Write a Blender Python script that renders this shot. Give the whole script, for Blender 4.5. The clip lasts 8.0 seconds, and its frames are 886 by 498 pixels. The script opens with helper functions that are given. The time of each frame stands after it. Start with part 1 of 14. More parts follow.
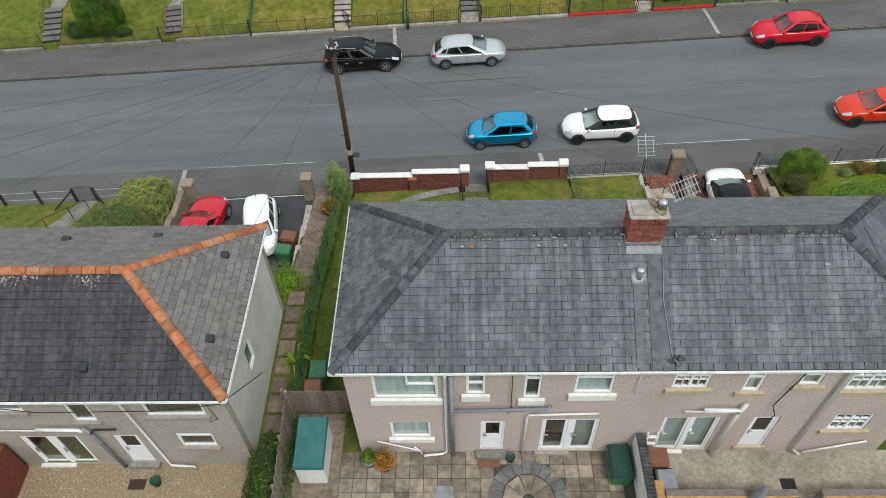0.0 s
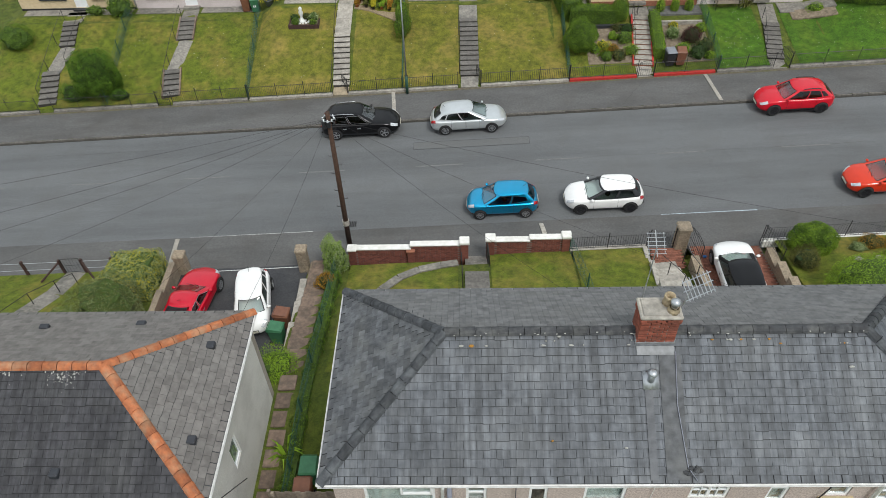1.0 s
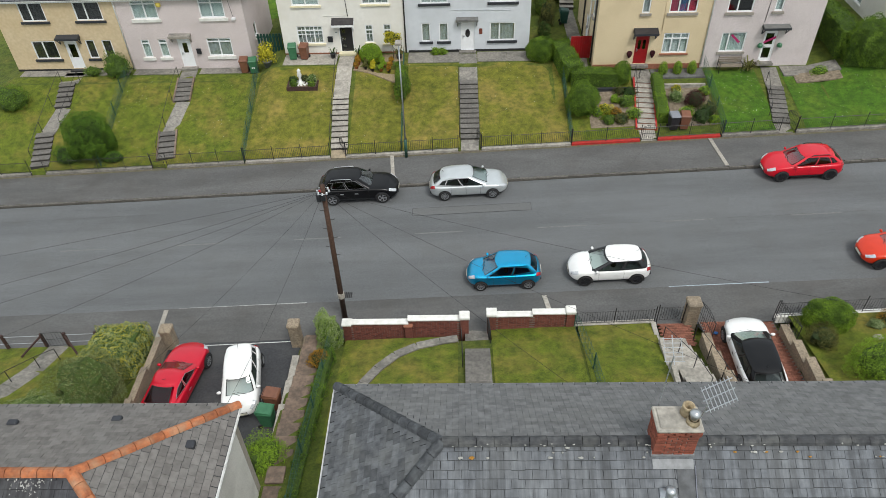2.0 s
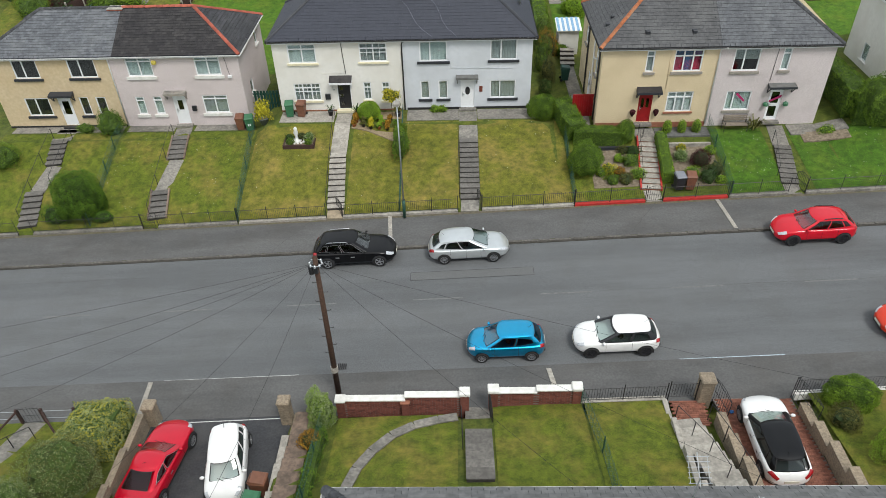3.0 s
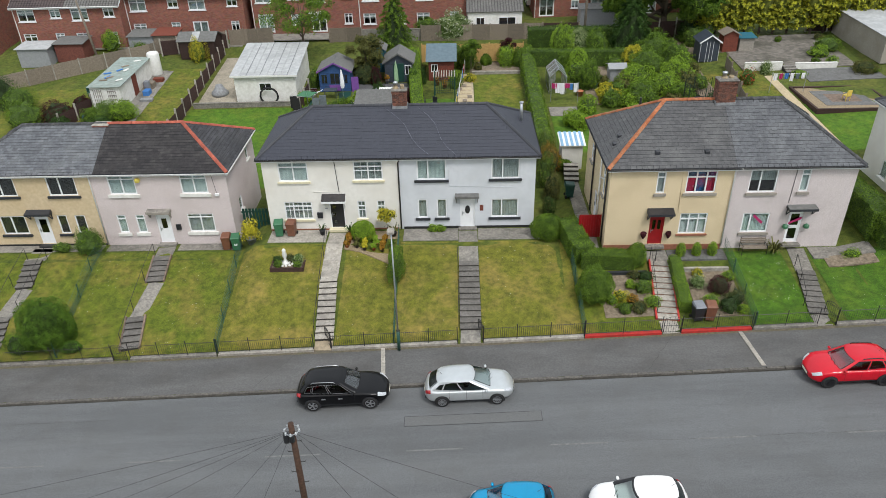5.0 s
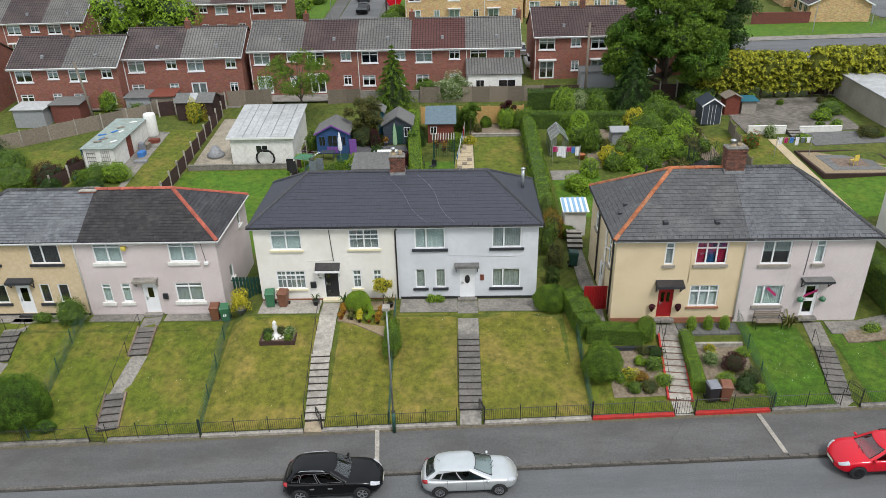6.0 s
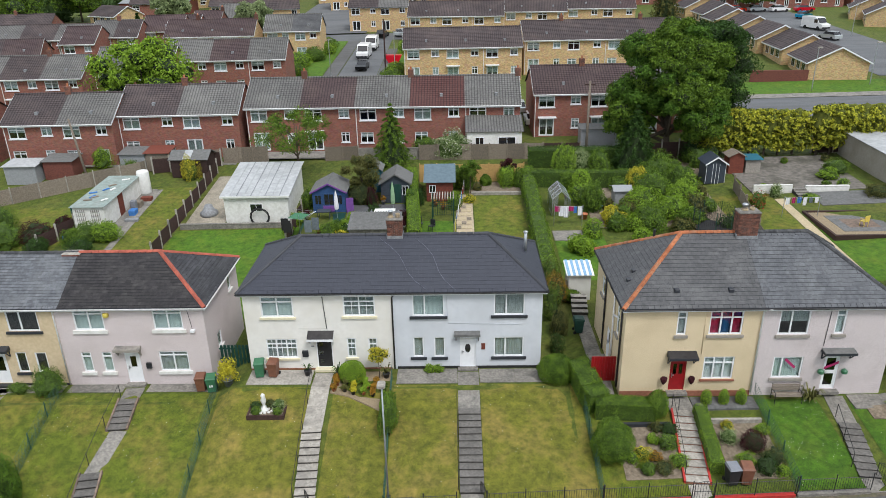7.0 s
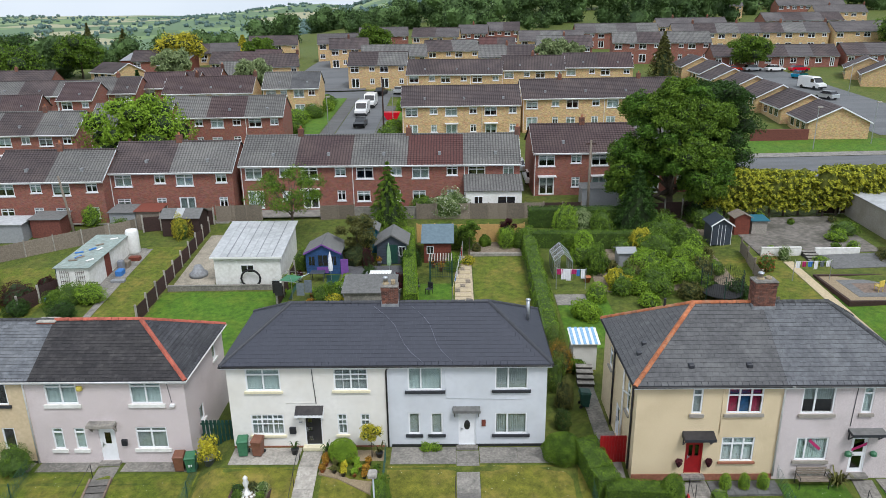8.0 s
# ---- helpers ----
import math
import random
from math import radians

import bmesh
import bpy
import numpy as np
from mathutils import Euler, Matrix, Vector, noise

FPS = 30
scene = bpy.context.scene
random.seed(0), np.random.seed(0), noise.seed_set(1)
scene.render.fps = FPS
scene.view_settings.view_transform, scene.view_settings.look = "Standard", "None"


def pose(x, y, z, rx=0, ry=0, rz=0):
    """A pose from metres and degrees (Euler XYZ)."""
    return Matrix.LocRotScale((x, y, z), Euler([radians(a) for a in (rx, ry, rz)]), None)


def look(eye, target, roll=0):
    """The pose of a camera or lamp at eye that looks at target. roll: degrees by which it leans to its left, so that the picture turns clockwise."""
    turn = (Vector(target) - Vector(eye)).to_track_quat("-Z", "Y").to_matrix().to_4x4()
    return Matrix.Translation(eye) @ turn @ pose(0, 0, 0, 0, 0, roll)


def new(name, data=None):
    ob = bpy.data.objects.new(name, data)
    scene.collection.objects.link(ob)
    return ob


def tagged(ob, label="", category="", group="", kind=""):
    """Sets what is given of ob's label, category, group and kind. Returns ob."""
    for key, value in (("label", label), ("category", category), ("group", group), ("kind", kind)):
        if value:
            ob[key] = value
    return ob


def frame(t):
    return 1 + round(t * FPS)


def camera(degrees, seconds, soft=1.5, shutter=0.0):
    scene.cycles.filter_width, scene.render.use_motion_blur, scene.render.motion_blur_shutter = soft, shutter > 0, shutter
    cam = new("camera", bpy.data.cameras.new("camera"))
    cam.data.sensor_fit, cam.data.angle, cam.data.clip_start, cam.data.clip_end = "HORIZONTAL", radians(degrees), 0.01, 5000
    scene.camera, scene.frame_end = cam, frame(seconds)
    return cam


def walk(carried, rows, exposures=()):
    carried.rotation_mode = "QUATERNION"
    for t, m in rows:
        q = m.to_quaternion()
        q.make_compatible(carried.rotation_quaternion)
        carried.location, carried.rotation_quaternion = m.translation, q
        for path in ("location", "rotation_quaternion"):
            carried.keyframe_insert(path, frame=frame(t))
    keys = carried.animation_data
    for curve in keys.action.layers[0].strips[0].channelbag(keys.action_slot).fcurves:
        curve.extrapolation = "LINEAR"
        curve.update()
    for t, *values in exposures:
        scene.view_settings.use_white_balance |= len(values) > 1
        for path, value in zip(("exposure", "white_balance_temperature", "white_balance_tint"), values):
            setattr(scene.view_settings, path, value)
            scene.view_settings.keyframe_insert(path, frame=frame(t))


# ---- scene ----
cam = camera(63.7, 8.0, soft=0.45)
PATH = [
    (0, (0.974, -0.344, 25.008), (0.924, 0.964, 23.497), -2.3),
    (0.5, (1.001, 0.551, 25.048), (0.951, 1.906, 23.577), -2.2),
    (1, (1.015, 1.447, 25.102), (0.966, 2.847, 23.675), -2.1),
    (1.5, (1.061, 2.399, 25.116), (1.01, 3.843, 23.734), -2.1),
    (2, (1.06, 3.328, 25.124), (1.011, 4.815, 23.787), -1.9),
    (3.5, (1.097, 6.251, 25.075), (1.05, 7.849, 23.873), -1.7),
    (4, (1.113, 7.233, 25.063), (1.066, 8.865, 23.907), -1.6),
    (4.5, (1.133, 8.271, 25.022), (1.087, 9.941, 23.921), -1.6),
    (6, (1.163, 11.519, 24.987), (1.121, 13.299, 24.076), -1.3),
    (6.5, (1.14, 12.614, 24.964), (1.1, 14.427, 24.12), -1.1),
    (7, (1.068, 13.679, 24.935), (1.033, 15.52, 24.153), -1.1),
    (7.5, (1.037, 14.832, 24.904), (1.007, 16.701, 24.192), -0.9),
    (8, (1.021, 16.029, 24.88), (0.994, 17.923, 24.237), -0.8),
]
walk(cam, [(t, look(eye, target, roll)) for t, eye, target, roll in PATH], exposures=[(0.0, 0.42, 6400, 10), (2.0, 0.48, 6500, 10), (4.0, 0.52, 6450, 11), (6.5, 0.6, 6350, 13), (8.0, 0.59, 6080, 13)])

# ---- world, sun ----
world = bpy.data.worlds.new("overcast_sky")
scene.world = world
world.use_nodes = True
wn, wl = world.node_tree.nodes, world.node_tree.links
wn.clear()
w_out, w_bg = wn.new("ShaderNodeOutputWorld"), wn.new("ShaderNodeBackground")
w_sky = wn.new("ShaderNodeTexSky")
w_sky.sky_type, w_sky.sun_disc = "NISHITA", False
w_sky.sun_elevation, w_sky.sun_rotation = radians(57), radians(213)
w_sky.air_density, w_sky.dust_density, w_sky.ozone_density = 1.0, 4.0, 1.0
w_mix, w_co, w_no, w_ramp = wn.new("ShaderNodeMix"), wn.new("ShaderNodeTexCoord"), wn.new("ShaderNodeTexNoise"), wn.new("ShaderNodeValToRGB")
w_mix.data_type = "RGBA"
w_no.inputs["Scale"].default_value, w_no.inputs["Detail"].default_value = 2.2, 5
w_ramp.color_ramp.elements[0].position, w_ramp.color_ramp.elements[1].position = 0.3, 0.75
w_ramp.color_ramp.elements[0].color, w_ramp.color_ramp.elements[1].color = (6.3, 7.0, 7.4, 1), (8.2, 8.75, 8.9, 1)
w_mix.inputs["Factor"].default_value = 0.82
wl.new(w_co.outputs["Generated"], w_no.inputs["Vector"])
wl.new(w_no.outputs["Fac"], w_ramp.inputs["Fac"])
wl.new(w_sky.outputs["Color"], w_mix.inputs["A"])
wl.new(w_ramp.outputs["Color"], w_mix.inputs["B"])
wl.new(w_mix.outputs["Result"], w_bg.inputs["Color"])
w_bg.inputs["Strength"].default_value = 0.091
wl.new(w_bg.outputs["Background"], w_out.inputs["Surface"])

sun = new("sun", bpy.data.lights.new("sun", "SUN"))
sun.data.energy, sun.data.angle, sun.data.color = 1.7, radians(18), (1.0, 0.985, 0.93)
sun.rotation_euler = (radians(33), 0, radians(33))


# ---- materials ----
def mat(name, c1, c2=None, scale=4.0, rough=0.8, bump=0.0, bscale=None, var=0.0, stain=None, sscale=0.35, samt=0.5, metal=0.0, spec=0.4, coat=0.0, detail=6, streak=None, samt2=0.5):
    """Two-scale procedural surface: grain between c1 and c2, wide stains, per-piece variation."""
    m = bpy.data.materials.new(name)
    m.use_nodes = True
    n, l = m.node_tree.nodes, m.node_tree.links
    b = n["Principled BSDF"]
    c2 = c2 or tuple(v * 0.8 for v in c1)
    co = n.new("ShaderNodeNewGeometry")
    n1 = n.new("ShaderNodeTexNoise")
    n1.inputs["Scale"].default_value, n1.inputs["Detail"].default_value = scale, detail
    l.new(co.outputs["Position"], n1.inputs["Vector"])
    r1 = n.new("ShaderNodeValToRGB")
    r1.color_ramp.elements[0].position, r1.color_ramp.elements[1].position = 0.32, 0.68
    r1.color_ramp.elements[0].color, r1.color_ramp.elements[1].color = (*c2, 1), (*c1, 1)
    l.new(n1.outputs["Fac"], r1.inputs["Fac"])
    col = r1.outputs["Color"]
    if stain:
        n2 = n.new("ShaderNodeTexNoise")
        n2.inputs["Scale"].default_value, n2.inputs["Detail"].default_value, n2.inputs["Roughness"].default_value = sscale, 8, 0.62
        l.new(co.outputs["Position"], n2.inputs["Vector"])
        r2 = n.new("ShaderNodeValToRGB")
        r2.color_ramp.elements[0].position, r2.color_ramp.elements[1].position = 0.46, 0.66
        r2.color_ramp.elements[1].color = (samt, samt, samt, 1)
        r2.color_ramp.elements[0].color = (0, 0, 0, 1)
        l.new(n2.outputs["Fac"], r2.inputs["Fac"])
        mx = n.new("ShaderNodeMix")
        mx.data_type = "RGBA"
        l.new(r2.outputs["Color"], mx.inputs["Factor"])
        l.new(col, mx.inputs["A"])
        mx.inputs["B"].default_value = (*stain, 1)
        col = mx.outputs["Result"]
    if streak:
        mp, n3, r3, mk = n.new("ShaderNodeMapping"), n.new("ShaderNodeTexNoise"), n.new("ShaderNodeValToRGB"), n.new("ShaderNodeMix")
        mp.inputs["Scale"].default_value = streak
        n3.inputs["Scale"].default_value, n3.inputs["Detail"].default_value, n3.inputs["Roughness"].default_value = 1.0, 5, 0.65
        r3.color_ramp.elements[0].position, r3.color_ramp.elements[1].position = 0.4, 0.62
        r3.color_ramp.elements[0].color, r3.color_ramp.elements[1].color = (1 - samt2, 1 - samt2, 1 - samt2, 1), (1.15, 1.15, 1.15, 1)
        mk.data_type, mk.blend_type = "RGBA", "MULTIPLY"
        mk.inputs["Factor"].default_value = 1.0
        l.new(co.outputs["Position"], mp.inputs["Vector"])
        l.new(mp.outputs["Vector"], n3.inputs["Vector"])
        l.new(n3.outputs["Fac"], r3.inputs["Fac"])
        l.new(col, mk.inputs["A"])
        l.new(r3.outputs["Color"], mk.inputs["B"])
        col = mk.outputs["Result"]
    if var:
        oi, ge, ad, mo = n.new("ShaderNodeObjectInfo"), n.new("ShaderNodeNewGeometry"), n.new("ShaderNodeMath"), n.new("ShaderNodeMath")
        ad.operation, mo.operation = "ADD", "FRACT"
        l.new(oi.outputs["Random"], ad.inputs[0])
        l.new(ge.outputs["Random Per Island"], ad.inputs[1])
        l.new(ad.outputs[0], mo.inputs[0])
        mr = n.new("ShaderNodeMapRange")
        mr.inputs["To Min"].default_value, mr.inputs["To Max"].default_value = 1 - var, 1 + var
        l.new(mo.outputs[0], mr.inputs["Value"])
        hs = n.new("ShaderNodeHueSaturation")
        l.new(mr.outputs["Result"], hs.inputs["Value"])
        l.new(col, hs.inputs["Color"])
        col = hs.outputs["Color"]
    l.new(col, b.inputs["Base Color"])
    b.inputs["Roughness"].default_value, b.inputs["Metallic"].default_value = rough, metal
    b.inputs["Specular IOR Level"].default_value, b.inputs["Coat Weight"].default_value = spec, coat
    b.inputs["Coat Roughness"].default_value = 0.05
    if bump:
        nb = n.new("ShaderNodeTexNoise")
        nb.inputs["Scale"].default_value, nb.inputs["Detail"].default_value = bscale or scale * 3, 4
        l.new(co.outputs["Position"], nb.inputs["Vector"])
        bp = n.new("ShaderNodeBump")
        bp.inputs["Strength"].default_value, bp.inputs["Distance"].default_value = min(1.0, bump), 0.02
        l.new(nb.outputs["Fac"], bp.inputs["Height"])
        l.new(bp.outputs["Normal"], b.inputs["Normal"])
    return m


def brick_mat(name, c1, c2, mortar, scale=1.0):
    m = mat(name, c1, c2, 6, 0.88, 0.3, 40)
    n, l = m.node_tree.nodes, m.node_tree.links
    b = n["Principled BSDF"]
    co, sp, cb, ad = (n.new(k) for k in ("ShaderNodeTexCoord", "ShaderNodeSeparateXYZ", "ShaderNodeCombineXYZ", "ShaderNodeMath"))
    ad.operation = "ADD"
    l.new(co.outputs["Object"], sp.inputs["Vector"])
    l.new(sp.outputs["X"], ad.inputs[0])
    l.new(sp.outputs["Y"], ad.inputs[1])
    l.new(ad.outputs[0], cb.inputs["X"])
    l.new(sp.outputs["Z"], cb.inputs["Y"])
    bt = n.new("ShaderNodeTexBrick")
    bt.inputs["Scale"].default_value, bt.inputs["Brick Width"].default_value, bt.inputs["Row Height"].default_value = scale, 0.225, 0.075
    bt.inputs["Mortar Size"].default_value, bt.inputs["Bias"].default_value = 0.006, -0.1
    bt.inputs["Color1"].default_value, bt.inputs["Color2"].default_value, bt.inputs["Mortar"].default_value = (*c1, 1), (*c2, 1), (*mortar, 1)
    l.new(cb.outputs["Vector"], bt.inputs["Vector"])
    n2, mx = n.new("ShaderNodeTexNoise"), n.new("ShaderNodeMix")
    n2.inputs["Scale"].default_value, n2.inputs["Detail"].default_value = 2.4, 8
    mx.data_type, mx.blend_type = "RGBA", "MULTIPLY"
    mx.inputs["Factor"].default_value = 0.45
    l.new(co.outputs["Object"], n2.inputs["Vector"])
    l.new(bt.outputs["Color"], mx.inputs["A"])
    l.new(n2.outputs["Color"], mx.inputs["B"])
    hs = n.new("ShaderNodeHueSaturation")
    hs.inputs["Value"].default_value = 1.25
    hs.inputs["Saturation"].default_value = 0.95
    l.new(mx.outputs["Result"], hs.inputs["Color"])
    l.new(hs.outputs["Color"], b.inputs["Base Color"])
    return m


def glass_mat(name, tint, rough=0.02, boost=0.0):
    """A thin pane: clear, with a mirror gloss that grows towards grazing."""
    m = bpy.data.materials.new(name)
    m.use_nodes = True
    n, l = m.node_tree.nodes, m.node_tree.links
    n.clear()
    out, tr, gl, mx, fr, no, co, bp, mr = (n.new(k) for k in ("ShaderNodeOutputMaterial", "ShaderNodeBsdfTransparent", "ShaderNodeBsdfGlossy", "ShaderNodeMixShader", "ShaderNodeLayerWeight", "ShaderNodeTexNoise", "ShaderNodeTexCoord", "ShaderNodeBump", "ShaderNodeMapRange"))
    tr.inputs["Color"].default_value = (*tint, 1)
    gl.inputs["Roughness"].default_value = rough
    pw = n.new("ShaderNodeMath")
    pw.operation = "POWER"
    pw.inputs[1].default_value = 4.0
    fr.inputs["Blend"].default_value = 0.5
    mr.inputs["To Min"].default_value = boost
    no.inputs["Scale"].default_value = 1.3
    bp.inputs["Strength"].default_value, bp.inputs["Distance"].default_value = 0.06, 0.02
    l.new(co.outputs["Object"], no.inputs["Vector"])
    l.new(no.outputs["Fac"], bp.inputs["Height"])
    l.new(bp.outputs["Normal"], gl.inputs["Normal"])
    l.new(fr.outputs["Facing"], pw.inputs[0])
    l.new(pw.outputs[0], mr.inputs["Value"])
    l.new(mr.outputs["Result"], mx.inputs["Fac"])
    l.new(tr.outputs["BSDF"], mx.inputs[1])
    l.new(gl.outputs["BSDF"], mx.inputs[2])
    l.new(mx.outputs["Shader"], out.inputs["Surface"])
    return m


MT = {}
def reg(key, *a, **k):
    MT[key] = mat(key, *a, **k)
    return MT[key]


reg("asphalt", (0.135, 0.139, 0.143), (0.096, 0.1, 0.104), 18, 0.9, 0.4, 90, stain=(0.1, 0.1, 0.098), sscale=0.5, samt=0.4, streak=(0.05, 0.5, 0.5), samt2=0.1)
reg("asphalt_pavement", (0.114, 0.113, 0.111), (0.088, 0.087, 0.086), 10, 0.92, 0.4, 80, stain=(0.085, 0.08, 0.075), sscale=0.45, samt=0.55, streak=(0.2, 0.7, 0.7), samt2=0.12)
reg("line_worn", (0.18, 0.18, 0.176), (0.12, 0.122, 0.12), 7, 0.85)
reg("asphalt_patch", (0.145, 0.147, 0.147), (0.1, 0.102, 0.102), 25, 0.85, 0.3, 90)
reg("asphalt_drive", (0.05, 0.051, 0.056), (0.034, 0.035, 0.038), 12, 0.8, 0.3, 60, stain=(0.09, 0.088, 0.085), sscale=0.6, samt=0.5)
reg("kerb", (0.15, 0.138, 0.12), (0.08, 0.075, 0.068), 9, 0.9, 0.4, 40, var=0.12, stain=(0.05, 0.048, 0.042), sscale=1.2)
reg("crack", (0.085, 0.084, 0.08), (0.06, 0.06, 0.058), 7, 0.95)
# Gutter colour: grit, with the kerb's shadow line painted in
reg("kerb_shadow_grime", (0.05, 0.047, 0.04), (0.03, 0.029, 0.025), 7, 0.95, 0.5, 40, stain=(0.09, 0.085, 0.075), sscale=1.5, samt=0.6)
reg("dirt", (0.15, 0.125, 0.09), (0.085, 0.075, 0.055), 6, 0.95, 0.5, 30, stain=(0.1, 0.11, 0.04), sscale=1.2, samt=0.5)
reg("line_paint", (0.62, 0.62, 0.6), (0.34, 0.34, 0.335), 7, 0.7)
reg("line_blue", (0.46, 0.54, 0.6), (0.26, 0.31, 0.35), 7, 0.7)
reg("concrete", (0.28, 0.26, 0.228), (0.16, 0.15, 0.134), 7, 0.92, 0.4, 40, var=0.12, stain=(0.09, 0.088, 0.08), sscale=1.3, samt=0.65)
reg("concrete_dark", (0.24, 0.215, 0.185), (0.13, 0.118, 0.105), 2.5, 0.92, 0.4, 40, var=0.12, stain=(0.07, 0.068, 0.05), sscale=0.5, samt=0.85)
reg("concrete_pale", (0.42, 0.39, 0.34), (0.27, 0.25, 0.22), 7, 0.92, 0.4, 40, var=0.12, stain=(0.15, 0.145, 0.13), sscale=1.5, samt=0.5)
reg("yard_concrete", (0.4, 0.355, 0.28), (0.25, 0.22, 0.17), 9, 0.92, 0.5, 50, stain=(0.13, 0.115, 0.085), sscale=0.9, samt=0.6)
reg("step_stone", (0.46, 0.425, 0.37), (0.27, 0.25, 0.22), 8, 0.92, 0.4, 40, var=0.15, stain=(0.1, 0.095, 0.085), sscale=2.0)
# Step fronts: the shade on the upright faces is put into this near-black
reg("riser_shade", (0.065, 0.06, 0.055), (0.03, 0.028, 0.026), 9, 0.92, 0.3)
reg("step_grey", (0.18, 0.168, 0.152), (0.105, 0.098, 0.09), 8, 0.92, 0.4, 40, var=0.15, stain=(0.07, 0.068, 0.06), sscale=2.0)
reg("slab", (0.3, 0.245, 0.185), (0.17, 0.14, 0.11), 6, 0.9, 0.4, 40, var=0.3, stain=(0.075, 0.072, 0.045), sscale=1.1, samt=0.8)
reg("slab_tan", (0.44, 0.36, 0.25), (0.3, 0.245, 0.17), 5, 0.9, 0.3, 40, var=0.2, stain=(0.2, 0.17, 0.12), sscale=1.8, samt=0.5)
reg("slab_brown", (0.23, 0.165, 0.125), (0.13, 0.095, 0.075), 6, 0.92, 0.4, 40, var=0.2, stain=(0.08, 0.07, 0.055), sscale=2.2, samt=0.6)
reg("slab_grey", (0.17, 0.17, 0.165), (0.11, 0.11, 0.108), 6, 0.9, 0.4, 40, var=0.2, stain=(0.08, 0.075, 0.07), sscale=2.2)
reg("slab_joint", (0.07, 0.065, 0.055), (0.045, 0.045, 0.035), 9, 0.95)
reg("brick_paver", (0.25, 0.1, 0.065), (0.16, 0.065, 0.045), 8, 0.9, 0.3, var=0.25)
reg("soil", (0.25, 0.2, 0.145), (0.125, 0.1, 0.07), 6, 0.95, 0.9, 14)
reg("gravel", (0.38, 0.3, 0.19), (0.16, 0.12, 0.075), 30, 0.95, 1.0, 45)
reg("slate_a", (0.115, 0.125, 0.14), (0.066, 0.073, 0.084), 5, 0.58, 0.3, 30, var=0.13, stain=(0.17, 0.178, 0.185), sscale=0.7, samt=0.5, streak=(6.0, 0.35, 0.4), samt2=0.42)
reg("slate_a_dark", (0.115, 0.12, 0.128), (0.052, 0.055, 0.06), 5, 0.65, 0.25, 30, var=0.32, stain=(0.13, 0.13, 0.12), sscale=0.9, samt=0.4)
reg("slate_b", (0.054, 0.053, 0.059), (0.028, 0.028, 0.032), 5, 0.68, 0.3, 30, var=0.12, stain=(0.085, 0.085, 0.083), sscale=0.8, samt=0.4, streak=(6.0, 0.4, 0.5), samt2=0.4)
# Paler slate copies for the brighter slopes, their light put into the colour
reg("slate_b_lit", (0.17, 0.158, 0.148), (0.115, 0.106, 0.099), 5, 0.72, 0.3, 30, var=0.14, stain=(0.18, 0.175, 0.165), sscale=0.8, samt=0.4)
reg("slate_a_lit", (0.165, 0.166, 0.168), (0.105, 0.106, 0.107), 5, 0.7, 0.3, 30, var=0.16, stain=(0.15, 0.15, 0.145), sscale=0.8, samt=0.5)
reg("slate_c", (0.043, 0.046, 0.06), (0.036, 0.039, 0.052), 4, 0.55, 0.1, 30, var=0.05)
reg("slate_d", (0.086, 0.086, 0.089), (0.056, 0.056, 0.058), 5, 0.66, 0.3, 30, var=0.1, stain=(0.15, 0.15, 0.147), sscale=0.7, samt=0.45)
reg("slate_h", (0.105, 0.11, 0.12), (0.065, 0.068, 0.075), 5, 0.62, 0.3, 30, var=0.12, stain=(0.17, 0.175, 0.18), sscale=0.7, samt=0.4)
reg("slate_e", (0.034, 0.03, 0.031), (0.016, 0.015, 0.016), 5, 0.7, 0.3, 30, var=0.3, stain=(0.07, 0.064, 0.06), sscale=1.0, samt=0.4)
reg("slate_f", (0.13, 0.137, 0.15), (0.08, 0.085, 0.094), 5, 0.6, 0.3, 30, var=0.2, stain=(0.19, 0.195, 0.2), sscale=0.7, samt=0.5)
# Slate rims: worn dark edges, with the joint shadow added in the colour
reg("slate_edge_shade", (0.022, 0.023, 0.025), (0.014, 0.015, 0.016), 9, 0.9)
reg("slate_edge_shade_soft", (0.06, 0.062, 0.067), (0.042, 0.044, 0.047), 9, 0.9)
reg("stone_tan", (0.36, 0.29, 0.21), (0.2, 0.16, 0.115), 14, 0.95, 0.8, 40, stain=(0.12, 0.105, 0.085), sscale=1.6, samt=0.5)
reg("terracotta", (0.42, 0.14, 0.055), (0.25, 0.085, 0.04), 7, 0.85, 0.4, 30, var=0.22, stain=(0.34, 0.25, 0.16), sscale=2.0, samt=0.5)
reg("terracotta_red", (0.42, 0.11, 0.07), (0.28, 0.075, 0.05), 7, 0.85, 0.3, 30, var=0.18)
reg("ridge_grey", (0.06, 0.062, 0.066), (0.032, 0.033, 0.036), 6, 0.8, 0.4, 30, var=0.2, stain=(0.13, 0.13, 0.12), sscale=3.0, samt=0.4)
reg("ridge_dark", (0.045, 0.047, 0.055), (0.036, 0.038, 0.045), 6, 0.6, 0.1, 30, var=0.1)
reg("lead", (0.27, 0.28, 0.29), (0.17, 0.175, 0.18), 6, 0.6, 0.2)
reg("lichen", (0.42, 0.2, 0.03), (0.3, 0.15, 0.03), 9, 0.95, 0.3)
reg("lichen_pale", (0.42, 0.42, 0.39), (0.22, 0.215, 0.2), 9, 0.95, 0.3)
reg("dash_pink", (0.62, 0.52, 0.475), (0.32, 0.26, 0.235), 20, 0.95, 0.9, 40, stain=(0.34, 0.29, 0.26), sscale=0.5, samt=0.4)
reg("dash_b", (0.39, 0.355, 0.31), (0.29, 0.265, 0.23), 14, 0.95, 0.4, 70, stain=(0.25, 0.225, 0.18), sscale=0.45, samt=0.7)
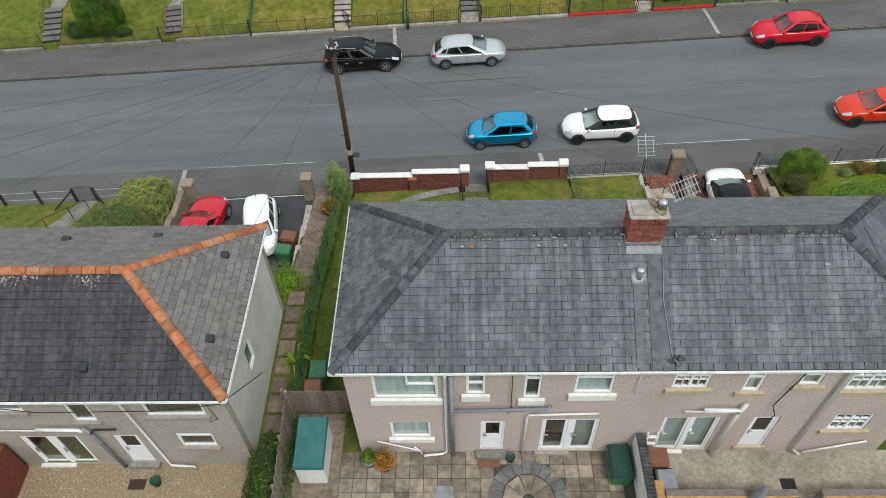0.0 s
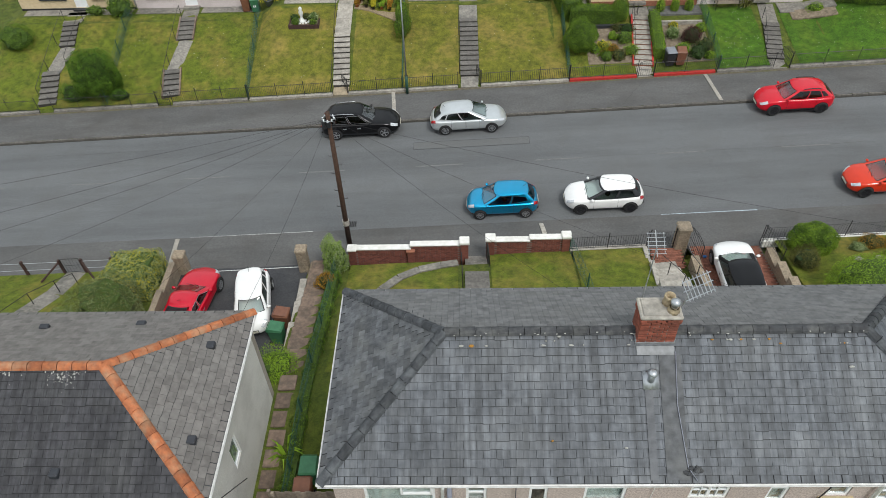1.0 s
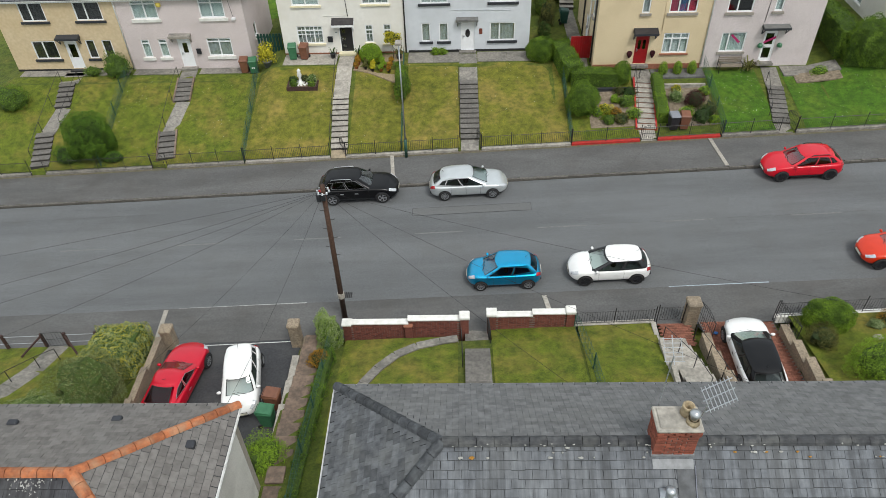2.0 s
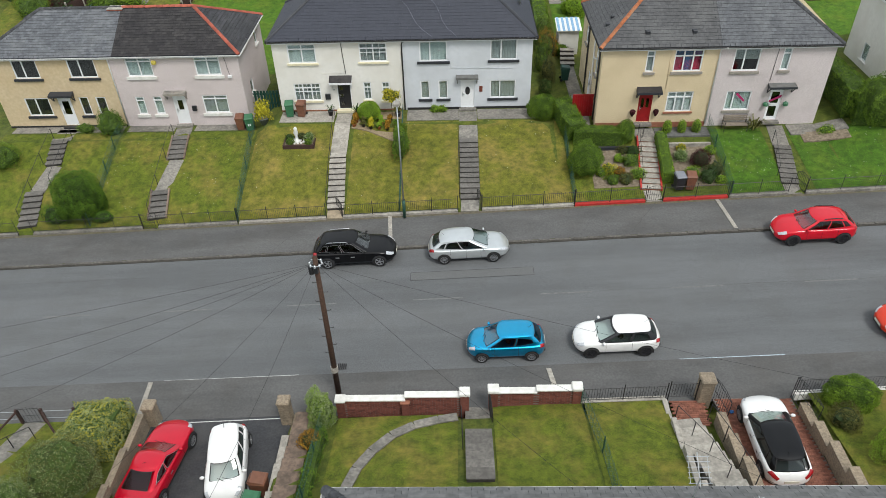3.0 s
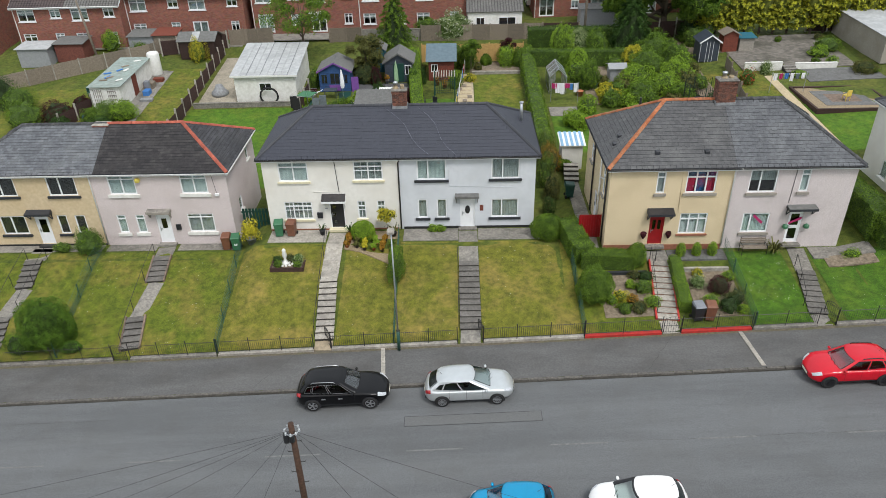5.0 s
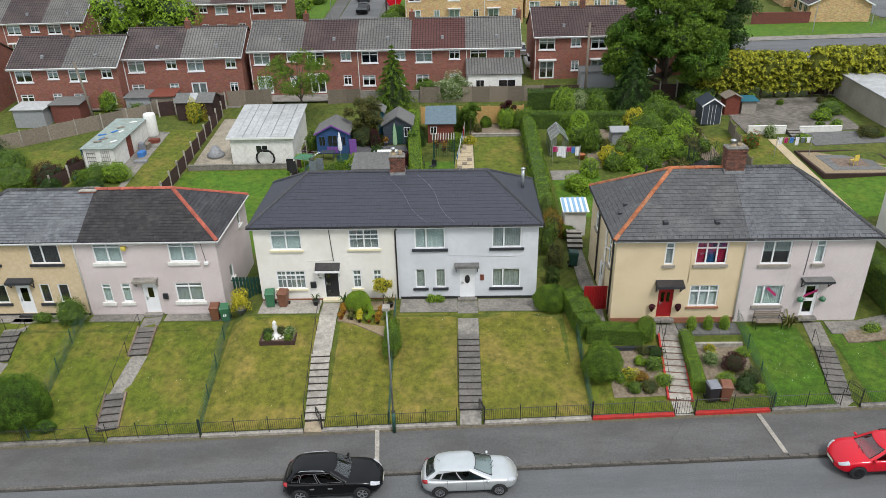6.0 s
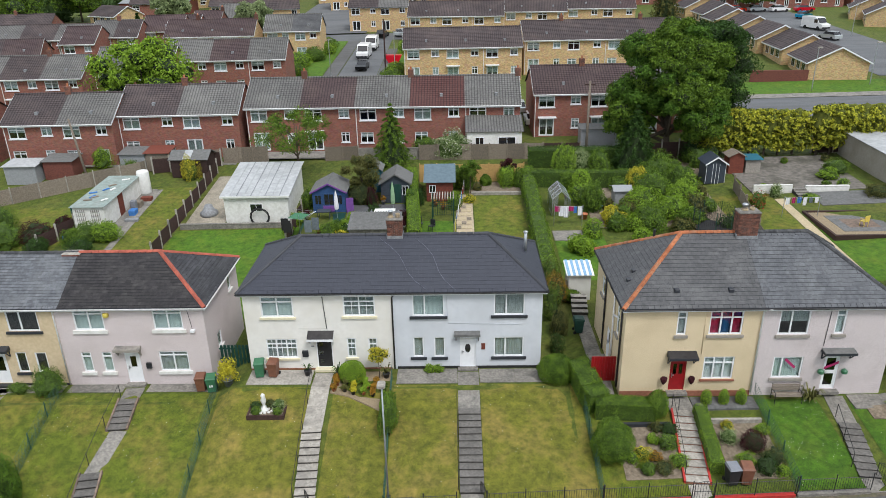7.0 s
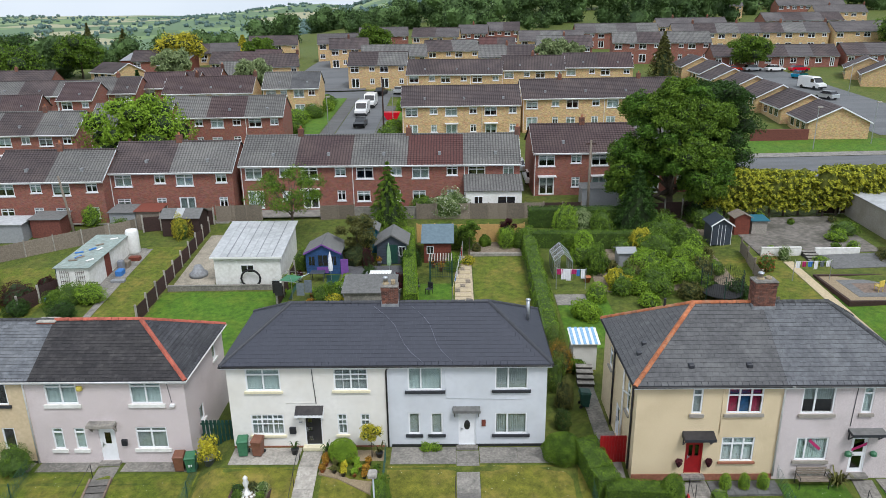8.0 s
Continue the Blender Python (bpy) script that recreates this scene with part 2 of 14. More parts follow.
# Paler copy of dash_b; the east wall's brighter light is in the colour
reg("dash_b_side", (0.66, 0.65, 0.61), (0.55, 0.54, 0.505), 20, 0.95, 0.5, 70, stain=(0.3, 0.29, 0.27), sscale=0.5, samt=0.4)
reg("render_cream", (0.78, 0.76, 0.71), (0.72, 0.7, 0.65), 4, 0.85, 0.15, 80, stain=(0.58, 0.54, 0.46), sscale=0.5, samt=0.4)
reg("render_grey", (0.62, 0.645, 0.68), (0.57, 0.595, 0.63), 4, 0.85, 0.12, 80, stain=(0.46, 0.48, 0.5), sscale=0.5, samt=0.35)
reg("dash_yellow", (0.78, 0.65, 0.44), (0.56, 0.45, 0.28), 26, 0.95, 0.8, 60, stain=(0.5, 0.4, 0.25), sscale=0.5, samt=0.4)
reg("dash_lilac", (0.7, 0.62, 0.61), (0.54, 0.47, 0.465), 28, 0.95, 0.8, 60, stain=(0.45, 0.39, 0.375), sscale=0.5, samt=0.35)
reg("dash_mauve", (0.68, 0.61, 0.605), (0.52, 0.46, 0.455), 24, 0.95, 0.8, 60, stain=(0.42, 0.37, 0.36), sscale=0.5, samt=0.4)
reg("render_tan", (0.62, 0.5, 0.33), (0.53, 0.42, 0.27), 5, 0.9, 0.2, 80, stain=(0.5, 0.37, 0.2), sscale=0.5, samt=0.35)
reg("plinth_black", (0.02, 0.02, 0.021), (0.03, 0.03, 0.03), 5, 0.6)
reg("white_pvc", (0.8, 0.81, 0.82), (0.75, 0.76, 0.77), 5, 0.35)
reg("white_paint", (0.78, 0.77, 0.74), (0.66, 0.65, 0.61), 5, 0.7, 0.1, 40, stain=(0.45, 0.43, 0.38), sscale=1.6, samt=0.35)
reg("sill_stone", (0.5, 0.41, 0.26), (0.38, 0.31, 0.2), 7, 0.9, 0.2)
reg("sill_grey", (0.33, 0.3, 0.26), (0.24, 0.22, 0.19), 7, 0.9, 0.2)
reg("sill_cream", (0.74, 0.68, 0.48), (0.64, 0.58, 0.41), 7, 0.8, 0.1)
reg("sill_red", (0.32, 0.13, 0.08), (0.22, 0.09, 0.055), 7, 0.85, 0.2)
reg("anthracite", (0.035, 0.038, 0.045), (0.028, 0.03, 0.036), 6, 0.5)
reg("black_metal", (0.018, 0.018, 0.02), (0.03, 0.028, 0.027), 12, 0.5)
reg("grey_pvc", (0.24, 0.25, 0.3), (0.19, 0.2, 0.24), 5, 0.5)
reg("pipe_white", (0.78, 0.78, 0.77), (0.62, 0.62, 0.6), 5, 0.5)
reg("red_door", (0.3, 0.012, 0.015), (0.24, 0.01, 0.012), 6, 0.35)
reg("red_paint", (0.5, 0.035, 0.03), (0.36, 0.03, 0.025), 6, 0.6, 0.1, stain=(0.28, 0.04, 0.03), sscale=2)
reg("black_door", (0.012, 0.013, 0.015), (0.02, 0.02, 0.022), 6, 0.3)
reg("blind_white", (0.72, 0.74, 0.73), (0.62, 0.65, 0.64), 3, 0.8)
reg("blind_green", (0.64, 0.7, 0.68), (0.54, 0.6, 0.58), 2, 0.8)
reg("blind_grey", (0.45, 0.47, 0.46), (0.36, 0.38, 0.37), 3, 0.8)
# The darkness of unlit rooms is put into this near-black
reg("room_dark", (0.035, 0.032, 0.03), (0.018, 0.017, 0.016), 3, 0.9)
reg("curtain_pink", (0.5, 0.03, 0.09), (0.32, 0.02, 0.06), 9, 0.9)
reg("curtain_blue", (0.03, 0.13, 0.3), (0.02, 0.08, 0.2), 9, 0.9)
reg("brick_sooty", (0.2, 0.085, 0.055), (0.1, 0.045, 0.033), 6, 0.9, 0.4, 30, var=0.35, stain=(0.06, 0.045, 0.04), sscale=2.5, samt=0.7)
reg("brick_chimney", (0.3, 0.085, 0.05), (0.17, 0.05, 0.033), 6, 0.9, 0.4, 30, var=0.3, stain=(0.09, 0.05, 0.04), sscale=3)
reg("brick_wall_red", (0.2, 0.07, 0.05), (0.13, 0.045, 0.035), 7, 0.9, 0.4, 30, var=0.22)
reg("brick_yellow_new", (0.56, 0.33, 0.13), (0.42, 0.24, 0.1), 7, 0.9, 0.4, 30, var=0.2)
reg("mortar", (0.2, 0.17, 0.15), (0.13, 0.11, 0.1), 9, 0.95)
reg("pot_buff", (0.42, 0.34, 0.22), (0.27, 0.21, 0.13), 7, 0.9, 0.3, stain=(0.12, 0.1, 0.07), sscale=4, samt=0.7)
reg("galv", (0.5, 0.52, 0.54), (0.38, 0.4, 0.42), 6, 0.35, metal=0.7)
reg("wood_pole", (0.075, 0.04, 0.026), (0.045, 0.025, 0.017), 9, 0.85, 0.4, 20)
reg("wood_fence", (0.24, 0.2, 0.155), (0.15, 0.125, 0.1), 8, 0.9, 0.4, 25, var=0.22)
reg("wood_new", (0.56, 0.36, 0.13), (0.43, 0.27, 0.1), 8, 0.85, 0.3, 25, var=0.15)
reg("wood_brown", (0.06, 0.03, 0.025), (0.035, 0.02, 0.017), 8, 0.8, 0.3, 25, var=0.2)
reg("green_post", (0.03, 0.09, 0.065), (0.02, 0.065, 0.047), 8, 0.5)
reg("plastic_green", (0.05, 0.17, 0.085), (0.035, 0.13, 0.065), 5, 0.45)
reg("plastic_brown", (0.2, 0.085, 0.05), (0.15, 0.065, 0.04), 5, 0.5)
reg("plastic_teal", (0.028, 0.13, 0.125), (0.02, 0.1, 0.097), 5, 0.4, stain=(0.05, 0.17, 0.16), sscale=2)
reg("plastic_dkgreen", (0.015, 0.06, 0.045), (0.01, 0.045, 0.035), 5, 0.45)
reg("plastic_black", (0.018, 0.02, 0.024), (0.025, 0.026, 0.03), 5, 0.45)
reg("plastic_grey", (0.22, 0.23, 0.26), (0.17, 0.18, 0.2), 5, 0.5)
reg("plastic_white", (0.75, 0.75, 0.72), (0.66, 0.66, 0.63), 5, 0.5)
reg("rubber", (0.014, 0.014, 0.015), (0.022, 0.022, 0.022), 12, 0.85)
reg("alloy", (0.5, 0.51, 0.53), (0.4, 0.41, 0.43), 6, 0.3, metal=0.8)
reg("alloy_dark", (0.05, 0.05, 0.055), (0.035, 0.035, 0.04), 6, 0.35, metal=0.6)
reg("lamp_clear", (0.6, 0.62, 0.65), (0.4, 0.42, 0.45), 10, 0.1, spec=0.8)
reg("lamp_red", (0.4, 0.01, 0.015), (0.25, 0.008, 0.01), 10, 0.15, spec=0.8)
reg("number_plate", (0.62, 0.6, 0.5), (0.55, 0.53, 0.44), 5, 0.5)
reg("leaf_mid", (0.15, 0.24, 0.026), (0.034, 0.072, 0.01), 2.2, 0.6, spec=0.1, var=0.26)
reg("leaf_oak", (0.105, 0.205, 0.024), (0.028, 0.062, 0.01), 2.2, 0.6, spec=0.1, var=0.26)
reg("leaf_dark", (0.055, 0.11, 0.022), (0.016, 0.038, 0.009), 2.2, 0.6, spec=0.1, var=0.26)
reg("leaf_bright", (0.23, 0.36, 0.03), (0.11, 0.19, 0.018), 2.2, 0.6, spec=0.1, var=0.18)
reg("leaf_golden", (0.44, 0.43, 0.035), (0.25, 0.27, 0.026), 2.2, 0.6, spec=0.1, var=0.3)
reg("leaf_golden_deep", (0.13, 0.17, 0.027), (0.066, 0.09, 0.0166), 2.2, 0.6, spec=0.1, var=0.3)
# Fill inside the golden conifers, with the shade of gaps in its colour
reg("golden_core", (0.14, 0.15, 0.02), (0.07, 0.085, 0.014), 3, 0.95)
reg("leaf_yellow", (0.54, 0.468, 0.036), (0.24, 0.232, 0.02), 2.2, 0.6, spec=0.1, var=0.35)
reg("leaf_pale", (0.289, 0.34, 0.17), (0.128, 0.18, 0.0675), 2.5, 0.7, spec=0.1, var=0.3)
reg("leaf_olive", (0.135, 0.135, 0.0375), (0.0595, 0.063, 0.0196), 2.2, 0.65, spec=0.1, var=0.35)
reg("leaf_purple", (0.063, 0.0162, 0.0198), (0.028, 0.008, 0.0112), 2.2, 0.7, spec=0.1, var=0.35)
reg("leaf_orange", (0.36, 0.198, 0.027), (0.2, 0.104, 0.016), 2.2, 0.7, spec=0.1, var=0.35)
# Inner growth of plants: the shade between leaves is put into these colours
reg("leaf_core_shade", (0.028, 0.048, 0.013), (0.016, 0.028, 0.009), 3, 0.95)
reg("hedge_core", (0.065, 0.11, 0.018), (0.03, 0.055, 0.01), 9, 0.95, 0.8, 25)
reg("bark", (0.11, 0.085, 0.06), (0.06, 0.047, 0.035), 8, 0.95, 0.7, 15)
reg("flower_red", (0.5, 0.03, 0.03), (0.35, 0.02, 0.02), 9, 0.7)
reg("flower_white", (0.7, 0.7, 0.66), (0.55, 0.55, 0.5), 9, 0.7)
reg("cloth_white", (0.78, 0.78, 0.8), (0.66, 0.66, 0.7), 6, 0.9)
reg("cloth_pink", (0.45, 0.03, 0.15), (0.35, 0.02, 0.1), 6, 0.9)
reg("cloth_blue", (0.06, 0.2, 0.5), (0.04, 0.14, 0.38), 6, 0.9)
reg("stripe_blue", (0.25, 0.42, 0.6), (0.18, 0.33, 0.5), 6, 0.9)
reg("cloth_grey", (0.16, 0.19, 0.21), (0.11, 0.13, 0.15), 6, 0.9)
reg("cloth_yellow", (0.6, 0.5, 0.1), (0.5, 0.4, 0.08), 6, 0.9)
reg("cloth_green", (0.28, 0.42, 0.25), (0.22, 0.34, 0.2), 6, 0.9)
reg("roof_red", (0.085, 0.055, 0.056), (0.05, 0.033, 0.034), 5, 0.85, 0.4, 25, var=0.1, stain=(0.12, 0.085, 0.075), sscale=0.35, samt=0.5)
reg("roof_maroon", (0.105, 0.042, 0.037), (0.065, 0.027, 0.025), 5, 0.85, 0.4, 25, var=0.1, stain=(0.1, 0.05, 0.045), sscale=0.35, samt=0.5)
reg("roof_grey", (0.15, 0.145, 0.138), (0.09, 0.087, 0.083), 5, 0.85, 0.4, 25, var=0.1, stain=(0.2, 0.195, 0.18), sscale=0.35, samt=0.5)
reg("roof_brown", (0.078, 0.06, 0.06), (0.048, 0.037, 0.038), 5, 0.85, 0.4, 25, var=0.1, stain=(0.13, 0.1, 0.09), sscale=0.35, samt=0.5)
reg("roof_far", (0.1, 0.09, 0.09), (0.065, 0.058, 0.058), 3, 0.85, stain=(0.15, 0.135, 0.13), sscale=0.25, samt=0.5)
reg("sheet_roof", (0.46, 0.47, 0.47), (0.34, 0.35, 0.355), 3, 0.6, 0.1, stain=(0.25, 0.26, 0.26), sscale=0.7, samt=0.5)
reg("felt_green", (0.3, 0.36, 0.33), (0.2, 0.25, 0.23), 4, 0.9, 0.2, stain=(0.2, 0.2, 0.18), sscale=1.5)
reg("felt_grey", (0.16, 0.16, 0.155), (0.11, 0.11, 0.105), 4, 0.9, 0.2)
reg("felt_blue", (0.12, 0.17, 0.2), (0.09, 0.13, 0.155), 4, 0.8, 0.2)
reg("shed_blue", (0.03, 0.08, 0.2), (0.02, 0.06, 0.16), 6, 0.7)
reg("shed_purple", (0.2, 0.08, 0.32), (0.15, 0.06, 0.25), 6, 0.7)
reg("shed_teal", (0.02, 0.13, 0.18), (0.015, 0.1, 0.14), 6, 0.7)
reg("shed_red", (0.19, 0.05, 0.03), (0.13, 0.035, 0.022), 6, 0.8, 0.2)
reg("shed_grey", (0.3, 0.31, 0.32), (0.25, 0.26, 0.27), 6, 0.5)
reg("shed_dark", (0.05, 0.06, 0.08), (0.035, 0.045, 0.06), 6, 0.5)
reg("deck", (0.1, 0.1, 0.105), (0.065, 0.065, 0.07), 7, 0.85, 0.2, var=0.15)
reg("artificial_grass", (0.1, 0.2, 0.05), (0.07, 0.15, 0.035), 30, 0.95, 0.5, 80)
reg("yellow_plastic", (0.7, 0.52, 0.1), (0.6, 0.44, 0.08), 6, 0.5)


def tile_lines(key, period=0.3, depth=0.45):
    """Upright joints between interlocking roof tiles, along the row's own x."""
    m = MT[key]
    n, l = m.node_tree.nodes, m.node_tree.links
    b = n["Principled BSDF"]
    src = b.inputs["Base Color"].links[0].from_socket
    co, wv, rp, mx = n.new("ShaderNodeTexCoord"), n.new("ShaderNodeTexWave"), n.new("ShaderNodeValToRGB"), n.new("ShaderNodeMix")
    wv.bands_direction = "X"
    wv.inputs["Scale"].default_value, wv.inputs["Distortion"].default_value = 2 * math.pi / (20 * period), 0.3
    rp.color_ramp.elements[0].position, rp.color_ramp.elements[1].position = 0.05, 0.45
    rp.color_ramp.elements[0].color, rp.color_ramp.elements[1].color = (1 - depth,) * 3 + (1,), (1.08, 1.08, 1.08, 1)
    mx.data_type, mx.blend_type = "RGBA", "MULTIPLY"
    mx.inputs["Factor"].default_value = 1.0
    l.new(co.outputs["Object"], wv.inputs["Vector"])
    l.new(wv.outputs["Color"], rp.inputs["Fac"])
    l.new(src, mx.inputs["A"])
    l.new(rp.outputs["Color"], mx.inputs["B"])
    l.new(mx.outputs["Result"], b.inputs["Base Color"])


for key in ("roof_red", "roof_maroon", "roof_grey", "roof_brown"):
    tile_lines(key)
MT["brick_red"] = brick_mat("brick_red", (0.29, 0.095, 0.06), (0.17, 0.055, 0.038), (0.22, 0.15, 0.12))
MT["brick_yellow"] = brick_mat("brick_yellow", (0.66, 0.46, 0.21), (0.38, 0.22, 0.09), (0.4, 0.31, 0.2))
MT["glass"] = glass_mat("window_glass", (0.85, 0.9, 0.9), boost=0.1)
MT["glass_green"] = glass_mat("greenhouse_glass", (0.62, 0.7, 0.7), 0.25, boost=0.6)
MT["glass_dark"] = glass_mat("tinted_glass", (0.3, 0.34, 0.34), boost=0.1)


def paint(name, c, metal=0.0, coat=1.0, spec=0.35):
    m = reg(name, c, tuple(v * 0.93 for v in c), 3, 0.34, spec=spec, coat=coat, metal=metal)
    return m


def grass_mat(name, green, dry, blend, dark):
    """Mown lawn: blades at centimetre scale, worn dry patches, darker clumps."""
    m = mat(name, green, dark, 26, 0.95, 1.0, 40, stain=dry, sscale=0.55, samt=blend)
    n, l = m.node_tree.nodes, m.node_tree.links
    b = n["Principled BSDF"]
    src = b.inputs["Base Color"].links[0].from_socket
    co, n2, r2, mx = n.new("ShaderNodeTexCoord"), n.new("ShaderNodeTexNoise"), n.new("ShaderNodeValToRGB"), n.new("ShaderNodeMix")
    n2.inputs["Scale"].default_value, n2.inputs["Detail"].default_value = 2.3, 9
    n2.inputs["Roughness"].default_value = 0.7
    r2.color_ramp.elements[0].position, r2.color_ramp.elements[1].position = 0.35, 0.7
    r2.color_ramp.elements[0].color, r2.color_ramp.elements[1].color = (0.5, 0.57, 0.48, 1), (1.34, 1.27, 1.18, 1)
    mx.data_type, mx.blend_type = "RGBA", "MULTIPLY"
    mx.inputs["Factor"].default_value = 1.0
    l.new(co.outputs["Object"], n2.inputs["Vector"])
    l.new(n2.outputs["Fac"], r2.inputs["Fac"])
    l.new(src, mx.inputs["A"])
    l.new(r2.outputs["Color"], mx.inputs["B"])
    l.new(mx.outputs["Result"], b.inputs["Base Color"])
    MT[name] = m
    return m


grass_mat("grass", (0.15, 0.185, 0.014), (0.205, 0.165, 0.036), 0.75, (0.062, 0.085, 0.008))
grass_mat("grass_dry", (0.185, 0.185, 0.022), (0.25, 0.19, 0.052), 0.8, (0.095, 0.1, 0.012))
grass_mat("grass_lush", (0.097, 0.205, 0.01), (0.15, 0.185, 0.018), 0.4, (0.045, 0.105, 0.006))
grass_mat("grass_deep", (0.08, 0.18, 0.008), (0.11, 0.15, 0.015), 0.45, (0.03, 0.075, 0.005))
grass_mat("ground_cover", (0.11, 0.145, 0.017), (0.15, 0.14, 0.032), 0.5, (0.05, 0.072, 0.009))


def hazy_fields(key):
    """Past the estate the sheet turns into a patchwork of haze-tinted pasture and hay fields."""
    m = MT[key]
    n, l = m.node_tree.nodes, m.node_tree.links
    b = n["Principled BSDF"]
    src = b.inputs["Base Color"].links[0].from_socket
    ge, sp, mr, vo, rp, mx, wd = (n.new(k) for k in ("ShaderNodeNewGeometry", "ShaderNodeSeparateXYZ", "ShaderNodeMapRange", "ShaderNodeTexVoronoi", "ShaderNodeValToRGB", "ShaderNodeMix", "ShaderNodeSeparateColor"))
    l.new(ge.outputs["Position"], sp.inputs["Vector"])
    l.new(sp.outputs["Y"], mr.inputs["Value"])
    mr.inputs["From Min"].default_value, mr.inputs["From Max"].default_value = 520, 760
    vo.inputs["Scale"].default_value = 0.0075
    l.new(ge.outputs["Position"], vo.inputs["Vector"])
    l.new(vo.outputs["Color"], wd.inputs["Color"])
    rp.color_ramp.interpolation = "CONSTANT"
    # Pale bluish greens: distance haze is put into the field colours
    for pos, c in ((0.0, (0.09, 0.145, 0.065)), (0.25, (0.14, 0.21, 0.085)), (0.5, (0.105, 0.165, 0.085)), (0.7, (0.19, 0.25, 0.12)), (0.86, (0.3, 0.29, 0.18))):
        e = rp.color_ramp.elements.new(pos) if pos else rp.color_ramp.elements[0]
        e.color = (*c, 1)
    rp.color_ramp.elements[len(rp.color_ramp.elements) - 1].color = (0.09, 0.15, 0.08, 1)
    l.new(wd.outputs["Red"], rp.inputs["Fac"])
    mx.data_type = "RGBA"
    l.new(mr.outputs["Result"], mx.inputs["Factor"])
    l.new(src, mx.inputs["A"])
    l.new(rp.outputs["Color"], mx.inputs["B"])
    l.new(mx.outputs["Result"], b.inputs["Base Color"])


hazy_fields("ground_cover")
grass_mat("field", (0.13, 0.2, 0.07), (0.24, 0.23, 0.1), 0.6, (0.09, 0.15, 0.055))
# Far copses, with the haze before them mixed into a pale blue-green
reg("wood_hazy", (0.12, 0.18, 0.16), (0.085, 0.14, 0.13), 0.02, 0.95, var=0.25)
reg("wood_far", (0.1, 0.165, 0.05), (0.034, 0.065, 0.022), 0.12, 0.8, spec=0.2, var=0.4)


# ---- mesh building ----
class Mesh:
    """Collects verts and faces in world metres."""

    def __init__(self):
        self.v, self.f = [], []

    def add(self, vs, fs):
        k = len(self.v)
        self.v.extend(tuple(p) for p in vs)
        self.f.extend(tuple(k + i for i in q) for q in fs)
        return self

    def quad(self, *p):
        return self.add(p, [tuple(range(len(p)))])

    def box(self, x0, x1, y0, y1, z0, z1, rot=0.0, at=None):
        vs = [(x, y, z) for z in (z0, z1) for y in (y0, y1) for x in (x0, x1)]
        if rot or at:
            c, s = math.cos(radians(rot)), math.sin(radians(rot))
            a = at or (0, 0, 0)
            vs = [(a[0] + x * c - y * s, a[1] + x * s + y * c, a[2] + z) for x, y, z in vs]
        return self.add(vs, [(0, 2, 3, 1), (4, 5, 7, 6), (0, 1, 5, 4), (2, 6, 7, 3), (0, 4, 6, 2), (1, 3, 7, 5)])

    def bbox(self, x0, x1, y0, y1, z0, z1, b=0.02, rot=0.0, at=None):
        """A box with chamfered upright edges and top."""
        b = min(b, (x1 - x0) * 0.45, (y1 - y0) * 0.45, (z1 - z0) * 0.45)
        ring = lambda d: [(x0 + d, y0), (x1 - d, y0), (x1, y0 + d), (x1, y1 - d), (x1 - d, y1), (x0 + d, y1), (x0, y1 - d), (x0, y0 + d)]
        inr = [(x0 + b + b * .4, y0 + b), (x1 - b - b * .4, y0 + b), (x1 - b, y0 + b + b * .4), (x1 - b, y1 - b - b * .4), (x1 - b - b * .4, y1 - b), (x0 + b + b * .4, y1 - b), (x0 + b, y1 - b - b * .4), (x0 + b, y0 + b + b * .4)]
        vs = [(x, y, z0) for x, y in ring(b)] + [(x, y, z1 - b) for x, y in ring(b)] + [(x, y, z1) for x, y in inr]
        if rot or at:
            c, s = math.cos(radians(rot)), math.sin(radians(rot))
            a = at or (0, 0, 0)
            vs = [(a[0] + x * c - y * s, a[1] + x * s + y * c, a[2] + z) for x, y, z in vs]
        fs = [tuple(range(7, -1, -1)), tuple(range(16, 24))]
        for k in (0, 8):
            fs += [(k + i, k + (i + 1) % 8, k + 8 + (i + 1) % 8, k + 8 + i) for i in range(8)]
        return self.add(vs, fs)

    def prism(self, poly, d):
        """A polygon in space, swept by the vector d."""
        n = len(poly)
        d = Vector(d)
        vs = [tuple(Vector(p)) for p in poly] + [tuple(Vector(p) + d) for p in poly]
        return self.add(vs, [tuple(range(n - 1, -1, -1)), tuple(range(n, 2 * n))] + [(i, (i + 1) % n, n + (i + 1) % n, n + i) for i in range(n)])

    def tube(self, pts, r, n=6, r2=None, cap=True):
        pts = [Vector(p) for p in pts]
        m = len(pts)
        vs, fs = [], []
        for i, p in enumerate(pts):
            t = (pts[min(i + 1, m - 1)] - pts[max(i - 1, 0)]).normalized()
            u = t.cross(Vector((0, 0, 1)) if abs(t.z) < 0.9 else Vector((0, 1, 0))).normalized()
            w = t.cross(u)
            rr = r if r2 is None else r + (r2 - r) * i / (m - 1)
            vs += [p + (u * math.cos(2 * math.pi * k / n) + w * math.sin(2 * math.pi * k / n)) * rr for k in range(n)]
        for i in range(m - 1):
            fs += [(i * n + k, i * n + (k + 1) % n, (i + 1) * n + (k + 1) % n, (i + 1) * n + k) for k in range(n)]
        if cap:
            fs += [tuple(range(n - 1, -1, -1)), tuple(range((m - 1) * n, m * n))]
        return self.add(vs, fs)

    def lathe(self, c, prof, n=16):
        """Turned round the upright through c; prof: (radius, height)."""
        vs, fs = [], []
        for r, z in prof:
            vs += [(c[0] + r * math.cos(2 * math.pi * k / n), c[1] + r * math.sin(2 * math.pi * k / n), c[2] + z) for k in range(n)]
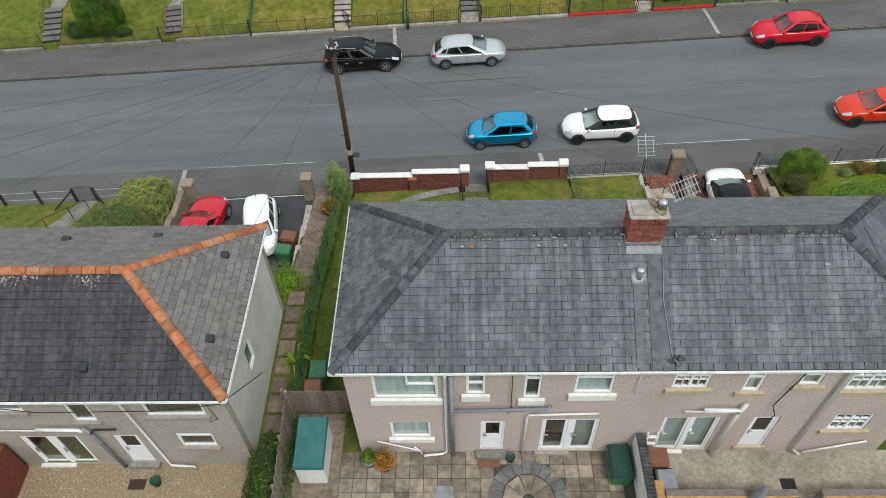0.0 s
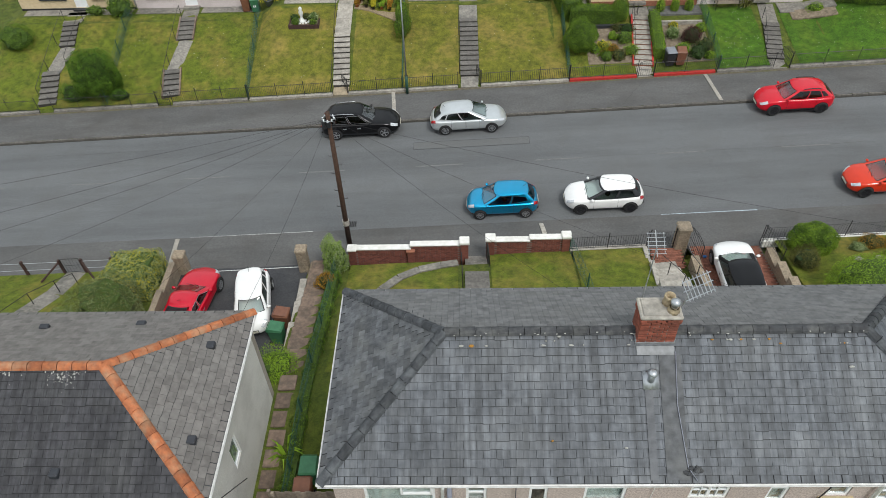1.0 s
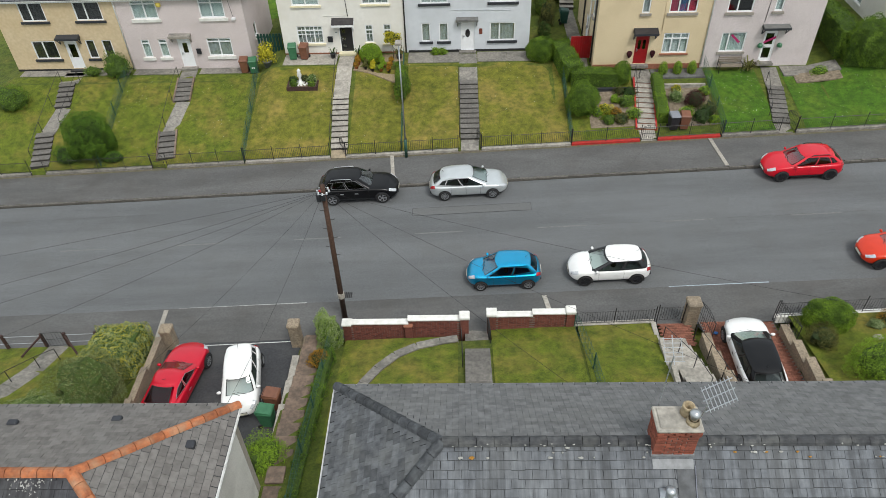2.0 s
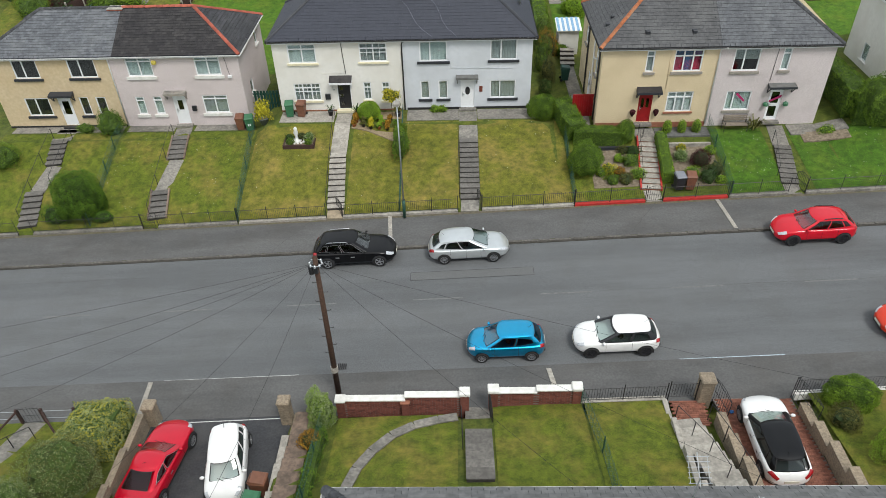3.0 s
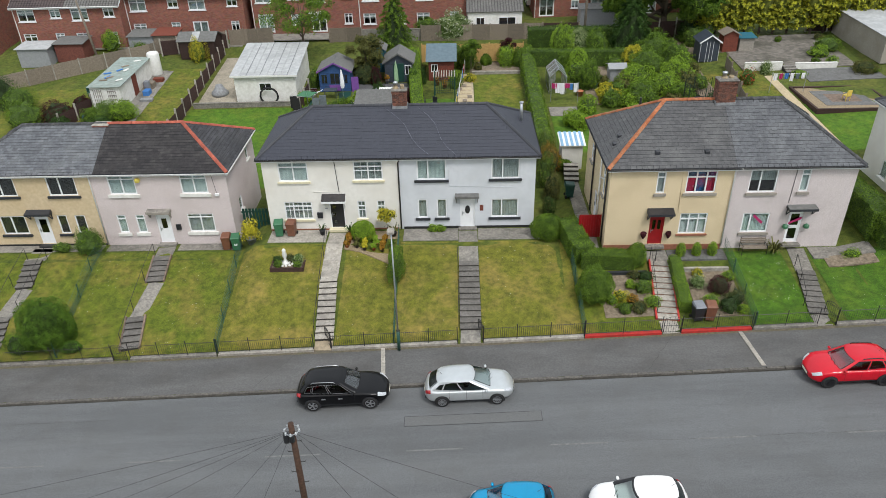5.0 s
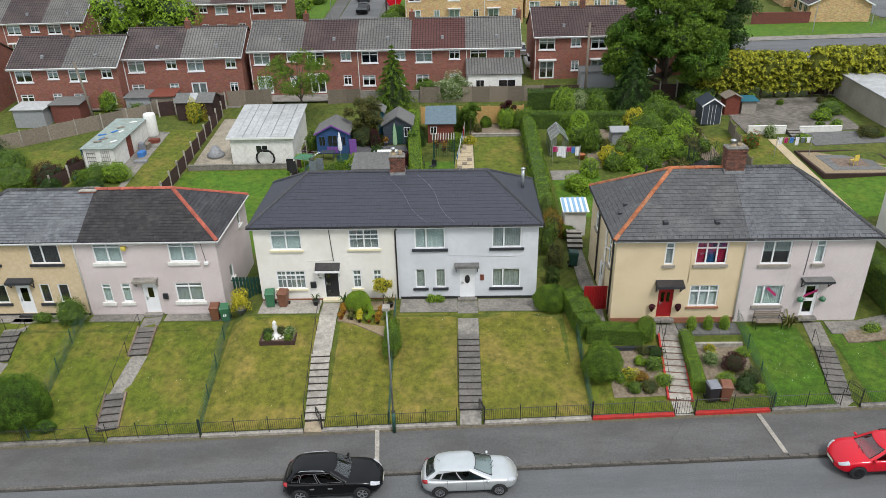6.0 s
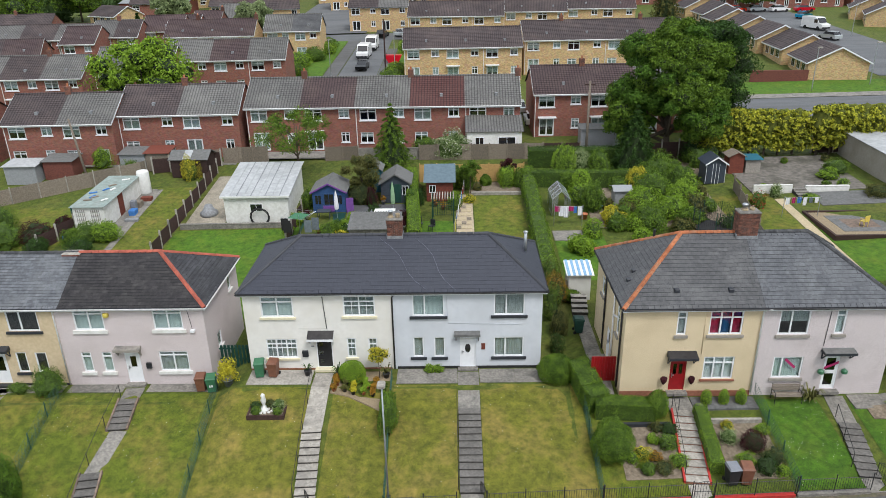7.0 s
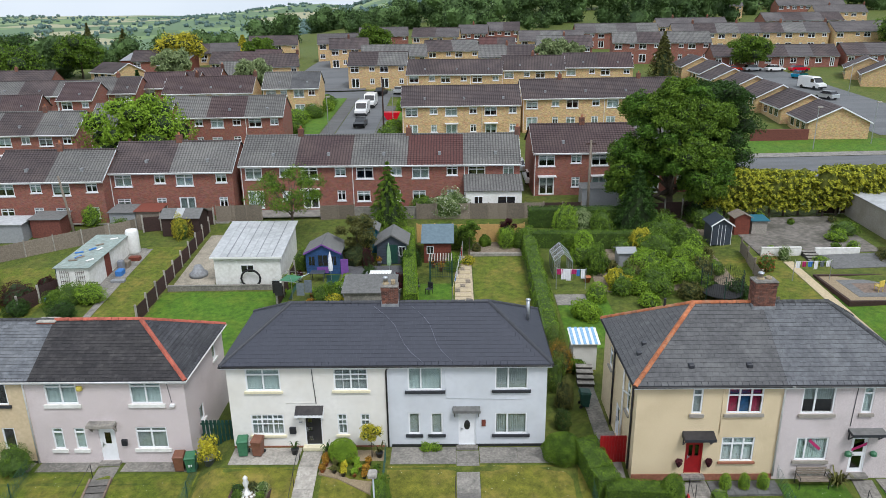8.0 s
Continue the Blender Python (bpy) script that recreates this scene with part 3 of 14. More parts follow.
        for i in range(len(prof) - 1):
            fs += [(i * n + k, i * n + (k + 1) % n, (i + 1) * n + (k + 1) % n, (i + 1) * n + k) for k in range(n)]
        fs += [tuple(range(n - 1, -1, -1)), tuple(range((len(prof) - 1) * n, len(prof) * n))]
        return self.add(vs, fs)

    def blob(self, c, r, rough=0.15, n=10, seed=0.0, low=-1.0):
        """A lumpy round body."""
        vs, fs = [], []
        for i in range(n + 1):
            a = -math.pi / 2 + math.pi * i / n
            for k in range(2 * n):
                b = math.pi * k / n
                d = Vector((math.cos(a) * math.cos(b), math.cos(a) * math.sin(b), max(low, math.sin(a))))
                s = 1 + rough * noise.noise(d * 2.3 + Vector((seed, seed * 1.7, 0)))
                vs.append((c[0] + d.x * r[0] * s, c[1] + d.y * r[1] * s, c[2] + d.z * r[2] * s))
        for i in range(n):
            fs += [(i * 2 * n + k, i * 2 * n + (k + 1) % (2 * n), (i + 1) * 2 * n + (k + 1) % (2 * n), (i + 1) * 2 * n + k) for k in range(2 * n)]
        return self.add(vs, fs)


WHERE = {}


def thing(name, at, label, category, group="", kind=""):
    """A top-level Empty at its base."""
    ob = new(name)
    ob.location, ob.empty_display_size = at, 0.2
    WHERE[ob.name] = Vector(at)
    return tagged(ob, label, category, group, kind)


def part(name, m, material, parent, label="", smooth=False, kind=""):
    """One mesh object under a thing or a part (or top-level where parent is None)."""
    off = WHERE[parent.name] if parent else Vector((0, 0, 0))
    me = bpy.data.meshes.new(name)
    me.from_pydata((np.array([tuple(p) for p in m.v]) - np.array(off)).tolist(), [], m.f)
    me.materials.append(MT[material] if isinstance(material, str) else material)
    if smooth:
        me.polygons.foreach_set("use_smooth", [True] * len(me.polygons))
    ob = new(name, me)
    if parent:
        ob.parent = parent
    WHERE[ob.name] = off.copy()
    if label:
        ob["label"] = label
    if kind:
        ob["kind"] = kind
    return ob


def solid(name, m, material, label, category, group="", kind="", smooth=False):
    """A top-level thing made of one mesh."""
    return tagged(part(name, m, material, None, smooth=smooth), label, category, group, kind)


# ---- lie of the land ----
def sm(a, b, t):
    t = max(0.0, min(1.0, (t - a) / (b - a)))
    return t * t * (3 - 2 * t)


def li(pts, t):
    if t <= pts[0][0]:
        return pts[0][1]
    for (a, u), (b, v) in zip(pts, pts[1:]):
        if t <= b:
            return u + (v - u) * (t - a) / (b - a)
    return pts[-1][1]


def road_z(x): return 0.03+0.05*max(-70.0,min(70.0,x))
NEAR=[(-60,0.4),(-23.5,1.6),(-22.5,2.35),(-5.6,2.35),(-3.2,3.0),(15.2,3.0),(17.5,3.6),(60,5.4)]
FAR=[(-70,-1.5),(-31.5,0.5),(-30.5,1.15),(-12.9,1.15),(-11.6,2.08),(7.2,2.08),(8.6,2.45),(24.2,2.45),(26,3.1),(70,5.2)]
def ground_z(x,y):
    r=road_z(x)
    if y<25.2:
        n=li(NEAR,x)
        if y<16.6: return n
        f=r+0.45
        if -12.7<x<-6.3 and y>17.2: return li([(17.2,0.35),(20,0.1),(25.2,-0.2)],y)+0.05*(x+9.5)
        if 11.7<x<15.1 and y>17.2: return li([(17.2,1.9),(25.2,0.95)],y)
        if 9.63<x<11.7 and y>17.2: return li([(17.2,2.5),(23.8,0.9),(25.2,0.9)],y)
        return n+(f-n)*((y-16.6)/8.6)**0.9
    if y<27.7: return r+0.25-0.23*(y-25.2)/2.5
    if y<36.95: return r
    if y<40.0: return r+0.1+0.05*(y-36.95)/3.05
    t=li(FAR,x)
    if y<47.6:
        k=(y-40.0)/7.6
        return r+0.2+(t-r-0.2)*(k**0.9)
    if y<57: return t
    b=4.5+0.012*x
    if y<88: return t+(b-t)*((y-57)/31)
    return b+0.05*(min(y,420)-88)


def far_z(x, y):
    """Beyond the gardens: the estate rises gently, the land falls into the valley on one side, and hills close the view."""
    z = ground_z(max(-300.0, x), min(y, 420.0))
    if y > 150:
        z -= sm(-60, -420, x) * sm(150, 700, y) * 70 + sm(20, -160, x) * 14 * sm(200, 340, y)
        z += sm(300, 620, y) * 6 * sm(-60, 120, x)
    if y > 600:
        z += (sm(620, 1900, y) * 56 + sm(1700, 2700, y) * (16 + 14 * noise.noise(Vector((x / 420, y / 900, 0.3))) + 30 * math.exp(-((x + 480) / 190) ** 2)))
    return z


# ---- ground, road and pavements ----
def axis(stops):
    out = []
    for (a, s), (b, _) in zip(stops, stops[1:]):
        k = max(1, round((b - a) / s))
        out += [a + (b - a) * i / k for i in range(k)]
    return out + [stops[-1][0]]


def ground_sheet():
    xs = axis([(-2600, 200), (-600, 60), (-180, 15), (-60, 3), (-32, 0.8), (34, 3), (70, 15), (200, 60), (600, 200), (2600, 200)])
    ys = axis([(-200, 30), (-20, 2), (8, 0.8), (27.5, 3), (37, 0.6), (60, 1.2), (90, 8), (170, 20), (420, 50), (1000, 120), (3400, 120)])
    xs = sorted(set(xs + [-24.15, -24.05, -5.6, -5.5, -12.78, -12.68, -6.36, -6.28, 9.58, 9.68, 11.62, 11.72, 15.06, 15.16]))
    for e in (9.84, 9.96, 25.2, 27.7, 36.9, 39.95, 47.6):
        ys.append(e)
    ys = sorted(set(round(y, 3) for y in ys))
    m = Mesh()
    for y in ys:
        for x in xs:
            z = far_z(x, y)
            if y < 9.9 and -24.1 < x < -5.52:
                z = 2.05
            elif 25.0 < y < 40.0:
                z = road_z(x) - 0.25
            elif -13.5 < x < -5.8 and 16.9 < y < 25.3:
                z -= 0.12
            elif 9.5 < x < 15.8 and 16.9 < y < 25.3:
                z -= 0.12
            m.v.append((x, y, z))
    nx = len(xs)
    for j in range(len(ys) - 1):
        for i in range(nx - 1):
            m.f.append((j * nx + i, j * nx + i + 1, (j + 1) * nx + i + 1, (j + 1) * nx + i))
    return solid("ground", m, "ground_cover", "grass-covered ground with mown and rough patches", "ground", kind="structure", smooth=True)


ground_sheet()


def strip(name, x0, x1, y0, y1, material, label, category, lift=0.006, step=1.0, fz=None, kind="structure", thick=0.0):
    """A surface that follows the land."""
    fz = fz or ground_z
    m = Mesh()
    nx, ny = max(1, round((x1 - x0) / step)), max(1, round((y1 - y0) / step))
    for j in range(ny + 1):
        for i in range(nx + 1):
            x, y = x0 + (x1 - x0) * i / nx, y0 + (y1 - y0) * j / ny
            m.v.append((x, y, fz(x, y) + lift))
    w = nx + 1
    m.f = [(j * w + i, j * w + i + 1, (j + 1) * w + i + 1, (j + 1) * w + i) for j in range(ny) for i in range(nx)]
    return solid(name, m, material, label, category, kind=kind, smooth=True)


strip("road", -140, 150, 27.7, 36.9, "asphalt", "worn grey asphalt road with patches", "road", 0.0, 2.3, lambda x, y: road_z(x) + 0.06 * (1 - ((y - 32.3) / 4.6) ** 2))
strip("pavement_near", -140, 150, 25.05, 27.7, "asphalt_pavement", "flush dark asphalt pavement", "pavement", 0.004, 1.3, lambda x, y: road_z(x) + 0.25 - 0.23 * max(0, y - 25.2) / 2.5)
strip("pavement_far", -140, 150, 37.02, 39.95, "asphalt_pavement", "asphalt pavement beside a worn kerb", "pavement", 0.004, 1.3, lambda x, y: road_z(x) + 0.1 + 0.05 * (y - 36.95) / 3.05)


def kerbs():
    root = thing("kerb", (0, 36.95, 0), "worn concrete kerb along the far pavement", "kerb", kind="structure")
    for i in range(-34, 34):
        x = i * 0.915
        m = Mesh().bbox(x + 0.002, x + 0.913, 36.88, 37.03, road_z(x) - 0.1, road_z(x + 0.45) + 0.108, 0.012)
        part("kerb_stone", m, "kerb", root)


kerbs()


# The kerb's shadow line laid as a dark gritty strip
strip("gutter_grime", -60, 60, 36.79, 36.88, "kerb_shadow_grime", "dark strip along the kerb foot, shadow line and grit in its colour", "road", 0.008, 0.8, lambda x, y: road_z(x) + 0.06 * (1 - ((y - 32.3) / 4.6) ** 2))
strip("verge_dirt", -60, 60, 39.72, 39.96, "dirt", "earth and moss along the fence foot", "ground", 0.012, 0.8, lambda x, y: road_z(x) + 0.1 + 0.05 * (y - 36.95) / 3.05)


def mark(name, pts, w, material, label, lift=0.012, z=None):
    """A painted or laid band on the ground."""
    m = Mesh()
    pts = [Vector((p[0], p[1], 0)) for p in pts]
    z = z or (lambda x, y: road_z(x) + 0.06 * max(0, 1 - ((y - 32.3) / 4.6) ** 2))
    for a, b in zip(pts, pts[1:]):
        k = max(1, int((b - a).length / 1.2))
        s = (b - a).normalized().cross(Vector((0, 0, 1))) * w / 2
        for i in range(k):
            p, q = a + (b - a) * i / k, a + (b - a) * (i + 1) / k
            m.quad(*[(c.x, c.y, z(c.x, c.y) + lift) for c in (p - s, p + s, q + s, q - s)])
    return solid(name, m, material, label, "road marking", kind="structure")


mark("road_marking", [(-13.05, 27.66), (-6.57, 27.68)], 0.12, "line_paint", "faded white line along the dropped kerb", 0.016)
mark("road_marking", [(11.05, 27.64), (15.75, 27.66)], 0.2, "line_blue", "pale bluish line along the dropped kerb", 0.016)
for k in range(-4, 5):
    mark("road_marking", [(k * 6.6 - 1.4, 32.5), (k * 6.6 + 1.2, 32.5)], 0.09, "line_worn", "almost worn away centre line dash")
# reinstated trenches in the surface
for a, b in (((-1.6, 34.05), (5.0, 34.05)), ((-1.6, 34.7), (5.0, 34.7)), ((-1.6, 34.05), (-1.6, 34.7)), ((5.0, 34.05), (5.0, 34.7))):
    mark("trench_joint", [a, b], 0.025, "asphalt_drive", "dark tar joint of a road patch", 0.014)
mark("road_patch", [(-1.6, 34.37), (5.0, 34.37)], 0.64, "asphalt_patch", "rectangular dark asphalt repair", 0.009)
for x, y0, y1 in ((5.35, 25.3, 27.45), (-2.85, 37.05, 39.9), (16.4, 37.1, 39.8), (-13.4, 25.2, 27.6)):
    m = Mesh()
    gz = lambda yy: (road_z(x) + 0.25 - 0.23 * (yy - 25.2) / 2.5) if yy < 30 else road_z(x) + 0.1 + 0.05 * (yy - 36.95) / 3.05
    m.box(x - 0.11, x + 0.11, y0, y1, gz((y0 + y1) / 2) - 0.05, gz((y0 + y1) / 2) + 0.03)
    for v in range(len(m.v)):
        q = m.v[v]
        m.v[v] = (q[0] + (0.28 if x > 0 else 0.25) * -(q[1] - y0) / (y1 - y0), q[1], q[2] - gz((y0 + y1) / 2) + gz(q[1]))
    solid("drain_channel", m, "concrete_pale", "pale ribbed concrete drain channel across the pavement", "drain", kind="structure")
m = Mesh()
for k in range(5):
    m.box(-4.77 + k * 0.09, -4.71 + k * 0.09, 27.95, 28.3, road_z(-4.2) + 0.0, road_z(-4.2) + 0.03)
solid("road_gully", m, "black_metal", "iron road gully grating by the dropped kerb", "drain", kind="structure")


def lawn(name, poly, material, label, lift=0.02, step=0.55):
    """A patch of turf with an uneven edge, laid on the land."""
    xs, ys = [p[0] for p in poly], [p[1] for p in poly]
    x0, x1, y0, y1 = min(xs), max(xs), min(ys), max(ys)

    def inside(x, y):
        c = False
        for (ax, ay), (bx, by) in zip(poly, poly[1:] + poly[:1]):
            if (ay > y) != (by > y) and x < (bx - ax) * (y - ay) / (by - ay) + ax:
                c = not c
        return c
    nx, ny = max(1, round((x1 - x0) / step)), max(1, round((y1 - y0) / step))
    m, idx = Mesh(), {}

    def vert(i, j):
        if (i, j) not in idx:
            x, y = x0 + (x1 - x0) * i / nx, y0 + (y1 - y0) * j / ny
            idx[i, j] = len(m.v)
            m.v.append((x, y, ground_z(x, y) + lift + 0.025 * noise.noise(Vector((x * 0.9, y * 0.9, 1.5)))))
        return idx[i, j]
    for j in range(ny):
        for i in range(nx):
            if inside(x0 + (x1 - x0) * (i + 0.5) / nx, y0 + (y1 - y0) * (j + 0.5) / ny):
                m.f.append((vert(i, j), vert(i + 1, j), vert(i + 1, j + 1), vert(i, j + 1)))
    return solid(name, m, material, label, "lawn", kind="structure", smooth=True)


def R4(x0, x1, y0, y1):
    return [(x0, y0), (x1, y0), (x1, y1), (x0, y1)]


lawn("lawn", R4(-12.5, -7.15, 40.2, 47.7), "grass_dry", "sloping front lawn of green and straw-coloured grass")
lawn("lawn", R4(-5.85, -2.6, 40.2, 47.2), "grass_dry", "sloping front lawn of dry grass beside stone steps")
lawn("lawn", R4(-2.5, 1.1, 40.2, 47.8), "grass_dry", "sloping front lawn of dry grass")
lawn("lawn", R4(2.35, 7.8, 40.2, 47.8), "grass_dry", "sloping front lawn, green above and straw-coloured below")
lawn("lawn", R4(8.0, 12.2, 40.2, 46.0), "grass", "small front lawn round a planting bed")
lawn("lawn", R4(17.1, 20.3, 40.2, 46.0), "grass_deep", "lush green sloping lawn dotted with daisies")
lawn("lawn", R4(21.9, 34.0, 40.2, 45.6), "grass_deep", "lush green sloping lawn")
lawn("lawn", R4(-21.8, -12.7, 40.2, 48.5), "grass", "sloping green front lawn")
lawn("lawn", R4(-33, -22.2, 40.2, 48.5), "grass", "sloping green front lawn")
lawn("lawn", R4(-4.2, 0.9, 17, 24.6), "grass", "green front lawn that slopes to a brick wall", 0.03)
lawn("lawn", R4(2.4, 6.2, 17, 25.0), "grass", "green front lawn behind a low brick wall", 0.03)
lawn("lawn", R4(6.3, 9.6, 17, 25.0), "grass", "bright green front lawn behind iron railings", 0.03)
lawn("lawn", R4(-30, -13.6, 17, 25.1), "grass", "green front lawn beside a clipped hedge", 0.03)
lawn("lawn", R4(15.6, 34, 17, 25.1), "grass", "green front lawn", 0.03)
lawn("lawn", R4(-23.1, -12.3, 57.5, 71.0), "grass_lush", "bright green back lawn", 0.03, 1.0)
lawn("lawn", R4(-28.2, -23.6, 57.5, 80.5), "grass", "narrow bright green back lawn", 0.03, 1.0)
lawn("lawn", R4(2.75, 7.1, 57.5, 76.3), "grass", "neatly mown green back lawn", 0.03, 1.0)
lawn("lawn", R4(-3.0, 0.9, 66.5, 71.0), "grass_lush", "small back lawn beside a garden path", 0.03, 1.0)
lawn("lawn", R4(24.0, 28.9, 58, 74.5), "grass", "mown back lawn beside a long path", 0.03, 1.0)
lawn("lawn", R4(29.8, 42, 58, 66.5), "grass_lush", "mown back lawn round a sand pit", 0.03, 1.0)
lawn("lawn", R4(9.0, 13.0, 60, 68), "grass_lush", "green back lawn between shrubs", 0.03, 1.0)


def daisies(x0, x1, y0, y1, n, seed):
    """Small white flowers in a lawn, too many to count."""
    rnd = random.Random(seed)
    m = Mesh()
    for _ in range(n):
        x, y = rnd.uniform(x0, x1), rnd.uniform(y0, y1)
        if noise.noise(Vector((x * 0.5, y * 0.5, seed + 9))) > -0.05:
            z, r = ground_z(x, y) + 0.06, rnd.uniform(0.012, 0.02)
            m.add([(x + r * math.cos(k * 1.0472), y + r * math.sin(k * 1.0472), z) for k in range(6)], [tuple(range(6))])
    solid("daisies", m, "flower_white", "small white daisies in the grass", "flowers", kind="stuff")


for k, (x0, x1, y0, y1, n) in enumerate(((-12.4, -7.2, 40.3, 47.6, 30), (-5.8, -2.65, 40.3, 47.0, 20), (-2.45, 1.05, 40.3, 47.7, 40), (2.4, 7.7, 40.3, 47.7, 50), (17.2, 20.2, 40.3, 45.9, 210), (22.0, 33.5, 40.3, 45.5, 250), (-21.7, -18.6, 40.3, 48.3, 50), (-16.9, -12.8, 40.3, 48.3, 60))):
    daisies(x0, x1, y0, y1, n, k + 3)


def seam(pts, w, material, label, zf):
    """A wandering crack or tar seam."""
    m = Mesh()
    for (x0, y0), (x1, y1) in zip(pts, pts[1:]):
        d = Vector((x1 - x0, y1 - y0, 0)).normalized().cross(Vector((0, 0, 1))) * w / 2
        m.quad(*[(px, py, zf(px, py) + 0.01) for px, py in ((x0 - d.x, y0 - d.y), (x0 + d.x, y0 + d.y), (x1 + d.x, y1 + d.y), (x1 - d.x, y1 - d.y))])
    solid("road_crack", m, material, label, "road", kind="structure")


rs = random.Random(8)
road_top = lambda x, y: road_z(x) + 0.06 * (1 - ((y - 32.3) / 4.6) ** 2)
walk_top = lambda x, y: road_z(x) + 0.104 + 0.05 * (y - 36.95) / 3.05
for y, x0, x1, w in ((32.55, 7, 24, 0.012), (35.4, -26, -16, 0.012)):
    pts, x = [], x0
    while x < x1:
        pts.append((x, y + rs.uniform(-0.05, 0.05)))
        x += rs.uniform(0.3, 0.8)
    seam(pts, w, "crack", "thin dark crack in the road surface", road_top)
for x in (-9.8, 10.6):
    seam([(x + 0.25 * k + rs.uniform(-0.06, 0.06), 37.06 + 0.36 * k) for k in range(9)], 0.018, "crack", "thin dark crack across the pavement", walk_top)


# ---- houses ----
def clip(poly, edge):
    """Cuts a uv polygon by the convex outline."""
    for (ax, ay), (bx, by) in zip(edge, edge[1:] + edge[:1]):
        out = []
        side = lambda p: (bx - ax) * (p[1] - ay) - (by - ay) * (p[0] - ax)
        for p, q in zip(poly, poly[1:] + poly[:1]):
            sp, sq = side(p), side(q)
            if sp >= -1e-9:
                out.append(p)
            if (sp >= -1e-9) != (sq >= -1e-9):
                t = sp / (sp - sq)
                out.append((p[0] + (q[0] - p[0]) * t, p[1] + (q[1] - p[1]) * t))
        poly = out
        if len(poly) < 3:
            return []
    return poly


TILE_JOBS = []


def tiles(parent, o, u, outline, slope, tw, ex, material, single, rnd, name="slate", th=0.012, ragged=0.012):
    """Laps tiles over a roof slope. o: corner at the eave; u: unit way along the eave; slope: unit way up the roof; outline: convex, in (along, up).
    The first `single` whole ones are objects of their own; the others are joined."""
    o, u, s = Vector(o), Vector(u), Vector(slope)
    nrm = u.cross(s).normalized()
    area = sum(a[0] * b[1] - b[0] * a[1] for a, b in zip(outline, outline[1:] + outline[:1]))
    edge = outline if area > 0 else outline[::-1]
    vmax, umin, umax = max(p[1] for p in edge), min(p[0] for p in edge), max(p[0] for p in edge)
    rest = Mesh()
    me = bpy.data.meshes.new(name)
    g, lap = (0.001 if material == "slate_c" else 0.0015), 0.05
    box = [(-tw / 2 + g, 0), (tw / 2 - g, 0), (tw / 2 - g, ex + lap), (-tw / 2 + g, ex + lap)]
    tl = lambda v: (0.012 if material == "slate_c" else 0.022) * (1 - v / (ex + lap))
    e, nib = (0.001, 0.002) if material == "slate_c" else (0.003, 0.012)
    inner = [(-tw / 2 + g + e, nib), (tw / 2 - g - e, nib), (tw / 2 - g - e, ex + lap), (-tw / 2 + g + e, ex + lap)]
    top = [(x, y, tl(y) + th) for x, y in inner]
    bot = [(x, y, tl(y) - 0.006) for x, y in box]
    faces, dark = [(0, 1, 2, 3), (4, 5, 1, 0), (5, 6, 2, 1), (7, 4, 0, 3)], [0, 1, 0, 0]
    me.from_pydata(top + bot, [], faces)
    me.materials.append(MT[material] if isinstance(material, str) else material)
    rim_m = MT["slate_c" if material == "slate_c" else "slate_edge_shade_soft" if material in ("slate_a", "slate_b_lit", "slate_a_lit", "slate_c", "slate_d", "slate_f", "slate_h") else "slate_edge_shade"]
    me.materials.append(rim_m)
    me.polygons.foreach_set("material_index", dark)
    shade = []
    basis = Matrix((u, s, nrm)).transposed().to_4x4()
    off = WHERE[parent.name]
    row, v = 0, -0.03
    jobs = []
    while v < vmax - 0.03:
        shift = (row % 2) * tw / 2
        k0 = int((umin - shift) / tw) - 1
        for k in range(k0, int((umax - shift) / tw) + 2):
            c = k * tw + tw / 2 + shift
            dz, dv = rnd.uniform(0, 0.004), rnd.uniform(-ragged, ragged)
            raw = [(c + x, v + dv + y) for x, y in box]
            pl = clip(raw, edge)
            if len(pl) < 3:
                continue
            whole = all(abs(a[0] - b[0]) + abs(a[1] - b[1]) < 1e-6 for a, b in zip(pl, raw)) and len(pl) == 4
            if whole:
                jobs.append((c, v + dv, dz))
            else:
                n = len(pl)
                hi = [o + u * p[0] + s * p[1] + nrm * (tl(max(0, p[1] - v - dv)) + th + dz) for p in pl]
                lo = [o + u * p[0] + s * p[1] + nrm * (tl(max(0, p[1] - v - dv)) - 0.006) for p in pl]
                cen = sum(hi, Vector()) / n
                hi = [cen + (q - cen) * max(0.5, 1 - 0.014 / max(0.02, (q - cen).length)) for q in hi]
                rest.add(hi + lo, [tuple(range(n))] + [(i, n + i, n + (i + 1) % n, (i + 1) % n) for i in range(n)])
                shade += [0] + [1] * n
        v += ex
        row += 1
    for i, (c, vv, dz) in enumerate(jobs):
        if i < single:
            TILE_JOBS.append((name, me, parent, Matrix.Translation(o + u * c + s * vv + nrm * dz - off) @ basis @ Matrix.Rotation(rnd.uniform(-0.012, 0.012), 4, "Z")))
        else:
            rest.add([o + u * (c + x) + s * (vv + y) + nrm * (z + dz) for x, y, z in top + bot], faces)
            shade += dark
    if rest.v:
        ob = part("slate_field", rest, material, parent, kind="stuff")
        ob.data.materials.append(rim_m)
        ob.data.polygons.foreach_set("material_index", shade)
    return len(jobs)


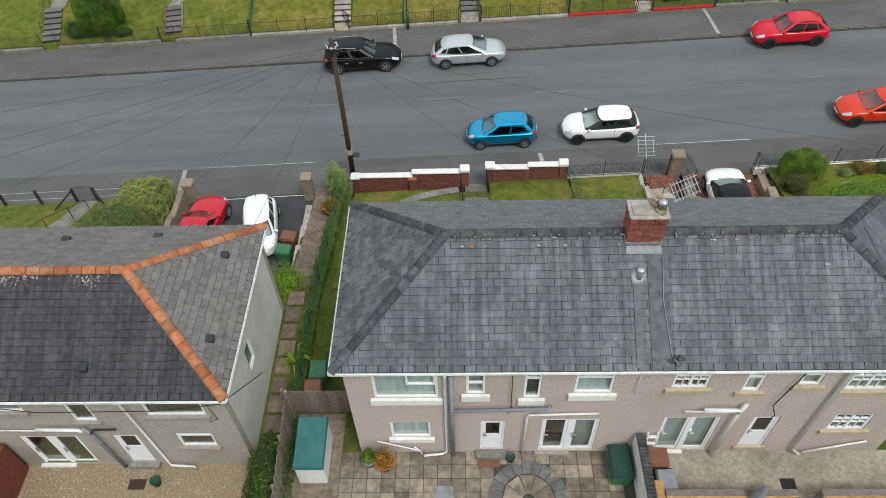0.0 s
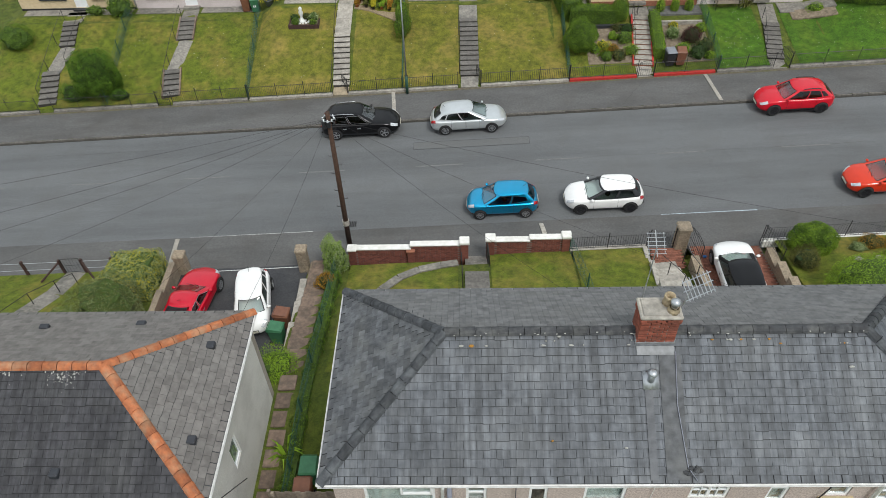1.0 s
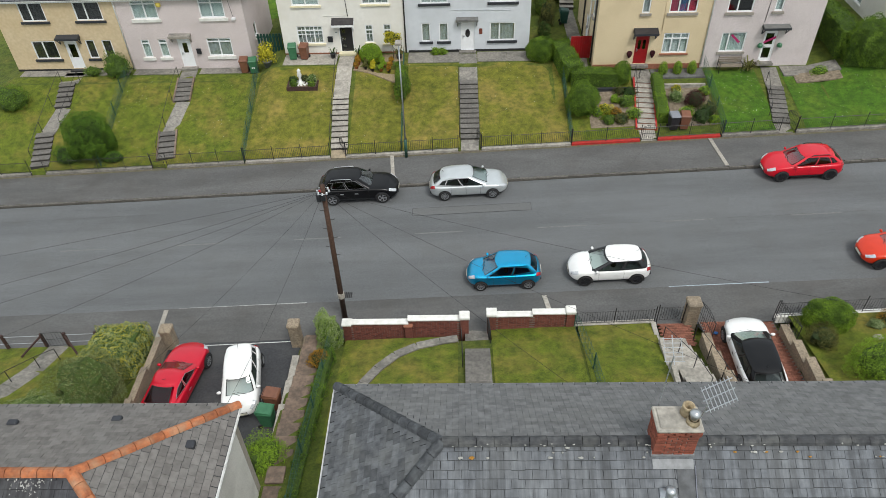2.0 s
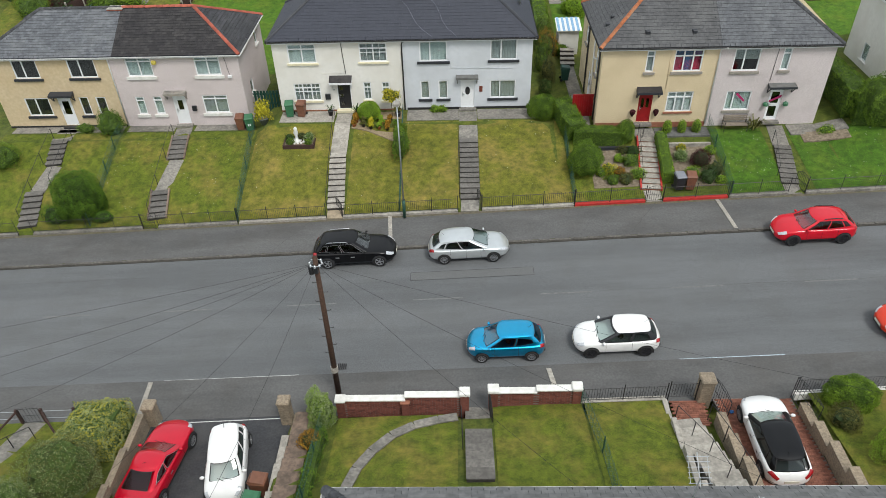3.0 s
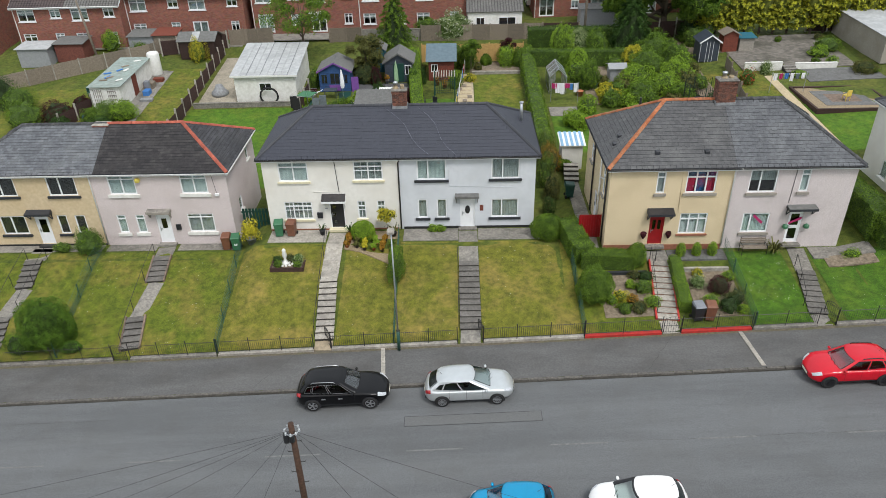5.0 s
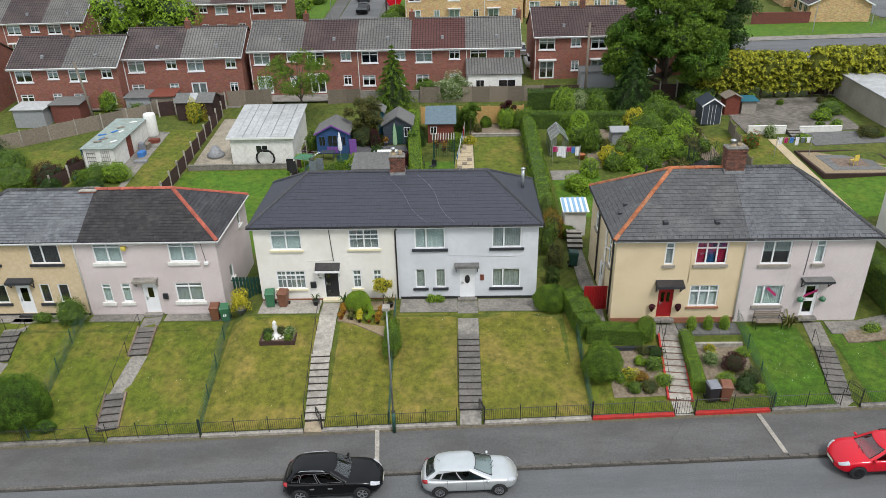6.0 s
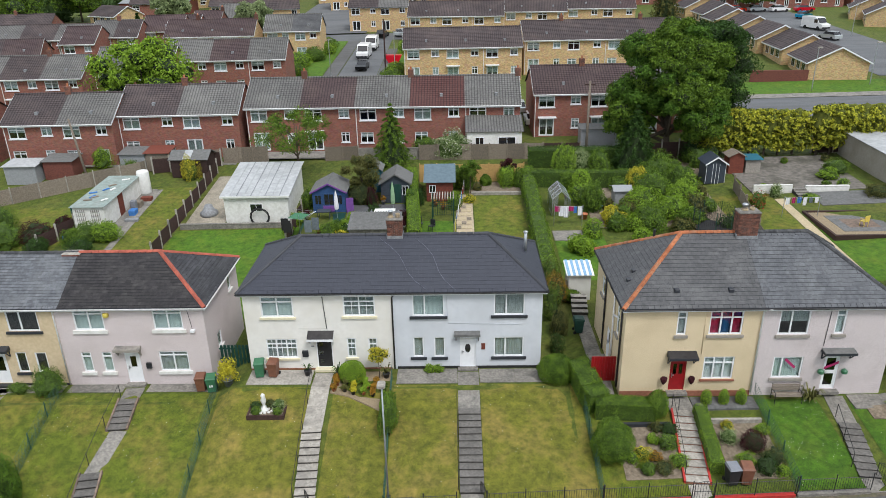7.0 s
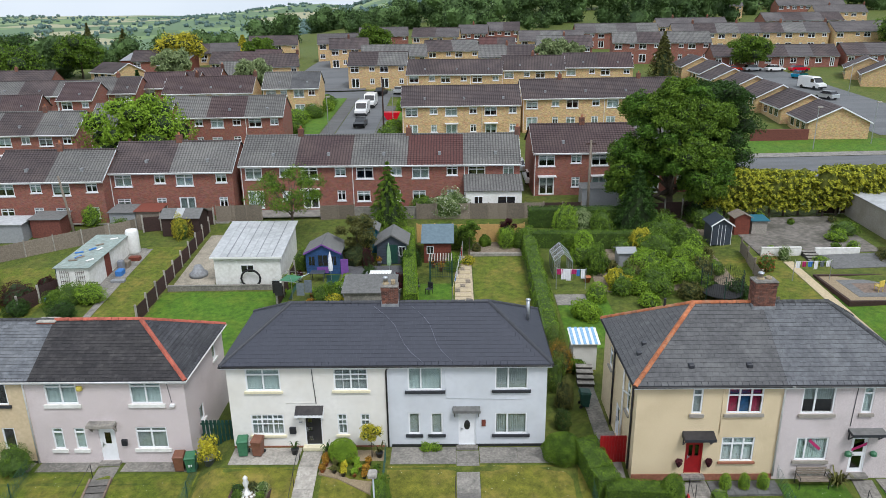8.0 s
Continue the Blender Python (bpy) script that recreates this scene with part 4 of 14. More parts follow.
def caps(root, a, b, material, w=0.13, n_len=0.42, name="ridge_tile", h=0.07, single=True):
    """Half-round or angled cap tiles from a to b."""
    a, b = Vector(a), Vector(b)
    t = (b - a).normalized()
    side = t.cross(Vector((0, 0, 1))).normalized()
    up = side.cross(t).normalized()
    n = max(2, round((b - a).length / n_len))
    L = (b - a).length / n
    holder = root
    for i in range(n):
        m = Mesh()
        p, q = a + t * (L * i + 0.012), a + t * (L * (i + 1) - 0.004)
        prof = [(-w, -h * 0.75), (-w * 0.75, h * 0.15), (-w * 0.35, h * 0.8), (0, h), (w * 0.35, h * 0.8), (w * 0.75, h * 0.15), (w, -h * 0.75)]
        k = len(prof)
        j = 0.012 * (i % 2)
        vs = [p + side * x + up * (z + j * 0.5) for x, z in prof] + [q + side * x * 1.03 + up * (z + j * 0.5 + 0.012) for x, z in prof]
        m.add(vs, [(c, c + 1, k + c + 1, k + c) for c in range(k - 1)] + [tuple(range(k - 1, -1, -1)), tuple(range(k, 2 * k))])
        part(name, m, material, holder)


def pierced(m, o, u, w, z0, z1, thick, holes):
    """A wall from o along the unit way u, w long, with rectangular openings (u0, u1, z0, z1); its outer face is on the right of u."""
    o, u = Vector((o[0], o[1], 0)), Vector((u[0], u[1], 0)).normalized()
    inn = Vector((-u.y, u.x, 0)) * thick
    us = sorted({0.0, w, *[h[0] for h in holes], *[h[1] for h in holes]})
    zs = sorted({z0, z1, *[h[2] for h in holes], *[h[3] for h in holes]})
    us, zs = [q for q in us if -1e-6 <= q <= w + 1e-6], [q for q in zs if z0 - 1e-6 <= q <= z1 + 1e-6]
    P = lambda a, z, d: o + u * a + inn * d + Vector((0, 0, z))
    solid_cell = lambda a, b: not any(h[0] - 1e-6 < a < h[1] + 1e-6 and h[2] - 1e-6 < b < h[3] + 1e-6 for h in holes)
    for i in range(len(us) - 1):
        for j in range(len(zs) - 1):
            if solid_cell((us[i] + us[i + 1]) / 2, (zs[j] + zs[j + 1]) / 2):
                a, b, c, d = us[i], us[i + 1], zs[j], zs[j + 1]
                m.quad(P(a, c, 0), P(b, c, 0), P(b, d, 0), P(a, d, 0))
                m.quad(P(b, c, 1), P(a, c, 1), P(a, d, 1), P(b, d, 1))
    for a, b, c, d in holes:
        m.quad(P(a, c, 0), P(a, c, 1), P(b, c, 1), P(b, c, 0))
        m.quad(P(a, d, 0), P(b, d, 0), P(b, d, 1), P(a, d, 1))
        m.quad(P(a, c, 0), P(a, d, 0), P(a, d, 1), P(a, c, 1))
        m.quad(P(b, c, 0), P(b, c, 1), P(b, d, 1), P(b, d, 0))
    for a in (0.0, w):
        m.quad(P(a, z0, 0), P(a, z1, 0), P(a, z1, 1), P(a, z0, 1))
    m.quad(P(0, z1, 0), P(w, z1, 0), P(w, z1, 1), P(0, z1, 1))


class Face:
    """A wall's own frame: u along, n outwards, z up."""

    def __init__(self, o, u):
        self.o, self.u = Vector((o[0], o[1], 0)), Vector((u[0], u[1], 0)).normalized()
        self.n = Vector((self.u.y, -self.u.x, 0))

    def box(self, m, a, b, d0, d1, z0, z1):
        p = [self.o + self.u * x + self.n * d + Vector((0, 0, z)) for z in (z0, z1) for d in (d0, d1) for x in (a, b)]
        return m.add(p, [(1, 3, 2, 0), (6, 7, 5, 4), (4, 5, 1, 0), (3, 7, 6, 2), (2, 6, 4, 0), (5, 7, 3, 1)])

    def at(self, a, d, z):
        return self.o + self.u * a + self.n * d + Vector((0, 0, z))


def lattice(m, f, vs, hs, d0, d1):
    """One moulded frame: upright bands vs and level bands hs, each (from, to), joined where they cross; open between."""
    xs, zs = sorted({round(v, 5) for p in vs for v in p}), sorted({round(v, 5) for p in hs for v in p})
    inb = lambda c, bands: any(p <= c <= q for p, q in bands)
    full = [[inb((xs[i] + xs[i + 1]) / 2, vs) or inb((zs[j] + zs[j + 1]) / 2, hs) for j in range(len(zs) - 1)] for i in range(len(xs) - 1)]
    ids, k0, pts, fs = {}, len(m.v), [], []

    def vert(i, j, k):
        if (i, j, k) not in ids:
            ids[i, j, k] = k0 + len(pts)
            pts.append(f.at(xs[i], (d0, d1)[k], zs[j]))
        return ids[i, j, k]
    ok = lambda i, j: 0 <= i < len(full) and 0 <= j < len(full[0]) and full[i][j]
    for i in range(len(full)):
        for j in range(len(full[0])):
            if full[i][j]:
                fs.append([vert(i, j, 1), vert(i + 1, j, 1), vert(i + 1, j + 1, 1), vert(i, j + 1, 1)])
                for di, dj, p, q in ((-1, 0, (i, j), (i, j + 1)), (1, 0, (i + 1, j + 1), (i + 1, j)), (0, -1, (i + 1, j), (i, j)), (0, 1, (i, j + 1), (i + 1, j + 1))):
                    if not ok(i + di, j + dj):
                        fs.append([vert(*p, 0), vert(*p, 1), vert(*q, 1), vert(*q, 0)])
    m.v.extend(tuple(p) for p in pts)
    m.f.extend(tuple(q) for q in fs)


def window(root, f, a, b, z0, z1, cols=(0.5,), top=0.0, sill="white_paint", sill_h=0.12, frame_m="white_pvc", behind="blind_white", glass="glass", lintel=None, bars=False, slats=False, toplights=None, deep=0.09, grow=0.1, bmin=0.0, bmax=1.0):
    """A framed window in the opening (a, b, z0, z1) of face f. cols: where mullions stand; top: share of the height taken by top lights."""
    w, h, t = b - a, z1 - z0, 0.072
    m = Mesh()
    xs = [a + t] + [a + w * c for c in cols] + [b - t]
    zt = z1 - h * top
    ups, levels = [(a, a + t), (b - t, b)] + [(a + w * c - t * 0.55, a + w * c + t * 0.55) for c in cols], [(z0, z0 + t), (z1 - t, z1)]
    if top:
        levels.append((zt - t * 0.5, zt + t * 0.5))
    if bars:
        ups += [((p + q) / 2 - 0.013, (p + q) / 2 + 0.013) for p, q in zip(xs, xs[1:])]
        levels.append((zt - h * 0.22 - 0.013, zt - h * 0.22 + 0.013))
    lattice(m, f, ups, levels, -deep, -deep + 0.06)
    win = part("window", m, frame_m, root)
    cells = []
    for i in range(len(xs) - 1):
        cells += [(xs[i], xs[i + 1], z0 + t, zt if top else z1 - t)]
        if top:
            cells += [(xs[i], xs[i + 1], zt, z1 - t)]
    for x0, x1, y0, y1 in cells:
        p = Mesh()
        f.box(p, x0 + 0.02, x1 - 0.02, -deep + 0.02, -deep + 0.032, y0 + 0.02, y1 - 0.02)
        g = part("pane", p, glass, win)
        g.visible_shadow = False
    if behind:
        p = Mesh()
        hb = z0 + (z1 - z0) * bmin
        ht = z0 + (z1 - z0) * bmax
        if slats:
            n = max(4, int(w / 0.1))
            for i in range(n):
                x = a + w * (i + 0.5) / n
                for x2, x3, e2, e3 in ((x - 0.036, x + 0.036, 0.05, 0.075), (x + 0.036, a + w * (i + 1.5) / n - 0.036, 0.075, 0.05))[:1 if i == n - 1 else 2]:
                    p.quad(f.at(x2, -deep - e2, hb), f.at(x3, -deep - e3, hb), f.at(x3, -deep - e3, ht), f.at(x2, -deep - e2, ht))
        else:
            n = max(3, int(w / 0.12))
            for i in range(n):
                x0, x1 = a + w * i / n, a + w * (i + 1) / n
                d0, d1 = -deep - 0.06 - 0.02 * (i % 2), -deep - 0.06 - 0.02 * ((i + 1) % 2)
                p.quad(f.at(x0, d0, hb), f.at(x1, d1, hb), f.at(x1, d1, ht), f.at(x0, d0, ht))
        # In room_dark this sheet is no blind: it paints an unlit room
        part("blind", p, behind, win)
    if sill:
        p = Mesh()
        f.box(p, a - grow, b + grow, -deep, 0.1, z0 - sill_h, z0 - 0.002)
        part("sill", p, sill, win)
    if lintel:
        p = Mesh()
        f.box(p, a - 0.12, b + 0.12, -0.02, 0.015, z1, z1 + 0.09)
        part("lintel", p, lintel, win)
    return win


def door(root, f, a, b, z0, z1, leaf, panes=(), frame_m="white_pvc", glass="glass_dark", step="concrete", handle="alloy", oval=False, step_d=0.35):
    """A front or back door. panes: (u0, u1, z0, z1) as shares of the leaf."""
    m = Mesh()
    t = 0.06
    f.box(m, a, a + t, -0.12, -0.03, z0, z1)
    f.box(m, b - t, b, -0.12, -0.03, z0, z1)
    f.box(m, a + t, b - t, -0.12, -0.03, z1 - t, z1)
    d = part("door", m, frame_m, root)
    p = Mesh()
    w, h = b - a - 2 * t, z1 - t - z0
    holes = [(w * q[0], w * q[1], z0 + h * q[2], z0 + h * q[3]) for q in panes]
    o = f.at(a + t, -0.06, 0)
    pierced(p, (o.x, o.y), (f.u.x, f.u.y), w, z0, z0 + h, 0.045, holes)
    part("leaf", p, leaf, d)
    for q in holes:
        g = Mesh()
        f.box(g, a + t + q[0], a + t + q[1], -0.095, -0.083, q[2], q[3])
        part("pane", g, glass, d)
    if oval:
        g = Mesh()
        c = f.at((a + b) / 2, -0.052, z0 + h * 0.62)
        ring = [c + f.u * (w * 0.2 * math.cos(k * math.pi / 10)) + Vector((0, 0, h * 0.15 * math.sin(k * math.pi / 10))) for k in range(20)]
        g.prism(ring, f.n * 0.012)
        part("pane", g, "glass_black", d, "dark oval pane")
    g = Mesh()
    f.box(g, a + t + w * 0.08, a + t + w * 0.11, -0.06, -0.01, z0 + h * 0.42, z0 + h * 0.56)
    f.box(g, a + t + w * 0.08, a + t + w * 0.24, -0.03, -0.005, z0 + h * 0.49, z0 + h * 0.515)
    part("handle", g, handle, d)
    if step:
        g = Mesh()
        f.box(g, a - 0.12, b + 0.12, -0.12, step_d, z0 - 0.16, z0 - 0.004)
        part("step", g, step, d)
    return d


reg("glass_black", (0.012, 0.013, 0.015), (0.02, 0.02, 0.022), 3, 0.08, spec=0.8)


def canopy(root, f, a, b, z0, z1, depth, material, fascia="anthracite", brackets=True):
    """A lean-to porch roof."""
    m = Mesh()
    p = [f.at(a, 0, z1), f.at(b, 0, z1), f.at(b, depth, z0 + 0.08), f.at(a, depth, z0 + 0.08)]
    lo = [q - Vector((0, 0, 0.05)) for q in p]
    m.add(p + lo, [(0, 3, 2, 1), (4, 5, 6, 7), (0, 1, 5, 4), (1, 2, 6, 5), (2, 3, 7, 6), (3, 0, 4, 7)])
    c = part("door_canopy", m, material, root)
    m = Mesh()
    f.box(m, a - 0.01, b + 0.01, depth - 0.03, depth + 0.012, z0 - 0.07, z0 + 0.075)
    for x in (a, b - 0.03):
        m.prism([f.at(x, 0, z1 - 0.06), f.at(x, depth - 0.03, z0 + 0.02), f.at(x, depth - 0.03, z0 - 0.06), f.at(x, 0, z0 - 0.06)], f.u * 0.03)
    part("fascia", m, fascia, c)
    if brackets:
        for x in (a + 0.06, b - 0.1):
            m = Mesh()
            f.box(m, x, x + 0.045, 0, 0.05, z0 - 0.5, z0 - 0.06)
            m.prism([f.at(x, 0.0, z0 - 0.5), f.at(x, 0.05, z0 - 0.5), f.at(x, depth * 0.85, z0 - 0.1), f.at(x, depth * 0.7, z0 - 0.1)], f.u * 0.045)
            part("bracket", m, fascia, c)
    return c


def pipe(root, pts, r, material, name="downpipe"):
    part(name, Mesh().tube(pts, r, 8), material, root, smooth=True)


def hip_roof(root, x0, x1, y0, y1, ze, zr, run, faces, ridge_m, hips, seed, tw=0.3, ex=0.24, single=300, run_r=None, left=True, right=True, split=None, capw=0.13):
    """A hipped roof over the eave rectangle. faces: materials of south, north, west, east slopes; split: x where the south and north material changes to faces 4 and 5."""
    rnd = random.Random(seed)
    yc = (y0 + y1) / 2
    run_r = run_r if run_r is not None else run
    xl, xr = x0 + (run if left else 0), x1 - (run_r if right else 0)
    A, B, C, D = Vector((x0, y0, ze)), Vector((x1, y0, ze)), Vector((x1, y1, ze)), Vector((x0, y1, ze))
    L, Rr = Vector((xl, yc, zr)), Vector((xr, yc, zr))
    m = Mesh()
    t = Vector((0, 0, -0.03))
    m.add([A + t, B + t, C + t, D + t, L + t, Rr + t], [(0, 1, 5, 4), (2, 3, 4, 5), (3, 0, 4), (1, 2, 5)])
    m.add([A + t * 4, B + t * 4, C + t * 4, D + t * 4], [(3, 2, 1, 0)])
    roof = part("roof", m, "ridge_dark", root)
    half, rise = (y1 - y0) / 2, zr - ze
    sl = math.hypot(half, rise)
    up_s, up_n = Vector((0, half, rise)).normalized(), Vector((0, -half, rise)).normalized()
    W = x1 - x0
    quota = single
    trap = [(0, 0), (W, 0), (xr - x0, sl), (xl - x0, sl)]
    trap_n = [(0, 0), (W, 0), (x1 - xl, sl), (x1 - xr, sl)]
    if split:
        s = split - x0
        lo = clip(trap, [(-9, -9), (s, -9), (s, 99), (-9, 99)])
        hi = clip(trap, [(s, -9), (999, -9), (999, 99), (s, 99)])
        tiles(roof, A, (1, 0, 0), lo, up_s, tw, ex, faces[0], quota // 2, rnd)
        tiles(roof, A, (1, 0, 0), hi, up_s, tw, ex, faces[4], quota // 2, rnd)
        s = x1 - split
        lo = clip(trap_n, [(-9, -9), (s, -9), (s, 99), (-9, 99)])
        hi = clip(trap_n, [(s, -9), (999, -9), (999, 99), (s, 99)])
        tiles(roof, C, (-1, 0, 0), lo, up_n, tw, ex, faces[5], 0, rnd)
        tiles(roof, C, (-1, 0, 0), hi, up_n, tw, ex, faces[1], 0, rnd)
    else:
        tiles(roof, A, (1, 0, 0), trap, up_s, tw, ex, faces[0], quota, rnd)
        tiles(roof, C, (-1, 0, 0), trap_n, up_n, tw, ex, faces[1], 0, rnd)
    D2 = y1 - y0
    if left:
        s2 = math.hypot(run, rise)
        tiles(roof, D, (0, -1, 0), [(0, 0), (D2, 0), (D2 / 2, s2)], Vector((run, 0, rise)).normalized(), tw, ex, faces[2], 0, rnd)
    if right:
        s2 = math.hypot(run_r, rise)
        tiles(roof, B, (0, 1, 0), [(0, 0), (D2, 0), (D2 / 2, s2)], Vector((-run_r, 0, rise)).normalized(), tw, ex, faces[3], 0, rnd)
    k = Vector((0, 0, 0.035))
    if split and isinstance(ridge_m, tuple):
        mid = Vector((split, yc, zr))
        caps(roof, L + k, mid + k, ridge_m[0], capw)
        caps(roof, mid + k, Rr + k, ridge_m[1], capw)
    else:
        caps(roof, L + k, Rr + k, ridge_m if isinstance(ridge_m, str) else ridge_m[0], capw)
    for (p, q), mm in zip(((A, L), (D, L), (B, Rr), (C, Rr)), hips):
        if mm:
            caps(roof, p + k, q + k, mm, capw, name="hip_tile")
    return roof


def eaves(root, x0, x1, y0, y1, ze, fascia, gutter, sides="snwe", o=0.06):
    """Fascia boards, soffit and half-round gutters under the roof's edge."""
    for s in sides:
        m, g = Mesh(), Mesh()
        if s in "sn":
            y = y0 if s == "s" else y1
            d = 1 if s == "s" else -1
            m.box(x0 + 0.02, x1 - 0.02, min(y + 0.05 * d, y + 0.08 * d), max(y + 0.05 * d, y + 0.08 * d), ze - 0.2, ze - 0.02)
            m.box(x0 + 0.02, x1 - 0.02, min(y + 0.08 * d, y + 0.3 * d), max(y + 0.08 * d, y + 0.3 * d), ze - 0.19, ze - 0.17)
            prof = [(-0.055, 0), (-0.045, -0.04), (0, -0.06), (0.045, -0.04), (0.055, 0), (0.045, 0), (0, -0.045), (-0.045, 0)]
            g.prism([(x0 - 0.02, y - 0.015 * d + q[0], ze - 0.05 + q[1]) for q in prof], (x1 - x0 + 0.04, 0, 0))
        else:
            x = x0 if s == "w" else x1
            d = 1 if s == "w" else -1
            m.box(min(x + 0.05 * d, x + 0.08 * d), max(x + 0.05 * d, x + 0.08 * d), y0 + 0.02, y1 - 0.02, ze - 0.2, ze - 0.02)
            m.box(min(x + 0.08 * d, x + 0.3 * d), max(x + 0.08 * d, x + 0.3 * d), y0 + 0.02, y1 - 0.02, ze - 0.19, ze - 0.17)
            prof = [(-0.055, 0), (-0.045, -0.04), (0, -0.06), (0.045, -0.04), (0.055, 0), (0.045, 0), (0, -0.045), (-0.045, 0)]
            g.prism([(x - 0.015 * d + q[0], y0 - 0.02, ze - 0.05 + q[1]) for q in prof], (0, y1 - y0 + 0.04, 0))
        b = part("fascia_board", m, fascia, root)
        part("gutter", g, gutter, b)


def chimney(root, cx, cy, w, d, z0, z1, pots, material="brick_chimney", flash=True, crown="concrete_pale", single=False):
    """A brick stack laid course by course, with an oversailing head and pots."""
    core = Mesh().box(cx - w / 2 + 0.012, cx + w / 2 - 0.012, cy - d / 2 + 0.012, cy + d / 2 - 0.012, z0, z1)
    c = part("chimney", core, "mortar", root)
    rnd = random.Random(int(cx * 10))
    me = bpy.data.meshes.new("brick")
    b = Mesh().bbox(-0.105, 0.105, -0.0475, 0.0475, 0, 0.065, 0.008)
    me.from_pydata(b.v, [], b.f)
    me.materials.append(MT[material])
    off = WHERE[c.name]
    rest = Mesh()
    z, r = z0, 0
    while z < z1 - 0.04:
        grow = 0.0 if z < z1 - 0.24 else 0.03
        for ax, n_w, other in ((0, w, d), (1, d, w)):
            L = n_w + 2 * grow
            n = max(2, round(L / 0.225))
            for sgn in (-1, 1):
                for k in range(n + (r % 2)):
                    a = -L / 2 + (k + 0.5 - 0.5 * (r % 2)) * L / n
                    if abs(a) > L / 2 - 0.06:
                        a = math.copysign(L / 2 - 0.1, a)
                    e = sgn * (other / 2 + grow - 0.04) + rnd.uniform(-0.004, 0.004)
                    x, y = (cx + a, cy + e) if ax == 0 else (cx + e, cy + a)
                    place = Matrix.Translation(Vector((x, y, z))) @ Matrix.Rotation(math.pi / 2 * ax, 4, "Z")
                    if single:
                        TILE_JOBS.append(("brick", me, c, Matrix.Translation(-off) @ place))
                    else:
                        rest.add([place @ Vector(q) for q in b.v], b.f)
        z += 0.075
        r += 1
    if rest.v:
        part("brick_field", rest, material, c, kind="stuff")
    m = Mesh().bbox(cx - w / 2 - 0.05, cx + w / 2 + 0.05, cy - d / 2 - 0.05, cy + d / 2 + 0.05, z1 + 0.0, z1 + 0.07, 0.03)
    m.bbox(cx - w / 2 + 0.03, cx + w / 2 - 0.03, cy - d / 2 + 0.03, cy + d / 2 - 0.03, z1 + 0.07, z1 + 0.1, 0.02)
    part("crown", m, crown, c)
    for px, py, pr, ph, kind in pots:
        m = Mesh()
        p = (cx + px, cy + py, z1 + 0.08)
        if kind == "pot":
            m.lathe(p, [(pr * 1.35, 0), (pr * 1.2, 0.1), (pr, 0.16), (pr * 0.95, ph - 0.1), (pr * 1.18, ph - 0.08), (pr * 1.18, ph), (pr * 0.85, ph), (pr * 0.8, ph - 0.2)], 14)
            part("chimney_pot", m, "pot_buff", c, smooth=True)
        else:
            m.lathe(p, [(pr * 1.5, 0), (pr * 1.3, 0.08), (pr, 0.12), (pr * 0.9, ph), (pr * 1.1, ph)], 14)
            pt = part("chimney_pot", m, "pot_buff", c, smooth=True)
            m = Mesh().lathe((p[0], p[1], p[2] + ph), [(pr * 0.7, 0), (pr * 0.75, 0.12), (pr * 1.15, 0.13), (pr * 1.1, 0.2), (pr * 0.3, 0.25)], 14)
            part("cowl", m, "galv", pt, smooth=True)
    if flash:
        m = Mesh()
        m.box(cx - w / 2 - 0.03, cx + w / 2 + 0.03, cy - d / 2 - 0.035, cy - d / 2 + 0.05, z0, z0 + 0.32)
        m.box(cx - w / 2 - 0.035, cx - w / 2 + 0.05, cy - d / 2, cy + d / 2, z0, z0 + 0.4)
        m.box(cx + w / 2 - 0.05, cx + w / 2 + 0.035, cy - d / 2, cy + d / 2, z0, z0 + 0.4)
        m.box(cx - w / 2 - 0.03, cx + w / 2 + 0.03, cy + d / 2 - 0.05, cy + d / 2 + 0.035, z0, z0 + 0.32)
        part("flashing", m, "lead", c)
    return c


def shell(root, x0, x1, y0, y1, zb, ze, front, holes_s, holes_n=(), holes_w=(), holes_e=(), mats=None, t=0.28, party=None, front2=None):
    """Outer walls with openings, a floor and inner partition, so that rooms are closed. Openings are (u0, u1, z0, z1) in world x or y."""
    mats = mats or {}
    for s, hs in (("s", holes_s), ("n", holes_n), ("w", holes_w), ("e", holes_e)):
        segs = [(x0, x1)]
        if party and s in "sn":
            segs = [(x0, party), (party, x1)]
        for k, (a, b) in enumerate(segs):
            m = Mesh()
            if s == "s":
                pierced(m, (a, y0), (1, 0), b - a, zb - 0.4, ze, t, [(h[0] - a, h[1] - a, h[2], h[3]) for h in hs if a <= h[0] < b])
            elif s == "n":
                pierced(m, (b, y1), (-1, 0), b - a, zb - 0.4, ze, t, [(b - h[1], b - h[0], h[2], h[3]) for h in hs if a <= h[0] < b])
            elif s == "w":
                pierced(m, (x0, y1 - t), (0, -1), y1 - y0 - 2 * t, zb - 0.4, ze, t, [(y1 - t - h[1], y1 - t - h[0], h[2], h[3]) for h in hs])
            else:
                pierced(m, (x1, y0 + t), (0, 1), y1 - y0 - 2 * t, zb - 0.4, ze, t, [(h[0] - y0 - t, h[1] - y0 - t, h[2], h[3]) for h in hs])
            key = s + (str(k + 1) if len(segs) > 1 else "")
            part("wall", m, mats.get(key, mats.get(s, front if k == 0 or not front2 else front2)), root)
    # Floors and partition coloured near black to stand for unlit rooms
    m = Mesh().box(x0 + t, x1 - t, y0 + t, y1 - t, zb - 0.1, zb)
    m.box(x0 + t, x1 - t, y0 + t, y1 - t, (zb + ze) / 2 - 0.1, (zb + ze) / 2 + 0.1)
    m.box(x0 + t, x1 - t, (y0 + y1) / 2 - 0.05, (y0 + y1) / 2 + 0.05, zb, ze)
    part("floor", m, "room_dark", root)


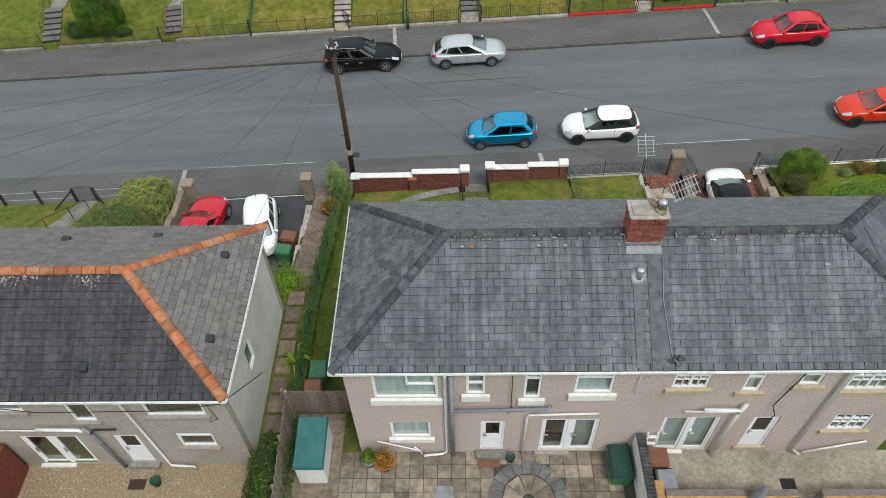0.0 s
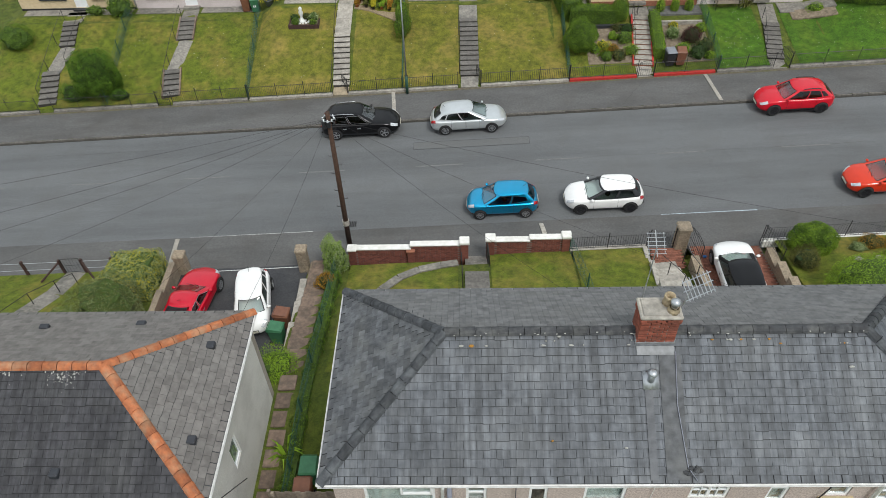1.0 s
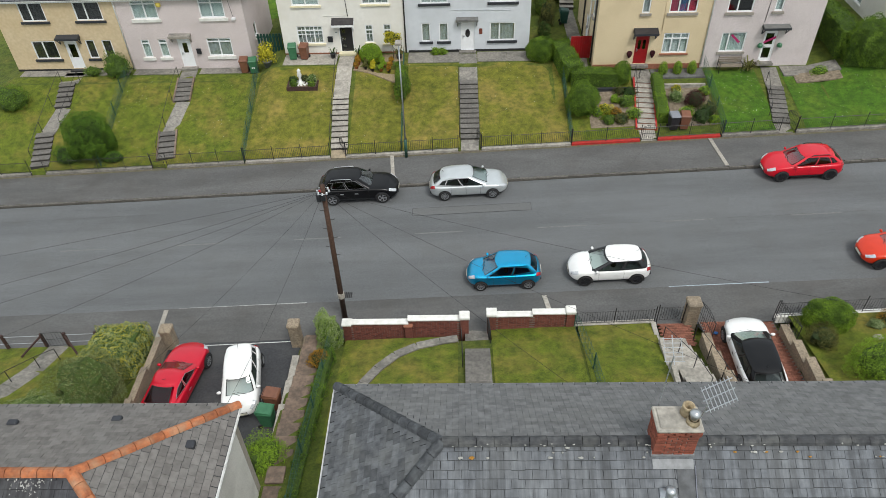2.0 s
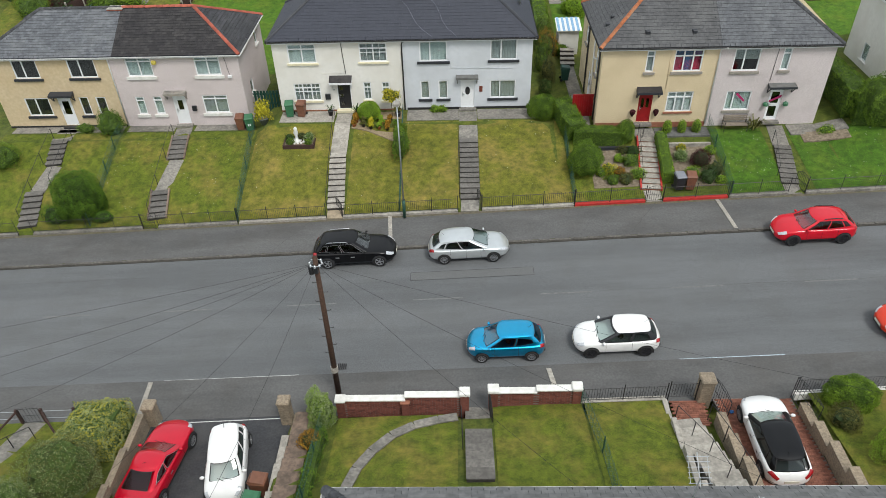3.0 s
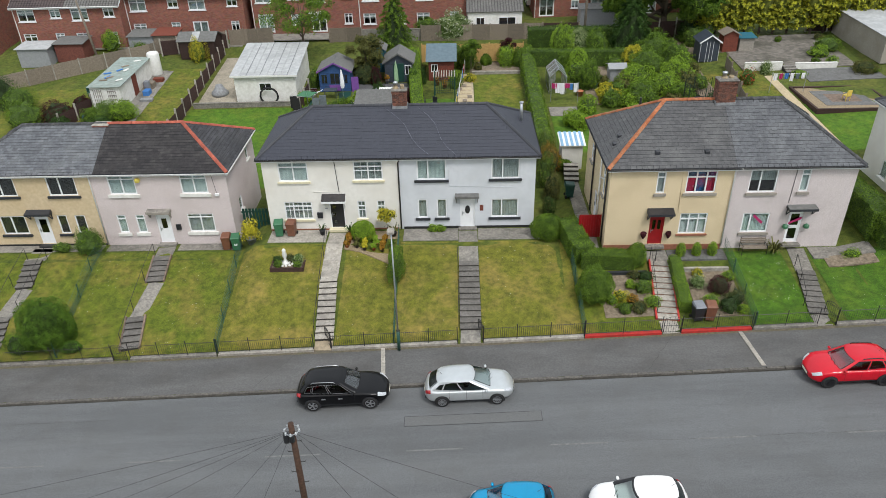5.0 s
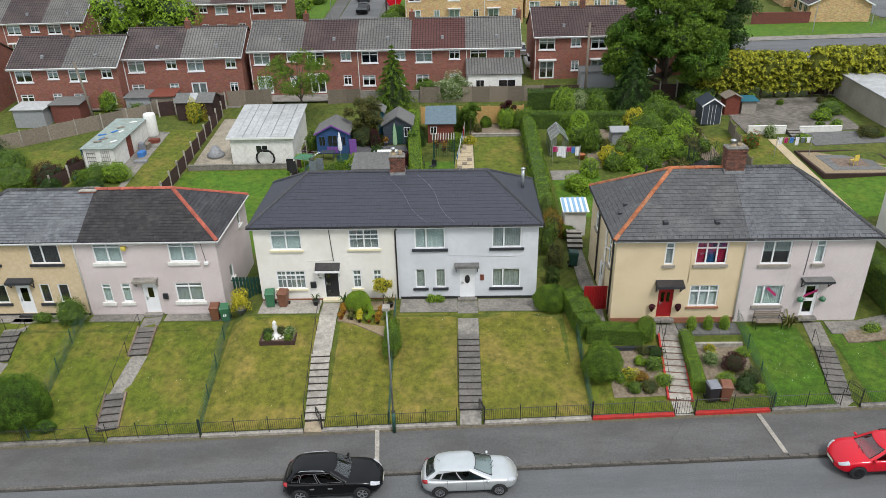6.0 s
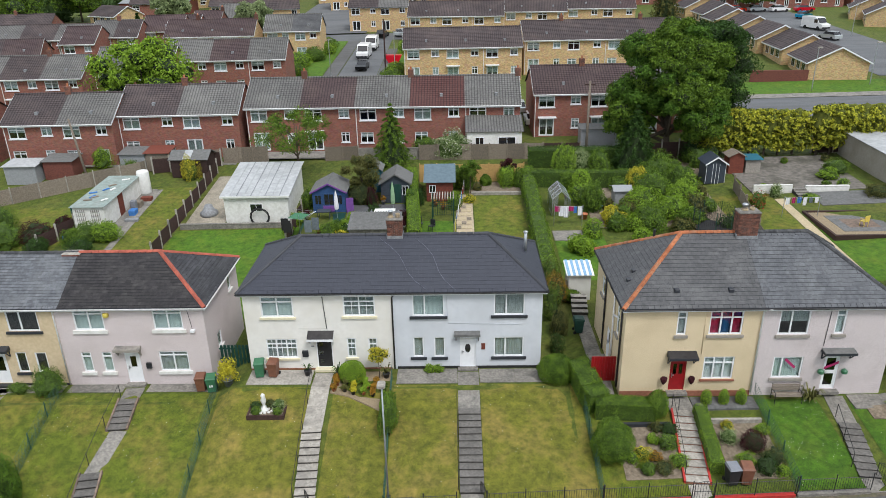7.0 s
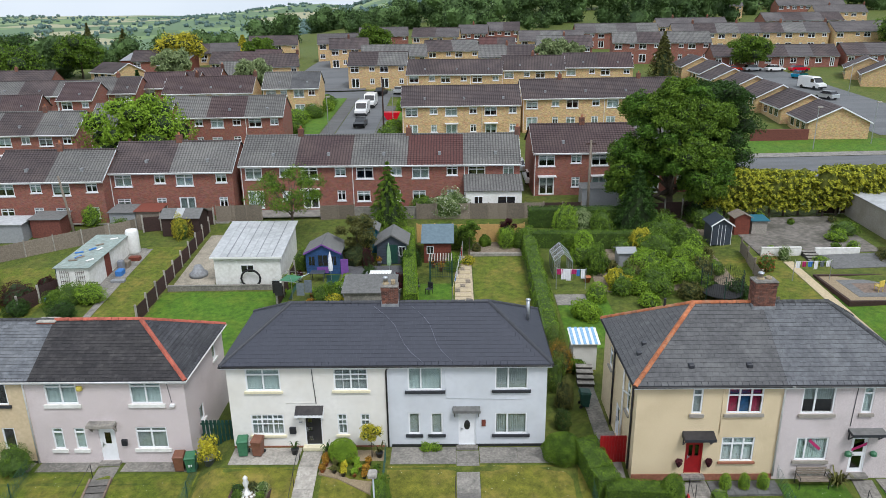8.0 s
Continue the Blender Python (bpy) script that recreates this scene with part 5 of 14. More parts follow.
reg("ridge_hip", (0.056, 0.06, 0.066), (0.028, 0.03, 0.034), 6, 0.75, 0.4, 30, var=0.35, stain=(0.12, 0.13, 0.135), sscale=4.0, samt=0.4)
def semi_c():
    """The pair of rendered houses, cream and pale grey."""
    zb, ze = 2.08, 7.2
    x0, x1, y0, y1 = -11.05, 5.95, 49.55, 56.25
    h = thing("semi_detached_house", (-2.55, 52.9, zb), "semi-detached pair, half cream, half pale grey, new slate-grey hipped roof", "house", "far street houses")
    f = Face((0, y0), (1, 0))
    ops = [(-10.06, -8.2, 5.58, 6.88), (-5.36, -3.54, 5.6, 6.88), (-10.0, -8.2, 2.88, 4.14), (-7.1, -6.15, 2.25, 4.2), (-5.3, -4.76, 2.88, 4.16), (-4.05, -3.52, 2.8, 4.16),
           (-1.43, 0.4, 5.56, 6.92), (3.2, 4.95, 5.58, 6.96), (-1.45, -0.83, 2.87, 4.19), (-0.24, 0.4, 2.87, 4.19), (1.25, 2.18, 2.2, 4.2), (3.22, 4.95, 2.86, 4.16)]
    shell(h, x0, x1, y0, y1, zb, ze, "render_cream", ops, party=-2.55, front2="render_grey", mats={"w": "render_cream", "e": "render_grey"}, holes_w=[(52.4, 53.3, 5.6, 6.6)])
    window(h, Face((x0, 0), (0, -1)), -53.3, -52.4, 5.6, 6.6, (), 0, "sill_cream")
    window(h, f, *ops[0], (0.5,), 0.26, "sill_cream", behind="blind_green")
    window(h, f, *ops[1], (0.5,), 0.28, "sill_cream", behind="blind_grey", bars=True, slats=True)
    window(h, f, *ops[2], (0.33, 0.66), 0.26, "sill_cream", behind="blind_grey", bars=True)
    window(h, f, *ops[4], (), 0.3, "sill_cream", behind="blind_grey", bars=True)
    window(h, f, *ops[5], (), 0.3, "sill_cream", behind="blind_grey", bars=True)
    door(h, f, *ops[3], "black_door", ((0.14, 0.4, 0.12, 0.26), (0.14, 0.4, 0.42, 0.56), (0.14, 0.4, 0.7, 0.85)), glass="glass", step="sill_cream")
    canopy(h, f, -7.5, -6.0, 4.3, 4.68, 0.5, "slate_e", "white_pvc")
    for i, (c, tp) in ((6, ((0.38,), 0)), (7, ((0.4,), 0)), (8, ((), 0)), (9, ((), 0)), (11, ((0.38,), 0))):
        window(h, f, *ops[i], c, tp, "anthracite", 0.16, behind="blind_grey" if i > 6 else "blind_green", slats=i in (7, 9, 11), grow=0.16)
    door(h, f, *ops[10], "white_pvc", (), oval=True, step="concrete")
    canopy(h, f, 0.95, 2.42, 4.44, 4.58, 0.38, "felt_grey", "felt_grey")
    m = Mesh()
    f.box(m, -2.4, 1.25, 0.0, 0.03, zb - 0.3, zb + 0.16)
    f.box(m, 2.18, 5.95, 0.0, 0.03, zb - 0.3, zb + 0.16)
    part("plinth", m, "plinth_black", h)
    m = Mesh()
    f.box(m, -11.05, -7.2, 0.0, 0.025, zb - 0.3, zb + 0.1)
    f.box(m, -6.1, -2.7, 0.0, 0.025, zb - 0.3, zb + 0.1)
    part("plinth", m, "sill_red", h)
    m = Mesh()
    f.box(m, 2.5, 2.72, 0, 0.03, 3.35, 3.75)
    part("house_sign", m, "shed_red", h, "small dark wooden sign")
    m = Mesh()
    f.box(m, -7.92, -7.58, 0, 0.14, 3.0, 3.38)
    f.box(m, -7.64, -7.6, 0.14, 0.145, 3.04, 3.2)
    part("letter_box", m, "plastic_black", h)
    m = Mesh()
    f.box(m, -7.38, -7.22, 0, 0.02, 3.62, 3.7)
    part("house_sign", m, "shed_grey", h)
    pipe(h, [(-2.3, 49.42, 7.05), (-2.5, 49.47, 6.9), (-2.56, 49.48, 6.8), (-2.56, 49.48, 2.1)], 0.045, "black_metal")
    pipe(h, [(-6.5, 49.5, 7.0), (-6.38, 49.53, 4.8)], 0.02, "anthracite", "cable")
    pipe(h, [(-6.38, 49.53, 4.86), (-8.0, 49.53, 4.84)], 0.014, "render_cream", "cable")
    pipe(h, [(0.52, 49.53, 6.95), (0.6, 49.53, 5.1), (4.6, 49.53, 5.0)], 0.012, "render_grey", "cable")
    hip_roof(h, -11.3, 6.2, 49.3, 56.5, 7.18, 9.25, 3.2, ("slate_c",) * 4, "ridge_dark", ("ridge_dark",) * 4, 3, 0.36, 0.26, 50, capw=0.11)
    eaves(h, -11.3, 6.2, 49.3, 56.5, 7.18, "white_pvc", "black_metal")
    chimney(h, -2.5, 52.9, 0.9, 0.55, 8.95, 10.25, ((-0.22, 0, 0.13, 0.22, "cowl"), (0.2, 0, 0.11, 0.25, "pot")), "brick_sooty", crown="concrete")
    m = Mesh().tube([(5.3, 53.6, 7.75), (5.3, 53.6, 9.0)], 0.1, 12)
    m.lathe((5.3, 53.6, 9.0), [(0.14, 0), (0.15, 0.06), (0.04, 0.12)], 12)
    part("flue", m, "galv", h, smooth=True)
    for a, c in ((-3.4, -0.5), (-1.3, 1.1)):
        pts = [(a + (c - a) * k / 6 + 0.25 * math.sin(k), 52.6 - 3.2 * k / 6, 9.13 - 1.84 * k / 6) for k in range(7)]
        pipe(h, pts, 0.007, "grey_pvc", "cable")
    return h


def semi_ef():
    """The pair with tan and pink-grey walls and a dark slate roof."""
    zb, ze = 1.15, 6.4
    x0, x1, y0, y1 = -30.4, -13.4, 49.55, 56.2
    h = thing("semi_detached_house", (-21.9, 52.9, zb), "pink and tan semi-detached pair, dark slate roof with red hips", "house", "far street houses")
    f = Face((0, y0), (1, 0))
    E = [(-20.94, -19.2, 4.86, 6.16), (-16.35, -14.65, 4.86, 6.16), (-21.0, -20.4, 2.06, 3.38), (-19.78, -19.18, 2.06, 3.38), (-18.45, -17.55, 1.3, 3.42), (-16.4, -14.68, 2.08, 3.4)]
    Fo = [(-24.85, -23.0, 4.83, 6.14), (-28.6, -26.9, 4.83, 6.14), (-24.9, -24.25, 2.06, 3.42), (-23.75, -23.05, 2.06, 3.4), (-26.4, -25.5, 1.3, 3.42), (-28.7, -27.0, 2.06, 3.4)]
    shell(h, x0, x1, y0, y1, zb, ze, "render_tan", Fo + E, party=-22.0, front2="dash_lilac", mats={"w": "render_tan", "e": "dash_lilac"}, holes_e=[(51.2, 51.9, 2.6, 3.6), (54.2, 54.8, 5.0, 5.9)])
    fe = Face((x1, 0), (0, 1))
    window(h, fe, 51.2, 51.9, 2.6, 3.6, (), 0, "white_paint")
    window(h, fe, 54.2, 54.8, 5.0, 5.9, (), 0, "white_paint")
    for o, c, tp, b in ((E[0], (0.5,), 0.2, "blind_green"), (E[1], (0.5,), 0.2, "blind_green"), (E[2], (), 0.22, "blind_green"), (E[3], (), 0.22, "blind_green"), (E[5], (0.5,), 0.2, "blind_grey")):
        window(h, f, *o, c, tp, "white_paint", 0.2, behind=b, grow=0.14)
    door(h, f, *E[4], "white_pvc", ((0.28, 0.72, 0.5, 0.85),), step="concrete")
    canopy(h, f, -18.85, -17.35, 3.66, 3.8, 0.42, "concrete", "sill_grey")
    for o, c in ((Fo[0], (0.42,)), (Fo[1], (0.42,)), (Fo[2], ()), (Fo[3], ()), (Fo[5], (0.45,))):
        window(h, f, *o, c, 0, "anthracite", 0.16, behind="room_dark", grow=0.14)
    door(h, f, *Fo[4], "white_pvc", ((0.2, 0.8, 0.4, 0.88),), step="plinth_black")
    canopy(h, f, -26.7, -25.1, 3.66, 3.86, 0.45, "anthracite")
    m = Mesh()
    f.box(m, x0, -26.45, 0, 0.025, zb - 0.3, zb + 0.14)
    f.box(m, -25.45, -22.0, 0, 0.025, zb - 0.3, zb + 0.14)
    part("plinth", m, "plinth_black", h)
    m = Mesh()
    f.box(m, -17.22, -16.92, 0, 0.12, 2.3, 2.66)
    part("letter_box", m, "plastic_black", h)
    m = Mesh().lathe((-18.98, 49.47, 5.86), [(0.02, -0.14), (0.15, -0.11), (0.17, 0.0), (0.15, 0.11), (0.02, 0.14)], 12)
    part("alarm_box", m, "cloth_yellow", h, "yellow alarm box")
    m = Mesh()
    f.box(m, -14.25, -14.0, 0, 0.16, 4.72, 4.86)
    part("security_light", m, "white_pvc", h)
    pipe(h, [(-22.0, 49.44, 6.25), (-22.02, 49.48, 6.0), (-22.02, 49.48, 1.2)], 0.045, "pipe_white")
    pipe(h, [(-14.3, 49.53, 6.2), (-14.15, 49.53, 4.9)], 0.014, "anthracite", "cable")
    hip_roof(h, -30.7, -13.15, 49.3, 56.45, 6.38, 8.36, 3.55, ("slate_f", "slate_f", "slate_f", "slate_b", "slate_e", "slate_e"), ("ridge_grey", "terracotta_red"), ("ridge_grey", "ridge_grey", "terracotta_red", "terracotta_red"), 5, 0.33, 0.22, 50, split=-21.6)
    eaves(h, -30.7, -13.15, 49.3, 56.45, 6.38, "white_pvc", "pipe_white")
    chimney(h, -22.0, 52.9, 1.0, 0.6, 8.1, 8.3, (), flash=False)
    return h


def semi_d():
    """The pair with cream-yellow and mauve pebble-dash."""
    zb, ze = 2.45, 7.7
    x0, x1, y0, y1 = 9.85, 23.8, 46.35, 53.75
    h = thing("semi_detached_house", (16.8, 50, zb), "cream-yellow and mauve pebble-dashed pair, grey roof with orange hips", "house", "far street houses")
    f = Face((0, y0), (1, 0))
    D = [(12.52, 13.02, 6.02, 7.38), (14.2, 15.92, 6.02, 7.4), (12.45, 13.3, 2.6, 4.55), (14.18, 15.8, 3.3, 4.68)]
    H = [(17.78, 19.36, 5.98, 7.42), (20.68, 21.2, 6.0, 7.42), (17.85, 19.42, 3.34, 4.64), (20.55, 21.35, 2.62, 4.74)]
    W = [(47.6, 48.2, 5.2, 7.0), (49.4, 50.2, 2.5, 4.5), (51.6, 52.3, 5.6, 6.8)]
    shell(h, x0, x1, y0, y1, zb, ze, "dash_yellow", D + H, party=16.85, front2="dash_mauve", mats={"w": "dash_yellow", "e": "dash_mauve"}, holes_w=W)
    fw = Face((x0, 0), (0, -1))
    window(h, fw, -48.2, -47.6, 5.2, 7.0, (), 0.3, "sill_grey")
    window(h, fw, -52.3, -51.6, 5.6, 6.8, (), 0.3, "sill_grey")
    door(h, fw, -50.2, -49.4, 2.5, 4.5, "white_pvc", ((0.2, 0.8, 0.5, 0.9),))
    window(h, f, *D[0], (), 0.26, "sill_grey", 0.16, behind="blind_grey")
    w = window(h, f, *D[1], (0.34, 0.67), 0.28, "sill_grey", 0.16, behind=None)
    a, b, z0, z1 = D[1]
    for k, (p, q, lo, hi, mm) in enumerate(((0.03, 0.32, 0, 0.68, "curtain_pink"), (0.36, 0.66, 0, 0.66, "curtain_blue"), (0.4, 0.62, 0.0, 0.45, "curtain_pink"), (0.7, 0.97, 0, 0.66, "curtain_pink"), (0.03, 0.66, 0.7, 1, "curtain_blue"), (0.69, 0.97, 0.7, 1, "shed_purple"))):
        m = Mesh()
        n = 6
        for i in range(n):
            u0, u1 = a + (b - a) * (p + (q - p) * i / n), a + (b - a) * (p + (q - p) * (i + 1) / n)
            d0, d1 = -0.15 - 0.02 * k + 0.02 * (i % 2), -0.15 - 0.02 * k + 0.02 * ((i + 1) % 2)
            m.quad(f.at(u0, d0, z0 + (z1 - z0) * lo), f.at(u1, d1, z0 + (z1 - z0) * lo), f.at(u1, d1, z0 + (z1 - z0) * hi), f.at(u0, d0, z0 + (z1 - z0) * hi))
        part("curtain", m, mm, w)
    window(h, f, *D[3], (0.34, 0.67), 0.28, "sill_red", 0.1, behind="blind_white")
    door(h, f, *D[2], "red_door", ((0.16, 0.42, 0.52, 0.86), (0.58, 0.84, 0.52, 0.86)), frame_m="red_door", step="concrete", handle="galv")
    canopy(h, f, 12.2, 13.72, 4.8, 5.05, 0.5, "slate_e", "anthracite")
    for x in (12.12, 13.6):
        m = Mesh().blob((x, 46.18, 3.42), (0.17, 0.15, 0.15), 0.5, 8, x)
        m.lathe((x, 46.18, 3.1), [(0.05, 0), (0.15, 0.2), (0.16, 0.24)], 10)
        part("hanging_basket", m, "leaf_purple", h, "small wall basket of dark red flowers")
    window(h, f, *H[0], (0.4,), 0, "sill_grey", 0.16, behind="blind_grey", slats=True, bmin=0.5, bmax=1.0)
    window(h, f, *H[1], (), 0.24, "sill_grey", 0.16, behind="blind_green")
    w = window(h, f, *H[2], (0.3,), 0, "sill_grey", 0.16, behind="blind_green", slats=True)
    m = Mesh().prism([f.at(18.45, -0.045, 4.4), f.at(19.02, -0.045, 3.88), f.at(19.1, -0.045, 4.0), f.at(18.53, -0.045, 4.52)], f.n * 0.012)
    part("banner", m, "cloth_pink", w, "narrow pink banner")
    d = door(h, f, *H[3], "white_pvc", ((0.14, 0.86, 0.1, 0.45), (0.14, 0.86, 0.55, 0.92)), step="concrete")
    m = Mesh().prism([f.at(20.6, 0.0, 3.85), f.at(21.3, 0.0, 4.2), f.at(21.3, 0.0, 4.36), f.at(20.6, 0.0, 4.0)], f.n * 0.015)
    part("banner", m, "cloth_pink", d, "pink banner across the door")
    canopy(h, f, 20.25, 21.9, 5.02, 5.16, 0.5, "felt_grey", "anthracite")
    for x in (20.38, 21.62):
        m = Mesh().lathe((x, 46.2, 3.65), [(0.02, 0), (0.16, 0.05), (0.16, 0.2), (0.05, 0.3)], 10)
        part("hanging_basket", m, "plastic_green", h)
    pipe(h, [(17.2, 46.05, 7.6), (16.95, 46.2, 7.5), (16.86, 46.27, 7.35), (16.86, 46.27, 2.5)], 0.045, "pipe_white")
    pipe(h, [(13.98, 46.33, 7.5), (13.98, 46.33, 4.9)], 0.02, "dash_yellow", "cable")
    pipe(h, [(20.35, 46.33, 7.5), (20.3, 46.33, 5.3)], 0.016, "anthracite", "cable")
    for y, mm in ((46.9, "black_metal"), (48.7, "pipe_white"), (51.0, "black_metal")):
        pipe(h, [(9.78, y, 7.4), (9.78, y, 2.5)], 0.055, mm)
    pipe(h, [(9.78, 48.7, 6.0), (9.78, 47.5, 6.4)], 0.05, "pipe_white")
    m = Mesh()
    f.box(m, x0, 12.4, 0, 0.03, zb - 0.3, zb + 0.12)
    f.box(m, 13.35, 16.85, 0, 0.03, zb - 0.3, zb + 0.12)
    part("plinth", m, "sill_red", h)
    hip_roof(h, 9.6, 24.05, 46.1, 54.0, 7.68, 10.3, 3.8, ("slate_d", "slate_d", "slate_d", "slate_h", "slate_h", "slate_h"), ("terracotta", "ridge_grey"), ("terracotta", "terracotta", "ridge_grey", "ridge_grey"), 7, 0.32, 0.25, 50, split=16.85)
    eaves(h, 9.6, 24.05, 46.1, 54.0, 7.68, "white_pvc", "black_metal")
    chimney(h, 16.85, 50.0, 1.1, 0.7, 9.9, 11.5, ((-0.2, 0, 0.14, 0.16, "cowl"), (0.2, 0, 0.12, 0.14, "pot")), "brick_sooty", crown="concrete")
    for x, k in ((12.5, 0.22), (15.3, 0.22)):
        z = 7.7 + 2.6 * k
        m = Mesh().bbox(x - 0.14, x + 0.14, 46.1 + 3.95 * k - 0.14, 46.1 + 3.95 * k + 0.14, z - 0.05, z + 0.14, 0.03)
        part("roof_vent", m, "anthracite", h)
    for y, k in ((49.0, 0.3), (48.4, 0.2)):
        m = Mesh().bbox(9.6 + 3.8 * k - 0.13, 9.6 + 3.8 * k + 0.13, y - 0.13, y + 0.13, 7.7 + 2.6 * k - 0.05, 7.7 + 2.6 * k + 0.13, 0.03)
        part("roof_vent", m, "anthracite", h)
    m = Mesh().tube([(12.3, 51.2, 9.3), (12.3, 51.2, 10.05)], 0.07, 10)
    part("soil_vent", m, "black_metal", h)
    return h


def semi_a():
    """The pair whose back is seen first: pink pebble-dash under a weathered slate roof."""
    zb, ze = 3.05, 8.4
    x0, x1, y0, y1 = -2.35, 14.25, 9.9, 15.8
    h = thing("semi_detached_house", (5.95, 12.9, zb), "pinkish pebble-dashed semi-detached pair with weathered grey slate hipped roof", "house", "near street houses")
    f = Face((0, y0), (1, 0))
    L = [(-1.57, 0.28, 6.6, 7.95), (-1.26, -0.02, 4.12, 5.12), (1.08, 1.62, 6.8, 7.95), (1.52, 2.27, 3.25, 5.15), (2.72, 3.2, 6.55, 7.95), (4.14, 5.22, 6.82, 7.98), (3.4, 5.14, 3.15, 5.25)]
    K = [(6.85, 7.85, 7.07, 8.0), (7.05, 8.75, 3.15, 5.35), (8.85, 9.35, 6.89, 7.98), (9.72, 10.5, 3.4, 5.33), (10.35, 10.93, 7.19, 7.98), (11.7, 12.9, 6.92, 7.98), (12.1, 13.25, 4.5, 5.44)]
    shell(h, x0, x1, y0, y1, zb, ze, "dash_pink", L + K, mats={"w": "dash_pink"})
    sl = 0.26
    window(h, f, *L[0], (), 0, "white_paint", sl, behind="blind_green", grow=0.12)
    m = Mesh()
    for bx in ((-0.62, -0.56, 7.38, 7.92), (0.16, 0.22, 7.38, 7.92), (-0.62, 0.22, 7.33, 7.39), (-0.62, 0.22, 7.86, 7.92)):
        f.box(m, bx[0], bx[1], -0.06, 0.0, bx[2], bx[3])
    part("casement", m, "white_pvc", h)
    window(h, f, *L[1], (), 0, "white_paint", 0.2, behind="blind_white", grow=0.1)
    window(h, f, *L[2], (), 0.5, "white_paint", sl, behind="blind_grey", grow=0.14)
    window(h, f, *L[4], (), 0.25, "white_paint", sl, behind="room_dark", grow=0.14)
    window(h, f, *L[5], (), 0.3, "white_paint", sl, behind="blind_green", grow=0.14)
    door(h, f, *L[3], "white_pvc", ((0.16, 0.84, 0.5, 0.92),), step="concrete", step_d=0.3)
    d = door(h, f, 3.4, 4.27, 3.15, 5.25, "white_pvc", ((0.1, 0.86, 0.06, 0.95),), glass="glass", step="sill_grey", step_d=0.15)
    d = door(h, f, 4.27, 5.14, 3.15, 5.25, "white_pvc", ((0.14, 0.9, 0.06, 0.95),), glass="glass", step=None)
    window(h, f, *K[0], (0.5,), 0.34, "sill_stone", 0.14, behind="room_dark", bars=True, grow=0.16)
    window(h, f, *K[2], (), 0.35, "sill_stone", 0.14, behind="blind_green", grow=0.16)
    window(h, f, *K[4], (), 0.35, "sill_stone", 0.14, behind="blind_grey", grow=0.16)
    window(h, f, *K[5], (0.5,), 0.34, "sill_stone", 0.14, behind="blind_grey", bars=True, grow=0.16)
    window(h, f, *K[6], (0.5,), 0.34, "sill_stone", 0.14, behind="room_dark", bars=True, grow=0.16)
    door(h, f, *K[3], "white_pvc", ((0.14, 0.86, 0.5, 0.94),), step="sill_stone", step_d=0.06)
    door(h, f, 7.05, 7.9, 3.15, 5.35, "white_pvc", ((0.08, 0.9, 0.05, 0.96),), glass="glass", step="white_paint", step_d=0.12)
    door(h, f, 7.9, 8.75, 3.15, 5.35, "white_pvc", ((0.1, 0.92, 0.05, 0.96),), glass="glass", step=None)
    for a in (3.5, 7.12):
        m = Mesh()
        f.box(m, a + (0.9 if a < 5 else 0), a + (1.55 if a < 5 else 1.55), -0.25, -0.22, 3.2, 5.2)
        part("curtain", m, "blind_grey" if a < 5 else "blind_green", h)
    pipe(h, [(0.5, 9.66, 8.2), (0.48, 9.8, 7.95), (0.48, 9.8, 3.3), (0.3, 9.75, 3.22), (-0.3, 9.7, 3.2)], 0.045, "pipe_white")
    pipe(h, [(0.66, 9.78, 8.0), (0.66, 9.78, 3.05)], 0.065, "grey_pvc", "soil_pipe")
    pipe(h, [(0.66, 9.76, 6.05), (3.45, 9.78, 6.12), (3.55, 9.8, 6.2)], 0.06, "grey_pvc", "soil_pipe")
    pipe(h, [(5.0, 9.82, 5.75), (2.95, 9.82, 5.68), (2.9, 9.8, 5.6), (2.88, 9.8, 3.05)], 0.035, "pipe_white", "waste_pipe")
    pipe(h, [(-1.75, 9.82, 4.0), (-0.42, 9.8, 3.35), (-0.35, 9.75, 3.2)], 0.025, "pipe_white", "waste_pipe")
    pipe(h, [(-0.6, 9.82, 3.6), (-0.4, 9.8, 3.3)], 0.03, "pipe_white", "waste_pipe")
    pipe(h, [(8.0, 9.74, 6.1), (9.0, 9.74, 6.05), (9.05, 9.74, 5.9)], 0.06, "pipe_white", "soil_pipe")
    pipe(h, [(9.15, 9.76, 6.35), (9.05, 9.76, 5.8), (8.95, 9.76, 3.05)], 0.06, "pipe_white", "soil_pipe")
    pipe(h, [(7.5, 9.82, 5.85), (9.0, 9.82, 5.78)], 0.03, "pipe_white", "waste_pipe")
    pipe(h, [(11.6, 9.6, 8.25), (11.5, 9.8, 8.0), (11.45, 9.8, 3.35), (11.7, 9.7, 3.2)], 0.05, "pipe_white")
    pipe(h, [(13.6, 9.82, 3.85), (11.8, 9.75, 3.25)], 0.03, "pipe_white", "waste_pipe")
    pipe(h, [(10.3, 9.8, 8.1), (9.95, 9.8, 6.2), (10.1, 9.7, 5.8), (10.0, 9.65, 5.75)], 0.018, "black_metal", "cable")
    pipe(h, [(2.35, 9.8, 8.1), (2.4, 9.84, 5.9), (2.3, 9.84, 5.75)], 0.014, "anthracite", "cable")
    pipe(h, [(5.9, 9.85, 8.2), (5.85, 9.85, 6.9)], 0.01, "white_paint", "cable")
    hip_roof(h, -2.6, 14.5, 9.65, 16.05, 8.42, 10.42, 3.15, ("slate_a", "slate_a_lit", "slate_a_dark", "slate_a"), "ridge_grey", ("ridge_hip",) * 4, 11, 0.33, 0.21, 300, capw=0.15)
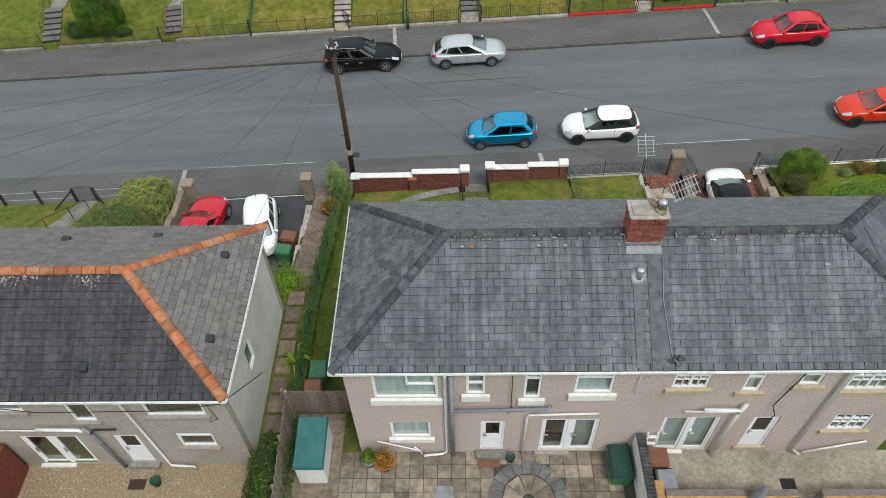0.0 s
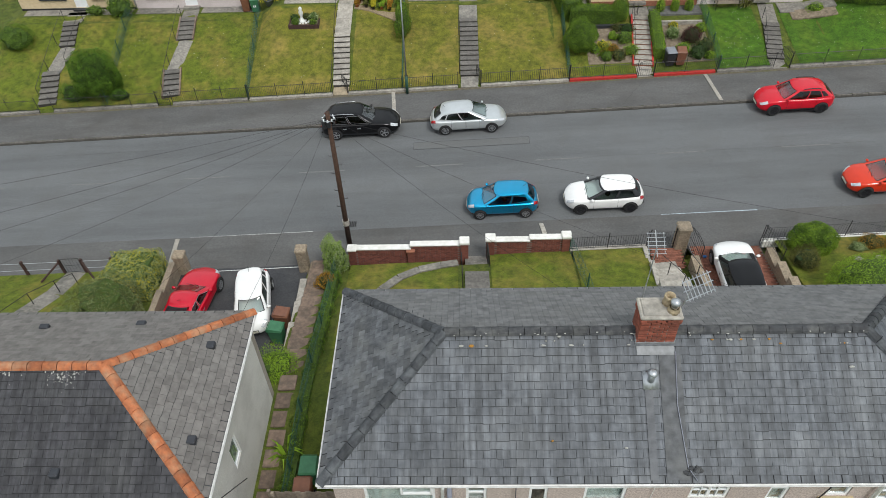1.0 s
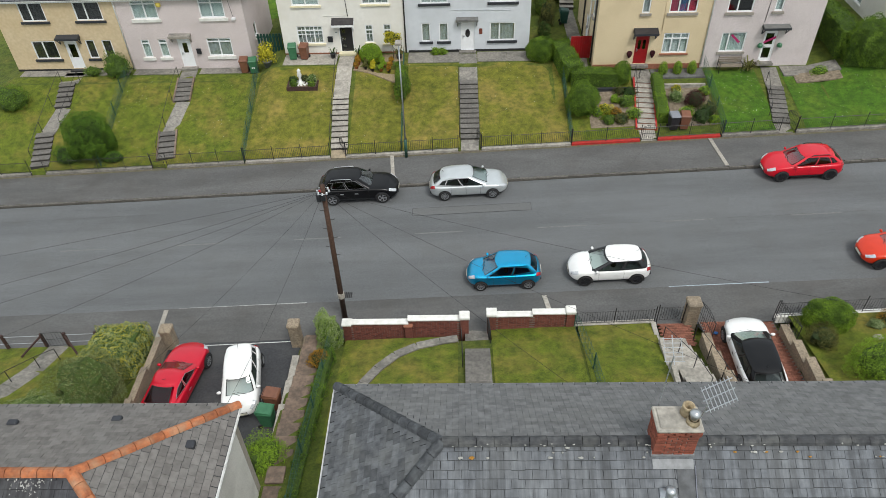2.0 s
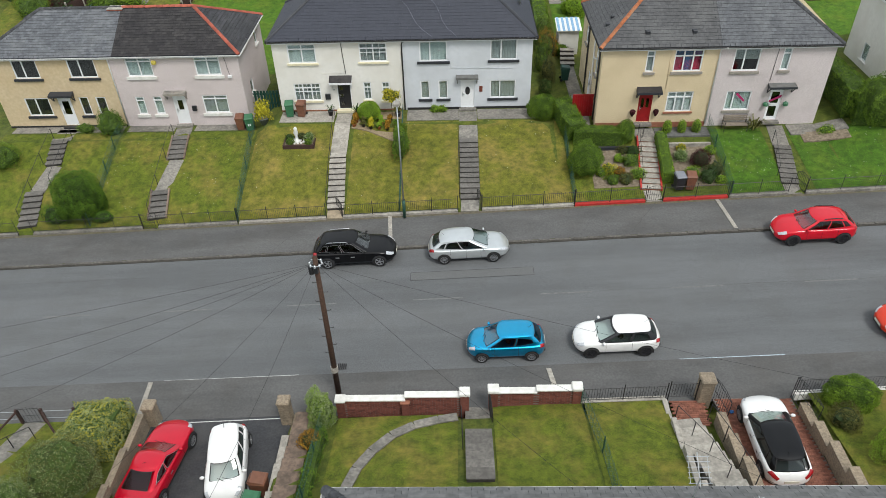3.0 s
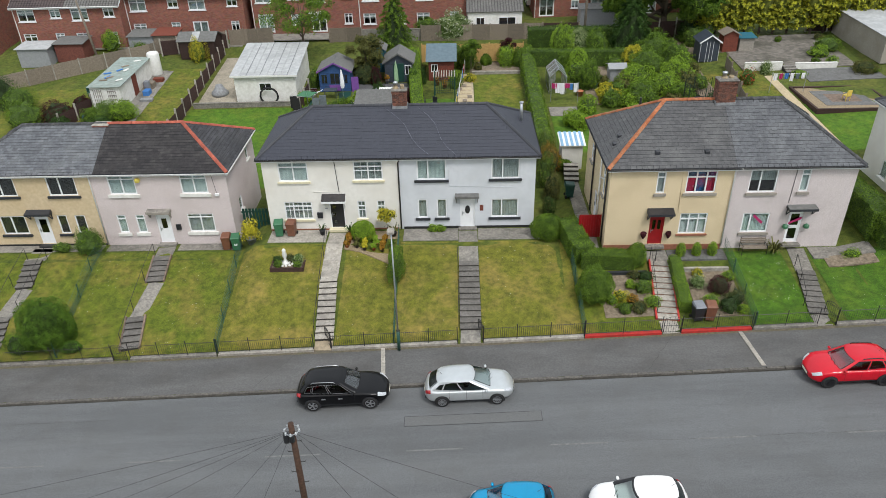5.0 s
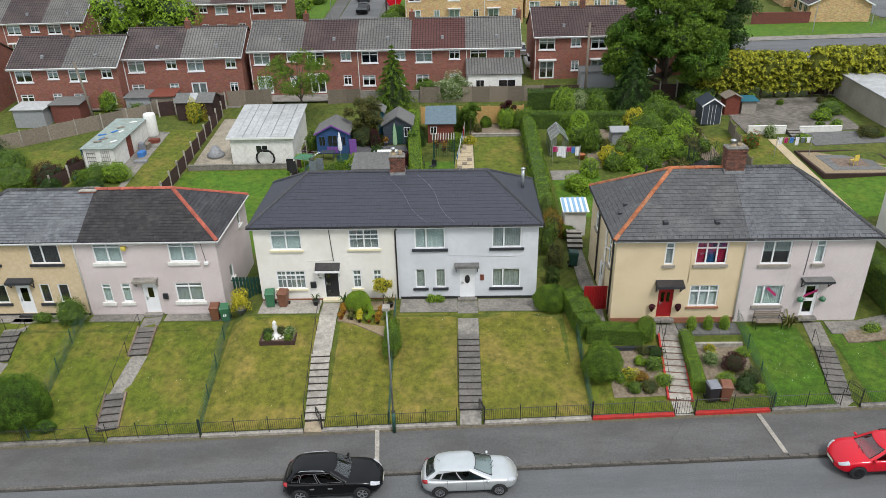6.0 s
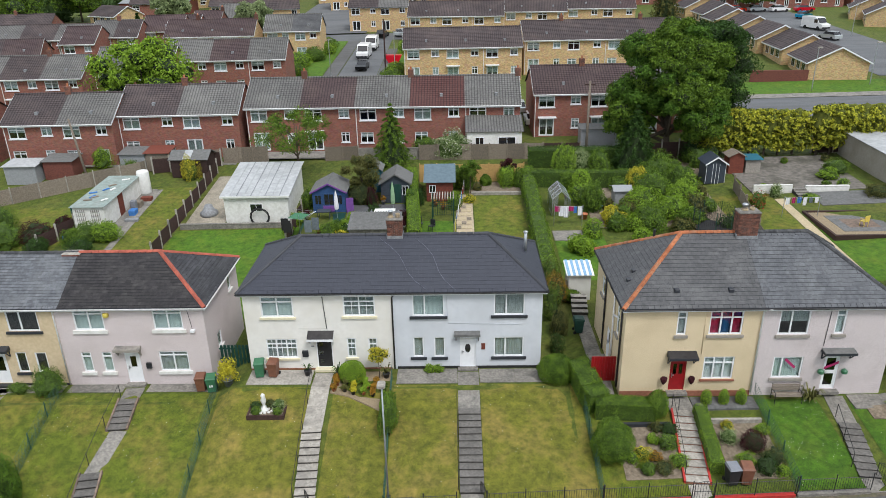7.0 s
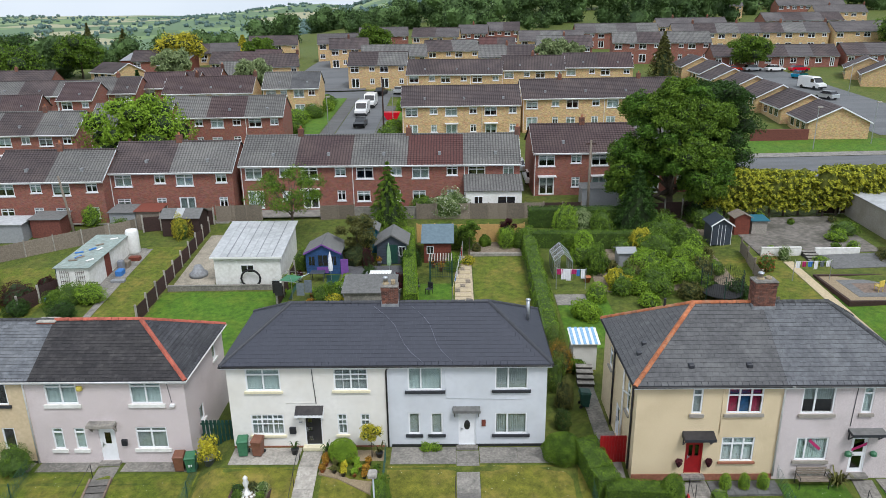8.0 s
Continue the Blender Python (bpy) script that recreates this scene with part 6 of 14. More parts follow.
    eaves(h, -2.6, 14.5, 9.65, 16.05, 8.42, "white_paint", "pipe_white")
    chimney(h, 5.95, 12.85, 0.95, 0.6, 10.0, 11.25, ((0.22, 0.12, 0.12, 0.3, "pot"), (0.3, -0.12, 0.11, 0.16, "cowl")), single=True)
    # repairs, vents and growth on the slates
    P = lambda x, k, d=0.05: Vector((x, 9.65 + 3.2 * k, 8.42 + 2.0 * k)) + Vector((0, -2.0, 3.2)).normalized() * d
    m = Mesh().tube([P(5.78, 0.66), P(5.78, 0.66) + Vector((0, 0, 0.3))], 0.09, 12)
    m.lathe(P(5.78, 0.66) + Vector((0, 0, 0.3)), [(0.12, 0), (0.13, 0.05), (0.06, 0.1)], 12)
    q = [P(5.58, 0.6), P(5.98, 0.6), P(5.98, 0.72), P(5.58, 0.72)]
    m.prism(q, Vector((0, -2.0, 3.2)).normalized() * 0.015)
    part("flue", m, "galv", h, smooth=True)
    for x, k0, k1, w, mm in ((5.72, 0.02, 0.6, 0.2, "slate_h"), (5.95, 0.83, 0.89, 0.95, "lead"), (6.3, 0.02, 0.83, 0.55, "slate_a_dark")):
        m = Mesh().prism([P(x - w / 2, k0, 0.045), P(x + w / 2, k0, 0.045), P(x + w / 2, k1, 0.045), P(x - w / 2, k1, 0.045)], Vector((0, -2.0, 3.2)).normalized() * 0.008)
        part("roof_repair", m, mm, h)
    pipe(h, [P(6.45, 0.85, 0.08), P(6.4, 0.5, 0.08), P(6.55, 0.1, 0.08), P(6.75, 0.02, 0.08)], 0.012, "grey_pvc", "cable")
    rnd = random.Random(4)
    for k in range(26):
        x = rnd.uniform(0.8, 11.2)
        kk = rnd.choice((0.96, 0.93, 0.9, rnd.uniform(0.2, 0.9)))
        s = rnd.uniform(0.015, 0.04)
        m = Mesh().blob(P(x, kk, 0.05), (s * rnd.uniform(1, 2), s, 0.02), 0.5, 5, k)
        part("lichen", m, "lichen" if k % 4 == 0 else "lichen_pale", h)
    m = Mesh()
    for k in range(90):
        x = rnd.uniform(0.8, 11.4)
        m.blob((x, 12.9 - rnd.uniform(0.0, 0.2), 10.46 + rnd.uniform(-0.04, 0.03)), (rnd.uniform(0.012, 0.04), 0.018, 0.012), 0.5, 5, k)
    part("lichen", m, "lichen_pale", h, kind="stuff")
    for k in range(7):
        m = Mesh().blob(P(6.7 + rnd.uniform(-0.25, 0.25), 0.05 + rnd.uniform(0, 0.05), 0.06), (0.08, 0.06, 0.04), 0.6, 5, k)
        part("lichen", m, "ridge_grey", h)
    # aerials on the stack
    a = part("aerial", Mesh().tube([(5.6, 13.25, 10.6), (5.65, 13.3, 13.0)], 0.014, 6), "galv", h)
    m = Mesh()
    for k in range(3, 9):
        m.tube([(5.5, 13.1 + k * 0.085, 12.55 + k * 0.055), (5.95, 13.1 + k * 0.085, 12.55 + k * 0.055)], 0.008, 5)
    m.tube([(5.72, 13.3, 12.67), (5.72, 13.85, 13.03)], 0.012, 5)
    for k in range(3):
        m.tube([(5.53 + 0.19 * k, 13.36, 12.72), (5.53 + 0.19 * k, 13.8, 13.0)], 0.007, 5)
    part("aerial_head", m, "galv", a)
    a = part("aerial", Mesh().tube([(6.45, 12.95, 10.6), (6.75, 13.2, 11.6)], 0.014, 6), "galv", h)
    m = Mesh()
    for k in range(8):
        p = Vector((6.6 + k * 0.09, 13.15 + 0.03 * k, 11.55 + k * 0.02))
        m.tube([p + Vector((0.05, -0.3, -0.03)), p + Vector((-0.05, 0.3, 0.1))], 0.012, 5)
    for s in (-0.25, 0, 0.25):
        m.tube([(6.55, 13.15 + s, 11.53 + s * 0.2), (7.3, 13.4 + s, 11.7 + s * 0.2)], 0.014, 5)
    part("aerial_head", m, "galv", a)
    return h


def semi_b():
    """The neighbouring pair with orange ridge tiles and smooth grey render."""
    zb, ze = 2.2, 6.95
    x0, x1, y0, y1 = -22.7, -6.05, 9.9, 16.3
    h = thing("semi_detached_house", (-14.4, 13, zb), "beige rendered semi-detached pair, dark slate roof edged in orange tiles", "house", "near street houses")
    f = Face((0, y0), (1, 0))
    ops = [(-8.55, -6.75, 5.62, 6.62), (-10.9, -10.2, 5.3, 6.7), (-13.2, -11.3, 2.3, 4.3), (-10.15, -9.35, 2.4, 4.35), (-8.1, -6.95, 3.55, 4.45), (-13.6, -12.2, 5.9, 6.7)]
    # East wall takes the paler render, its side light put into the colour
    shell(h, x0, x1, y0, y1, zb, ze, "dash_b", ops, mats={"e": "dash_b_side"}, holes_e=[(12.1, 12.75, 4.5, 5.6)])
    window(h, Face((x1, 0), (0, 1)), 12.1, 12.75, 4.5, 5.6, (), 0, None, behind="blind_grey")
    window(h, f, *ops[0], (), 0.2, "sill_grey", 0.14, behind="room_dark")
    window(h, f, *ops[1], (), 0, "sill_grey", 0.1, behind="room_dark", frame_m="white_pvc")
    window(h, f, *ops[4], (), 0.22, "sill_grey", 0.12, behind="room_dark")
    window(h, f, *ops[5], (), 0.3, "sill_grey", 0.14, behind="blind_grey")
    door(h, f, -13.2, -12.25, 2.3, 4.3, "white_pvc", ((0.1, 0.88, 0.06, 0.95),), glass="glass", step="white_paint", step_d=0.12)
    door(h, f, -12.25, -11.3, 2.3, 4.3, "white_pvc", ((0.12, 0.9, 0.06, 0.95),), glass="glass", step=None)
    door(h, f, *ops[3], "white_pvc", ((0.14, 0.86, 0.55, 0.94),), step="concrete", step_d=0.2)
    pipe(h, [(-9.1, 9.66, 6.8), (-9.1, 9.8, 6.55), (-8.9, 9.8, 2.7), (-8.75, 9.7, 2.55), (-8.0, 9.68, 2.5), (-7.95, 9.65, 2.3)], 0.045, "pipe_white")
    pipe(h, [(-12.2, 9.74, 5.05), (-10.9, 9.74, 5.0), (-10.8, 9.74, 4.9)], 0.06, "pipe_white", "soil_pipe")
    pipe(h, [(-10.75, 9.76, 5.1), (-10.6, 9.76, 4.7), (-10.4, 9.76, 2.3)], 0.06, "grey_pvc", "soil_pipe")
    pipe(h, [(-10.6, 9.74, 4.75), (-10.45, 9.74, 5.0), (-9.7, 9.74, 5.05)], 0.04, "black_metal", "waste_pipe")
    pipe(h, [(-14, 9.82, 4.85), (-10.9, 9.82, 4.8)], 0.025, "pipe_white", "waste_pipe")
    pipe(h, [(-13.8, 9.7, 6.75), (-11.5, 9.6, 6.4), (-8, 9.6, 6.45), (-6.0, 9.65, 6.75), (-4.9, 10.6, 6.9)], 0.015, "black_metal", "cable")
    pipe(h, [(-6.6, 9.84, 6.7), (-6.45, 9.84, 5.5), (-6.7, 9.84, 5.3), (-6.8, 9.84, 5.5)], 0.01, "black_metal", "cable")
    # North and east slopes take the paler slate, brighter light in its colour
    hip_roof(h, -22.95, -5.83, 9.68, 16.5, 6.92, 8.72, 3.25, ("slate_b", "slate_b_lit", "slate_b", "slate_b_lit"), "terracotta", ("terracotta",) * 4, 13, 0.33, 0.23, 300, capw=0.16)
    eaves(h, -22.95, -5.83, 9.68, 16.5, 6.92, "white_paint", "pipe_white")
    for x, y, z in ((-10.0, 10.5, 7.4), (-12.9, 10.5, 7.4)):
        part("roof_vent", Mesh().bbox(x - 0.13, x + 0.13, y - 0.13, y + 0.13, z - 0.08, z + 0.1, 0.03), "anthracite", h)
    for y, k in ((14.7, 0.28), (11.5, 0.22)):
        x, z = -5.83 - 3.25 * k, 6.92 + 1.8 * k
        part("roof_vent", Mesh().bbox(x - 0.13, x + 0.13, y - 0.13, y + 0.13, z - 0.08, z + 0.12, 0.03), "anthracite", h)
    for x, y, z in ((-9.2, 15.6, 7.42), (-12.2, 15.4, 7.55)):
        part("roof_vent", Mesh().bbox(x - 0.15, x + 0.15, y - 0.1, y + 0.1, z - 0.05, z + 0.09, 0.03), "anthracite", h)
    rnd = random.Random(9)
    m = Mesh()
    down, out = Vector((0, -3.41, -1.8)).normalized(), Vector((0, -1.8, 3.41)).normalized()
    spots = [rnd.uniform(-16.5, -9.3) for k in range(11)]
    for k in range(420):
        d = 0.17 + abs(rnd.gauss(0, 0.2))
        x = min(-9.2 + d * 0.8, rnd.choice(spots) + rnd.gauss(0, 0.22))
        r = rnd.uniform(0.008, 0.034) * max(0.3, 1.2 - d)
        c = Vector((x, 13.09, 8.72)) + down * d + out * 0.046
        m.add([c + Vector((1, 0, 0)) * (r * rnd.uniform(0.5, 1.1) * math.cos(j * 1.047)) + down * (r * rnd.uniform(0.6, 1.5) * math.sin(j * 1.047)) for j in range(6)], [tuple(range(5, -1, -1))])
    part("lichen", m, "lichen_pale", h, kind="stuff")
    return h


def house_right():
    """The next house up the street, cut by the picture's edge."""
    zb, ze = 3.1, 8.2
    h = thing("detached_house", (34.8, 51.5, zb), "pale grey rendered house with a slate hipped roof", "house", "far street houses")
    W = [(49.0, 49.9, 6.2, 7.3), (52.0, 52.8, 3.8, 5.0)]
    shell(h, 29.1, 42.5, 48.2, 55.0, zb, ze, "render_cream", [(30.3, 31.8, 6.2, 7.5), (30.3, 31.8, 3.9, 5.2)], holes_w=W)
    fw = Face((29.1, 0), (0, -1))
    for a, b, c, d in W:
        window(h, fw, -b, -a, c, d, (), 0, "white_paint")
    f = Face((0, 48.2), (1, 0))
    window(h, f, 30.3, 31.8, 6.2, 7.5, (0.5,), 0, "white_paint")
    window(h, f, 30.3, 31.8, 3.9, 5.2, (0.5,), 0, "white_paint")
    hip_roof(h, 28.85, 42.75, 47.95, 55.25, 8.2, 10.4, 3.6, ("slate_h",) * 4, "ridge_grey", ("ridge_grey",) * 4, 17, 0.33, 0.25, 0)
    eaves(h, 28.85, 42.75, 47.95, 55.25, 8.2, "white_pvc", "pipe_white")


semi_c()
semi_ef()
semi_d()
semi_a()
semi_b()
house_right()


# ---- plants ----
def leaves(m, samples, size, rnd, flat=0.5):
    """Small pointed leaves at (place, outward way)."""
    k = len(samples)
    if not k:
        return
    sa = samples if isinstance(samples, np.ndarray) else np.array([(*a, *b) for a, b in samples])
    g = np.random.default_rng(rnd.randrange(1 << 30))
    p, o = sa[:, :3], sa[:, 3:]
    unit = lambda v: v / np.maximum(np.linalg.norm(v, axis=1, keepdims=True), 1e-9)
    nn = unit(o * flat + unit(g.normal(size=(k, 3))) * (1 - flat))
    u = unit(np.cross(nn, g.normal(size=(k, 3))))
    w = np.cross(nn, u)
    s = (size * g.uniform(0.6, 1.35, (k, 1)))
    v = np.stack([p - u * s * 0.8 - w * s * 0.62, p - u * s * 0.8 + w * s * 0.62, p + u * s], 1).reshape(-1, 3)
    i0 = len(m.v)
    m.v.extend(map(tuple, v.tolist()))
    m.f.extend((i, i + 1, i + 2) for i in range(i0, i0 + 3 * k, 3))


def ball_samples(c, r, n, rnd, seed, rough=0.3, low=-0.6, inner=0.75):
    """Places and outward ways over a lumpy round body, one a row."""
    g = np.random.default_rng(rnd.randrange(1 << 30))
    d = g.normal(size=(int(n * 2.2) + 20, 3))
    d /= np.linalg.norm(d, axis=1, keepdims=True)
    d = d[d[:, 2] > low][:n]
    s = np.ones(len(d))
    for f, amp in ((2.6, 0.3), (5.5, 0.2), (11.0, 0.13)):
        for _ in range(2):
            s += rough * amp * np.sin(f * (d @ g.normal(size=3)) + g.uniform(0, 6.3))
    s *= 1 - (1 - inner) * g.random(len(d)) ** 2
    return np.hstack([np.array(tuple(c)) + d * np.array(tuple(r)) * s[:, None], d])


def bush(name, c, r, material, label, n=1800, size=0.07, seed=1.0, rough=0.3, category="shrub", second=None, share=0.3, low=-0.6, group=""):
    """A shrub: a core coloured as dark as shaded twigs within, leaves without. c: its foot."""
    if size < 0.1:
        n, size = int(n * 2.1), size * 0.66
    n, size = int(n * 2.2), size * 0.68
    rnd = random.Random(int(seed * 977))
    b = thing(name, c, label, category, group)
    mid = (c[0], c[1], c[2] + r[2] * 0.62)
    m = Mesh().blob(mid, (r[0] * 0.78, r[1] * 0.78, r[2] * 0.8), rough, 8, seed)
    part("twig_core", m, "hedge_core" if material in ("leaf_mid", "leaf_bright", "leaf_pale", "leaf_yellow") else "leaf_core_shade", b)
    s = ball_samples(mid, r, n, rnd, seed, rough, low)
    if second:
        k = int(n * share)
        m = Mesh()
        leaves(m, s[:k], size, rnd)
        part("tip_foliage", m, second, b, kind="stuff")
        s = s[k:]
    m = Mesh()
    leaves(m, s, size, rnd)
    part("foliage", m, material, b, kind="stuff")
    return b


def hedge(name, pts, w, h, material, label, dens=180, size=0.06, seed=1.0, second=None, round_top=0.15, gz=None, share=0.25, wob=0.12):
    """A clipped or loose hedge along a line on the land."""
    if size < 0.1:
        dens, size = dens * 1.9, size * 0.7
    dens, size = dens * 2, size * 0.7
    if name == "clipped_hedge":
        wob *= 0.5
    rnd = random.Random(int(seed * 613))
    gz = gz or ground_z
    pts = [Vector((p[0], p[1], 0)) for p in pts]
    b = thing(name, (pts[0].x, pts[0].y, gz(pts[0].x, pts[0].y)), label, "hedge")
    core, samp = Mesh(), []
    for a, c in zip(pts, pts[1:]):
        L = (c - a).length
        t = (c - a) / L
        s = Vector((-t.y, t.x, 0))
        k = max(1, int(L / 0.8))
        for i in range(k):
            p, q = a + t * L * i / k, a + t * L * (i + 1) / k
            zp, zq = gz(p.x, p.y), gz(q.x, q.y)
            hw = w / 2 * (0.94 if name == "clipped_hedge" else 0.86)
            V = [p - s * hw, p + s * hw, q + s * hw, q - s * hw]
            Z = [zp, zp, zq, zq]
            core.add([(v.x, v.y, z - 0.05) for v, z in zip(V, Z)] + [(v.x * 0.9 + (p.x if j < 2 else q.x) * 0.1, v.y * 0.9 + (p.y if j < 2 else q.y) * 0.1, z + h * 0.9) for j, (v, z) in enumerate(zip(V, Z))], [(0, 1, 5, 4), (1, 2, 6, 5), (2, 3, 7, 6), (3, 0, 4, 7), (4, 5, 6, 7)])
        n = int(dens * L * (2 * h + w))
        for i in range(n):
            u = rnd.uniform(-0.02 * L, L * 1.02)
            p = a + t * u
            z = gz(p.x, p.y)
            if rnd.random() < w / (2 * h + w):
                f = rnd.uniform(-0.5, 0.5)
                nrm = Vector((0, 0, 1))
                q = p + s * f * w + Vector((0, 0, z + h * (1 - round_top * (2 * f) ** 4)))
            else:
                sd = rnd.choice((-1, 1))
                v = rnd.uniform(0, 1)
                nrm = s * sd
                q = p + s * sd * (w / 2) * (1 - round_top * v ** 4) + Vector((0, 0, z + h * v))
            q += nrm * (wob * noise.noise(q * 1.4 + Vector((seed, 0, 0))) + wob * 0.7 * noise.noise(q * 4) - 0.06 * rnd.random())
            samp.append((q, nrm))
        for e, sd in ((a, -1), (c, 1)):
            for i in range(int(dens * w * h)):
                q = e + s * rnd.uniform(-0.5, 0.5) * w
                q = q + t * sd * 0.05 + Vector((0, 0, gz(q.x, q.y) + h * rnd.random()))
                samp.append((q, t * sd))
    part("stem_core", core, "hedge_core", b, kind="stuff")
    if second:
        rnd.shuffle(samp)
        k = int(len(samp) * share)
        m = Mesh()
        leaves(m, samp[:k], size, rnd)
        part("tip_foliage", m, second, b, kind="stuff")
        samp = samp[k:]
    m = Mesh()
    leaves(m, samp, size, rnd)
    part("foliage", m, material, b, kind="stuff")
    return b


def tree(name, foot, height, spread, material, label, clumps=16, per=900, leaf=0.12, seed=1.0, trunk_h=0.35, trunk_r=0.25, second=None, flat=0.8, clump=0.36, group="", open_crown=False, limbs=11, lobes=()):
    """Tapered trunk, limbs, and a crown of leafy clumps with gaps between."""
    rnd = random.Random(int(seed * 389))
    foot = Vector(foot)
    t = thing(name, foot, label, "tree", group)
    th = height * trunk_h
    top = foot + Vector((rnd.uniform(-0.3, 0.3), rnd.uniform(-0.3, 0.3), height * 0.8))
    fork = foot + Vector((0, 0, th))
    m = Mesh().tube([foot - Vector((0, 0, 0.3)), foot + Vector((0.02, 0, th * 0.5)), fork, (fork + top) / 2, top], trunk_r, 9, trunk_r * 0.22)
    part("trunk", m, "bark", t, smooth=True)
    centre = foot + Vector((0, 0, th + (height - th) * 0.52))
    rz = (height - th) * 0.5
    spots = []
    for i in range(clumps):
        z = 1 - 2 * (i + 0.5) / clumps
        a = i * 2.39996 + seed
        rr = math.sqrt(max(0, 1 - z * z)) ** flat
        k = rnd.uniform(0.62, 0.86)
        spots.append(centre + Vector((spread * rr * math.cos(a) * k, spread * rr * math.sin(a) * k, rz * z * 0.8)))
    for lx, ly, lz, lr in lobes:
        k = round(5 * lr)
        for i in range(k):
            z = 1 - 1.7 * (i + 0.5) / k
            a = i * 2.39996 + lx
            spots.append(foot + Vector((lx, ly, lz)) + Vector((math.cos(a) * math.sqrt(1 - z * z), math.sin(a) * math.sqrt(1 - z * z), z * 0.85)) * lr * rnd.uniform(0.6, 0.85))
    if not open_crown and not lobes:
        spots.append(centre + Vector((0, 0, 0)))
        spots.append(centre + Vector((0.15 * spread, 0, rz * 0.5)))
    for i, p in enumerate((spots if not lobes else spots[::13])[:limbs]):
        s = foot + Vector((0, 0, th * rnd.uniform(0.75, 1.5)))
        mid = s.lerp(p, 0.5) + Vector((0, 0, -0.06 * height * rnd.random()))
        part("limb", Mesh().tube([s, mid, p], trunk_r * 0.42, 6, trunk_r * 0.1), "bark", t, smooth=True)
    m, m2, core = Mesh(), Mesh(), Mesh()
    per, leaf = int(per * 2.3), leaf * 0.66
    for i, p in enumerate(spots):
        r = spread * clump * rnd.uniform(0.75, 1.25) if not lobes else rnd.uniform(0.7, 1.25)
        rv = (r, r, r * rnd.uniform(0.6, 0.85))
        # Dark fill puts the shade of inner gaps into each clump
        if not open_crown:
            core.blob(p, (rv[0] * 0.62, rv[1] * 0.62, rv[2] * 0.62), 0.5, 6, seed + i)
        s = ball_samples(p, rv, per, rnd, seed + i * 1.3, 0.55, -0.8, 0.6)
        leaves(m2 if second and i % 3 == 0 else m, s, leaf, rnd, 0.45)
    crown = part("crown", m, material, t, kind="stuff")
    if m2.v:
        part("crown", m2, second, t, kind="stuff")
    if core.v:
        part("inner_crown", core, "leaf_core_shade", t, kind="stuff")
    return t


def conifer(name, foot, height, spread, material, label, n=5000, leaf=0.1, seed=1.0):
    rnd = random.Random(int(seed * 271))
    foot = Vector(foot)
    t = thing(name, foot, label, "tree")
    part("trunk", Mesh().tube([foot - Vector((0, 0, 0.2)), foot + Vector((0, 0, height * 0.95))], 0.14, 7, 0.03), "bark", t)
    m, n, leaf, sprays = Mesh(), n * 2, leaf * 0.7, []
    for tier in range(int(height / 0.45)):
        z = height * 0.06 + tier * 0.45
        r = spread * max(0.02, 1 - z / height) ** 0.8
        k = max(5, int(9 * max(0.02, 1 - z / height)) + 3)
        for j in range(k):
            a = j * 2 * math.pi / k + tier * 0.7 + rnd.uniform(-0.2, 0.2)
            L = r * rnd.uniform(0.75, 1.15)
            for q in range(int(n / (height / 0.45) / k)):
                u = rnd.random() ** 0.7
                p = foot + Vector((math.cos(a) * L * u, math.sin(a) * L * u, z + 0.1 - 0.28 * L * u * u)) + Vector((rnd.gauss(0, 1), rnd.gauss(0, 1), rnd.gauss(0, 0.7))) * 0.13 * (1.25 - u) * max(0.5, r)
                sprays.append((*p, math.cos(a), math.sin(a), 0.5))
    leaves(m, np.array(sprays), leaf, rnd, 0.3)
    part("crown", m, material, t, kind="stuff")
    m = Mesh()
    m.lathe(foot, [(spread * 0.5, height * 0.08), (spread * 0.35, height * 0.4), (0.05, height * 0.85)], 10)
    part("inner_crown", m, "leaf_core_shade", t)
    return t


def spiky(name, c, r, n, material, label, seed=1, category="plant", pot=None):
    """A tuft of strap leaves."""
    rnd = random.Random(seed)
    b = thing(name, c, label, category)
    z = c[2]
    if pot:
        part("pot", Mesh().lathe((c[0], c[1], z), [(pot[0] * 0.7, 0), (pot[0], pot[1]), (pot[0] * 1.08, pot[1]), (pot[0] * 0.9, pot[1] - 0.03)], 12), pot[2], b, smooth=True)
        z += pot[1]
    m = Mesh()
    for i in range(n):
        a = rnd.uniform(0, 6.28)
        L = r * rnd.uniform(0.7, 1.2)
        up = rnd.uniform(0.5, 1.2)
        d = Vector((math.cos(a), math.sin(a), 0))
        s = Vector((-d.y, d.x, 0)) * 0.05 * r
        p0, p1, p2 = Vector((c[0], c[1], z)), Vector((c[0], c[1], z)) + d * L * 0.5 + Vector((0, 0, L * up)), Vector((c[0], c[1], z)) + d * L + Vector((0, 0, L * up * 0.7))
        m.add([p0 - s, p0 + s, p1 + s, p1 - s, p2], [(0, 1, 2, 3), (3, 2, 4)])
    part("leaf_tuft", m, material, b, kind="stuff")
    return b


def potted(name, c, r, pot, pot_m, material, label, seed=1.0, n=350, size=0.05):
    """A pot with a plant in it. pot: radius and height."""
    b = thing(name, c, label, "potted plant")
    part("pot", Mesh().lathe(c, [(pot[0] * 0.72, 0), (pot[0], pot[1]), (pot[0] * 1.1, pot[1]), (pot[0] * 1.1, pot[1] + 0.03), (pot[0] * 0.88, pot[1] + 0.02)], 12), pot_m, b, smooth=True)
    rnd = random.Random(int(seed * 51))
    m = Mesh()
    leaves(m, ball_samples((c[0], c[1], c[2] + pot[1] + r[2] * 0.7), r, n, rnd, seed, 0.5, -0.7, 0.3), size, rnd)
    part("foliage", m, material, b, kind="stuff")
    return b


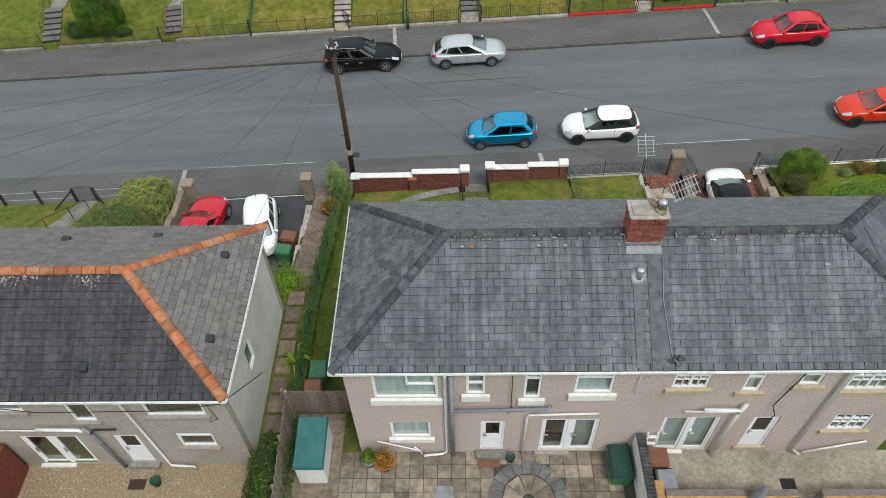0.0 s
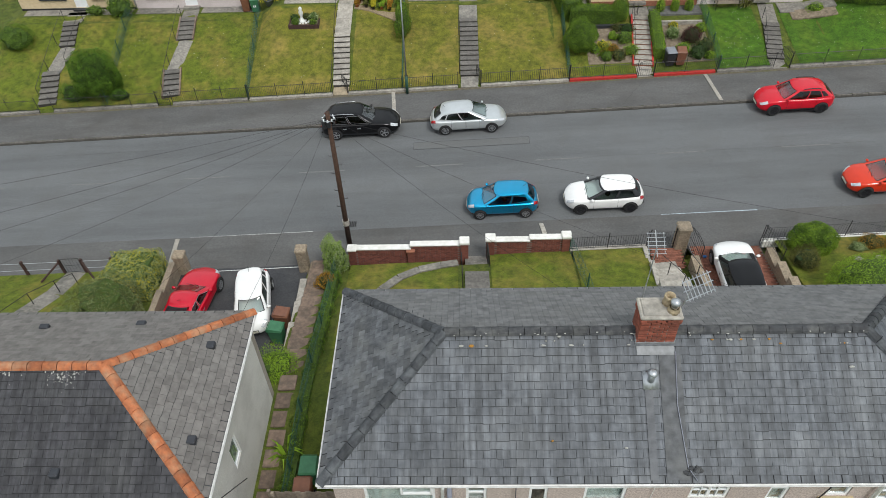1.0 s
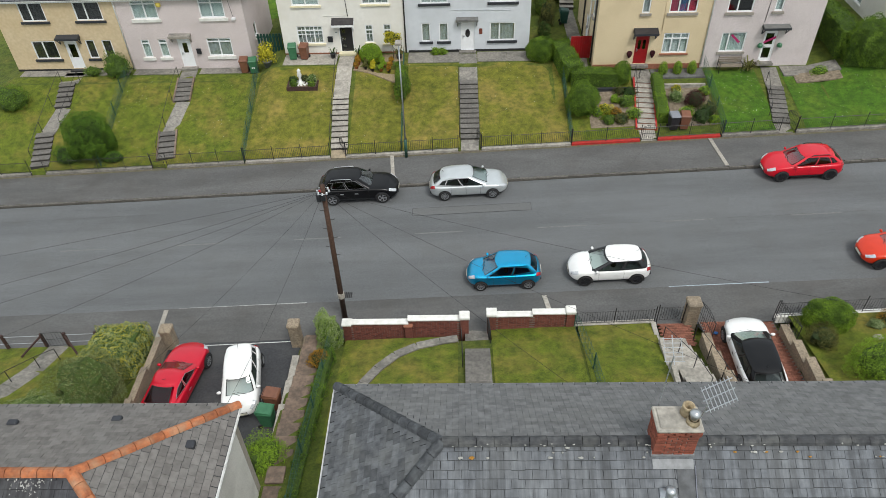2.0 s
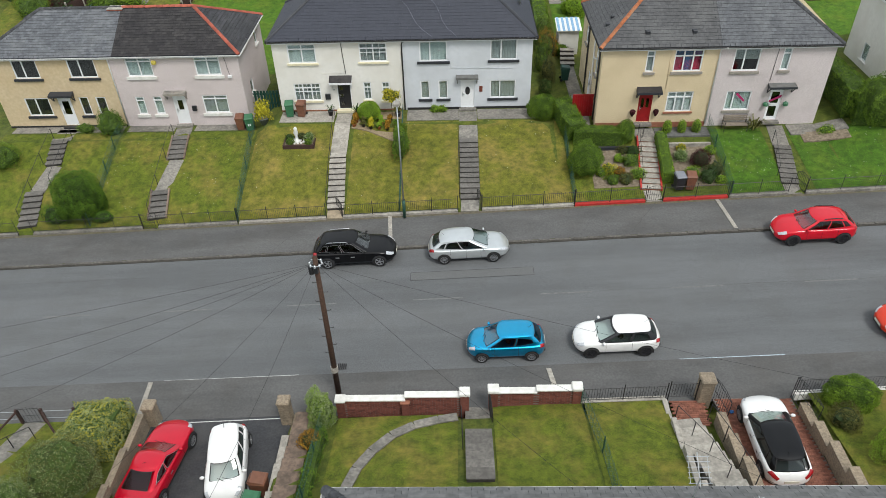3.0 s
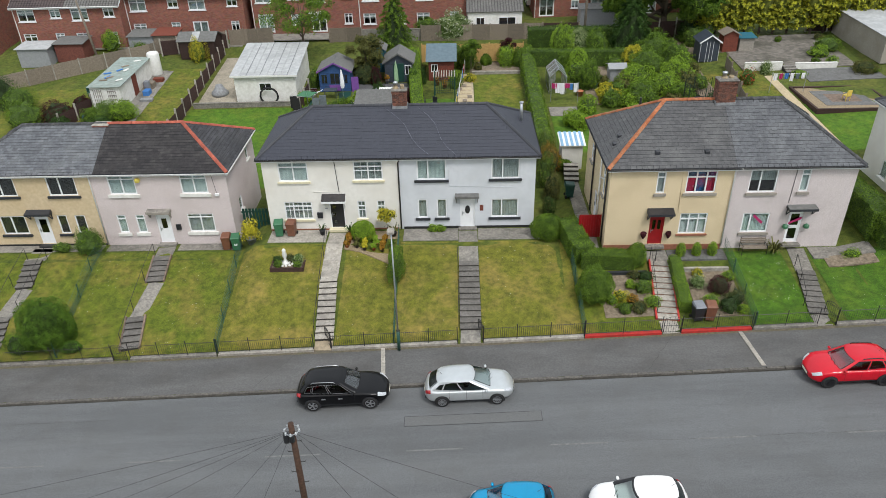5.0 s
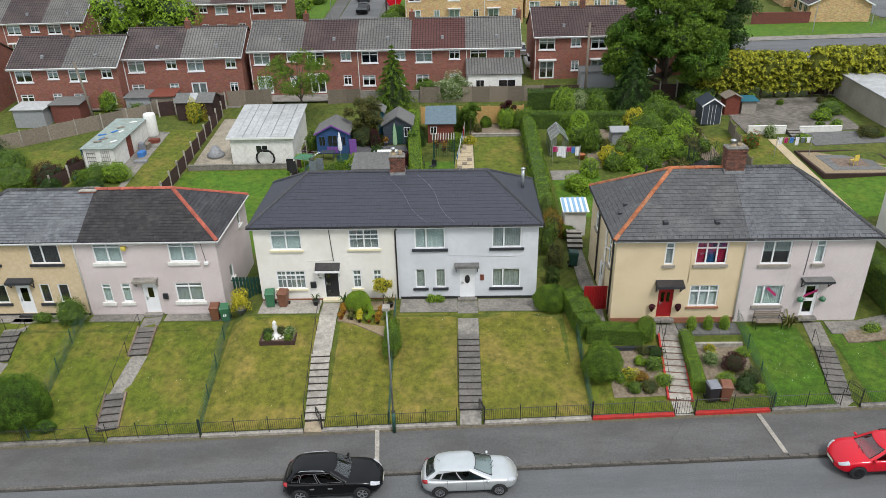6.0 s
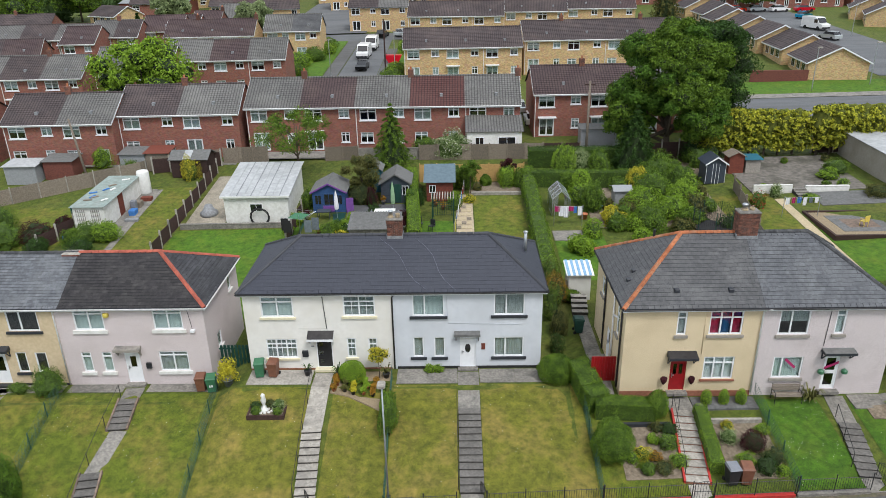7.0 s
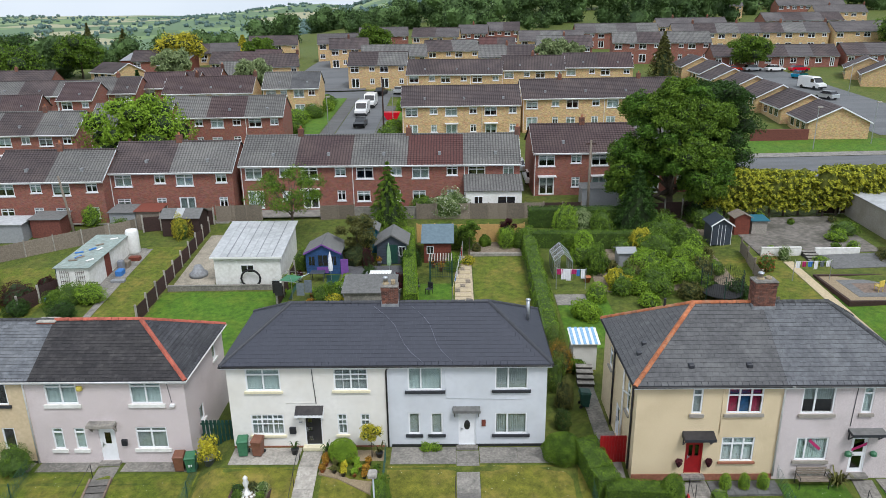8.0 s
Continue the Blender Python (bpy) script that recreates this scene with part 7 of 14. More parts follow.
# ---- boundary walls, railings, steps ----
def brick_wall(x0, x1, y, zf, h, material, root, t=0.22, step=0.225, course=0.075, single=130):
    """A free-standing wall of separate bricks on a mortar core; zf gives the ground."""
    n = max(1, round((x1 - x0) / step))
    z0 = min(zf(x0), zf(x1)) - 0.1
    z1 = zf((x0 + x1) / 2) + h
    part("mortar_core", Mesh().box(x0, x1, y - t / 2 + 0.012, y + t / 2 - 0.012, z0, z1), "mortar", root)
    L = (x1 - x0) / n
    me = bpy.data.meshes.new("brick")
    b = Mesh().bbox(-L / 2 + 0.006, L / 2 - 0.006, -t / 2, t / 2, 0, course - 0.012, 0.006)
    me.from_pydata(b.v, [], b.f)
    me.materials.append(MT[material])
    off = WHERE[root.name]
    rows = int((z1 - z0) / course)
    rest, made = Mesh(), 0
    for r in range(rows):
        for k in range(n - (r % 2)):
            x = x0 + L * (k + 0.5 + 0.5 * (r % 2))
            place = Vector((x, y, z1 - (r + 1) * course + 0.006))
            made += 1
            if made <= single:
                TILE_JOBS.append(("brick", me, root, Matrix.Translation(place - off)))
            else:
                rest.add([place + Vector(q) for q in b.v], b.f)
    if rest.v:
        part("brick_field", rest, material, root, kind="stuff")


def pier(root, x, y, w, z0, z1, material, cap="white_paint", cap_h=0.08):
    p = part("pier", Mesh().bbox(x - w / 2, x + w / 2, y - w / 2, y + w / 2, z0, z1, 0.012), material, root)
    m = Mesh().bbox(x - w / 2 - 0.05, x + w / 2 + 0.05, y - w / 2 - 0.05, y + w / 2 + 0.05, z1, z1 + cap_h, 0.03)
    part("coping", m, cap, p)


gA = lambda x: ground_z(x, 24.9)
w = thing("garden_wall", (-1.5, 25.15, gA(-1.5)), "low red brick garden wall with white-painted coping", "garden wall", "front walls")
for a, b, zt in ((-4.0, -1.35, 1.08), (-1.35, 1.0, 1.3)):
    brick_wall(a, b, 25.15, lambda x: 0.05, zt - 0.05, "brick_wall_red", w)
    part("coping", Mesh().bbox(a - 0.02, b + 0.02, 24.98, 25.32, zt, zt + 0.06, 0.015), "white_paint", w)
pier(w, -4.15, 25.15, 0.36, -0.4, 1.05, "brick_wall_red")
pier(w, -1.35, 25.06, 0.32, -0.2, 1.02, "brick_wall_red", "sill_red", 0.05)
pier(w, 1.2, 25.15, 0.38, -0.1, 1.42, "brick_wall_red", cap_h=0.14)
w = thing("garden_wall", (4.2, 25.15, gA(4.2)), "low dark red brick garden wall with white-painted coping", "garden wall", "front walls")
for a, b, zt in ((2.6, 4.25, 1.52), (4.25, 5.8, 1.66)):
    brick_wall(a, b, 25.15, lambda x: 0.3, zt - 0.3, "brick_wall_red", w)
    part("coping", Mesh().bbox(a - 0.02, b + 0.02, 24.98, 25.32, zt, zt + 0.06, 0.015), "white_paint", w)
pier(w, 2.42, 25.15, 0.38, 0.0, 1.6, "brick_wall_red", cap_h=0.14)
pier(w, 5.95, 25.15, 0.36, 0.1, 1.72, "brick_wall_red", cap_h=0.14)


def railing(name, pts, h, label, zf, bar=0.115, post=1.85, scroll=False, base=None, base_h=0.12, knob=True, group="railings", r=0.009, lift=0.0):
    """Iron railings along a line: posts and rails one by one, the thin bars joined."""
    pts = [Vector((p[0], p[1], 0)) for p in pts]
    root = thing(name, (pts[0].x, pts[0].y, zf(pts[0].x, pts[0].y)), label, "railing", group)
    for a, b in zip(pts, pts[1:]):
        L = (b - a).length
        t = (b - a) / L
        P = lambda u: a + t * u + Vector((0, 0, zf((a + t * u).x, (a + t * u).y) + lift))
        n = max(1, round(L / post))
        for i in range(n + 1):
            q = P(L * i / n)
            m = Mesh().tube([q - Vector((0, 0, 0.15)), q + Vector((0, 0, h + 0.1))], 0.024, 4)
            if knob:
                m.blob(q + Vector((0, 0, h + 0.13)), (0.035, 0.035, 0.04), 0, 4)
            part("post", m, "black_metal", root)
        for i in range(n):
            u0, u1 = L * i / n, L * (i + 1) / n
            for z in (0.12, h - 0.05):
                part("rail", Mesh().tube([P(u0) + Vector((0, 0, z)), P(u1) + Vector((0, 0, z))], 0.016, 4), "black_metal", root)
            m = Mesh()
            k = max(2, round((u1 - u0) / bar))
            for j in range(1, k):
                q = P(u0 + (u1 - u0) * j / k)
                m.tube([q + Vector((0, 0, 0.12)), q + Vector((0, 0, h - 0.05 + (0.06 if j % 2 else 0)))], r, 4, cap=False)
                if scroll and j % 5 == 2:
                    for s in (-1, 1):
                        m.tube([q + t * (s * 0.09 * math.sin(v * 0.63)) + Vector((0, 0, h * 0.25 + h * 0.4 * v / 5)) for v in range(6)], 0.008, 4)
            part("bar_infill", m, "black_metal", root, kind="stuff")
        if base:
            k = max(1, round(L / 1.2))
            for i in range(k):
                p, q = P(L * i / k), P(L * (i + 1) / k)
                s = Vector((-t.y, t.x, 0)) * 0.11
                m = Mesh().prism([p - s - Vector((0, 0, 0.3 + lift)), q - s - Vector((0, 0, 0.3 + lift)), q + s - Vector((0, 0, 0.3 + lift)), p + s - Vector((0, 0, 0.3 + lift))], (0, 0, base_h + 0.3 + lift - 0.02))
                part("base_kerb", m, base, root)
    return root


fz = lambda x, y: road_z(x) + 0.17
for a, b, base, lb in ((-2.15, 0.98, "concrete_pale", "black iron railings on a pale kerb"), (2.42, 7.85, "concrete_pale", "black iron railings on a pale kerb"), (7.9, 12.0, "red_paint", "black iron railings on a red-painted kerb"), (13.05, 16.75, "red_paint", "black iron railings on a red-painted kerb"), (16.85, 20.2, "concrete", "black iron railings below a lush lawn"), (21.2, 33, "concrete", "black iron railings below a lush lawn"), (-5.95, -2.3, "concrete_pale", "black iron railings on a pale kerb"), (-12.3, -6.95, "concrete_pale", "black iron railings on a pale kerb"), (-17.3, -12.4, "concrete", "black iron railings on a concrete kerb"), (-25.2, -18.3, "concrete", "black iron railings on a concrete kerb"), (-34, -26.2, "concrete", "black iron railings on a concrete kerb")):
    railing("railings", [(a, 40.0), (b, 40.0)], 0.85, lb, fz, base=base, base_h=0.03, lift=0.12)


def gate(name, hinge, ang, w, h, label, zf=None, n=7, scroll=True, material="black_metal"):
    """An iron gate standing open at the angle."""
    z = (zf or fz)(hinge[0], hinge[1])
    g = thing(name, (hinge[0], hinge[1], z), label, "gate", "gates")
    d = Vector((math.cos(radians(ang)), math.sin(radians(ang)), 0))
    o = Vector((hinge[0], hinge[1], z + 0.06))
    U = Vector((0, 0, 1))
    m = Mesh()
    for z0 in (0.03, h * 0.5, h - 0.03):
        m.tube([o + U * z0, o + d * w + U * z0], 0.016, 4)
    for u in (0, w):
        m.tube([o + d * u, o + d * u + U * h], 0.02, 4)
    part("gate_frame", m, material, g)
    m = Mesh()
    for i in range(1, n):
        u = w * i / n
        m.tube([o + d * u + U * 0.03, o + d * u + U * (h + 0.12 * math.sin(math.pi * i / n))], 0.009, 4)
    if scroll:
        m.tube([o + d * w * k / 8 + U * (h + 0.14 * math.sin(math.pi * k / 8)) for k in range(9)], 0.014, 4)
    part("bar_infill", m, material, g, kind="stuff")
    return g


gate("garden_gate", (-5.98, 40.0), 118, 0.85, 0.95, "black iron garden gate standing open")
gate("garden_gate", (2.4, 40.0), 108, 0.8, 0.95, "black iron garden gate standing open")
gate("garden_gate", (12.1, 40.0), 0, 0.9, 0.9, "black iron garden gate, closed, before white gravel")
gate("garden_gate", (21.15, 40.0), 110, 0.85, 0.95, "black iron garden gate standing open")
gate("garden_gate", (-18.25, 40.0), -10, 0.85, 0.95, "black iron garden gate beside concrete steps")
gate("garden_gate", (2.25, 24.95), -85, 0.95, 1.0, "scrolled black iron garden gate standing open", lambda x, y: 0.55)
gate("drive_gate", (11.65, 25.1), -80, 1.3, 1.25, "tall black iron drive gate standing open", lambda x, y: 0.95, 9)
gate("drive_gate", (14.98, 25.1), -76, 1.6, 1.25, "tall black iron drive gate standing open", lambda x, y: 1.0, 9)

nz = lambda x, y: road_z(x) + 0.34
railing("railings", [(6.15, 25.15), (9.75, 25.15)], 0.85, "scrolled black iron railings along a front lawn", lambda x, y: road_z(x) + 0.42, scroll=True, base="concrete_pale", base_h=0.1)
railing("railings", [(9.85, 25.15), (11.0, 25.15)], 0.95, "scrolled black iron railings beside a stone pier", lambda x, y: road_z(x) + 0.42, scroll=True)
railing("railings", [(15.1, 25.15), (30, 25.3)], 0.9, "black iron railings above a white wall", lambda x, y: road_z(x) + 0.42, scroll=True, base="white_paint", base_h=0.1)


def stone_pier(x, y, w, z0, z1, material, label):
    p = thing("gate_pier", (x, y, z0), label, "gate pier", "gate piers")
    part("shaft", Mesh().bbox(x - w / 2, x + w / 2, y - w / 2, y + w / 2, z0 - 0.2, z1 - 0.12, 0.03), material, p)
    part("capstone", Mesh().bbox(x - w / 2 - 0.04, x + w / 2 + 0.04, y - w / 2 - 0.04, y + w / 2 + 0.04, z1 - 0.12, z1, 0.05), material, p)


stone_pier(11.3, 25.15, 0.55, 0.8, 2.3, "stone_tan", "pebble-dashed stone gate pier beside the brick drive")
stone_pier(-6.5, 24.85, 0.48, -0.3, 1.45, "stone_tan", "weathered concrete gate pier beside the asphalt drive")
stone_pier(-12.5, 25.05, 0.5, -0.5, 0.95, "stone_tan", "weathered concrete gate pier at a clipped hedge")
stone_pier(-5.35, 25.1, 0.4, -0.2, 0.7, "concrete", "low concrete pier behind a pale-leaved shrub")


# drives
def flat(name, poly, zf, material, label, category, lift=0.012, thick=0.1, kind="structure"):
    m = Mesh()
    n = len(poly)
    top = [(x, y, zf(x, y) + lift) for x, y in poly]
    m.add(top + [(x, y, z - thick) for x, y, z in top], [tuple(range(n))] + [(i, n + i, n + (i + 1) % n, (i + 1) % n) for i in range(n)])
    return solid(name, m, material, label, category, kind=kind)


strip("driveway", -12.65, -6.35, 17.2, 25.15, "asphalt_drive", "dark asphalt driveway with two parked cars", "driveway", 0.01, 0.8, lambda x, y: ground_z(max(-12.6, min(-6.4, x)), max(17.25, min(25.1, y))))
strip("driveway_bed", 11.75, 15.05, 17.2, 25.15, "mortar", "bedding of the brick driveway", "driveway", 0.0, 0.8, lambda x, y: ground_z(max(11.75, min(15.05, x)), max(17.25, min(25.1, y))) - 0.03)
mark("drive_joint", [(-12.5, 24.95), (-6.8, 25.0)], 0.05, "line_paint", "pale joint across the driveway", 0.02, lambda x, y: ground_z(x, 25.1) + 0.012)


def pavers(x0, x1, y0, y1, zf, material, root, bl=0.2, bw=0.1, single=120, herring=True):
    me = bpy.data.meshes.new("brick")
    b = Mesh().bbox(-bl / 2 + 0.004, bl / 2 - 0.004, -bw / 2 + 0.004, bw / 2 - 0.004, -0.03, 0.015, 0.006)
    me.from_pydata(b.v, [], b.f)
    me.materials.append(MT[material])
    off, rest, n, j, y = WHERE[root.name], Mesh(), 0, 0, y1 - bw / 2
    while y > y0:
        x = x0 + bl / 2 + (j % 2) * bl / 2
        while x < x1 - bl / 2 + 0.01:
            z = zf(x, y)
            if n < single:
                TILE_JOBS.append(("brick", me, root, Matrix.Translation(Vector((x, y, z)) - off)))
            else:
                rest.add([(x + v[0], y + v[1], z + v[2]) for v in b.v], b.f)
            n += 1
            x += bl
        y -= bw
        j += 1
    if rest.v:
        part("brick_field", rest, material, root, kind="stuff")


d = thing("brick_driveway", (13.4, 24, ground_z(13.4, 24)), "red brick paved driveway with a parked car", "driveway", kind="structure")
pavers(11.8, 15.0, 19.0, 25.1, lambda x, y: ground_z(max(11.75, min(15.05, x)), y), "brick_paver", d)
d = thing("brick_landing", (10.4, 24.4, 1.0), "red brick paved landing inside the railings", "paving", kind="structure")
pavers(9.85, 11.4, 23.7, 25.0, lambda x, y: 0.98, "brick_paver", d)


def low_wall(name, pts, w, tops, material, label, coped=None, zf=None, group="low walls"):
    """A low wall of straight lengths whose tops step; one block a length."""
    zf = zf or ground_z
    root = thing(name, (pts[0][0], pts[0][1], zf(*pts[0])), label, "low wall", group)
    for (a, b), top in zip(zip(pts, pts[1:]), tops):
        a, b = Vector((*a, 0)), Vector((*b, 0))
        t = (b - a).normalized()
        s = Vector((-t.y, t.x, 0)) * w / 2
        z = min(zf(a.x, a.y), zf(b.x, b.y)) - 0.4
        q = [a - s, b - s, b + s, a + s]
        part("block", Mesh().prism([(p.x, p.y, z) for p in q], (0, 0, top - z)), material, root)
        s2 = s * 1.25
        q = [a - s2, b - s2, b + s2, a + s2]
        part("coping", Mesh().prism([(p.x, p.y, top) for p in q], (0, 0, 0.06)), coped or material, root)
    return root


low_wall("retaining_wall", [(-12.75, 24.7), (-12.75, 22.8), (-12.75, 21.0), (-12.75, 19.2), (-12.75, 17)], 0.22, (0.65, 0.85, 1.05, 1.3), "stone_tan", "stepped brownish stone wall along the asphalt drive")
low_wall("retaining_wall", [(-6.25, 23.5), (-6.25, 22.0), (-6.25, 20.6), (-6.25, 19.1)], 0.24, (0.72, 0.9, 1.15), "concrete_pale", "stepped pale concrete wall beside the bins")
low_wall("retaining_wall", [(15.15, 24.4), (15.15, 23.2), (15.15, 22.0), (15.15, 20.6), (15.15, 17.5)], 0.3, (1.5, 1.85, 2.2, 2.6), "stone_tan", "stepped pebble-dashed wall along the brick drive")
low_wall("lawn_edge", [(9.62, 24.9), (9.62, 23.6), (9.62, 22.0), (9.62, 20.0), (9.62, 17.5)], 0.16, (1.15, 1.6, 2.1, 2.7), "concrete_pale", "pale concrete edging of a lawn beside steps")
low_wall("retaining_wall", [(11.6, 23.9), (11.6, 22.6), (11.6, 21.2), (11.6, 17.5)], 0.3, (1.55, 1.9, 2.4), "stone_tan", "stepped pebble-dashed wall between steps and drive")


def staircase(name, foot, head, w, n, tread, riser, label, sides=None):
    """Steps from foot to head, each tread and riser its own."""
    a, b = Vector(foot) + Vector((0, 0, 0.08)), Vector(head) + Vector((0, 0, 0.08))
    root = thing(name, a, label, "steps", "garden steps")
    run = Vector((b.x - a.x, b.y - a.y, 0))
    t = run.normalized()
    s = Vector((t.y, -t.x, 0))
    L, H = run.length / n, (b.z - a.z) / n
    rnd = random.Random(int(a.x * 7))
    for i in range(n):
        o = a + t * L * i
        z0, z1 = a.z + H * i, a.z + H * (i + 1)
        q = [o - s * w / 2, o + s * w / 2, o + s * w / 2 + t * (L + 0.02), o - s * w / 2 + t * (L + 0.02)]
        part("riser", Mesh().prism([(p.x, p.y, z0 - 0.3) for p in q], (0, 0, 0.3 + H - 0.035)), riser, root)
        e = rnd.uniform(-0.01, 0.01)
        q = [o - s * (w / 2 + 0.02) - t * (0.03 + e), o + s * (w / 2 + 0.02) - t * (0.03 - e), o + s * (w / 2 + 0.02) + t * (L + 0.0), o - s * (w / 2 + 0.02) + t * (L + 0.0)]
        part("tread", Mesh().prism([(p.x, p.y, z1 - 0.035) for p in q], (0, 0, 0.035)), tread, root)
    if sides:
        for sg in (-1, 1):
            o0, o1 = a + s * sg * (w / 2 + 0.07), b + s * sg * (w / 2 + 0.07)
            m = Mesh().prism([o0 - s * 0.05 - Vector((0, 0, 0.2)), o1 - s * 0.05 - Vector((0, 0, 0.2)), o1 - s * 0.05 + Vector((0, 0, 0.1)), o0 - s * 0.05 + Vector((0, 0, 0.1))], s * 0.1)
            part("side_kerb", m, sides, root)
    return root


def path(name, pts, w, material, label, zf=None, lift=0.03, seg=0.9, joint=0.012):
    """A path of slabs that follows the land, slab by slab."""
    zf = zf or ground_z
    pts = [Vector((p[0], p[1], 0)) for p in pts]
    root = thing(name, (pts[0].x, pts[0].y, zf(pts[0].x, pts[0].y)), label, "path", kind="structure")
    for a, b in zip(pts, pts[1:]):
        L = (b - a).length
        t = (b - a) / L
        s = Vector((-t.y, t.x, 0)) * w / 2
        n = max(1, round(L / seg))
        for i in range(n):
            p, q = a + t * (L * i / n + joint), a + t * (L * (i + 1) / n)
            c = [p - s, q - s, q + s, p + s]
            top = [(v.x, v.y, max(zf(p.x, p.y) if j in (0, 3) else zf(q.x, q.y), zf(v.x, v.y)) + lift) for j, v in enumerate(c)]
            m = Mesh().add(top + [(x, y, z - 0.15) for x, y, z in top], [(0, 1, 2, 3), (0, 4, 5, 1), (1, 5, 6, 2), (2, 6, 7, 3), (3, 7, 4, 0)])
            part("slab", m, material, root)
    return root


def handrail(pts, h, label, posts=None, r=0.02, zf=None):
    """A thin iron handrail on posts."""
    pts = [Vector(p) for p in pts]
    root = thing("handrail", pts[0], label, "handrail", "handrails")
    for p in pts:
        part("post", Mesh().tube([p - Vector((0, 0, 0.1)), p + Vector((0, 0, h))], r, 5), "black_metal", root)
    part("rail", Mesh().tube([p + Vector((0, 0, h)) for p in pts], r * 0.8, 5), "black_metal", root)


G = ground_z
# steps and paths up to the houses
staircase("stone_steps", (-6.42, 40.5, G(-6.4, 40.5)), (-6.68, 44.9, G(-6.7, 44.9) + 0.05), 1.0, 10, "step_stone", "riser_shade", "pale stone garden steps up a lawn")
path("garden_path", [(-6.68, 44.9), (-6.65, 49.1)], 1.05, "step_stone", "pale stone slab path to a front door", seg=1.4)
path("garden_path", [(-6.45, 39.95), (-6.42, 40.5)], 1.0, "slab_tan", "buff slabs inside a garden gate", seg=0.4)
staircase("stone_steps", (1.74, 40.75, G(1.7, 40.75)), (1.72, 45.9, G(1.7, 45.9) + 0.05), 1.15, 12, "step_grey", "riser_shade", "worn grey stone garden steps up a lawn")
path("garden_path", [(1.72, 45.9), (1.72, 49.1)], 1.2, "concrete", "mossy concrete slab path to a front door", seg=1.1)
path("garden_path", [(1.7, 39.95), (1.74, 40.75)], 1.1, "concrete", "concrete slab inside a garden gate", seg=0.8)
staircase("stone_steps", (12.5, 40.75, G(12.5, 40.75)), (13.0, 45.2, G(13, 45.2) + 0.05), 1.05, 10, "concrete_pale", "sill_red", "pale garden steps with red-painted risers", sides="red_paint")
path("garden_path", [(13.0, 45.2), (12.9, 46.2)], 1.3, "concrete", "concrete slab before a red front door", seg=1)
path("garden_path", [(12.55, 39.95), (12.5, 40.75)], 0.95, "concrete_pale", "white slab inside a closed gate", seg=0.4)
staircase("stone_steps", (20.55, 40.7, G(20.5, 40.7)), (21.1, 44.1, G(21.1, 44.1) + 0.05), 0.95, 8, "step_grey", "riser_shade", "grey garden steps through a lush lawn")
path("garden_path", [(21.1, 44.1), (21.3, 46.2)], 1.0, "concrete", "concrete path to a white front door", seg=1)
path("garden_path", [(20.6, 39.95), (20.55, 40.7)], 0.9, "concrete", "concrete slab at a garden gate", seg=0.8)
staircase("stone_steps", (-17.55, 40.55, G(-17.5, 40.5)), (-17.9, 42.85, G(-17.9, 42.8) + 0.05), 0.95, 5, "step_grey", "riser_shade", "dark concrete garden steps", sides="slab_brown")
path("garden_path", [(-17.85, 42.85), (-17.55, 45.6)], 0.95, "concrete", "concrete path across a lawn", seg=1.4)
staircase("stone_steps", (-17.65, 45.6, G(-17.6, 45.6)), (-17.85, 47.9, G(-17.9, 47.9) + 0.03), 0.95, 5, "step_grey", "riser_shade", "dark concrete garden steps", sides="slab_brown")
path("garden_path", [(-17.85, 47.9), (-17.95, 49.1)], 1.1, "concrete", "concrete path to a front door", seg=1.2)
staircase("stone_steps", (-25.75, 40.4, G(-25.7, 40.4)), (-26.2, 43.15, G(-26.2, 43.1) + 0.05), 1.1, 6, "step_grey", "riser_shade", "dark concrete garden steps")
path("garden_path", [(-26.1, 43.15), (-25.65, 45.3)], 1.0, "concrete", "concrete path across a lawn", seg=1.4)
staircase("stone_steps", (-25.75, 45.3, G(-25.7, 45.3)), (-26.05, 47.6, G(-26, 47.6) + 0.03), 1.0, 5, "step_grey", "riser_shade", "dark concrete garden steps")
path("garden_path", [(-26.05, 47.6), (-26.1, 49.1)], 1.3, "concrete", "concrete path to a front door", seg=1.2)
# paving along the fronts
path("house_terrace", [(-11.0, 48.7), (-7.3, 48.7)], 1.5, "concrete_pale", "pale worn paving before a cream house", seg=1.3)
path("house_terrace", [(-2.4, 48.7), (1.1, 48.7)], 1.5, "concrete", "stained concrete paving before a grey house", seg=2.0)
path("house_terrace", [(2.35, 48.7), (6.4, 48.7)], 1.4, "concrete", "stained concrete paving before a grey house", seg=2.0)
path("house_terrace", [(13.6, 45.75), (17.0, 45.75)], 0.95, "slab_grey", "grey paving slabs with three clipped box plants", seg=0.6)
path("house_terrace", [(22.0, 45.7), (25.5, 45.7)], 1.1, "concrete", "cracked concrete paving beside a house", seg=1.6)
path("house_terrace", [(-21.9, 49.1), (-18.6, 49.1)], 0.8, "concrete", "concrete paving before a pink house", seg=1.5)
path("house_terrace", [(-17.2, 49.1), (-13.2, 49.1)], 0.8, "concrete", "concrete paving before a pink house", seg=1.5)
path("house_terrace", [(-30, 49.1), (-22.2, 49.1)], 0.8, "concrete", "concrete paving before a tan house", seg=1.5)
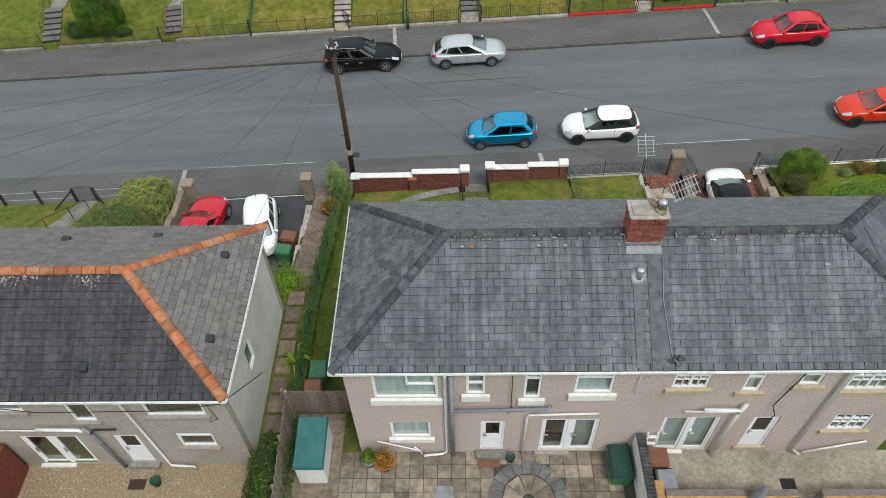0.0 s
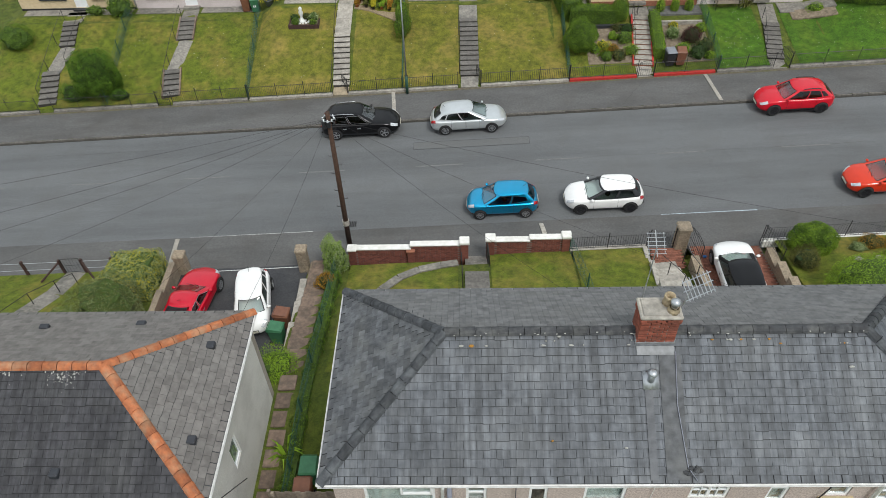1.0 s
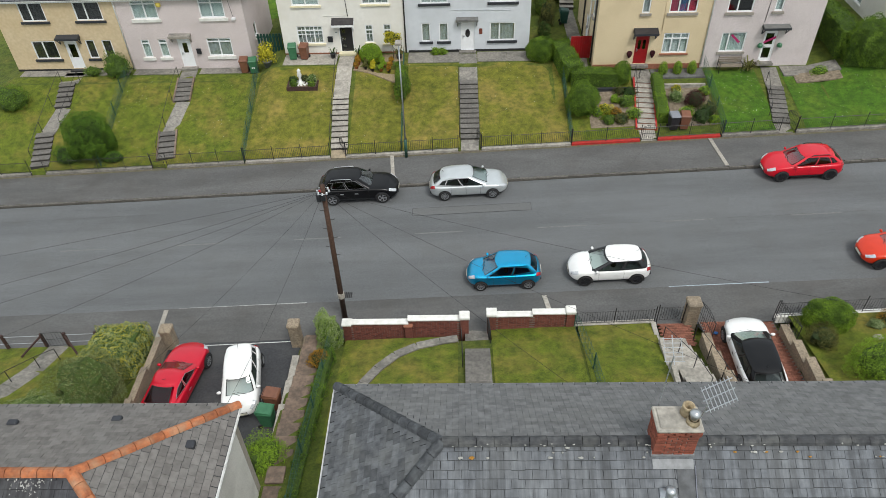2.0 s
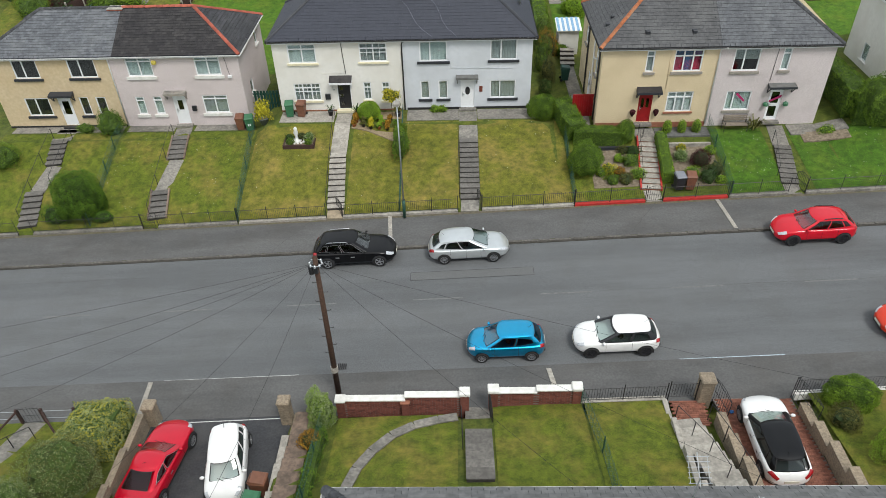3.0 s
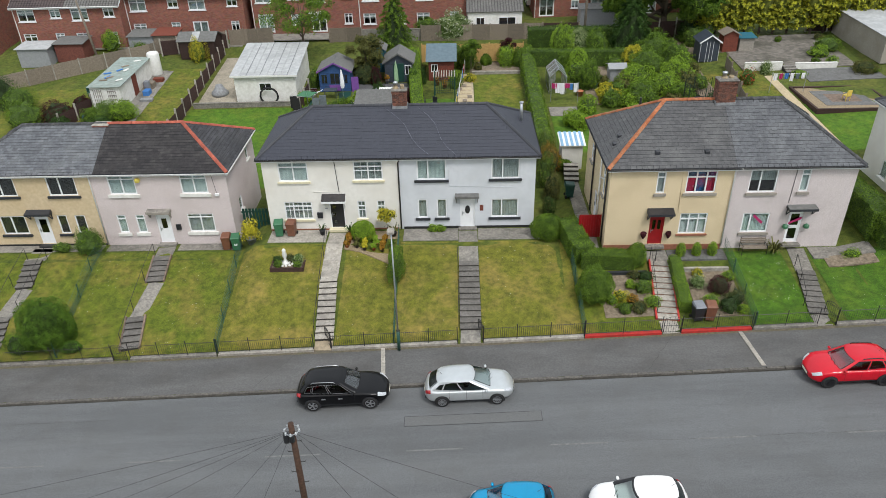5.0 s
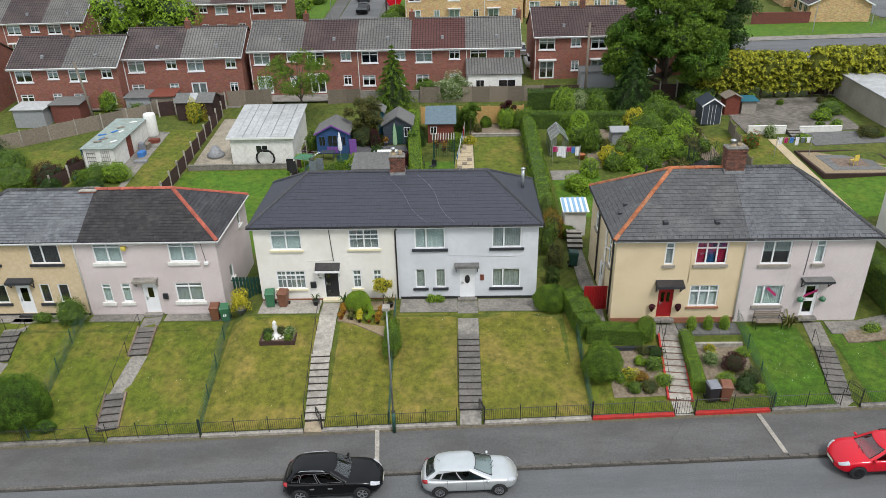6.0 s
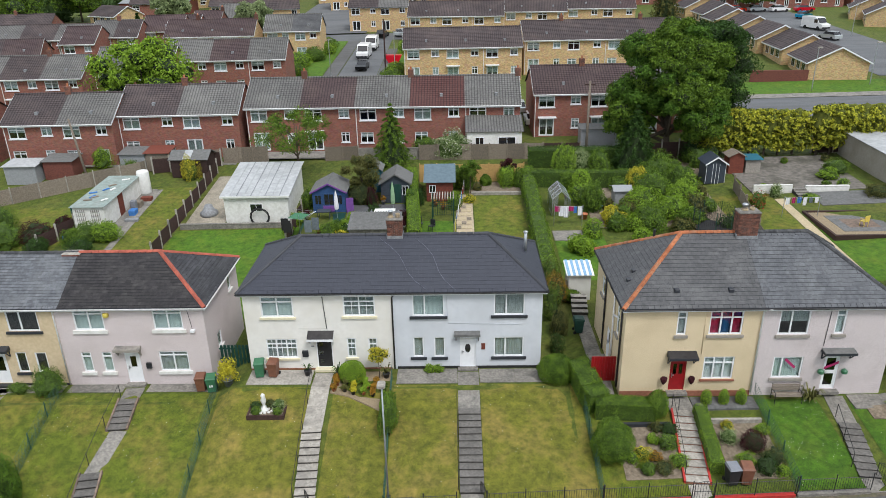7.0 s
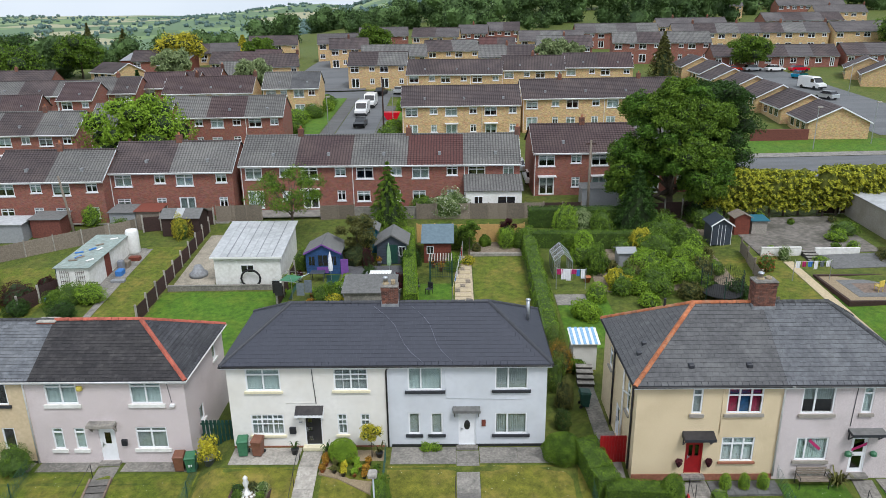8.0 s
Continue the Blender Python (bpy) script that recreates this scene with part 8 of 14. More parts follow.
# near side
path("garden_path", [(1.75, 25.25), (1.75, 23.4)], 1.05, "concrete", "concrete garden path inside a gate", zf=lambda x, y: li([(23.4, 1.0), (25.25, 0.32)], y), seg=0.55)
staircase("stone_steps", (1.75, 23.4, 1.0), (1.75, 20.6, 1.9), 1.05, 6, "step_grey", "riser_shade", "grey concrete steps down a front lawn")
pts = [(0.9, 24.35), (0.1, 24.2), (-0.9, 23.9), (-1.8, 23.3), (-2.5, 22.4), (-3.0, 21.4), (-3.3, 20.2)]
path("stone_edging", pts, 0.42, "concrete", "curved mossy stone edging across a lawn", seg=0.8, lift=0.1)
staircase("stone_steps", (10.2, 23.8, 1.0), (10.7, 19.6, 2.4), 1.15, 8, "concrete_pale", "step_grey", "pale concrete garden steps with iron handrails")
handrail([(9.85, 24.0, 1.0), (10.2, 22.9, 1.35), (10.5, 21.8, 1.7), (10.65, 20.4, 2.1)], 0.9, "black iron handrail beside pale concrete steps")
handrail([(11.15, 23.9, 1.2), (11.35, 22.6, 1.5), (11.45, 21.2, 1.9), (11.5, 20.0, 2.3)], 0.9, "black iron handrail beside pale concrete steps")
handrail([(1.05, 24.5, 0.55), (1.08, 23.6, 0.9)], 0.85, "short black iron handrail by a garden gate")
handrail([(1.08, 23.3, 1.0), (1.1, 22.4, 1.3)], 0.85, "short black iron handrail on a lawn")
for x0, y0, x1, y1, k in ((-7.0, 40.8, -7.25, 48.4, 5), (1.08, 41.0, 1.05, 46.2, 4), (12.0, 41.2, 12.5, 45.5, 2), (12.1, 43.5, 12.75, 45.2, 2), (20.0, 41.4, 20.7, 44.6, 3), (-18.1, 40.9, -18.45, 48.2, 4), (-26.4, 41.0, -26.6, 47.8, 4), (-25.2, 43.5, -25.3, 47.8, 3)):
    pt = [(x0 + (x1 - x0) * i / (k - 1), y0 + (y1 - y0) * i / (k - 1)) for i in range(k)]
    handrail([(x, y, G(x, y)) for x, y in pt], 0.85, "thin black iron handrail beside garden steps")
strip("paving", -6.1, -5.35, 9.6, 24.2, "slab", "brown paved side passage with shallow steps", "path", 0.05, 0.7, lambda x, y: li([(9.6, 2.2), (14, 2.0), (19, 1.0), (24.2, 0.0)], y))
for k in range(9):
    y = 11 + k * 1.25
    z = li([(9.6, 2.2), (14, 2.0), (19, 1.0), (24.2, 0.0)], y)
    solid("step_edge", Mesh().bbox(-6.12, -5.33, y - 0.05, y + 0.05, z - 0.1, z + 0.1, 0.02), "step_stone", "stone edging of a shallow step", "step", "side passage steps", "structure")


# ---- utility pole and wires ----
def utility_pole():
    b, t = Vector((-4.5, 26.45, road_z(-4.5) + 0.12)), Vector((-4.5, 26.4, 7.92))
    p = thing("telegraph_pole", b, "dark brown wooden telegraph pole with fan of wires", "utility pole")
    part("shaft", Mesh().tube([b - Vector((0, 0, 0.3)), b.lerp(t, 0.5), t], 0.135, 12, 0.1), "wood_pole", p, smooth=True)
    for k in range(10):
        z = 2.6 + k * 0.5
        sg = 1 if k % 2 else -1
        part("step_iron", Mesh().tube([(-4.5, 26.42, z), (-4.5 + sg * 0.27, 26.42, z), (-4.5 + sg * 0.27, 26.42, z + 0.06)], 0.014, 5), "black_metal", p)
    for a in range(8):
        c = math.cos(a * 0.785), math.sin(a * 0.785)
        part("insulator", Mesh().lathe((t.x + c[0] * 0.24, t.y + c[1] * 0.24, 7.62), [(0.02, -0.06), (0.05, -0.03), (0.03, 0.0), (0.045, 0.04), (0.015, 0.07)], 8), "galv", p)
    part("ring_head", Mesh().tube([(t.x + 0.24 * math.cos(k * 0.524), t.y + 0.24 * math.sin(k * 0.524), 7.62) for k in range(13)], 0.015, 5), "galv", p)
    part("junction_box", Mesh().bbox(-4.78, -4.6, 26.2, 26.36, 7.2, 7.58, 0.03), "plastic_black", p)
    part("junction_box", Mesh().bbox(-4.58, -4.4, 26.14, 26.28, 7.3, 7.58, 0.03), "plastic_black", p)
    part("collar", Mesh().lathe((-4.5, 26.45, 1.4), [(0.165, 0), (0.165, 0.3)], 12), "concrete_pale", p)


utility_pole()


def wire(a, b, sag, label="thin black overhead telephone wire"):
    a, b = Vector(a), Vector(b)
    m = Mesh().tube([a.lerp(b, k / 12) - Vector((0, 0, sag * 4 * (k / 12) * (1 - k / 12))) for k in range(13)], 0.006, 4)
    solid("overhead_wire", m, "rubber", label, "wire", "overhead wires")


T = (-4.5, 26.4, 7.6)
for b, s in (((-48.6, 16.2, 6.8), 0.7), ((-31.9, 16.2, 6.9), 0.6), ((-26, 16.2, 6.9), 0.5), ((-19.6, 16.2, 6.9), 0.4), ((-10.3, 16.2, 6.9), 0.3), ((-6.3, 16.2, 6.9), 0.3), ((4.3, 16.0, 8.3), 0.25), ((9.7, 16.0, 8.3), 0.3), ((22.7, 16.2, 8.8), 0.5)):
    wire(T, b, s)


# ---- cars ----
def car(name, label, L, W, H, at, yaw, body, roof_m=None, doors=2, belt=0.9, ws=(0.2, -0.02), rear=(-0.36, -0.47), hood=0.86, deck=None, wheel_r=0.31, wb=None, rim="alloy", spokes=9, trim=None, rails=None, pillar_c=None, clad=False, pitch=0.0, roofline=0.0, roll=0.0, dlo=(0.12, 0.1), nose=8.0):
    """A car: x forward. ws: windscreen's foot and head, rear: roof's end and rear screen's foot, as shares of the length. dlo: how far the side glass rises below and falls above towards its end."""
    c = thing(name, (0, 0, 0), label, "car", "parked cars")
    wb = wb or L * 0.62
    hw, deck = W / 2, deck or belt
    X = lambda s: s * L
    mixf = lambda a, b, t: a + (b - a) * t

    # lower body: half a section at each share of the length
    def section(s):
        f = abs(s) / 0.5
        w = hw * max(0.42, (1 - f ** (nose if s > 0 else 12)) ** 0.38)
        e = max(0.0, (f - 0.82) / 0.18)
        zb = 0.19 + 0.12 * e * e
        if s > ws[0]:
            zt = mixf(hood + 0.03, 0.56, ((s - ws[0]) / (0.5 - ws[0])) ** 2.7)
        elif s < rear[1] + 0.03:
            zt = mixf(deck + 0.03, deck - 0.3, ((rear[1] + 0.03 - s) / (0.53 + rear[1])) ** 2.5)
        else:
            zt = mixf(belt, deck, max(0.0, min(1.0, (0.1 - s) / 0.5))) + 0.02
        zs = min(belt - 0.06 - 0.1 * max(0.0, s) / 0.5, zt - 0.1)
        return [Vector((X(s), y * w, z)) for y, z in ((0, zb), (0.78, zb), (0.955, zb + 0.1), (1.0, zb + 0.42 * (zs - zb)), (0.985, zs - 0.03), (0.925, zs + 0.45 * (zt - zs)), (0.72, zt - 0.01), (0.36, zt + 0.012), (0, zt + 0.02))]

    def skin(s, v, sg=1, out=0.0):
        r = section(s)
        k = min(7, int(v))
        p = r[k].lerp(r[k + 1], v - k)
        return Vector((p.x, sg * (p.y + out), p.z))

    def patch(s0, s1, v0, v1, sg, out=0.0, n=4):
        m = Mesh()
        g = [[skin(mixf(s0, s1, i / n), mixf(v0, v1, j / n), sg, out) for j in range(n + 1)] for i in range(n + 1)]
        for i in range(n):
            for j in range(n):
                q = [g[i][j], g[i + 1][j], g[i + 1][j + 1], g[i][j + 1]]
                m.quad(*(q if sg < 0 else q[::-1]))
        return m
    m = Mesh()
    rings = []
    for s in (0.499, 0.488, 0.465, 0.43, 0.38, (0.38 + ws[0]) / 2, ws[0], ws[0] - 0.06, 0.08, -0.06, -0.2, -0.32, -0.4, -0.445, -0.475, -0.491, -0.499):
        r = section(s)
        rings.append([*r, *[Vector((p.x, -p.y, p.z)) for p in r[-2:0:-1]]])
    n = len(rings[0])
    for r in rings:
        m.v.extend(tuple(p) for p in r)
    for i in range(len(rings) - 1):
        m.f += [(i * n + k, (i + 1) * n + k, (i + 1) * n + (k + 1) % n, i * n + (k + 1) % n) for k in range(n)]
    m.f += [tuple(range(n)), tuple(range((len(rings) - 1) * n + n - 1, (len(rings) - 1) * n - 1, -1))]
    b = part("body", m, body, c, smooth=True)
    md = b.modifiers.new("rounding", "SUBSURF")
    md.levels = md.render_levels = 2

    # cabin: bowed screens and sides that lean in to a crowned roof
    xw0, xw1, xr1, xr0 = X(ws[0]) + 0.02, X(ws[1]), X(rear[0]), X(rear[1]) + 0.03
    hb, ht = hw * 0.925, hw * 0.735
    xm, half = (xw1 + xr1) / 2, (xw1 - xr1) / 2
    lift = lambda x: H - 0.075 - roofline * max(0.0, (xm - x) / half) ** 2 - 0.02 * max(0.0, (x - xm) / half) ** 2

    def edge(seg, u, h):
        """A point of the outline at height share h. seg: 0 front, 1 side, 2 rear; u runs from the car's right to left, or front to back."""
        h2 = h ** 0.9
        xf, xr = mixf(xw0, xw1, h2), mixf(xr0, xr1, h ** 1.25)
        ys = mixf(hb, ht, h ** 1.2)
        zz = lambda x: mixf(mixf(belt, deck, max(0.0, min(1.0, (X(0.1) - x) / X(0.5)))) - 0.015, lift(max(min(x, xw1), xr1)), h)
        if seg == 0:
            y = (2 * u - 1) * ys * 0.87
            x = xf - 0.13 * abs(2 * u - 1) ** 2.2
        elif seg == 2:
            y = (2 * u - 1) * ys * 0.76
            x = xr + 0.08 * abs(2 * u - 1) ** 2.2
        else:
            x = mixf(xf - 0.24, xr + 0.2, u)
            y = ys * (1 - 0.035 * (1 - u) ** 3 - 0.12 * u ** 2.6)
        return Vector((x, y, zz(x)))
    lo = lambda u: 0.05 + dlo[0] * u ** 3
    hi = lambda u: 0.92 - dlo[1] * u ** 3.5
    wins = [(0.03, 0.5), (0.54, 0.94)] if doors == 2 else [(0.03, 0.43), (0.46, 0.8), (0.83, 0.96)]
    NR = 8
    us_s = sorted({0.0, 1.0, *[mixf(a, d, k / 5) for a, d in wins for k in range(6)]})
    us_f = [k / 12 for k in range(13)]
    cols = []
    for u in us_f:
        cols.append((0, u, 1, 0.07, 0.93, 0.02 < u < 0.99))
    for k, u in enumerate(us_s):
        cols.append((1, u, 1, lo(u), hi(u), any(a - 1e-6 <= u < d - 1e-6 for a, d in wins)))
    for u in us_f[::-1]:
        cols.append((2, u, 1, 0.12, 0.92, 0.02 < u))
    for u in us_s[::-1]:
        cols.append((1, u, -1, lo(u), hi(u), any(a + 1e-6 < u <= d + 1e-6 for a, d in wins)))
    grid = []
    for seg, u, sg, l0, h0, _ in cols:
        hs = [0.0] + [mixf(l0, h0, k / NR) for k in range(NR + 1)] + [1.0]
        grid.append([edge(seg, u, h) * 1.0 if sg > 0 else Vector((1, -1, 1)) * edge(seg, u, h) for h in hs])
    cen = Vector((xm, 0, H))
    posts, roof = Mesh(), Mesh()
    nc, nr = len(cols), NR + 3
    for g in grid:
        posts.v.extend(tuple(p) for p in g)
    for i in range(nc):
        seg, u, sg, l0, h0, win = cols[i]
        for j in range(nr - 1):
            if win and 1 <= j <= NR and not (seg == 0 and u > 0.95):
                continue
            posts.f.append((i * nr + j, (i + 1) % nc * nr + j, (i + 1) % nc * nr + j + 1, i * nr + j + 1))
    rk = [1.0, 0.97, 0.9, 0.75, 0.5, 0.25]
    for f in rk:
        for g in grid:
            e = g[-1]
            roof.v.append((mixf(cen.x, e.x, f), e.y * f, mixf(mixf(H, lift(max(min(mixf(cen.x, e.x, f), xw1), xr1)) + 0.075, 1.0), e.z, f ** 5)))
    for k in range(len(rk) - 1):
        roof.f += [(k * nc + i, k * nc + (i + 1) % nc, (k + 1) * nc + (i + 1) % nc, (k + 1) * nc + i) for i in range(nc)]
    roof.f.append(tuple((len(rk) - 1) * nc + i for i in range(nc)))
    part("roof", roof, roof_m or body, c, smooth=True)
    part("window_surround", posts, pillar_c or body, c, smooth=True)

    def glaze(nm, seg, sg, u0, u1, l_, h_):
        pane, seal = Mesh(), Mesh()
        ts = [0.0, 0.035] + [0.035 + 0.93 * k / 7 for k in range(1, 7)] + [0.965, 1.0]
        g = [[edge(seg, mixf(u0, u1, t), mixf(l_(mixf(u0, u1, t)), h_(mixf(u0, u1, t)), v)) for v in ts] for t in ts]
        for i in range(len(ts) - 1):
            for j in range(len(ts) - 1):
                q = [g[i][j], g[i + 1][j], g[i + 1][j + 1], g[i][j + 1]]
                if sg < 0:
                    q = [Vector((p.x, -p.y, p.z)) for p in q][::-1]
                (seal if i in (0, len(ts) - 2) or j in (0, len(ts) - 2) else pane).quad(*q)
        pw = part(nm, pane, "glass_car" if seg == 0 else "glass_car_dark", c, smooth=True)
        part("seal", seal, (trim if seg == 1 and trim else "rubber"), pw)
    glaze("windscreen", 0, 1, 1 / 12, 11.999 / 12, lambda u: 0.07, lambda u: 0.93)
    glaze("rear_screen", 2, 1, 1 / 12, 1.0, lambda u: 0.12, lambda u: 0.92)
    for sg in (1, -1):
        for a, d in wins:
            glaze("side_window", 1, sg, a, d, lo, hi)
    part("interior", Mesh().bbox(xr0 + 0.12, xw0 - 0.3, -hb * 0.84, hb * 0.84, belt - 0.3, belt - 0.02, 0.03), "plastic_black", c)
    for sg in (1, -1):
        if rails:
            a, d = edge(1, 0.12, 1.0), edge(1, 0.9, 1.0)
            up = [(0, 0.0), (0.08, 0.07), (0.5, 0.085), (0.92, 0.07), (1, 0.0)]
            part("roof_rail", Mesh().tube([Vector((mixf(a.x, d.x, t), sg * (mixf(a.y, d.y, t) - 0.02), mixf(a.z, d.z, t) + q)) for t, q in up], 0.022, 6), rails, c, smooth=True)
        # door joints, handles, mirror
        for s in ([0.15, -0.15] if doors == 2 else [0.15, -0.03, -0.22]):
            part("door_joint", patch(s - 0.0012, s + 0.0012, 1.8, 5.2, sg, 0.004, 6), "rubber", c)
        for s in ([-0.09] if doors == 2 else [-0.0, -0.18]):
            part("door_handle", patch(s - 0.022, s + 0.022, 3.55, 3.75, sg, 0.018, 2), trim or body, c)
        mx = xw0 - 0.36
        mr = part("mirror", Mesh().blob((mx, sg * (hw + 0.02), belt + 0.03), (0.07, 0.1, 0.065), 0.0, 6), body, c, smooth=True)
        part("mirror_arm", Mesh().box(mx - 0.03, mx + 0.03, min(sg * hb * 0.9, sg * (hw + 0.03)), max(sg * hb * 0.9, sg * (hw + 0.0)), belt - 0.02, belt + 0.01), "plastic_black", mr)
        # lamps
        part("headlight", patch(0.395, 0.476, 4.3, 5.75, sg, 0.004), "lamp_clear", c, smooth=True)
        part("tail_light", patch(-0.488, -0.425, 4.0, 5.6, sg, 0.012), "lamp_red", c, smooth=True)
        if clad:
            part("sill_trim", patch(-wb / 2 / L + 0.08, wb / 2 / L - 0.08, 1.6, 2.5, sg, 0.006), "plastic_black", c)
        # wheels
        for x in (wb / 2, -wb / 2):
            o = sg * (section(x / L)[3].y + 0.004)
            k = 20
            arch = Mesh()
            ring = [(x + (wheel_r + 0.05) * math.cos(math.pi * j / k), o, wheel_r + (wheel_r + 0.05) * math.sin(math.pi * j / k)) for j in range(k + 1)] + [(x - wheel_r - 0.05, o, 0.2), (x + wheel_r + 0.05, o, 0.2)]
            arch.prism(ring if sg > 0 else ring[::-1], (0, sg * 0.006, 0))
            part("wheel_arch", arch, "plastic_black" if clad else "rubber", c)
            tyre = Mesh()
            y2 = o + sg * 0.018
            prof = [(wheel_r * 0.66, 0.0), (wheel_r * 0.68, 0.02), (wheel_r * 0.92, 0.02), (wheel_r, -0.015), (wheel_r, -0.17), (wheel_r * 0.66, -0.2)]
            nn = 24
            for rr, yy in prof:
                tyre.v.extend([(x + rr * math.cos(2 * math.pi * j / nn), y2 + sg * yy, wheel_r + rr * math.sin(2 * math.pi * j / nn)) for j in range(nn)])
            for i in range(len(prof) - 1):
                tyre.f += [(i * nn + j, i * nn + (j + 1) % nn, (i + 1) * nn + (j + 1) % nn, (i + 1) * nn + j) for j in range(nn)]
            whl = part("wheel", tyre, "rubber", c, smooth=True)
            rm = Mesh()
            at_ = lambda f, t: (x + wheel_r * f * math.cos(t), y2 - sg * 0.008, wheel_r + wheel_r * f * math.sin(t))
            for j in range(spokes):
                t0 = 2 * math.pi * j / spokes
                d0, d1 = 1.5 / spokes, 0.95 / spokes
                rm.prism([at_(0.16, t0 - d0), at_(0.64, t0 - d1), at_(0.64, t0 + d1), at_(0.16, t0 + d0)], (0, sg * 0.02, 0))
            for j in range(nn):
                rm.prism([at_(f, 2 * math.pi * (j + e) / nn) for f, e in ((0.61, 0), (0.68, 0), (0.68, 1), (0.61, 1))], (0, sg * 0.024, 0))
            rm.tube([at_(0, 0), (x, y2 + sg * 0.016, wheel_r)], wheel_r * 0.18, 10)
            part("rim", rm, rim, whl)
            part("brake_disc", Mesh().tube([(x, y2 - sg * 0.016, wheel_r), (x, y2 - sg * 0.01, wheel_r)], wheel_r * 0.6, 14), "alloy_dark", whl)
    # nose and tail
    part("grille", Mesh().bbox(X(0.485), X(0.499) + 0.006, -hw * 0.36, hw * 0.36, 0.47, 0.54, 0.01), "plastic_black", c)
    part("lower_grille", Mesh().bbox(X(0.48), X(0.498), -hw * 0.4, hw * 0.4, 0.3, 0.4, 0.01), "plastic_black", c)
    part("number_plate", Mesh().bbox(X(0.499), X(0.499) + 0.02, -0.26, 0.26, 0.41, 0.52, 0.004), "number_plate", c)
    part("number_plate", Mesh().bbox(X(-0.5) - 0.012, X(-0.498), -0.26, 0.26, 0.5, 0.61, 0.004), "number_plate", c)
    part("rear_bumper_trim", Mesh().bbox(X(-0.5), X(-0.47), -hw * 0.6, hw * 0.6, 0.3, 0.38, 0.01), "plastic_black", c)
    for sg in (0.1, 0.6):
        part("wiper", Mesh().tube([edge(0, 0.5 + sg * 0.45, 0.05) + Vector((0.02, 0, 0.02)), edge(0, 0.3 + sg * 0.3, 0.22) + Vector((0.012, 0, 0.012))], 0.011, 4), "rubber", c)
    part("aerial", Mesh().tube([(xr1 + 0.3, 0, lift(xr1) + 0.05), (xr1 + 0.1, 0, lift(xr1) + 0.24)], 0.008, 4), "rubber", c)
    for y in (-hw * 0.4, hw * 0.4):
        part("seat", Mesh().bbox(X(-0.06), X(0.0), y - 0.22, y + 0.22, 0.5, belt + 0.22, 0.08), "cloth_dark", c)
    part("dashboard", Mesh().bbox(xw0 - 0.6, xw0 - 0.18, -hb * 0.8, hb * 0.8, belt - 0.25, belt - 0.03, 0.05), "plastic_grey", c)
    c.matrix_basis = pose(at[0], at[1], at[2], roll, pitch, yaw)
    return c


MT["glass_car"] = glass_mat("car_glass", (0.62, 0.7, 0.68), boost=0.16)
MT["glass_car_dark"] = glass_mat("car_side_glass", (0.16, 0.19, 0.19), boost=0.05)
reg("cloth_dark", (0.04, 0.04, 0.045), (0.025, 0.025, 0.03), 9, 0.9)
paint("paint_blue", (0.001, 0.4, 0.72), 0.95)
paint("paint_white", (0.8, 0.8, 0.79), 0.0, 0.6)
paint("paint_black", (0.002, 0.002, 0.003), 0.0, 0.45, 0.15)
paint("paint_silver", (0.6, 0.63, 0.64), 0.6)
paint("paint_red", (0.56, 0.002, 0.016), 0.0, 0.8, 0.2)
paint("paint_crimson", (0.6, 0.001, 0.022), 0.3, 0.9, 0.2)
paint("paint_orange", (0.6, 0.03, 0.003), 0.0, 0.8, 0.2)
rz = lambda x, y: road_z(x) + 0.06 * (1 - ((y - 32.3) / 4.6) ** 2)
SL = 2.86
car("hatchback_car", "small metallic blue three-door hatchback parked on the road", 3.64, 1.65, 1.42, (3.2, 28.81, rz(3.2, 28.7)), 180, "paint_blue", belt=0.888, ws=(0.3, 0.1), rear=(-0.36, -0.465), hood=0.888, roofline=0.05, wheel_r=0.29, wb=2.3, pitch=SL, dlo=(0.3, 0.3), nose=6.0)
car("hatchback_car", "white three-door hatchback with black wheels parked on the road", 3.95, 1.71, 1.39, (8.32, 28.85, rz(8.3, 28.7)), 180, "paint_white", belt=0.888, ws=(0.26, 0.05), rear=(-0.38, -0.465), roofline=0.06, hood=0.859, wheel_r=0.32, wb=2.46, rim="alloy_dark", pillar_c="plastic_black", pitch=SL, spokes=7, dlo=(0.1, 0.1), nose=6.5)
car("suv_car", "black estate SUV with silver roof rails parked at the kerb", 4.66, 1.86, 1.56, (-4.75, 36.31, rz(-4.75, 36) + 0.03), 0, "paint_black", doors=4, belt=0.984, ws=(0.205, 0.05), rear=(-0.38, -0.465), roofline=0.05, hood=0.974, wheel_r=0.36, wb=2.87, rim="alloy", trim="alloy", rails="alloy", clad=True, spokes=5, pitch=-SL, dlo=(0.1, 0.2))
car("hatchback_car", "silver five-door hatchback parked at the kerb", 4.42, 1.78, 1.42, (1.58, 36.18, rz(1.6, 36) + 0.02), 0, "paint_silver", doors=4, belt=0.907, ws=(0.27, 0.06), rear=(-0.35, -0.46), roofline=0.08, hood=0.879, wheel_r=0.32, wb=2.69, pitch=-SL, spokes=10, dlo=(0.22, 0.25), nose=6.5)
car("suv_car", "bright red compact SUV parked at the kerb", 4.23, 1.8, 1.48, (20.1, 36.28, rz(20.1, 36) + 0.02), 180, "paint_red", doors=4, belt=0.955, ws=(0.235, 0.06), rear=(-0.35, -0.465), roofline=0.07, hood=0.936, wheel_r=0.34, wb=2.59, rim="alloy_dark", rails="plastic_black", clad=True, pitch=SL, spokes=9, dlo=(0.18, 0.15))
